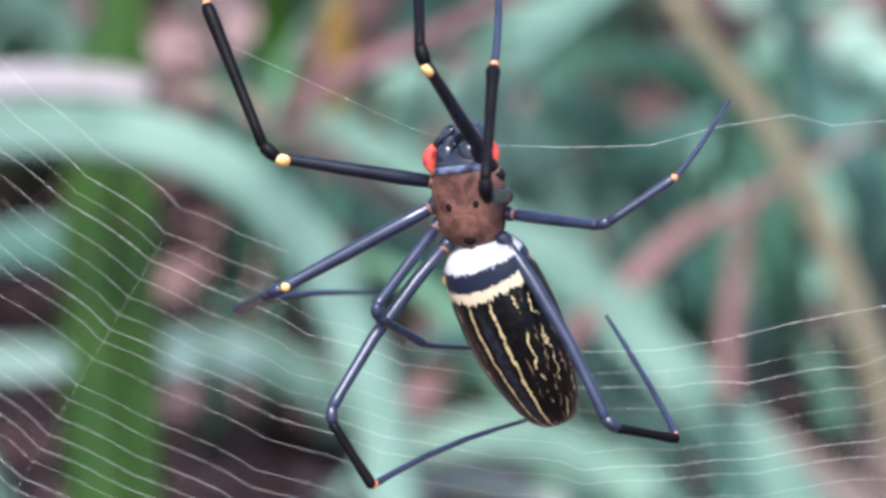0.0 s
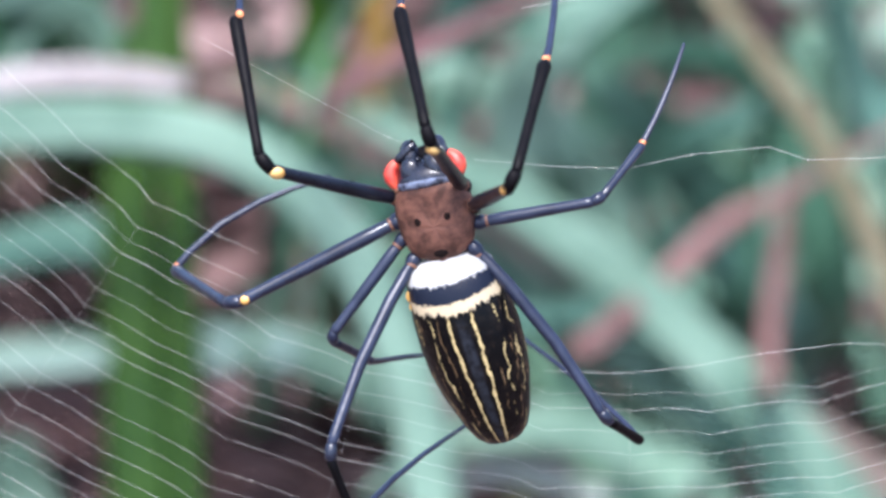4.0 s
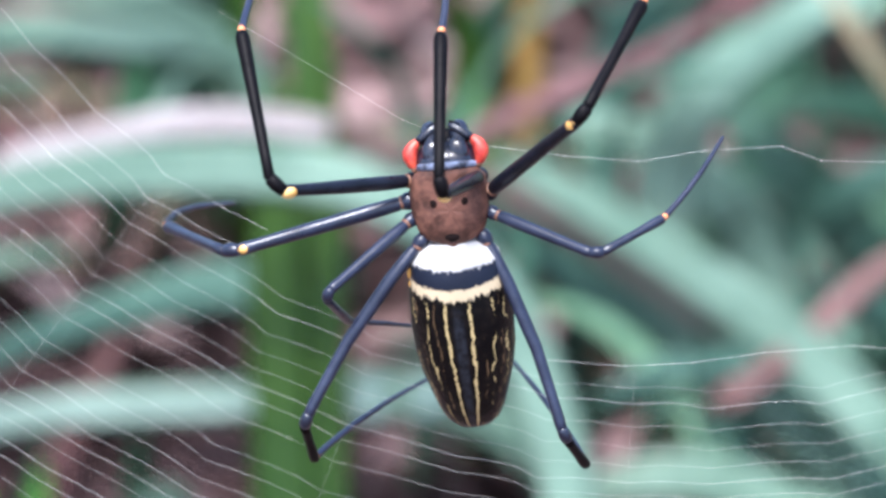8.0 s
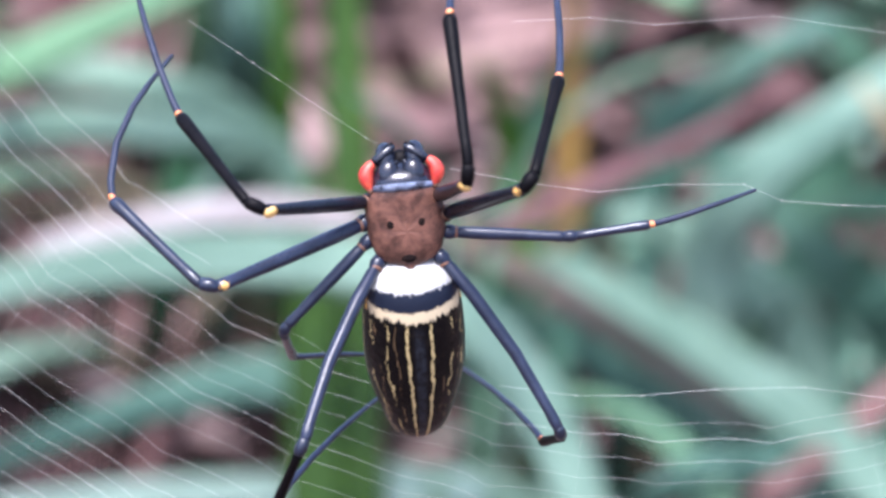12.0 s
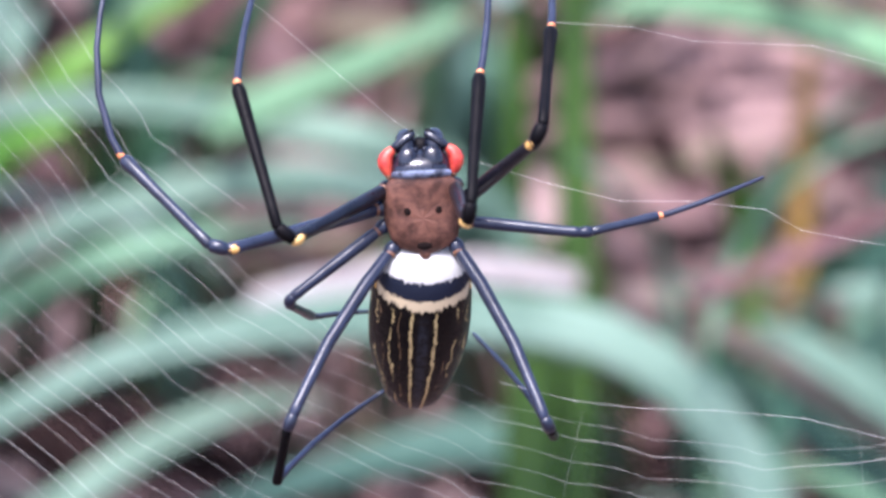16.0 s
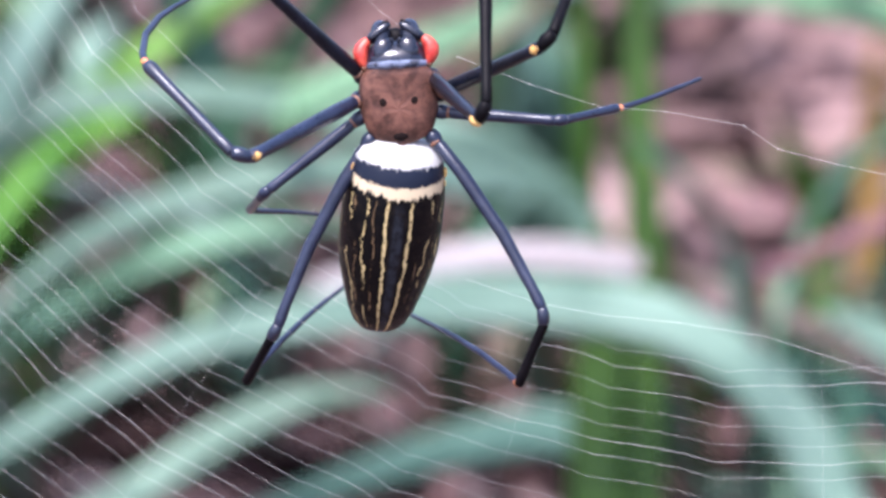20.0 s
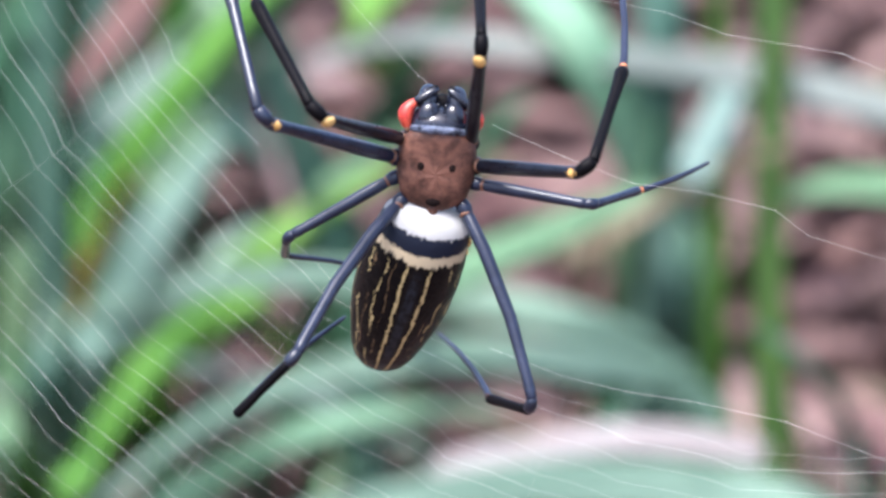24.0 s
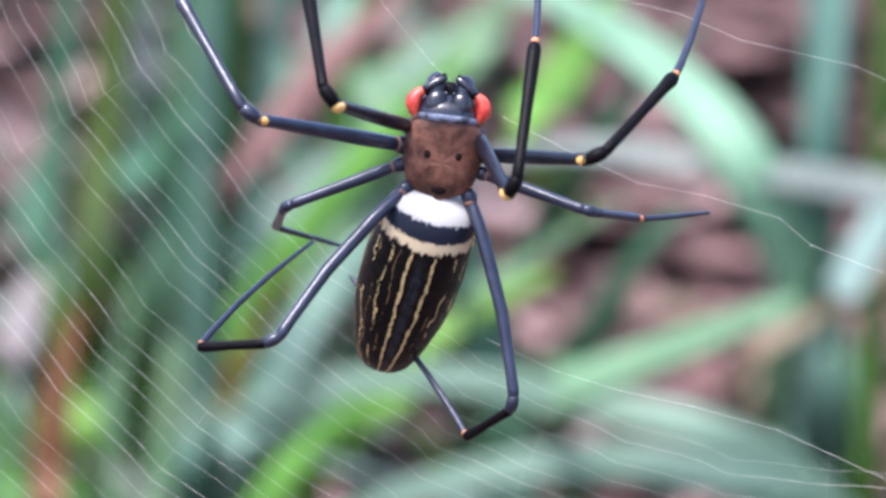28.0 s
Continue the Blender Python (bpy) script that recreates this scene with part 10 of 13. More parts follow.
    walk(legs["E"]["patella"], [
        (0, pose(-0, 0.02411, 0, -44.7, 27.1, 8.3)), (0.5, pose(-0, 0.02411, 0, -49.5, 27.7, 10.2)),
        (1, pose(-0, 0.02411, 0, -49.5, 23.1, 13.8)), (1.5, pose(-0, 0.02411, 0, -49.3, 27.8, 10.5)),
        (2, pose(-0, 0.02411, 0, -48.3, 31.7, 6.9)), (2.5, pose(-0, 0.02411, 0, -41.6, 26.9, 3.9)),
        (3, pose(-0, 0.02411, 0, -51.9, 33.5, 7.4)), (3.5, pose(-0, 0.02411, 0, -58.5, 29.6, 9.7)),
        (4.5, pose(0, 0.02411, 0, -60.8, 27.7, 6.3)), (5.5, pose(0, 0.02411, 0, -59.9, 25.2, 3.7)),
        (6, pose(0, 0.02411, 0, -65.7, 26.0, 3.5)), (6.5, pose(-0, 0.02411, 0, -65.6, 23.7, -0.7)),
        (7, pose(0, 0.02411, 0, -66.0, 25.2, -0.1)), (7.5, pose(-0, 0.02411, 0, -72.5, 27.1, -2.0)),
        (8, pose(-0, 0.02411, 0, -75.7, 26.3, -10.6)), (8.5, pose(-0, 0.02411, 0, -74.9, 26.3, -8.0)),
        (9, pose(-0, 0.02411, 0, -77.1, 27.4, -9.6)), (9.5, pose(0, 0.02411, 0, -72.6, 20.7, -0.1)),
        (10, pose(-0, 0.02411, 0, -60.5, 29.8, -3.3)), (10.5, pose(-0, 0.02411, 0, -62.0, 27.1, -3.9)),
        (11, pose(-0, 0.02411, 0, -69.7, 18.4, 5.3)), (11.5, pose(-0, 0.02411, 0, -77.1, 28.5, -6.8)),
        (12, pose(0, 0.02411, 0, -57.1, 20.1, 10.6)), (12.25, pose(0, 0.02411, 0, -60.4, 19.7, 10.0)),
        (12.5, pose(0, 0.02411, 0, -63.6, 19.3, 9.5)), (13, pose(0, 0.02411, 0, -67.1, 20.4, 9.8)),
        (13.5, pose(0, 0.02411, 0, -68.2, 17.7, 10.8)), (14.5, pose(0, 0.02411, 0, -74.7, 20.0, 5.7)),
        (15.5, pose(0, 0.02411, 0, -82.3, 22.2, -0.4)), (16, pose(0, 0.02411, 0, -80.9, 15.7, 6.6)),
        (16.5, pose(0, 0.02411, 0, -108.2, 34.1, -13.9)), (17, pose(-0, 0.02411, 0, -67.3, 28.6, -3.8)),
        (17.5, pose(-0, 0.02411, 0, -59.5, 24.4, -4.5)), (18, pose(-0, 0.02411, 0, -54.1, 25.0, 3.7)),
        (18.25, pose(0, 0.02411, 0, -56.9, 22.8, 6.8)), (18.5, pose(0, 0.02411, 0, -59.0, 19.9, 10.8)),
        (19, pose(0, 0.02411, 0, -61.8, 22.4, 13.1)), (19.5, pose(0, 0.02411, 0, -68.7, 11.6, 21.8)),
        (20, pose(0, 0.02411, 0, -73.8, 12.8, 22.0)), (20.5, pose(0, 0.02411, 0, -76.7, 13.7, 18.4)),
        (20.75, pose(0, 0.02411, 0, -77.4, 15.2, 17.5)), (21, pose(0, 0.02411, 0, -78.1, 16.6, 16.6)),
        (21.5, pose(0, 0.02411, 0, -85.1, 24.1, 8.5)), (22, pose(0, 0.02411, 0, -93.8, 20.0, 12.7)),
        (22.5, pose(0, 0.02411, 0, -98.9, 18.1, 22.7)), (23.5, pose(0, 0.02411, 0, -79.6, 21.4, 1.5)),
        (24.5, pose(-0, 0.02411, 0, -60.0, 19.3, -2.0)), (25, pose(-0, 0.02411, 0, -64.4, 21.2, 4.6)),
        (25.5, pose(0, 0.02411, 0, -64.6, 23.0, 7.4)), (26, pose(0, 0.02411, 0, -60.4, 22.2, 11.3)),
        (26.25, pose(0, 0.02411, 0, -63.1, 23.1, 9.6)), (26.5, pose(0, 0.02411, 0, -65.9, 23.9, 7.9)),
        (27, pose(0, 0.02411, 0, -70.5, 22.8, 10.5)), (27.5, pose(0, 0.02411, 0, -73.1, 16.2, 12.0)),
        (28, pose(0, 0.02411, 0, -78.8, 16.6, 16.9))])
    walk(legs["E"]["tibia"], [
        (0, pose(-0.00116, 0.02593, -0.00173, -89.8, 33.6, 1.4)), (0.5, pose(-0.00128, 0.0257, -0.00186, -99.8, 34.5, 1.8)),
        (1, pose(-0.00123, 0.02565, -0.00194, -97.4, 33.8, 9.8)), (1.5, pose(-0.00129, 0.0257, -0.00186, -99.5, 35.0, 2.1)),
        (2, pose(-0.0013, 0.0258, -0.00176, -99.5, 35.7, -5.2)), (2.5, pose(-0.00097, 0.02611, -0.00164, -83.8, 31.1, -4.7)),
        (3, pose(-0.00141, 0.02564, -0.00182, -105.1, 36.9, -4.0)), (3.5, pose(-0.00139, 0.02533, -0.00205, -113.4, 34.5, 1.7)),
        (4.5, pose(-0.00126, 0.02533, -0.00214, -113.9, 30.4, 0.4)), (5.5, pose(-0.00111, 0.02542, -0.00217, -109.1, 26.7, 0.2)),
        (6, pose(-0.00117, 0.02518, -0.00227, -119.4, 26.6, -0.9)), (6.5, pose(-0.001, 0.02526, -0.00231, -117.1, 21.3, -3.4)),
        (7, pose(-0.00108, 0.02523, -0.00229, -117.0, 23.4, -2.8)), (7.5, pose(-0.00117, 0.02498, -0.00235, -127.4, 22.6, -5.1)),
        (8, pose(-0.00104, 0.025, -0.00241, -127.3, 15.1, -10.4)), (8.5, pose(-0.00107, 0.02498, -0.0024, -127.5, 17.3, -8.6)),
        (9, pose(-0.00112, 0.02492, -0.0024, -129.6, 17.0, -9.5)), (9.5, pose(-0.00093, 0.02494, -0.00247, -126.1, 20.0, -0.6)),
        (10, pose(-0.00112, 0.02554, -0.00209, -112.8, 23.8, -12.9)), (10.5, pose(-0.00103, 0.02548, -0.00218, -114.9, 20.2, -13.0)),
        (11, pose(-0.00091, 0.02499, -0.00246, -125.3, 22.3, 2.8)), (11.5, pose(-0.0012, 0.02487, -0.00237, -133.0, 18.8, -9.7)),
        (12, pose(-0.00106, 0.02544, -0.00218, -104.5, 29.1, 9.4)), (12.25, pose(-0.00104, 0.02531, -0.00227, -109.7, 28.3, 8.6)),
        (12.5, pose(-0.00101, 0.02518, -0.00234, -114.6, 27.6, 8.0)), (13, pose(-0.00106, 0.02502, -0.00239, -119.9, 28.9, 7.6)),
        (13.5, pose(-0.00096, 0.02497, -0.00245, -121.1, 27.8, 9.4)), (14.5, pose(-0.00098, 0.02474, -0.00251, -130.0, 25.0, 4.1)),
        (15.5, pose(-0.00104, 0.02449, -0.00254, -138.4, 21.6, -0.5)), (16, pose(-0.00079, 0.02446, -0.00263, -137.8, 23.1, 5.5)),
        (16.5, pose(-0.00164, 0.02362, -0.00218, -160.5, 20.1, -6.8)), (17, pose(-0.00115, 0.02525, -0.00224, -121.7, 21.7, -10.4)),
        (17.5, pose(-0.00087, 0.02559, -0.00217, -110.1, 17.9, -13.2)), (18, pose(-0.00105, 0.02566, -0.00203, -101.9, 27.2, -1.5)),
        (18.25, pose(-0.00107, 0.0255, -0.00214, -105.8, 27.8, 3.4)), (18.5, pose(-0.00106, 0.02536, -0.00223, -108.4, 29.0, 9.1)),
        (19, pose(-0.0012, 0.02517, -0.00226, -112.4, 33.2, 10.4)), (19.5, pose(-0.00085, 0.02485, -0.00253, -119.1, 33.6, 21.6)),
        (20, pose(-0.00084, 0.0246, -0.00259, -126.7, 34.9, 19.1)), (20.5, pose(-0.00081, 0.02451, -0.00262, -131.6, 32.6, 15.0)),
        (20.75, pose(-0.00086, 0.02447, -0.00261, -132.9, 32.7, 13.6)), (21, pose(-0.00091, 0.02443, -0.0026, -134.1, 32.9, 12.3)),
        (21.5, pose(-0.00115, 0.02417, -0.00252, -143.8, 30.7, 4.0)), (22, pose(-0.00088, 0.02372, -0.0026, -152.1, 31.5, 6.0)),
        (22.5, pose(-0.00062, 0.02338, -0.0026, -156.1, 37.8, 9.2)), (23.5, pose(-0.00101, 0.02458, -0.00254, -137.9, 21.3, -0.5)),
        (24.5, pose(-0.00075, 0.02552, -0.00226, -110.3, 16.0, -6.8)), (25, pose(-0.001, 0.02523, -0.00233, -118.0, 23.9, 0.8)),
        (25.5, pose(-0.00112, 0.02516, -0.0023, -118.7, 28.1, 3.3)), (26, pose(-0.00116, 0.02527, -0.00223, -111.6, 31.4, 8.3)),
        (26.25, pose(-0.00116, 0.02518, -0.00227, -115.6, 30.6, 6.1)), (26.5, pose(-0.00117, 0.02508, -0.00231, -119.6, 29.6, 4.1)),
        (27, pose(-0.00116, 0.02483, -0.00241, -125.7, 31.3, 6.9)), (27.5, pose(-0.00089, 0.02474, -0.00254, -127.3, 28.3, 10.3)),
        (28, pose(-0.0009, 0.0244, -0.0026, -135.2, 33.2, 12.3))])
    walk(legs["E"]["metatarsus"], [
        (0, pose(-0.01378, 0.02568, -0.02072, -105.7, 28.5, 1.4)), (0.5, pose(-0.01389, 0.02142, -0.02037, -94.7, 24.1, 4.3)),
        (1, pose(-0.01312, 0.02061, -0.02073, -92.9, 22.9, 11.5)), (1.5, pose(-0.01403, 0.02148, -0.02029, -91.4, 28.0, 5.8)),
        (2, pose(-0.01471, 0.02326, -0.02002, -87.0, 32.1, 0.4)), (2.5, pose(-0.01245, 0.02952, -0.02105, -77.0, 32.0, 1.4)),
        (3, pose(-0.015, 0.02065, -0.01943, -105.3, 35.1, -0.7)), (3.5, pose(-0.01299, 0.01594, -0.01929, -107.5, 36.1, 5.6)),
        (4.5, pose(-0.01174, 0.01603, -0.02013, -122.7, 32.3, 1.9)), (5.5, pose(-0.01076, 0.01792, -0.02142, -135.0, 27.9, 1.2)),
        (6, pose(-0.01025, 0.01413, -0.02003, -124.4, 22.5, 3.9)), (6.5, pose(-0.00899, 0.01535, -0.02122, -131.8, 20.4, -0.0)),
        (7, pose(-0.00964, 0.01528, -0.02093, -137.8, 21.8, 1.0)), (7.5, pose(-0.00934, 0.01181, -0.01908, -134.2, 21.7, -1.3)),
        (8, pose(-0.0082, 0.01226, -0.01991, -139.4, 16.5, -8.2)), (8.5, pose(-0.00847, 0.01207, -0.01968, -140.4, 18.2, -5.9)),
        (9, pose(-0.00859, 0.01144, -0.0192, -142.8, 17.6, -6.5)), (9.5, pose(-0.00738, 0.01157, -0.01979, -139.3, 21.9, 1.7)),
        (10, pose(-0.01134, 0.01883, -0.02134, -104.3, 25.1, -8.6)), (10.5, pose(-0.01017, 0.01775, -0.02159, -92.9, 21.6, -7.4)),
        (11, pose(-0.00733, 0.01149, -0.01968, -111.8, 26.2, 6.3)), (11.5, pose(-0.00911, 0.01045, -0.01817, -131.4, 21.1, -7.3)),
        (12, pose(-0.01071, 0.01807, -0.02149, -128.7, 28.5, 11.7)), (12.25, pose(-0.00995, 0.01616, -0.02116, -132.2, 29.4, 10.5)),
        (12.5, pose(-0.0092, 0.01444, -0.02071, -135.7, 30.4, 9.2)), (13, pose(-0.00901, 0.01249, -0.01971, -135.1, 30.3, 9.8)),
        (13.5, pose(-0.00802, 0.01185, -0.01971, -138.9, 30.7, 10.9)), (14.5, pose(-0.00732, 0.0096, -0.01834, -143.5, 27.6, 5.7)),
        (15.5, pose(-0.00676, 0.00747, -0.0166, -147.4, 24.0, 1.2)), (16, pose(-0.00515, 0.00706, -0.01672, -139.5, 25.5, 7.5)),
        (16.5, pose(-0.00676, 0.00258, -0.00932, -151.1, 18.9, -0.1)), (17, pose(-0.01037, 0.01476, -0.02027, -116.8, 21.8, -6.7)),
        (17.5, pose(-0.00906, 0.01945, -0.02255, -86.0, 20.3, -7.1)), (18, pose(-0.01137, 0.02124, -0.02188, -113.8, 27.6, 0.3)),
        (18.25, pose(-0.01092, 0.01868, -0.02154, -118.6, 27.5, 5.6)), (18.5, pose(-0.01027, 0.01661, -0.02116, -121.9, 27.8, 12.0)),
        (19, pose(-0.01098, 0.01453, -0.0199, -133.9, 31.5, 13.7)), (19.5, pose(-0.00703, 0.0105, -0.01914, -131.3, 36.3, 23.5)),
        (20, pose(-0.00628, 0.0083, -0.01758, -140.3, 37.8, 20.7)), (20.5, pose(-0.00575, 0.00751, -0.01699, -145.4, 36.2, 15.9)),
        (20.75, pose(-0.00598, 0.00726, -0.01667, -146.8, 35.6, 15.1)), (21, pose(-0.00623, 0.00704, -0.01634, -148.1, 35.0, 14.5)),
        (21.5, pose(-0.0067, 0.00533, -0.01409, -154.8, 35.4, 2.0)), (22, pose(-0.00434, 0.00309, -0.01169, -159.2, 35.6, 4.8)),
        (22.5, pose(-0.00285, 0.00189, -0.00989, -161.7, 41.7, 7.9)), (23.5, pose(-0.00673, 0.00771, -0.01678, -132.0, 28.9, -0.9)),
        (24.5, pose(-0.00754, 0.01837, -0.02282, -94.4, 24.1, -1.1)), (25, pose(-0.00898, 0.01439, -0.02073, -113.6, 28.7, 3.8)),
        (25.5, pose(-0.00992, 0.01368, -0.01994, -121.6, 33.0, 4.8)), (26, pose(-0.01089, 0.01539, -0.02033, -126.0, 33.5, 9.5)),
        (26.25, pose(-0.01051, 0.01426, -0.01998, -130.6, 32.2, 7.6)), (26.5, pose(-0.01012, 0.01315, -0.01956, -135.1, 30.8, 6.0)),
        (27, pose(-0.00914, 0.01047, -0.01822, -143.3, 34.5, 7.1)), (27.5, pose(-0.00687, 0.0096, -0.01851, -147.7, 34.8, 8.2)),
        (28, pose(-0.00606, 0.00672, -0.01605, -151.0, 39.4, 9.3))])
    walk(legs["F"]["femur"], [
        (0, pose(0.00537, 0.00627, -0.00049, 67.4, 6.9, -75.7)), (0.5, pose(0.00537, 0.00627, -0.00049, 66.5, 8.1, -76.9)),
        (1, pose(0.00537, 0.00627, -0.00049, 64.9, 10.8, -79.8)), (1.5, pose(0.00537, 0.00627, -0.00049, 66.5, 11.5, -80.1)),
        (2, pose(0.00537, 0.00627, -0.00049, 68.2, 12.2, -80.5)), (2.5, pose(0.00537, 0.00627, -0.00049, 65.1, 11.4, -80.3)),
        (3, pose(0.00537, 0.00627, -0.00049, 66.6, 6.5, -75.4)), (3.5, pose(0.00537, 0.00627, -0.00049, 65.0, 6.7, -75.8)),
        (4.5, pose(0.00537, 0.00627, -0.00049, 63.1, 2.4, -71.8)), (5.5, pose(0.00537, 0.00627, -0.00049, 60.6, -1.9, -67.5)),
        (6, pose(0.00537, 0.00627, -0.00049, 55.1, -4.1, -64.8)), (6.5, pose(0.00537, 0.00627, -0.00049, 47.0, -5.7, -62.0)),
        (7, pose(0.00537, 0.00627, -0.00049, 50.5, -5.4, -62.8)), (7.5, pose(0.00537, 0.00627, -0.00049, 39.2, -7.8, -57.7)),
        (8, pose(0.00537, 0.00627, -0.00049, 50.8, -4.4, -64.1)), (8.5, pose(0.00537, 0.00627, -0.00049, 60.0, -8.5, -60.6)),
        (9, pose(0.00537, 0.00627, -0.00049, 69.8, 2.8, -71.9)), (9.5, pose(0.00537, 0.00627, -0.00049, 66.7, 1.1, -70.5)),
        (10, pose(0.00537, 0.00627, -0.00049, 68.0, 4.7, -73.6)), (10.5, pose(0.00537, 0.00627, -0.00049, 72.2, 3.0, -72.0)),
        (11, pose(0.00537, 0.00627, -0.00049, 62.2, 3.7, -73.1)), (11.5, pose(0.00537, 0.00627, -0.00049, 74.5, 3.3, -72.1)),
        (12, pose(0.00537, 0.00627, -0.00049, 64.0, 3.3, -72.6)), (12.25, pose(0.00537, 0.00627, -0.00049, 62.3, 1.7, -71.1)),
        (12.5, pose(0.00537, 0.00627, -0.00049, 60.4, 0.1, -69.6)), (13, pose(0.00537, 0.00627, -0.00049, 61.2, -1.5, -67.9)),
        (13.5, pose(0.00537, 0.00627, -0.00049, 58.7, -3.8, -65.4)), (14.5, pose(0.00537, 0.00627, -0.00049, 59.9, -4.7, -64.6)),
        (15.5, pose(0.00537, 0.00627, -0.00049, 61.1, -5.5, -63.8)), (16, pose(0.00537, 0.00627, -0.00049, 60.5, -5.5, -63.8)),
        (16.5, pose(0.00537, 0.00627, -0.00049, 64.0, -1.4, -68.1)), (17, pose(0.00537, 0.00627, -0.00049, 59.6, -2.5, -66.8)),
        (17.5, pose(0.00537, 0.00627, -0.00049, 60.7, -3.6, -65.7)), (18, pose(0.00537, 0.00627, -0.00049, 59.0, -3.5, -65.8)),
        (18.25, pose(0.00537, 0.00627, -0.00049, 56.3, -3.2, -65.9)), (18.5, pose(0.00537, 0.00627, -0.00049, 53.5, -3.0, -66.0)),
        (19, pose(0.00537, 0.00627, -0.00049, 57.3, 0.2, -69.7)), (19.5, pose(0.00537, 0.00627, -0.00049, 51.9, 0.5, -70.0)),
        (20, pose(0.00537, 0.00627, -0.00049, 53.6, 1.1, -70.7)), (20.5, pose(0.00537, 0.00627, -0.00049, 56.5, -0.7, -68.6)),
        (20.75, pose(0.00537, 0.00627, -0.00049, 55.2, -2.7, -66.4)), (21, pose(0.00537, 0.00627, -0.00049, 53.8, -4.6, -64.1)),
        (21.5, pose(0.00537, 0.00627, -0.00049, 55.0, -5.9, -62.7)), (22, pose(0.00537, 0.00627, -0.00049, 60.5, -2.3, -67.1)),
        (22.5, pose(0.00537, 0.00627, -0.00049, 56.7, -4.8, -64.1)), (23.5, pose(0.00537, 0.00627, -0.00049, 59.7, 3.0, -72.6)),
        (24.5, pose(0.00537, 0.00627, -0.00049, 59.1, 11.3, -81.3)), (25, pose(0.00537, 0.00627, -0.00049, 59.8, 12.8, -82.8)),
        (25.5, pose(0.00537, 0.00627, -0.00049, 59.6, 11.9, -81.9)), (26, pose(0.00537, 0.00627, -0.00049, 57.5, 7.4, -77.5)),
        (26.25, pose(0.00537, 0.00627, -0.00049, 59.6, 7.1, -76.9)), (26.5, pose(0.00537, 0.00627, -0.00049, 61.6, 6.8, -76.3)),
        (27, pose(0.00537, 0.00627, -0.00049, 62.5, 7.9, -77.3)), (27.5, pose(0.00537, 0.00627, -0.00049, 59.3, 6.4, -76.1)),
        (28, pose(0.00537, 0.00627, -0.00049, 58.4, 7.1, -77.1))])
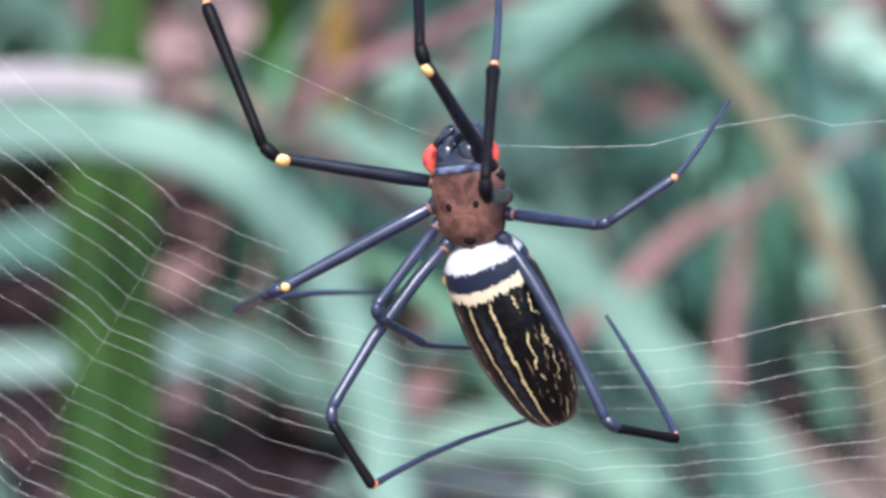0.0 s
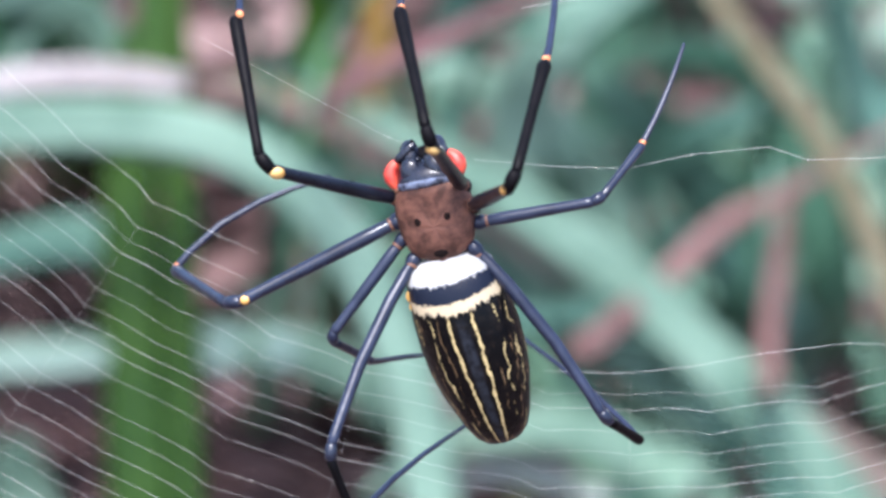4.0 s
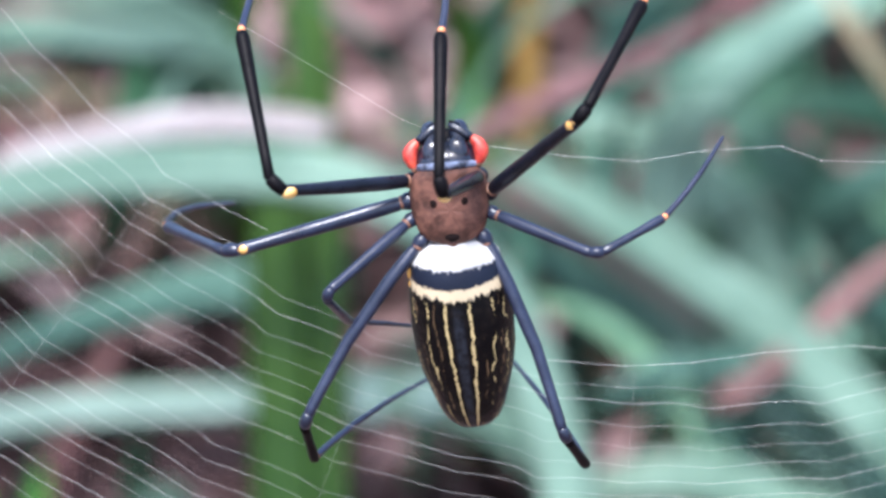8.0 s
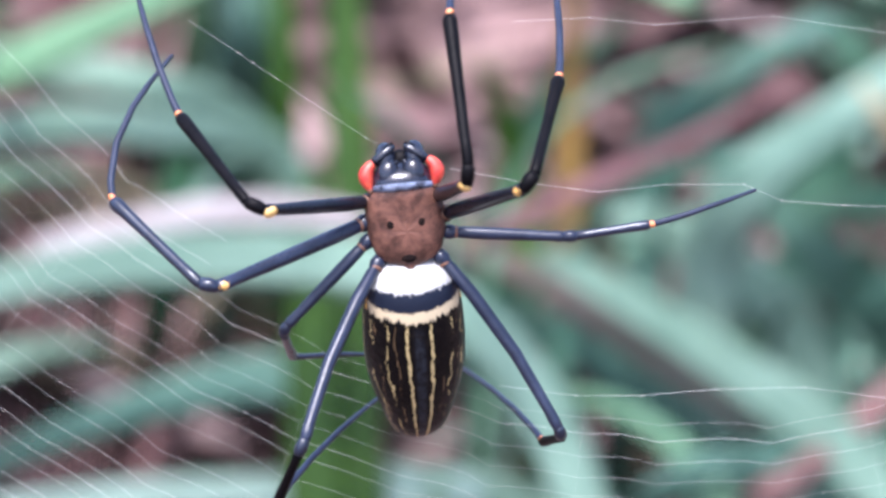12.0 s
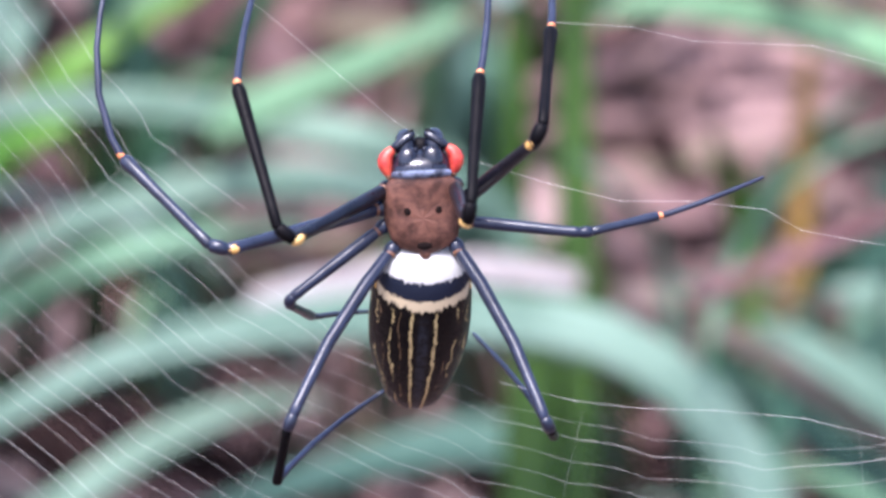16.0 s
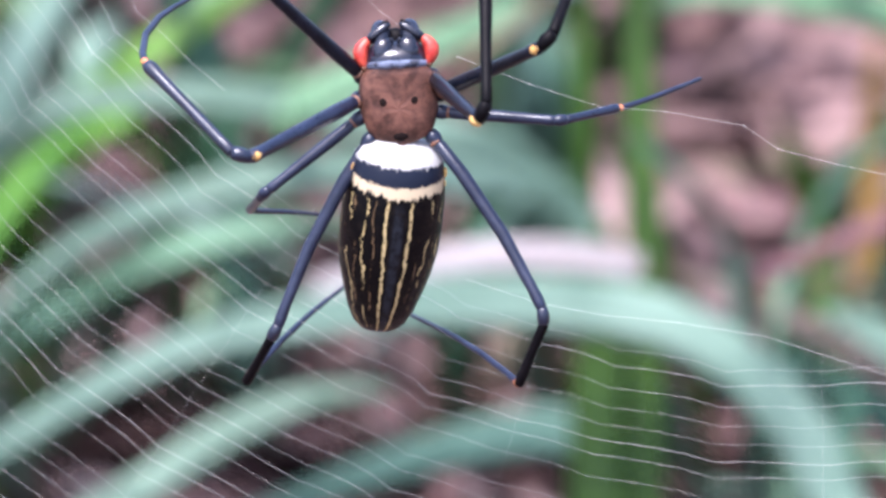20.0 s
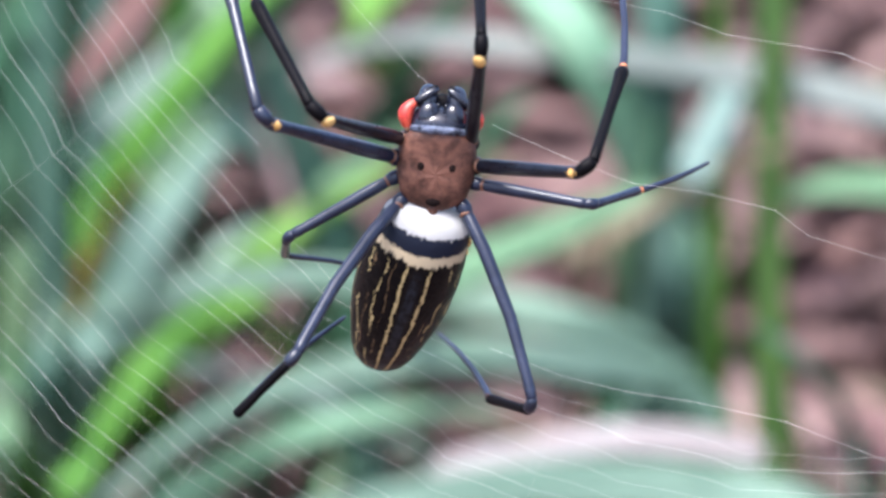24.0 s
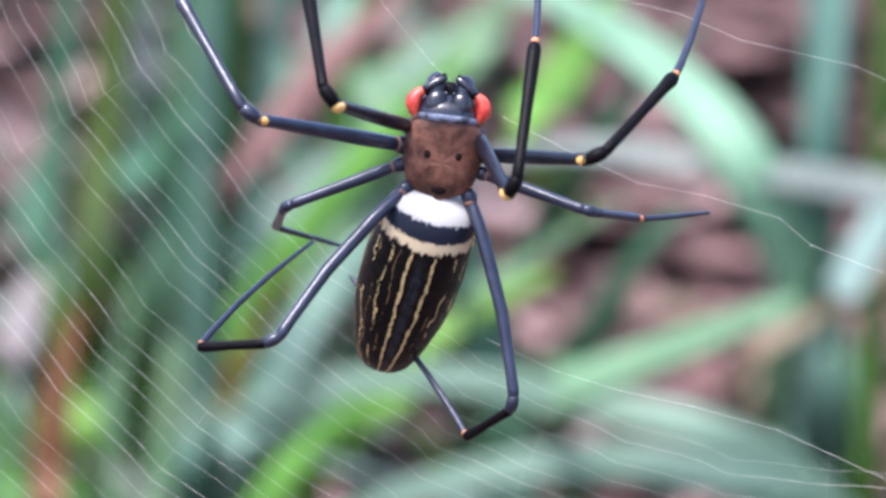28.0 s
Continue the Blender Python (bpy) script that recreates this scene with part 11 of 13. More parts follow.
    walk(legs["F"]["patella"], [
        (0, pose(0, 0.02622, 0, -37.2, 56.3, 41.8)), (0.5, pose(0, 0.02622, 0, -42.2, 52.8, 40.0)),
        (1, pose(0, 0.02622, 0, -46.4, 48.7, 41.3)), (1.5, pose(0, 0.02622, 0, -50.1, 44.7, 37.1)),
        (2, pose(0, 0.02622, 0, -52.5, 40.8, 33.6)), (2.5, pose(0, 0.02622, 0, -51.1, 36.2, 33.5)),
        (3, pose(0, 0.02622, 0, -55.3, 38.5, 27.8)), (3.5, pose(0, 0.02622, 0, -53.2, 33.2, 26.9)),
        (4.5, pose(0, 0.02622, 0, -54.8, 28.6, 21.3)), (5.5, pose(-0, 0.02622, 0, -55.0, 24.3, 15.9)),
        (6, pose(-0, 0.02622, 0, -53.5, 19.2, 13.7)), (6.5, pose(-0, 0.02622, 0, -54.0, 13.5, 12.8)),
        (7, pose(-0, 0.02622, 0, -50.0, 15.1, 11.5)), (7.5, pose(-0, 0.02622, 0, -39.9, 12.5, 9.7)),
        (8, pose(-0, 0.02622, 0, -42.9, 17.4, 13.0)), (8.5, pose(-0, 0.02622, 0, -49.0, 42.6, 18.0)),
        (9, pose(0, 0.02622, 0, -52.7, 44.2, 23.2)), (9.5, pose(0, 0.02622, 0, -53.7, 38.6, 21.4)),
        (10, pose(0, 0.02622, 0, -52.0, 37.8, 23.9)), (10.5, pose(0, 0.02622, 0, -55.6, 40.9, 19.5)),
        (11, pose(0, 0.02622, 0, -51.4, 26.9, 22.3)), (11.5, pose(0, 0.02622, 0, -56.5, 37.7, 16.5)),
        (12, pose(0, 0.02622, 0, -56.1, 25.0, 20.2)), (12.25, pose(0, 0.02622, 0, -55.1, 23.9, 18.9)),
        (12.5, pose(0, 0.02622, 0, -54.1, 22.7, 17.6)), (13, pose(-0, 0.02622, 0, -55.6, 22.6, 15.2)),
        (13.5, pose(-0, 0.02622, 0, -53.3, 20.8, 12.6)), (14.5, pose(-0, 0.02622, 0, -53.8, 28.3, 14.6)),
        (15.5, pose(-0, 0.02622, 0, -52.4, 36.5, 17.0)), (16, pose(-0, 0.02622, 0, -51.9, 34.3, 16.3)),
        (16.5, pose(-0, 0.02622, 0, -52.6, 33.7, 18.3)), (17, pose(-0, 0.02622, 0, -52.4, 29.1, 17.9)),
        (17.5, pose(-0, 0.02622, 0, -51.1, 32.3, 17.4)), (18, pose(-0, 0.02622, 0, -52.9, 28.9, 17.1)),
        (18.25, pose(-0, 0.02622, 0, -51.0, 26.1, 17.7)), (18.5, pose(-0, 0.02622, 0, -49.1, 23.4, 18.2)),
        (19, pose(0, 0.02622, 0, -51.3, 22.6, 19.5)), (19.5, pose(0, 0.02622, 0, -50.1, 16.0, 19.5)),
        (20, pose(0, 0.02622, 0, -48.1, 17.9, 20.0)), (20.5, pose(-0, 0.02622, 0, -54.7, 19.2, 17.6)),
        (20.75, pose(-0, 0.02622, 0, -53.6, 18.8, 15.3)), (21, pose(-0, 0.02622, 0, -52.5, 18.4, 13.1)),
        (21.5, pose(-0, 0.02622, 0, -47.3, 21.0, 11.3)), (22, pose(-0, 0.02622, 0, -53.8, 24.0, 15.1)),
        (22.5, pose(-0, 0.02622, 0, -48.4, 32.0, 18.7)), (23.5, pose(0, 0.02622, 0, -52.4, 26.3, 23.5)),
        (24.5, pose(0, 0.02622, 0, -55.0, 17.8, 30.0)), (25, pose(0, 0.02622, 0, -54.5, 15.6, 30.2)),
        (25.5, pose(0, 0.02622, 0, -53.4, 16.3, 29.3)), (26, pose(0, 0.02622, 0, -52.6, 13.9, 24.2)),
        (26.25, pose(0, 0.02622, 0, -53.5, 14.9, 23.0)), (26.5, pose(0, 0.02622, 0, -54.3, 15.7, 21.7)),
        (27, pose(0, 0.02622, 0, -55.5, 15.7, 22.7)), (27.5, pose(0, 0.02622, 0, -54.2, 11.4, 20.8)),
        (28, pose(0, 0.02622, 0, -52.5, 9.7, 21.1))])
    walk(legs["F"]["tibia"], [
        (0, pose(-0.00236, 0.0269, -0.00087, -107.9, 73.5, 23.6)), (0.5, pose(-0.00231, 0.02681, -0.00106, -107.7, 71.2, 27.3)),
        (1, pose(-0.00225, 0.02664, -0.00124, -106.7, 70.4, 34.2)), (1.5, pose(-0.00213, 0.02671, -0.00142, -105.8, 66.5, 33.9)),
        (2, pose(-0.002, 0.0268, -0.00157, -104.3, 62.6, 33.8)), (2.5, pose(-0.0019, 0.02692, -0.00164, -97.6, 59.9, 38.2)),
        (3, pose(-0.00187, 0.02691, -0.00168, -108.3, 57.8, 27.0)), (3.5, pose(-0.00173, 0.0271, -0.00175, -100.2, 53.6, 30.9)),
        (4.5, pose(-0.0015, 0.02725, -0.00187, -100.8, 46.2, 26.3)), (5.5, pose(-0.00125, 0.02742, -0.00195, -100.0, 38.3, 21.8)),
        (6, pose(-0.00104, 0.02757, -0.00198, -96.4, 31.8, 21.4)), (6.5, pose(-0.00082, 0.02761, -0.00205, -96.7, 26.0, 22.1)),
        (7, pose(-0.00084, 0.02776, -0.00193, -90.3, 25.3, 20.4)), (7.5, pose(-0.00069, 0.02813, -0.00163, -73.5, 19.1, 18.4)),
        (8, pose(-0.00095, 0.02797, -0.00169, -78.3, 27.3, 22.0)), (8.5, pose(-0.00179, 0.02744, -0.00145, -103.0, 53.9, 11.8)),
        (9, pose(-0.00195, 0.0271, -0.00149, -109.3, 58.5, 17.8)), (9.5, pose(-0.00178, 0.02718, -0.00164, -106.1, 53.8, 20.0)),
        (10, pose(-0.0018, 0.02718, -0.00162, -101.9, 55.0, 24.5)), (10.5, pose(-0.00182, 0.02714, -0.00162, -109.7, 54.2, 16.7)),
        (11, pose(-0.00147, 0.02738, -0.00181, -94.2, 45.6, 29.5)), (11.5, pose(-0.00168, 0.02723, -0.00172, -107.5, 50.0, 16.3)),
        (12, pose(-0.00136, 0.02727, -0.00196, -101.4, 43.3, 26.8)), (12.25, pose(-0.0013, 0.02735, -0.00196, -99.7, 41.0, 25.9)),
        (12.5, pose(-0.00124, 0.02743, -0.00195, -97.9, 38.7, 24.9)), (13, pose(-0.00118, 0.02743, -0.00198, -100.5, 36.8, 21.9)),
        (13.5, pose(-0.00106, 0.02758, -0.00195, -96.6, 32.5, 19.7)), (14.5, pose(-0.00135, 0.02746, -0.00185, -100.1, 40.7, 18.1)),
        (15.5, pose(-0.00164, 0.02739, -0.00166, -102.9, 48.9, 15.7)), (16, pose(-0.00156, 0.02744, -0.00169, -100.5, 46.7, 16.6)),
        (16.5, pose(-0.00159, 0.02736, -0.00172, -100.8, 47.9, 19.9)), (17, pose(-0.00144, 0.02743, -0.0018, -98.2, 43.9, 21.9)),
        (17.5, pose(-0.00153, 0.02746, -0.00171, -97.8, 46.0, 19.6)), (18, pose(-0.00142, 0.02743, -0.00182, -99.0, 43.1, 20.8)),
        (18.25, pose(-0.00135, 0.02752, -0.00182, -94.6, 41.0, 23.3)), (18.5, pose(-0.00128, 0.0276, -0.00181, -90.3, 38.7, 25.5)),
        (19, pose(-0.00128, 0.0275, -0.00188, -93.1, 39.6, 27.7)), (19.5, pose(-0.00108, 0.02761, -0.00192, -89.0, 33.3, 30.7)),
        (20, pose(-0.00115, 0.02766, -0.00185, -86.0, 34.8, 31.0)), (20.5, pose(-0.00112, 0.02745, -0.00201, -97.8, 35.7, 26.2)),
        (20.75, pose(-0.00106, 0.02754, -0.00199, -96.5, 33.1, 23.6)), (21, pose(-0.00099, 0.02762, -0.00196, -94.9, 30.6, 21.1)),
        (21.5, pose(-0.00102, 0.02782, -0.00179, -86.8, 30.4, 18.2)), (22, pose(-0.00123, 0.02749, -0.00192, -98.2, 37.6, 21.2)),
        (22.5, pose(-0.00153, 0.02753, -0.00165, -93.6, 46.6, 21.5)), (23.5, pose(-0.00147, 0.02732, -0.00185, -95.8, 46.3, 30.7)),
        (24.5, pose(-0.00131, 0.02719, -0.00203, -93.2, 45.2, 43.2)), (25, pose(-0.00125, 0.02724, -0.00204, -91.4, 43.2, 44.5)),
        (25.5, pose(-0.00127, 0.02729, -0.00201, -90.4, 42.7, 43.3)), (26, pose(-0.0011, 0.02746, -0.00201, -90.6, 36.1, 37.6)),
        (26.25, pose(-0.0011, 0.02744, -0.00202, -92.5, 36.2, 35.5)), (26.5, pose(-0.0011, 0.02742, -0.00204, -94.4, 36.2, 33.5)),
        (27, pose(-0.0011, 0.02736, -0.00207, -96.0, 37.4, 34.5)), (27.5, pose(-0.00093, 0.0275, -0.00207, -93.5, 31.3, 34.0)),
        (28, pose(-0.0009, 0.02758, -0.00204, -90.4, 29.4, 35.2))])
    walk(legs["F"]["metatarsus"], [
        (0, pose(-0.01687, 0.01372, -0.00639, -58.3, 74.7, 79.0)), (0.5, pose(-0.01579, 0.01289, -0.00731, -60.8, 72.0, 77.4)),
        (1, pose(-0.01417, 0.01149, -0.00779, -58.0, 68.1, 79.5)), (1.5, pose(-0.01396, 0.01209, -0.00922, -65.9, 68.0, 75.4)),
        (2, pose(-0.01377, 0.01287, -0.01063, -73.4, 67.6, 71.5)), (2.5, pose(-0.01396, 0.01402, -0.01177, -73.6, 67.8, 76.8)),
        (3, pose(-0.01353, 0.01379, -0.01199, -81.5, 64.4, 61.2)), (3.5, pose(-0.01372, 0.01574, -0.01364, -84.1, 62.4, 62.6)),
        (4.5, pose(-0.01274, 0.01743, -0.01571, -86.5, 54.2, 53.0)), (5.5, pose(-0.01148, 0.01953, -0.01768, -86.1, 45.7, 44.8)),
        (6, pose(-0.01013, 0.02155, -0.01917, -81.1, 41.7, 44.6)), (6.5, pose(-0.00813, 0.02207, -0.02023, -76.5, 33.2, 44.1)),
        (7, pose(-0.00896, 0.02464, -0.02033, -78.9, 34.4, 42.4)), (7.5, pose(-0.00858, 0.03159, -0.02008, -72.0, 26.7, 41.8)),
        (8, pose(-0.01097, 0.02836, -0.01941, -76.6, 36.6, 44.9)), (8.5, pose(-0.01655, 0.01968, -0.01313, -78.9, 57.1, 40.7)),
        (9, pose(-0.01551, 0.01571, -0.01152, -84.7, 66.2, 50.1)), (9.5, pose(-0.01469, 0.01649, -0.0132, -81.8, 61.9, 50.0)),
        (10, pose(-0.01492, 0.01659, -0.01303, -83.2, 63.2, 54.5)), (10.5, pose(-0.01474, 0.0161, -0.01284, -90.2, 64.8, 45.1)),
        (11, pose(-0.01337, 0.01892, -0.01601, -78.2, 56.3, 57.5)), (11.5, pose(-0.01424, 0.01717, -0.01419, -96.9, 63.0, 41.0)),
        (12, pose(-0.01176, 0.01752, -0.01649, -79.7, 56.2, 54.0)), (12.25, pose(-0.01166, 0.01854, -0.01711, -82.0, 52.7, 51.7)),
        (12.5, pose(-0.0115, 0.0196, -0.01769, -83.7, 49.2, 49.7)), (13, pose(-0.01094, 0.01953, -0.01802, -83.1, 49.4, 46.2)),
        (13.5, pose(-0.0105, 0.02172, -0.01901, -84.2, 45.1, 43.3)), (14.5, pose(-0.01266, 0.01999, -0.01705, -82.2, 50.2, 43.0)),
        (15.5, pose(-0.0148, 0.01897, -0.01471, -79.5, 55.1, 43.0)), (16, pose(-0.01447, 0.01973, -0.01542, -81.2, 53.4, 42.7)),
        (16.5, pose(-0.01425, 0.01873, -0.01513, -82.6, 54.3, 45.3)), (17, pose(-0.01333, 0.01952, -0.01632, -79.3, 51.2, 47.4)),
        (17.5, pose(-0.01427, 0.01997, -0.01571, -80.6, 51.6, 44.6)), (18, pose(-0.01313, 0.01957, -0.0165, -77.7, 52.5, 47.5)),
        (18.25, pose(-0.01292, 0.02074, -0.01714, -76.9, 50.3, 49.9)), (18.5, pose(-0.01272, 0.022, -0.01769, -76.2, 47.9, 52.0)),
        (19, pose(-0.01224, 0.02051, -0.01755, -77.9, 50.0, 54.2)), (19.5, pose(-0.01085, 0.02221, -0.01895, -75.1, 42.2, 55.5)),
        (20, pose(-0.01183, 0.02291, -0.01852, -76.0, 44.1, 56.0)), (20.5, pose(-0.01047, 0.01976, -0.01838, -78.6, 46.6, 51.3)),
        (20.75, pose(-0.01027, 0.02099, -0.01892, -77.3, 44.8, 48.3)), (21, pose(-0.00999, 0.02229, -0.01943, -75.8, 43.1, 45.4)),
        (21.5, pose(-0.01116, 0.02567, -0.01931, -81.3, 43.7, 42.6)), (22, pose(-0.01165, 0.02034, -0.01788, -86.8, 45.5, 44.2)),
        (22.5, pose(-0.01482, 0.02095, -0.01561, -76.5, 51.5, 47.5)), (23.5, pose(-0.01302, 0.01807, -0.01584, -75.7, 56.1, 60.2)),
        (24.5, pose(-0.01107, 0.0165, -0.01635, -71.1, 58.3, 76.5)), (25, pose(-0.01086, 0.01714, -0.01688, -68.8, 57.6, 76.9)),
        (25.5, pose(-0.01123, 0.01772, -0.01697, -73.6, 57.0, 75.3)), (26, pose(-0.01047, 0.01998, -0.01846, -75.2, 48.9, 64.4)),
        (26.25, pose(-0.01035, 0.01973, -0.01844, -78.3, 50.1, 62.2)), (26.5, pose(-0.01022, 0.0195, -0.01842, -81.5, 51.3, 60.0)),
        (27, pose(-0.01003, 0.01865, -0.01816, -85.6, 52.2, 61.4)), (27.5, pose(-0.00899, 0.02056, -0.01943, -82.2, 47.2, 59.8)),
        (28, pose(-0.00896, 0.02169, -0.01978, -79.1, 44.6, 60.0))])
    walk(legs["G"]["femur"], [
        (0, pose(0.00537, 0.00375, -0.00049, 13.2, 1.0, -100.0)), (0.5, pose(0.00537, 0.00375, -0.00049, -8.5, -0.4, -92.7)),
        (1, pose(0.00537, 0.00375, -0.00049, -16.0, 0.0, -97.8)), (1.5, pose(0.00537, 0.00375, -0.00049, 11.5, 3.6, -109.8)),
        (2, pose(0.00537, 0.00375, -0.00049, 23.8, 10.2, -122.3)), (2.5, pose(0.00537, 0.00375, -0.00049, 15.8, 3.0, -106.1)),
        (3, pose(0.00537, 0.00375, -0.00049, 4.3, 0.5, -99.0)), (3.5, pose(0.00537, 0.00375, -0.00049, -1.6, -0.6, -92.7)),
        (4.5, pose(0.00537, 0.00375, -0.00049, -7.1, -0.7, -89.9)), (5.5, pose(0.00537, 0.00375, -0.00049, -10.0, -0.8, -87.1)),
        (6, pose(0.00537, 0.00375, -0.00049, 34.6, 12.8, -121.7)), (6.5, pose(0.00537, 0.00375, -0.00049, 28.3, 9.7, -118.5)),
        (7, pose(0.00537, 0.00375, -0.00049, 9.9, 3.0, -108.0)), (7.5, pose(0.00537, 0.00375, -0.00049, -4.9, 0.4, -99.6)),
        (8, pose(0.00537, 0.00375, -0.00049, 21.4, 6.4, -113.9)), (8.5, pose(0.00537, 0.00375, -0.00049, -3.9, 0.6, -101.5)),
        (9, pose(0.00537, 0.00375, -0.00049, -4.0, 0.1, -97.3)), (9.5, pose(0.00537, 0.00375, -0.00049, -3.0, -0.7, -92.1)),
        (10, pose(0.00537, 0.00375, -0.00049, -3.0, -0.9, -90.3)), (10.5, pose(0.00537, 0.00375, -0.00049, -2.0, -0.6, -92.6)),
        (11, pose(0.00537, 0.00375, -0.00049, 18.0, 5.0, -111.5)), (11.5, pose(0.00537, 0.00375, -0.00049, 0.0, 0.8, -101.2)),
        (12, pose(0.00537, 0.00375, -0.00049, 0.0, 0.2, -97.8)), (12.25, pose(0.00537, 0.00375, -0.00049, 15.8, 3.4, -107.6)),
        (12.5, pose(0.00537, 0.00375, -0.00049, 28.2, 8.9, -116.8)), (13, pose(0.00537, 0.00375, -0.00049, 15.5, 3.6, -108.0)),
        (13.5, pose(0.00537, 0.00375, -0.00049, 0.0, -0.3, -94.8)), (14.5, pose(0.00537, 0.00375, -0.00049, 0.0, -0.4, -94.4)),
        (15.5, pose(0.00537, 0.00375, -0.00049, 0.0, -0.5, -93.9)), (16, pose(0.00537, 0.00375, -0.00049, 7.2, 0.4, -98.4)),
        (16.5, pose(0.00537, 0.00375, -0.00049, 0.0, 0.5, -99.5)), (17, pose(0.00537, 0.00375, -0.00049, 0.0, 1.1, -103.1)),
        (17.5, pose(0.00537, 0.00375, -0.00049, 0.0, 1.2, -103.9)), (18, pose(0.00537, 0.00375, -0.00049, 7.4, 1.7, -103.8)),
        (18.25, pose(0.00537, 0.00375, -0.00049, 12.2, 3.3, -108.3)), (18.5, pose(0.00537, 0.00375, -0.00049, 13.8, 4.9, -113.0)),
        (19, pose(0.00537, 0.00375, -0.00049, 14.3, 0.6, -98.7)), (19.5, pose(0.00537, 0.00375, -0.00049, 13.6, 0.6, -98.6)),
        (20, pose(0.00537, 0.00375, -0.00049, 11.9, 0.4, -98.0)), (20.5, pose(0.00537, 0.00375, -0.00049, 10.2, 1.5, -102.5)),
        (20.75, pose(0.00537, 0.00375, -0.00049, 21.6, 5.2, -110.7)), (21, pose(0.00537, 0.00375, -0.00049, 23.9, 9.2, -119.6)),
        (21.5, pose(0.00537, 0.00375, -0.00049, 11.6, 4.6, -113.3)), (22, pose(0.00537, 0.00375, -0.00049, 1.9, 1.7, -105.9)),
        (22.5, pose(0.00537, 0.00375, -0.00049, 24.1, -0.6, -95.3)), (23.5, pose(0.00537, 0.00375, -0.00049, 21.2, -0.4, -95.6)),
        (24.5, pose(0.00537, 0.00375, -0.00049, 17.7, -0.3, -95.9)), (25, pose(0.00537, 0.00375, -0.00049, 19.3, 1.1, -100.0)),
        (25.5, pose(0.00537, 0.00375, -0.00049, 20.2, 4.9, -110.3)), (26, pose(0.00537, 0.00375, -0.00049, 21.2, 12.0, -128.4)),
        (26.25, pose(0.00537, 0.00375, -0.00049, 26.6, 7.9, -115.2)), (26.5, pose(0.00537, 0.00375, -0.00049, 23.0, 2.7, -103.7)),
        (27, pose(0.00537, 0.00375, -0.00049, 17.8, 1.9, -102.3)), (27.5, pose(0.00537, 0.00375, -0.00049, 21.4, 3.2, -105.3)),
        (28, pose(0.00537, 0.00375, -0.00049, 24.0, 2.4, -102.7))])
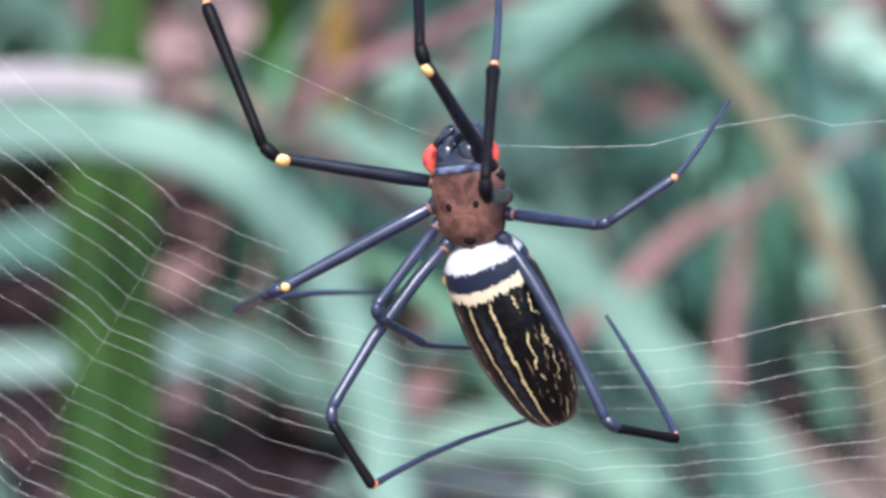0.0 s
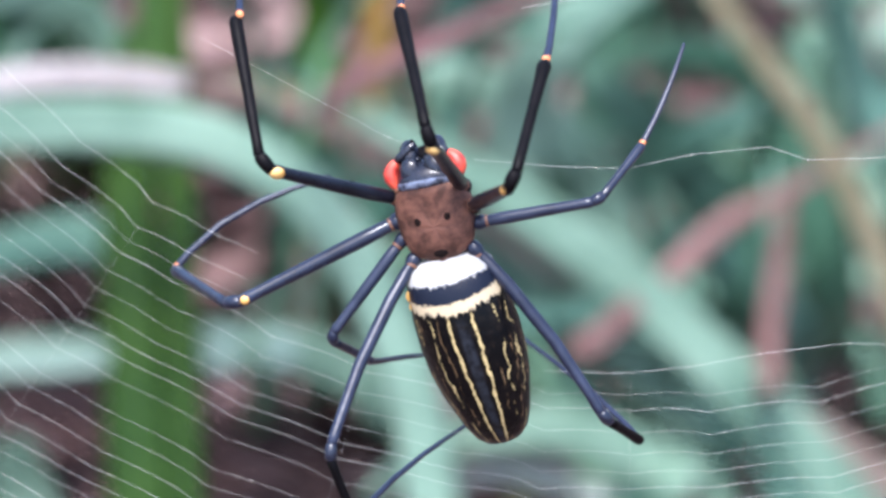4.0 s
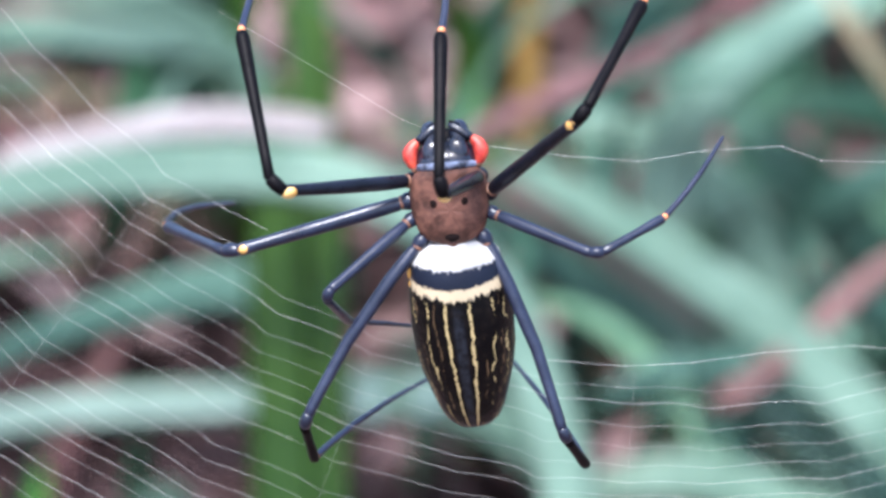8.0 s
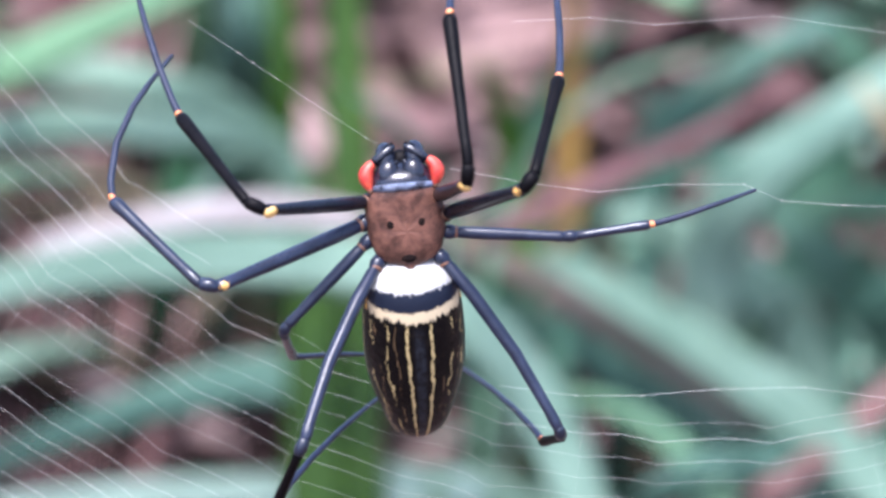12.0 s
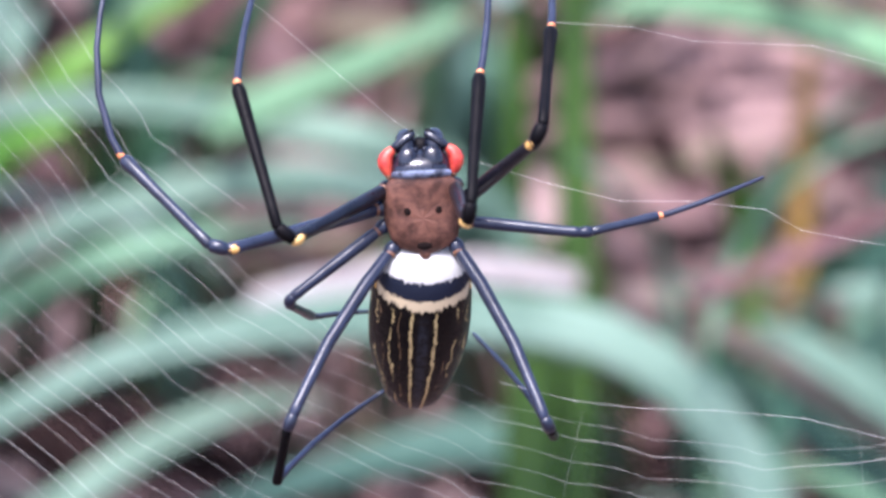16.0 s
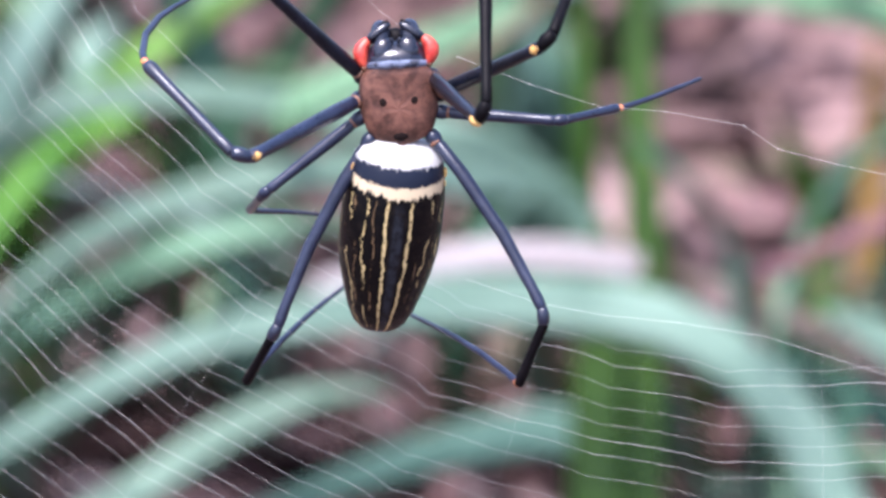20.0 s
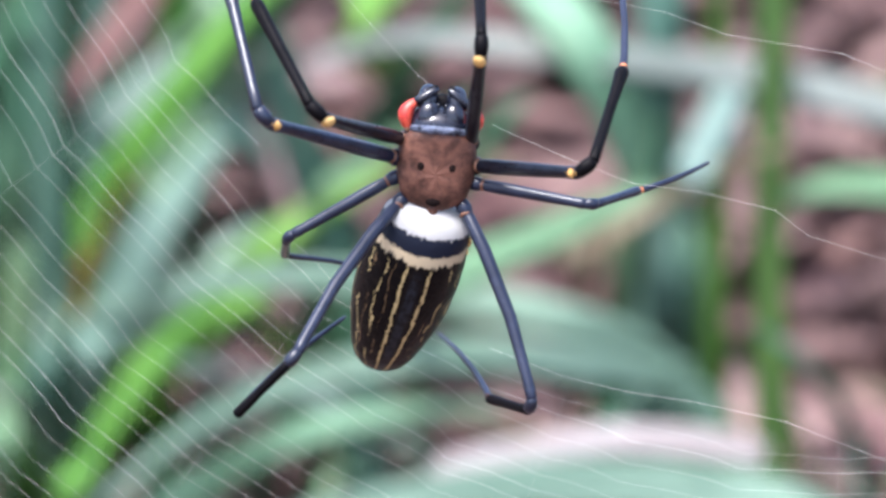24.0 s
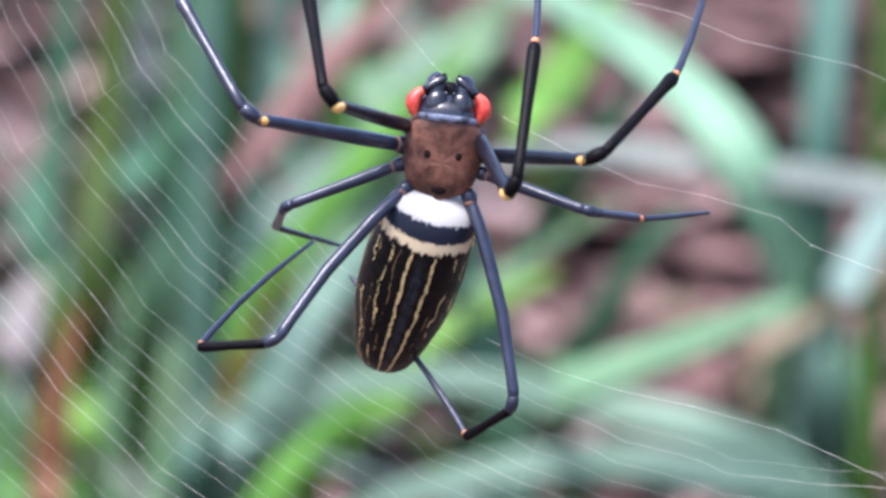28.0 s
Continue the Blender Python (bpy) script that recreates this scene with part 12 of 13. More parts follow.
    walk(legs["G"]["patella"], [
        (0, pose(0, 0.01727, -0, -22.1, 4.2, 20.1)), (0.5, pose(-0, 0.01727, -0, -24.0, 1.7, 18.0)),
        (1, pose(0, 0.01727, -0, -19.4, -4.3, 17.8)), (1.5, pose(0, 0.01727, -0, -33.9, 3.5, 30.5)),
        (2, pose(0, 0.01727, 0, -36.0, 10.8, 44.0)), (2.5, pose(0, 0.01727, -0, -29.8, 11.1, 33.1)),
        (3, pose(0, 0.01727, -0, -17.4, 6.9, 28.6)), (3.5, pose(-0, 0.01727, -0, -20.5, 5.9, 22.2)),
        (4.5, pose(-0, 0.01727, -0, -15.2, 3.7, 18.8)), (5.5, pose(-0, 0.01727, -0, -6.7, 2.5, 15.3)),
        (6, pose(0, 0.01727, 0, -35.4, 3.3, 33.5)), (6.5, pose(0, 0.01727, 0, -27.5, 4.5, 32.8)),
        (7, pose(0, 0.01727, -0, -23.5, 0.6, 25.7)), (7.5, pose(0, 0.01727, -0, -11.8, -1.4, 20.3)),
        (8, pose(0, 0.01727, 0, -25.5, -0.5, 25.9)), (8.5, pose(0, 0.01727, -0, -13.1, -3.0, 18.6)),
        (9, pose(0, 0.01727, -0, -0.1, -2.0, 14.2)), (9.5, pose(-0, 0.01727, -0, -5.5, -0.1, 11.3)),
        (10, pose(-0, 0.01727, -0, 0.1, -0.3, 7.8)), (10.5, pose(-0, 0.01727, -0, 0.1, -1.1, 8.4)),
        (11, pose(0, 0.01727, -0, -23.4, -5.3, 18.9)), (11.5, pose(0, 0.01727, -0, -0.1, -5.2, 8.4)),
        (12, pose(0, 0.01727, -0, -0.0, -4.3, 5.8)), (12.25, pose(0, 0.01727, -0, -30.9, -2.2, 20.1)),
        (12.5, pose(0, 0.01727, 0, -42.5, 4.5, 32.4)), (13, pose(0, 0.01727, -0, -26.2, 1.2, 24.1)),
        (13.5, pose(-0, 0.01727, -0, -15.0, 2.0, 17.5)), (14.5, pose(-0, 0.01727, -0, -14.9, 0.3, 13.6)),
        (15.5, pose(-0, 0.01727, -0, -13.6, -1.3, 9.9)), (16, pose(0, 0.01727, -0, -13.5, -2.6, 10.2)),
        (16.5, pose(0, 0.01727, -0, -9.3, -4.9, 9.3)), (17, pose(0, 0.01727, -0, -9.0, -7.9, 7.4)),
        (17.5, pose(0, 0.01727, -0, -9.4, -7.7, 9.2)), (18, pose(0, 0.01727, -0, -12.3, -7.0, 8.5)),
        (18.25, pose(0, 0.01727, -0, -24.4, -6.5, 16.0)), (18.5, pose(0, 0.01727, -0, -31.3, -5.5, 22.9)),
        (19, pose(0, 0.01727, -0, -31.0, 0.5, 14.0)), (19.5, pose(0, 0.01727, -0, -28.7, -2.3, 10.8)),
        (20, pose(0, 0.01727, -0, -27.8, -2.5, 10.3)), (20.5, pose(0, 0.01727, -0, -23.9, -6.5, 9.9)),
        (20.75, pose(0, 0.01727, 0, -36.5, -1.8, 22.7)), (21, pose(0, 0.01727, 0, -41.2, 3.6, 35.6)),
        (21.5, pose(0, 0.01727, -0, -31.7, -0.2, 30.0)), (22, pose(0, 0.01727, -0, -23.4, -2.8, 22.1)),
        (22.5, pose(-0, 0.01727, 0, -32.1, 8.5, 15.1)), (23.5, pose(-0, 0.01727, 0, -34.8, 5.0, 13.3)),
        (24.5, pose(-0, 0.01727, -0, -36.3, 1.5, 11.4)), (25, pose(0, 0.01727, 0, -33.1, -1.4, 12.2)),
        (25.5, pose(0, 0.01727, 0, -25.7, -11.0, 11.5)), (26, pose(0, 0.01727, 0, -38.7, -10.4, 33.5)),
        (26.25, pose(0, 0.01727, 0, -38.5, -3.7, 24.8)), (26.5, pose(0, 0.01727, 0, -35.1, 0.5, 17.1)),
        (27, pose(0, 0.01727, -0, -34.4, -4.3, 12.4)), (27.5, pose(0, 0.01727, 0, -35.1, -5.8, 13.5)),
        (28, pose(0, 0.01727, 0, -39.3, -6.4, 10.6))])
    walk(legs["G"]["tibia"], [
        (0, pose(-0.00062, 0.01881, -0.00067, -38.4, 17.7, 33.4)), (0.5, pose(-0.00053, 0.01882, -0.00073, -45.1, 13.2, 30.6)),
        (1, pose(-0.00048, 0.01889, -0.00059, -36.6, 4.5, 32.3)), (1.5, pose(-0.00081, 0.01852, -0.001, -58.4, 27.1, 47.0)),
        (2, pose(-0.00115, 0.01817, -0.00103, -55.5, 45.7, 65.7)), (2.5, pose(-0.00099, 0.01848, -0.00087, -52.2, 36.9, 50.5)),
        (3, pose(-0.00087, 0.01874, -0.00053, -30.5, 24.6, 49.6)), (3.5, pose(-0.00069, 0.01879, -0.00062, -38.3, 20.3, 37.7)),
        (4.5, pose(-0.00059, 0.01889, -0.00047, -29.4, 14.0, 33.4)), (5.5, pose(-0.00048, 0.01898, -0.00021, -15.4, 8.8, 28.4)),
        (6, pose(-0.00086, 0.01845, -0.00104, -59.8, 30.7, 48.8)), (6.5, pose(-0.00091, 0.01857, -0.00082, -45.9, 29.4, 51.3)),
        (7, pose(-0.00072, 0.01874, -0.00071, -42.1, 17.7, 42.9)), (7.5, pose(-0.0006, 0.01891, -0.00037, -22.9, 8.0, 37.0)),
        (8, pose(-0.0007, 0.01872, -0.00077, -45.5, 17.8, 42.0)), (8.5, pose(-0.00054, 0.01893, -0.0004, -25.4, 5.7, 33.9)),
        (9, pose(-0.00044, 0.019, -0, -9.1, 3.1, 27.2)), (9.5, pose(-0.00035, 0.01901, -0.00017, -14.4, 4.6, 21.2)),
        (10, pose(-0.00024, 0.01904, 0, 0.2, 2.1, 15.2)), (10.5, pose(-0.00026, 0.01904, 0, 0.1, 1.6, 16.3)),
        (11, pose(-0.00047, 0.01884, -0.00071, -43.6, 6.5, 32.2)), (11.5, pose(-0.00026, 0.01904, -0, -0.2, -2.2, 16.4)),
        (12, pose(-0.00018, 0.01905, -0, -0.0, -2.4, 11.3)), (12.25, pose(-0.0005, 0.01872, -0.00092, -56.7, 12.3, 32.5)),
        (12.5, pose(-0.00079, 0.01833, -0.00121, -74.5, 32.8, 44.5)), (13, pose(-0.00067, 0.01872, -0.00079, -47.8, 18.4, 39.1)),
        (13.5, pose(-0.00053, 0.01891, -0.00046, -29.1, 11.7, 30.9)), (14.5, pose(-0.00041, 0.01895, -0.00046, -29.4, 7.5, 24.3)),
        (15.5, pose(-0.00029, 0.01898, -0.00042, -27.5, 3.5, 17.9)), (16, pose(-0.00029, 0.01898, -0.00042, -28.0, 2.4, 18.5)),
        (16.5, pose(-0.00026, 0.01901, -0.00029, -20.4, -1.3, 17.4)), (17, pose(-0.00019, 0.01902, -0.00028, -20.1, -5.7, 14.4)),
        (17.5, pose(-0.00024, 0.01902, -0.00029, -20.6, -4.5, 17.5)), (18, pose(-0.00021, 0.019, -0.00038, -26.2, -3.8, 16.2)),
        (18.25, pose(-0.00037, 0.01886, -0.00074, -46.0, 2.8, 27.9)), (18.5, pose(-0.00051, 0.01871, -0.00093, -56.2, 10.4, 37.6)),
        (19, pose(-0.00038, 0.01875, -0.00092, -58.7, 10.8, 22.5)), (19.5, pose(-0.00026, 0.01882, -0.00086, -54.7, 4.8, 18.5)),
        (20, pose(-0.00025, 0.01883, -0.00084, -53.3, 4.1, 17.9)), (20.5, pose(-0.0002, 0.01889, -0.00072, -46.2, -1.6, 18.2)),
        (20.75, pose(-0.00053, 0.01861, -0.00107, -65.9, 16.2, 35.0)), (21, pose(-0.00085, 0.01832, -0.00118, -70.1, 33.9, 50.8)),
        (21.5, pose(-0.00076, 0.01859, -0.00094, -55.0, 22.1, 47.8)), (22, pose(-0.00059, 0.0188, -0.00071, -42.7, 10.7, 37.9)),
        (22.5, pose(-0.00053, 0.01869, -0.00094, -61.7, 21.3, 21.3)), (23.5, pose(-0.00042, 0.01868, -0.00102, -66.3, 16.1, 19.2)),
        (24.5, pose(-0.00031, 0.01867, -0.00106, -68.8, 10.6, 17.5)), (25, pose(-0.0003, 0.01874, -0.00098, -62.6, 7.6, 20.1)),
        (25.5, pose(-0.00018, 0.01888, -0.00076, -49.4, -5.4, 21.6)), (26, pose(-0.0006, 0.01854, -0.0011, -63.4, 14.7, 52.0)),
        (26.25, pose(-0.00052, 0.01857, -0.00111, -68.3, 16.2, 37.6)), (26.5, pose(-0.00044, 0.01866, -0.00103, -65.2, 14.1, 26.3)),
        (27, pose(-0.00024, 0.01872, -0.00101, -64.7, 4.4, 21.1)), (27.5, pose(-0.00024, 0.01871, -0.00102, -65.5, 3.7, 23.1)),
        (28, pose(-0.00013, 0.01865, -0.00113, -73.7, 1.4, 19.1))])
    walk(legs["G"]["metatarsus"], [
        (0, pose(-0.00685, 0.02463, -0.00694, -60.3, 27.5, 56.4)), (0.5, pose(-0.00581, 0.02438, -0.00803, -42.1, 7.4, 51.9)),
        (1, pose(-0.00543, 0.02581, -0.00689, -29.4, -4.6, 52.7)), (1.5, pose(-0.00767, 0.01929, -0.00903, -54.2, 33.9, 73.0)),
        (2, pose(-0.00919, 0.01495, -0.00713, -43.6, 62.5, 102.3)), (2.5, pose(-0.00919, 0.01874, -0.00756, -50.0, 52.4, 81.3)),
        (3, pose(-0.00928, 0.02295, -0.00541, -46.1, 31.1, 68.4)), (3.5, pose(-0.00758, 0.02397, -0.00678, -28.4, 17.7, 60.8)),
        (4.5, pose(-0.00671, 0.0259, -0.00552, -22.1, 5.7, 49.8)), (5.5, pose(-0.00572, 0.02775, -0.00298, 0.8, -3.5, 36.9)),
        (6, pose(-0.00794, 0.01845, -0.0089, -47.1, 32.9, 69.5)), (6.5, pose(-0.009, 0.02026, -0.00745, -69.3, 51.2, 75.3)),
        (7, pose(-0.00765, 0.02302, -0.00747, -53.7, 24.7, 66.4)), (7.5, pose(-0.00692, 0.02636, -0.00444, -33.7, 5.5, 56.5)),
        (8, pose(-0.00739, 0.02268, -0.00797, -46.9, 24.7, 65.7)), (8.5, pose(-0.00625, 0.02661, -0.00492, -26.4, 0.4, 52.8)),
        (9, pose(-0.0053, 0.02826, -0.00167, -17.8, -4.9, 41.2)), (9.5, pose(-0.00426, 0.0285, -0.00279, 0.3, -6.8, 27.7)),
        (10, pose(-0.00301, 0.02926, 0.00005, 0.4, -6.7, 25.4)), (10.5, pose(-0.00323, 0.0292, 0.00003, 0.2, -9.6, 21.8)),
        (11, pose(-0.00525, 0.02489, -0.00796, -32.6, -2.0, 45.5)), (11.5, pose(-0.00325, 0.02919, -0.00004, -17.8, -13.6, 30.4)),
        (12, pose(-0.00225, 0.02943, -0.00001, -17.0, -14.6, 24.7)), (12.25, pose(-0.00521, 0.02262, -0.00956, -67.0, 13.7, 55.0)),
        (12.5, pose(-0.00671, 0.01647, -0.00979, -87.4, 51.5, 67.6)), (13, pose(-0.00709, 0.02268, -0.00823, -70.4, 30.9, 62.8)),
        (13.5, pose(-0.00618, 0.02631, -0.00551, -45.6, 8.1, 48.3)), (14.5, pose(-0.00482, 0.02707, -0.00562, -40.4, -1.5, 39.6)),
        (15.5, pose(-0.00346, 0.02783, -0.0053, -29.0, -9.9, 29.2)), (16, pose(-0.00345, 0.02778, -0.00538, -22.1, -8.3, 30.0)),
        (16.5, pose(-0.00315, 0.02851, -0.00398, -22.1, -14.8, 28.2)), (17, pose(-0.00231, 0.02875, -0.00389, -2.3, -15.9, 22.7)),
        (17.5, pose(-0.00294, 0.02856, -0.004, -8.3, -15.5, 27.2)), (18, pose(-0.00257, 0.02821, -0.00504, -7.8, -16.0, 20.8)),
        (18.25, pose(-0.00414, 0.02518, -0.00834, -57.0, 0.5, 50.6)), (18.5, pose(-0.00537, 0.0224, -0.00958, -69.3, 22.3, 65.0)),
        (19, pose(-0.00405, 0.02319, -0.00981, -57.3, 6.4, 42.9)), (19.5, pose(-0.00289, 0.02439, -0.00947, -52.9, -2.3, 37.7)),
        (20, pose(-0.00276, 0.02467, -0.0093, -48.3, -4.8, 35.6)), (20.5, pose(-0.00228, 0.02592, -0.00836, -42.8, -11.5, 35.1)),
        (20.75, pose(-0.00522, 0.02061, -0.01034, -75.2, 20.9, 58.1)), (21, pose(-0.00715, 0.01628, -0.00944, -84.9, 53.5, 73.9)),
        (21.5, pose(-0.00745, 0.02025, -0.00898, -70.5, 36.0, 72.5)), (22, pose(-0.00642, 0.02413, -0.00776, -54.3, 13.6, 61.8)),
        (22.5, pose(-0.00551, 0.02214, -0.00963, -71.5, 26.8, 43.1)), (23.5, pose(-0.00436, 0.02181, -0.01033, -65.8, 13.9, 40.2)),
        (24.5, pose(-0.00319, 0.02178, -0.01076, -56.6, 1.5, 35.7)), (25, pose(-0.00313, 0.02289, -0.0103, -62.6, -1.0, 39.0)),
        (25.5, pose(-0.00201, 0.02556, -0.00877, -65.9, -8.0, 47.1)), (26, pose(-0.00582, 0.01957, -0.01026, -82.3, 42.7, 81.6)),
        (26.25, pose(-0.00508, 0.01999, -0.01056, -83.3, 33.7, 63.6)), (26.5, pose(-0.0045, 0.0216, -0.01035, -76.8, 19.0, 49.7)),
        (27, pose(-0.00256, 0.02267, -0.01056, -67.6, 10.7, 47.5)), (27.5, pose(-0.00254, 0.0225, -0.01064, -64.7, 2.6, 45.6)),
        (28, pose(-0.00134, 0.02138, -0.01128, -68.2, 0.4, 41.6))])
    walk(legs["H"]["femur"], [
        (0, pose(0.00423, 0.00065, -0.00049, -2.7, -0.1, -154.3)), (0.5, pose(0.00423, 0.00065, -0.00049, 17.5, -0.9, -151.8)),
        (1, pose(0.00423, 0.00065, -0.00049, -10.3, 0.1, -158.1)), (1.5, pose(0.00423, 0.00065, -0.00049, -8.3, 0.4, -160.9)),
        (2, pose(0.00423, 0.00065, -0.00049, -6.5, 0.7, -163.8)), (2.5, pose(0.00423, 0.00065, -0.00049, 3.1, -0.9, -149.0)),
        (3, pose(0.00423, 0.00065, -0.00049, -6.6, 0.3, -159.3)), (3.5, pose(0.00423, 0.00065, -0.00049, -7.4, -0.1, -153.1)),
        (4.5, pose(0.00423, 0.00065, -0.00049, -5.6, 0.0, -155.0)), (5.5, pose(0.00423, 0.00065, -0.00049, -3.9, 0.2, -157.0)),
        (6, pose(0.00423, 0.00065, -0.00049, -3.7, -0.3, -152.2)), (6.5, pose(0.00423, 0.00065, -0.00049, 8.2, 1.2, -160.5)),
        (7, pose(0.00423, 0.00065, -0.00049, -2.2, 0.4, -158.4)), (7.5, pose(0.00423, 0.00065, -0.00049, 27.3, 0.0, -154.8)),
        (8, pose(0.00423, 0.00065, -0.00049, -1.2, 0.9, -162.5)), (8.5, pose(0.00423, 0.00065, -0.00049, 6.3, 0.1, -155.1)),
        (9, pose(0.00423, 0.00065, -0.00049, -1.4, 0.6, -160.2)), (9.5, pose(0.00423, 0.00065, -0.00049, -1.2, 0.1, -155.5)),
        (10, pose(0.00423, 0.00065, -0.00049, -1.2, 0.1, -155.5)), (10.5, pose(0.00423, 0.00065, -0.00049, -0.8, 0.2, -156.3)),
        (11, pose(0.00423, 0.00065, -0.00049, 0.0, -0.9, -148.3)), (11.5, pose(0.00423, 0.00065, -0.00049, 1.9, 0.8, -160.6)),
        (12, pose(0.00423, 0.00065, -0.00049, 0.0, -0.5, -150.8)), (12.25, pose(0.00423, 0.00065, -0.00049, 15.8, -1.1, -150.7)),
        (12.5, pose(0.00423, 0.00065, -0.00049, 23.7, -1.5, -150.5)), (13, pose(0.00423, 0.00065, -0.00049, 0.0, -0.3, -152.4)),
        (13.5, pose(0.00423, 0.00065, -0.00049, 7.1, -0.8, -150.7)), (14.5, pose(0.00423, 0.00065, -0.00049, 2.5, -0.1, -154.0)),
        (15.5, pose(0.00423, 0.00065, -0.00049, 0.0, 0.3, -157.4)), (16, pose(0.00423, 0.00065, -0.00049, 23.4, 0.2, -155.5)),
        (16.5, pose(0.00423, 0.00065, -0.00049, 0.0, 1.1, -163.5)), (17, pose(0.00423, 0.00065, -0.00049, 8.5, 0.7, -158.3)),
        (17.5, pose(0.00423, 0.00065, -0.00049, 23.1, 0.1, -155.2)), (18, pose(0.00423, 0.00065, -0.00049, 0.0, 0.3, -157.1)),
        (18.25, pose(0.00423, 0.00065, -0.00049, 4.3, -0.3, -152.9)), (18.5, pose(0.00423, 0.00065, -0.00049, 7.9, -1.2, -148.8)),
        (19, pose(0.00423, 0.00065, -0.00049, 9.9, -0.2, -154.1)), (19.5, pose(0.00423, 0.00065, -0.00049, 8.4, -0.4, -152.8)),
        (20, pose(0.00423, 0.00065, -0.00049, 11.8, -0.9, -151.0)), (20.5, pose(0.00423, 0.00065, -0.00049, 5.9, 0.1, -155.3)),
        (20.75, pose(0.00423, 0.00065, -0.00049, 8.8, -0.2, -153.8)), (21, pose(0.00423, 0.00065, -0.00049, 11.1, -0.6, -152.4)),
        (21.5, pose(0.00423, 0.00065, -0.00049, 4.0, 0.4, -157.1)), (22, pose(0.00423, 0.00065, -0.00049, 2.2, 0.5, -158.1)),
        (22.5, pose(0.00423, 0.00065, -0.00049, 21.6, -1.6, -150.0)), (23.5, pose(0.00423, 0.00065, -0.00049, 17.8, -0.5, -153.1)),
        (24.5, pose(0.00423, 0.00065, -0.00049, 11.6, 0.3, -156.2)), (25, pose(0.00423, 0.00065, -0.00049, 14.0, -0.2, -154.1)),
        (25.5, pose(0.00423, 0.00065, -0.00049, 16.0, 1.5, -160.2)), (26, pose(0.00423, 0.00065, -0.00049, 15.3, 1.1, -158.8)),
        (26.25, pose(0.00423, 0.00065, -0.00049, 11.1, 0.7, -158.0)), (26.5, pose(0.00423, 0.00065, -0.00049, 2.3, 0.3, -157.1)),
        (27, pose(0.00423, 0.00065, -0.00049, 3.9, 0.5, -158.0)), (27.5, pose(0.00423, 0.00065, -0.00049, 9.2, 0.7, -157.9)),
        (28, pose(0.00423, 0.00065, -0.00049, 10.2, 1.3, -160.7))])
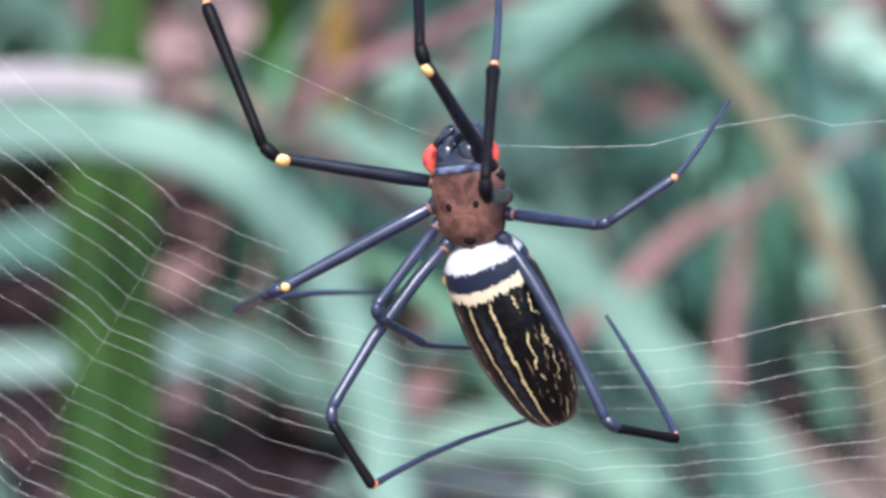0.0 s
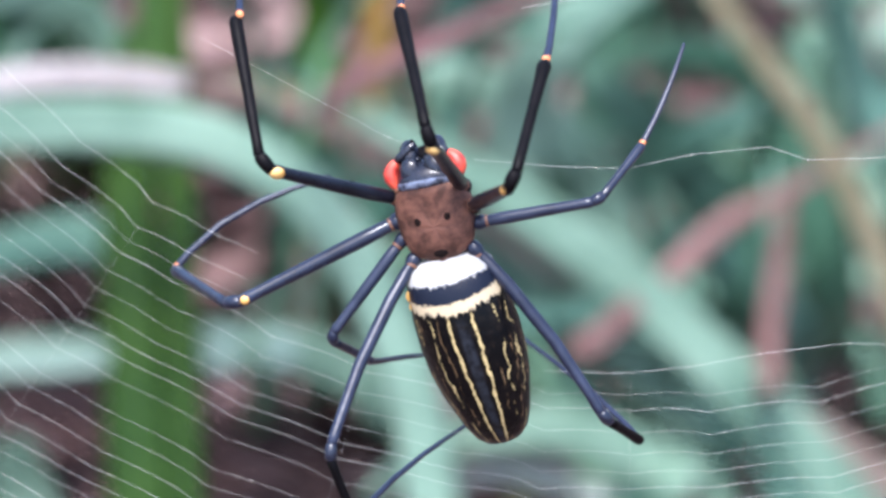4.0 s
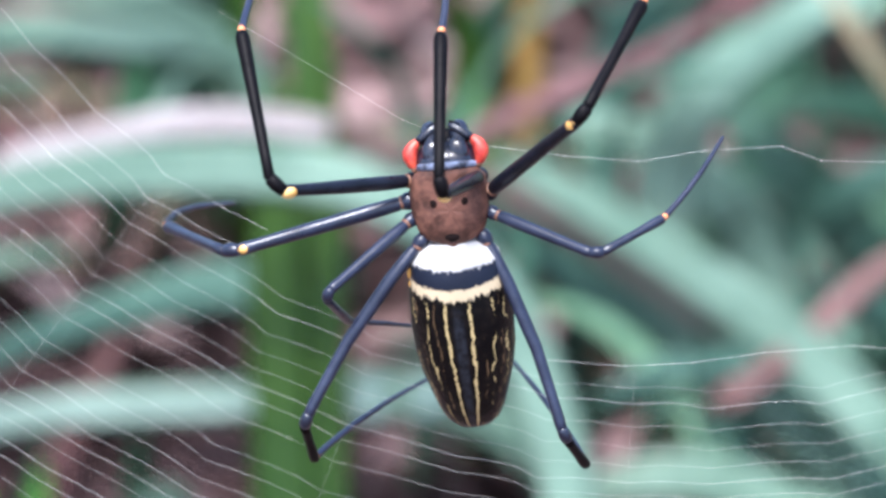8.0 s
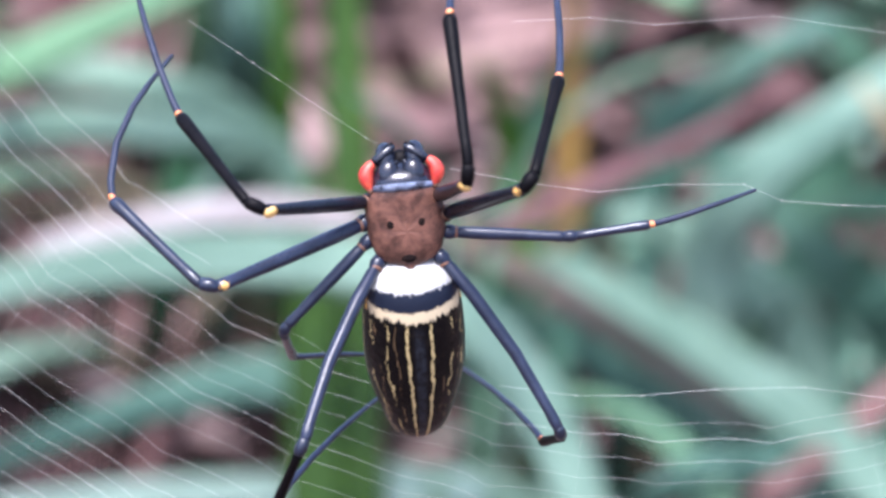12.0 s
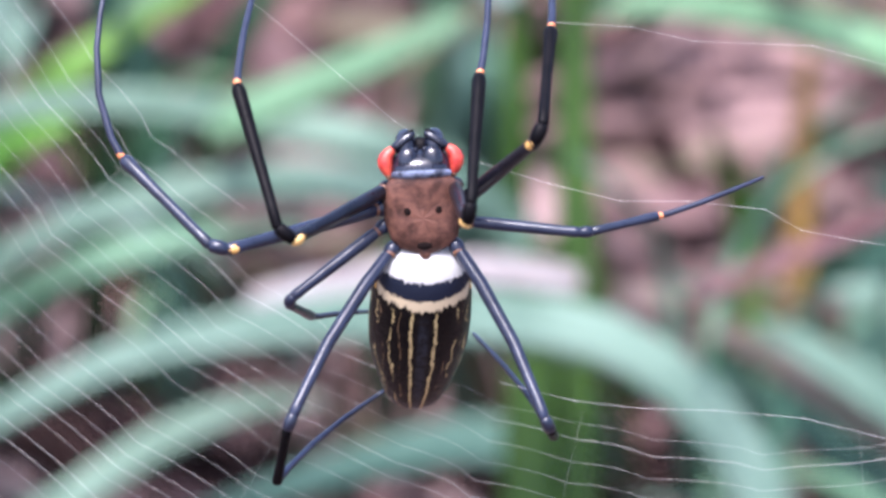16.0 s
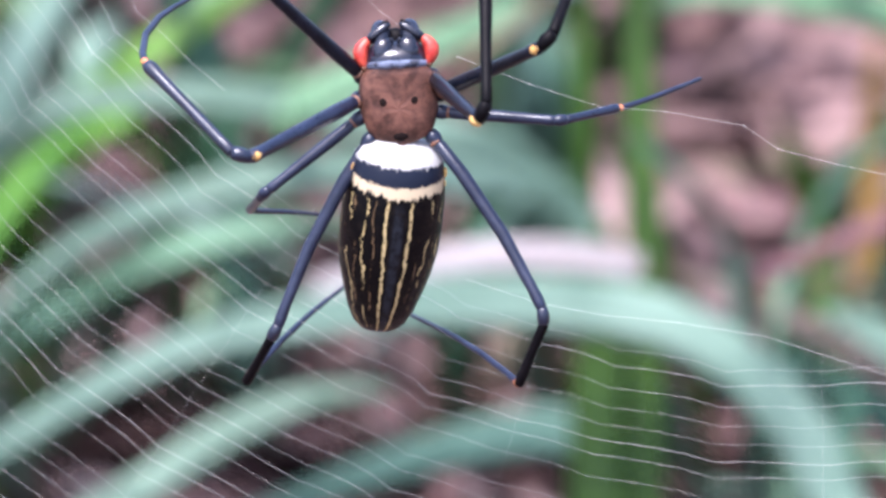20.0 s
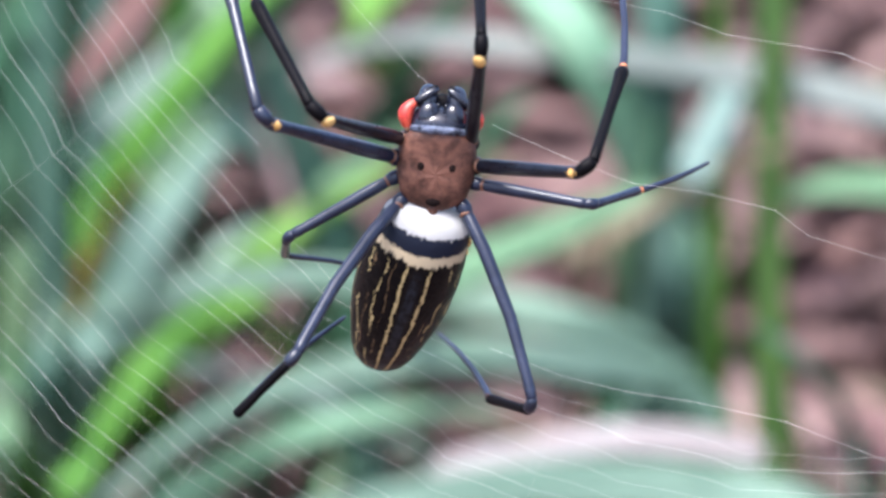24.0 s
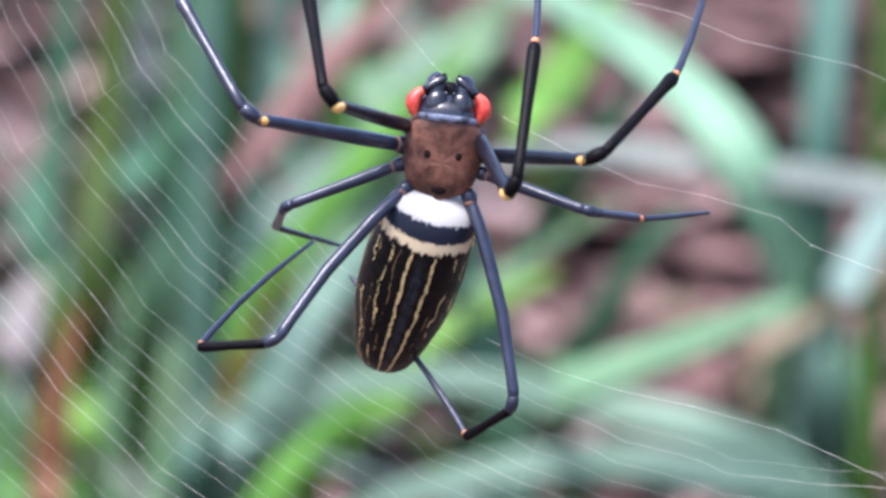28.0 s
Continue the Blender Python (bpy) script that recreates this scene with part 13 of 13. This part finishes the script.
    walk(legs["H"]["patella"], [
        (0, pose(-0, 0.03046, -0, -30.8, 2.8, 9.2)), (0.5, pose(-0, 0.03046, 0, -17.5, 0.6, 0.2)),
        (1, pose(0, 0.03046, -0, -26.6, -2.5, 5.5)), (1.5, pose(0, 0.03046, -0, -24.9, -4.5, 4.7)),
        (2, pose(0, 0.03046, -0, -22.5, -6.3, 4.2)), (2.5, pose(-0, 0.03046, -0, -30.7, 2.9, 1.8)),
        (3, pose(0, 0.03046, -0, -21.3, -5.7, -1.3)), (3.5, pose(-0, 0.03046, -0, -28.6, -1.4, 0.5)),
        (4.5, pose(0, 0.03046, -0, -30.7, -3.8, -1.3)), (5.5, pose(0, 0.03046, -0, -31.7, -6.2, -2.9)),
        (6, pose(-0, 0.03046, -0, -37.2, 1.3, 3.8)), (6.5, pose(0, 0.03046, -0, -24.9, -10.1, -6.1)),
        (7, pose(0, 0.03046, -0, -36.3, -5.3, 1.1)), (7.5, pose(0, 0.03046, 0, -29.2, -4.4, -2.7)),
        (8, pose(0, 0.03046, -0, -32.1, -5.5, 5.2)), (8.5, pose(0, 0.03046, -0, -38.5, 0.3, 4.6)),
        (9, pose(0, 0.03046, -0, -23.4, -7.9, -3.9)), (9.5, pose(0, 0.03046, -0, -43.3, -3.0, 1.6)),
        (10, pose(0, 0.03046, -0, -21.6, -8.2, -11.0)), (10.5, pose(0, 0.03046, -0, -36.0, -8.1, -5.9)),
        (11, pose(-0, 0.03046, -0, -39.5, -4.4, -9.3)), (11.5, pose(0, 0.03046, -0, -26.2, -9.0, -4.4)),
        (12, pose(-0, 0.03046, -0, -46.3, -6.3, -7.8)), (12.25, pose(-0, 0.03046, 0, -50.0, -6.1, -6.3)),
        (12.5, pose(-0, 0.03046, 0, -47.8, -4.9, -5.4)), (13, pose(-0, 0.03046, -0, -38.9, -7.2, -8.4)),
        (13.5, pose(-0, 0.03046, -0, -43.4, -1.4, -2.3)), (14.5, pose(-0, 0.03046, -0, -42.8, -4.3, -2.0)),
        (15.5, pose(0, 0.03046, -0, -42.4, -7.3, -2.0)), (16, pose(0, 0.03046, 0, -55.4, -1.6, 2.5)),
        (16.5, pose(0, 0.03046, -0, -37.0, -10.9, -1.0)), (17, pose(0, 0.03046, -0, -55.6, -12.5, -3.6)),
        (17.5, pose(0, 0.03046, 0, -36.9, -2.1, 0.7)), (18, pose(0, 0.03046, -0, -38.4, -11.8, -9.5)),
        (18.25, pose(-0, 0.03046, -0, -47.4, -11.9, -11.3)), (18.5, pose(-0, 0.03046, -0, -55.6, -11.7, -13.2)),
        (19, pose(-0, 0.03046, -0, -28.6, -15.0, -18.5)), (19.5, pose(-0, 0.03046, -0, -54.7, -19.2, -16.0)),
        (20, pose(-0, 0.03046, -0, -21.0, -13.4, -22.1)), (20.5, pose(0, 0.03046, -0, -47.1, -17.4, -14.5)),
        (20.75, pose(-0, 0.03046, -0, -47.7, -10.4, -8.0)), (21, pose(-0, 0.03046, -0, -45.4, -3.8, -2.9)),
        (21.5, pose(0, 0.03046, -0, -38.9, -13.7, -11.2)), (22, pose(0, 0.03046, -0, -59.3, -8.5, 0.0)),
        (22.5, pose(-0, 0.03046, 0, -33.8, -10.6, -13.3)), (23.5, pose(-0, 0.03046, 0, -49.4, -15.8, -12.1)),
        (24.5, pose(0, 0.03046, -0, -59.5, -24.3, -14.3)), (25, pose(-0, 0.03046, -0, -25.8, -18.1, -22.6)),
        (25.5, pose(0, 0.03046, 0, -48.6, -28.9, -17.1)), (26, pose(0, 0.03046, 0, -73.6, -15.9, -1.3)),
        (26.25, pose(0, 0.03046, -0, -50.7, -17.2, -9.1)), (26.5, pose(0, 0.03046, -0, -24.4, -14.3, -18.2)),
        (27, pose(0, 0.03046, -0, -47.9, -16.3, -10.4)), (27.5, pose(0, 0.03046, -0, -43.3, -7.5, -1.2)),
        (28, pose(0, 0.03046, -0, -34.2, -21.1, -16.8))])
    walk(legs["H"]["tibia"], [
        (0, pose(-0.00037, 0.03238, -0.00117, -59.8, 10.5, 14.9)), (0.5, pose(-0.00001, 0.03263, -0.00069, -32.2, 1.2, 1.1)),
        (1, pose(-0.00015, 0.03249, -0.00102, -52.4, 0.5, 10.4)), (1.5, pose(-0.00009, 0.03253, -0.00096, -49.3, -2.6, 9.5)),
        (2, pose(-0.00006, 0.03257, -0.00087, -44.9, -5.4, 8.8)), (2.5, pose(-0.00012, 0.03242, -0.00116, -60.3, 4.8, 2.2)),
        (3, pose(0.00013, 0.03258, -0.00082, -42.8, -8.1, -1.0)), (3.5, pose(0.00001, 0.03246, -0.00109, -56.4, -1.4, 1.5)),
        (4.5, pose(0.00012, 0.03242, -0.00116, -60.6, -5.5, -0.6)), (5.5, pose(0.00023, 0.03239, -0.00119, -62.6, -9.6, -2.2)),
        (6, pose(-0.00015, 0.03227, -0.00138, -72.5, 4.7, 5.7)), (6.5, pose(0.00039, 0.0325, -0.00095, -50.4, -17.0, -6.9)),
        (7, pose(0.00009, 0.0323, -0.00134, -71.0, -5.2, 4.4)), (7.5, pose(0.00018, 0.03244, -0.00111, -57.5, -7.9, -2.1)),
        (8, pose(-0.00006, 0.03239, -0.0012, -62.7, -2.7, 10.7)), (8.5, pose(-0.00015, 0.03224, -0.00142, -74.7, 4.3, 7.4)),
        (9, pose(0.00027, 0.03254, -0.0009, -47.0, -12.5, -4.6)), (9.5, pose(0.00003, 0.03212, -0.00156, -84.0, -1.7, 4.3)),
        (10, pose(0.00052, 0.03252, -0.00083, -43.2, -17.1, -17.2)), (10.5, pose(0.00038, 0.03227, -0.00133, -71.2, -14.4, -5.5)),
        (11, pose(0.00039, 0.03218, -0.00145, -76.9, -13.2, -12.0)), (11.5, pose(0.00032, 0.03249, -0.00099, -52.5, -14.4, -4.5)),
        (12, pose(0.00039, 0.03199, -0.00164, -90.3, -14.2, -7.6)), (12.25, pose(0.00035, 0.0319, -0.00174, -96.7, -12.3, -4.3)),
        (12.5, pose(0.00029, 0.03197, -0.00168, -92.1, -10.3, -3.8)), (13, pose(0.00044, 0.03219, -0.00142, -76.4, -15.5, -9.4)),
        (13.5, pose(0.00011, 0.03211, -0.00157, -84.1, -3.8, -2.2)), (14.5, pose(0.00018, 0.03213, -0.00155, -83.4, -6.6, -0.4)),
        (15.5, pose(0.00025, 0.03213, -0.00152, -83.1, -9.8, 1.1)), (16, pose(-0, 0.03175, -0.00188, -105.3, 1.4, 4.8)),
        (16.5, pose(0.00029, 0.03227, -0.00135, -73.5, -13.5, 3.8)), (17, pose(0.00049, 0.03172, -0.00184, -109.1, -14.4, 4.0)),
        (17.5, pose(0.00003, 0.03228, -0.00137, -71.5, -2.1, 2.6)), (18, pose(0.00058, 0.03217, -0.00139, -76.9, -21.6, -8.5)),
        (18.25, pose(0.00064, 0.0319, -0.00164, -94.4, -23.1, -8.4)), (18.5, pose(0.00066, 0.03162, -0.00184, -109.6, -24.3, -8.7)),
        (19, pose(0.0009, 0.03227, -0.00106, -58.1, -32.4, -24.3)), (19.5, pose(0.00095, 0.03156, -0.00176, -113.3, -32.8, -5.7)),
        (20, pose(0.00098, 0.03236, -0.0008, -41.3, -31.7, -34.9)), (20.5, pose(0.00087, 0.03184, -0.00159, -97.2, -31.3, -8.4)),
        (20.75, pose(0.00051, 0.03194, -0.00166, -94.0, -18.3, -4.5)), (21, pose(0.00019, 0.03205, -0.00162, -88.0, -6.8, -1.6)),
        (21.5, pose(0.00068, 0.03213, -0.00139, -78.7, -25.4, -9.7)), (22, pose(0.00029, 0.03162, -0.00194, -114.3, -6.5, 6.1)),
        (22.5, pose(0.00066, 0.03225, -0.00125, -67.3, -23.9, -15.3)), (23.5, pose(0.00077, 0.03181, -0.00167, -99.9, -27.0, -5.3)),
        (24.5, pose(0.00107, 0.03138, -0.00179, -126.3, -32.3, 2.8)), (25, pose(0.00107, 0.03223, -0.00094, -53.0, -39.2, -31.0)),
        (25.5, pose(0.00123, 0.03166, -0.0015, -111.8, -41.5, 2.0)), (26, pose(0.00061, 0.03109, -0.0021, -139.5, -8.6, 9.1)),
        (26.25, pose(0.00074, 0.0318, -0.00169, -103.0, -25.0, -0.3)), (26.5, pose(0.00087, 0.03236, -0.00091, -49.0, -30.3, -27.0)),
        (27, pose(0.00074, 0.03188, -0.00162, -97.6, -26.2, -3.7)), (27.5, pose(0.00024, 0.03211, -0.00155, -84.5, -9.3, 2.6)),
        (28, pose(0.00098, 0.03213, -0.00119, -73.4, -38.4, -14.5))])
    walk(legs["H"]["metatarsus"], [
        (0, pose(-0.00335, 0.0371, -0.01016, -39.1, 2.1, -159.1)), (0.5, pose(-0.00031, 0.04159, -0.00632, -30.3, -3.3, -158.8)),
        (1, pose(-0.00139, 0.03883, -0.00941, -42.5, 5.8, -155.5)), (1.5, pose(-0.00087, 0.03939, -0.00898, -44.2, 6.2, -152.0)),
        (2, pose(-0.00052, 0.04009, -0.0083, -46.0, 6.5, -148.4)), (2.5, pose(-0.00108, 0.03762, -0.01033, -30.2, 1.0, -161.7)),
        (3, pose(0.00128, 0.04033, -0.00794, -52.5, 8.3, -150.9)), (3.5, pose(0.00008, 0.03832, -0.00991, -41.5, 4.1, -159.9)),
        (4.5, pose(0.00106, 0.03761, -0.01034, -49.1, 4.1, -157.9)), (5.5, pose(0.00198, 0.0372, -0.01045, -56.3, 3.5, -156.3)),
        (6, pose(-0.00129, 0.03534, -0.01144, -45.2, 0.1, -163.7)), (6.5, pose(0.00358, 0.03891, -0.00874, -48.5, -1.1, -152.9)),
        (7, pose(0.00073, 0.0358, -0.01131, -54.1, -0.7, -158.6)), (7.5, pose(0.0016, 0.03808, -0.00995, -25.0, -9.3, -163.4)),
        (8, pose(-0.00053, 0.03725, -0.0106, -53.9, -2.6, -156.5)), (8.5, pose(-0.00127, 0.03491, -0.0116, -37.7, -4.7, -163.9)),
        (9, pose(0.00251, 0.0396, -0.00846, -60.0, 0.4, -155.5)), (9.5, pose(0.00026, 0.03325, -0.01209, -54.6, -1.8, -161.8)),
        (10, pose(0.00484, 0.03925, -0.00776, -57.6, 1.8, -158.3)), (10.5, pose(0.00319, 0.03544, -0.01103, -61.1, -0.9, -160.0)),
        (11, pose(0.00319, 0.03403, -0.01149, -55.3, 0.3, -165.6)), (11.5, pose(0.00291, 0.03875, -0.00913, -61.4, -2.6, -156.8)),
        (12, pose(0.00295, 0.03159, -0.0119, -62.6, -0.7, -164.3)), (12.25, pose(0.00249, 0.0305, -0.01201, -48.4, -3.1, -161.9)),
        (12.5, pose(0.00214, 0.03146, -0.01209, -41.7, -3.8, -159.1)), (13, pose(0.00356, 0.03419, -0.01134, -62.9, -0.8, -163.0)),
        (13.5, pose(0.00084, 0.03317, -0.01207, -45.2, -4.2, -166.6)), (14.5, pose(0.0014, 0.03333, -0.01199, -55.3, -2.4, -162.5)),
        (15.5, pose(0.00203, 0.03345, -0.01188, -62.9, -1.0, -158.7)), (16, pose(-0.00002, 0.02895, -0.01209, -34.3, -9.8, -165.6)),
        (16.5, pose(0.00245, 0.03543, -0.01122, -66.0, 3.6, -149.4)), (17, pose(0.0032, 0.02844, -0.01153, -57.1, -5.5, -159.9)),
        (17.5, pose(0.00024, 0.03565, -0.0114, -26.4, -9.0, -165.0)), (18, pose(0.00469, 0.03398, -0.01097, -64.9, 0.0, -158.1)),
        (18.25, pose(0.00462, 0.0305, -0.01135, -61.0, -1.5, -162.0)), (18.5, pose(0.00418, 0.0275, -0.01094, -57.6, -2.6, -166.0)),
        (19, pose(0.0076, 0.03537, -0.00864, -53.6, -1.8, -159.2)), (19.5, pose(0.00578, 0.02686, -0.00992, -60.1, -2.4, -161.9)),
        (20, pose(0.00854, 0.03677, -0.00674, -45.6, -0.6, -159.6)), (20.5, pose(0.00607, 0.02973, -0.01057, -62.1, -2.2, -160.1)),
        (20.75, pose(0.00375, 0.03094, -0.01169, -53.2, -3.8, -162.3)), (21, pose(0.00146, 0.03239, -0.01213, -44.5, -4.7, -164.3)),
        (21.5, pose(0.00541, 0.03342, -0.01077, -64.7, -1.8, -158.5)), (22, pose(0.00184, 0.02741, -0.01153, -66.6, -4.4, -160.3)),
        (22.5, pose(0.00555, 0.03516, -0.01017, -36.6, -5.8, -164.1)), (23.5, pose(0.00532, 0.02955, -0.01095, -48.6, -5.6, -162.4)),
        (24.5, pose(0.00593, 0.02534, -0.00901, -62.2, -5.0, -160.4)), (25, pose(0.00894, 0.03494, -0.0075, -46.5, -3.7, -159.9)),
        (25.5, pose(0.00788, 0.02795, -0.00885, -58.3, -6.2, -156.3)), (26, pose(0.0029, 0.0233, -0.0089, -58.6, -8.6, -160.9)),
        (26.25, pose(0.0051, 0.02939, -0.01103, -56.9, -4.8, -158.6)), (26.5, pose(0.00762, 0.03671, -0.00781, -58.8, 0.6, -156.8)),
        (27, pose(0.00528, 0.03017, -0.01104, -65.9, -4.2, -159.8)), (27.5, pose(0.00189, 0.0332, -0.01195, -45.0, -4.8, -159.9)),
        (28, pose(0.00784, 0.03348, -0.00915, -21.3, -4.0, -156.3))])


motions()
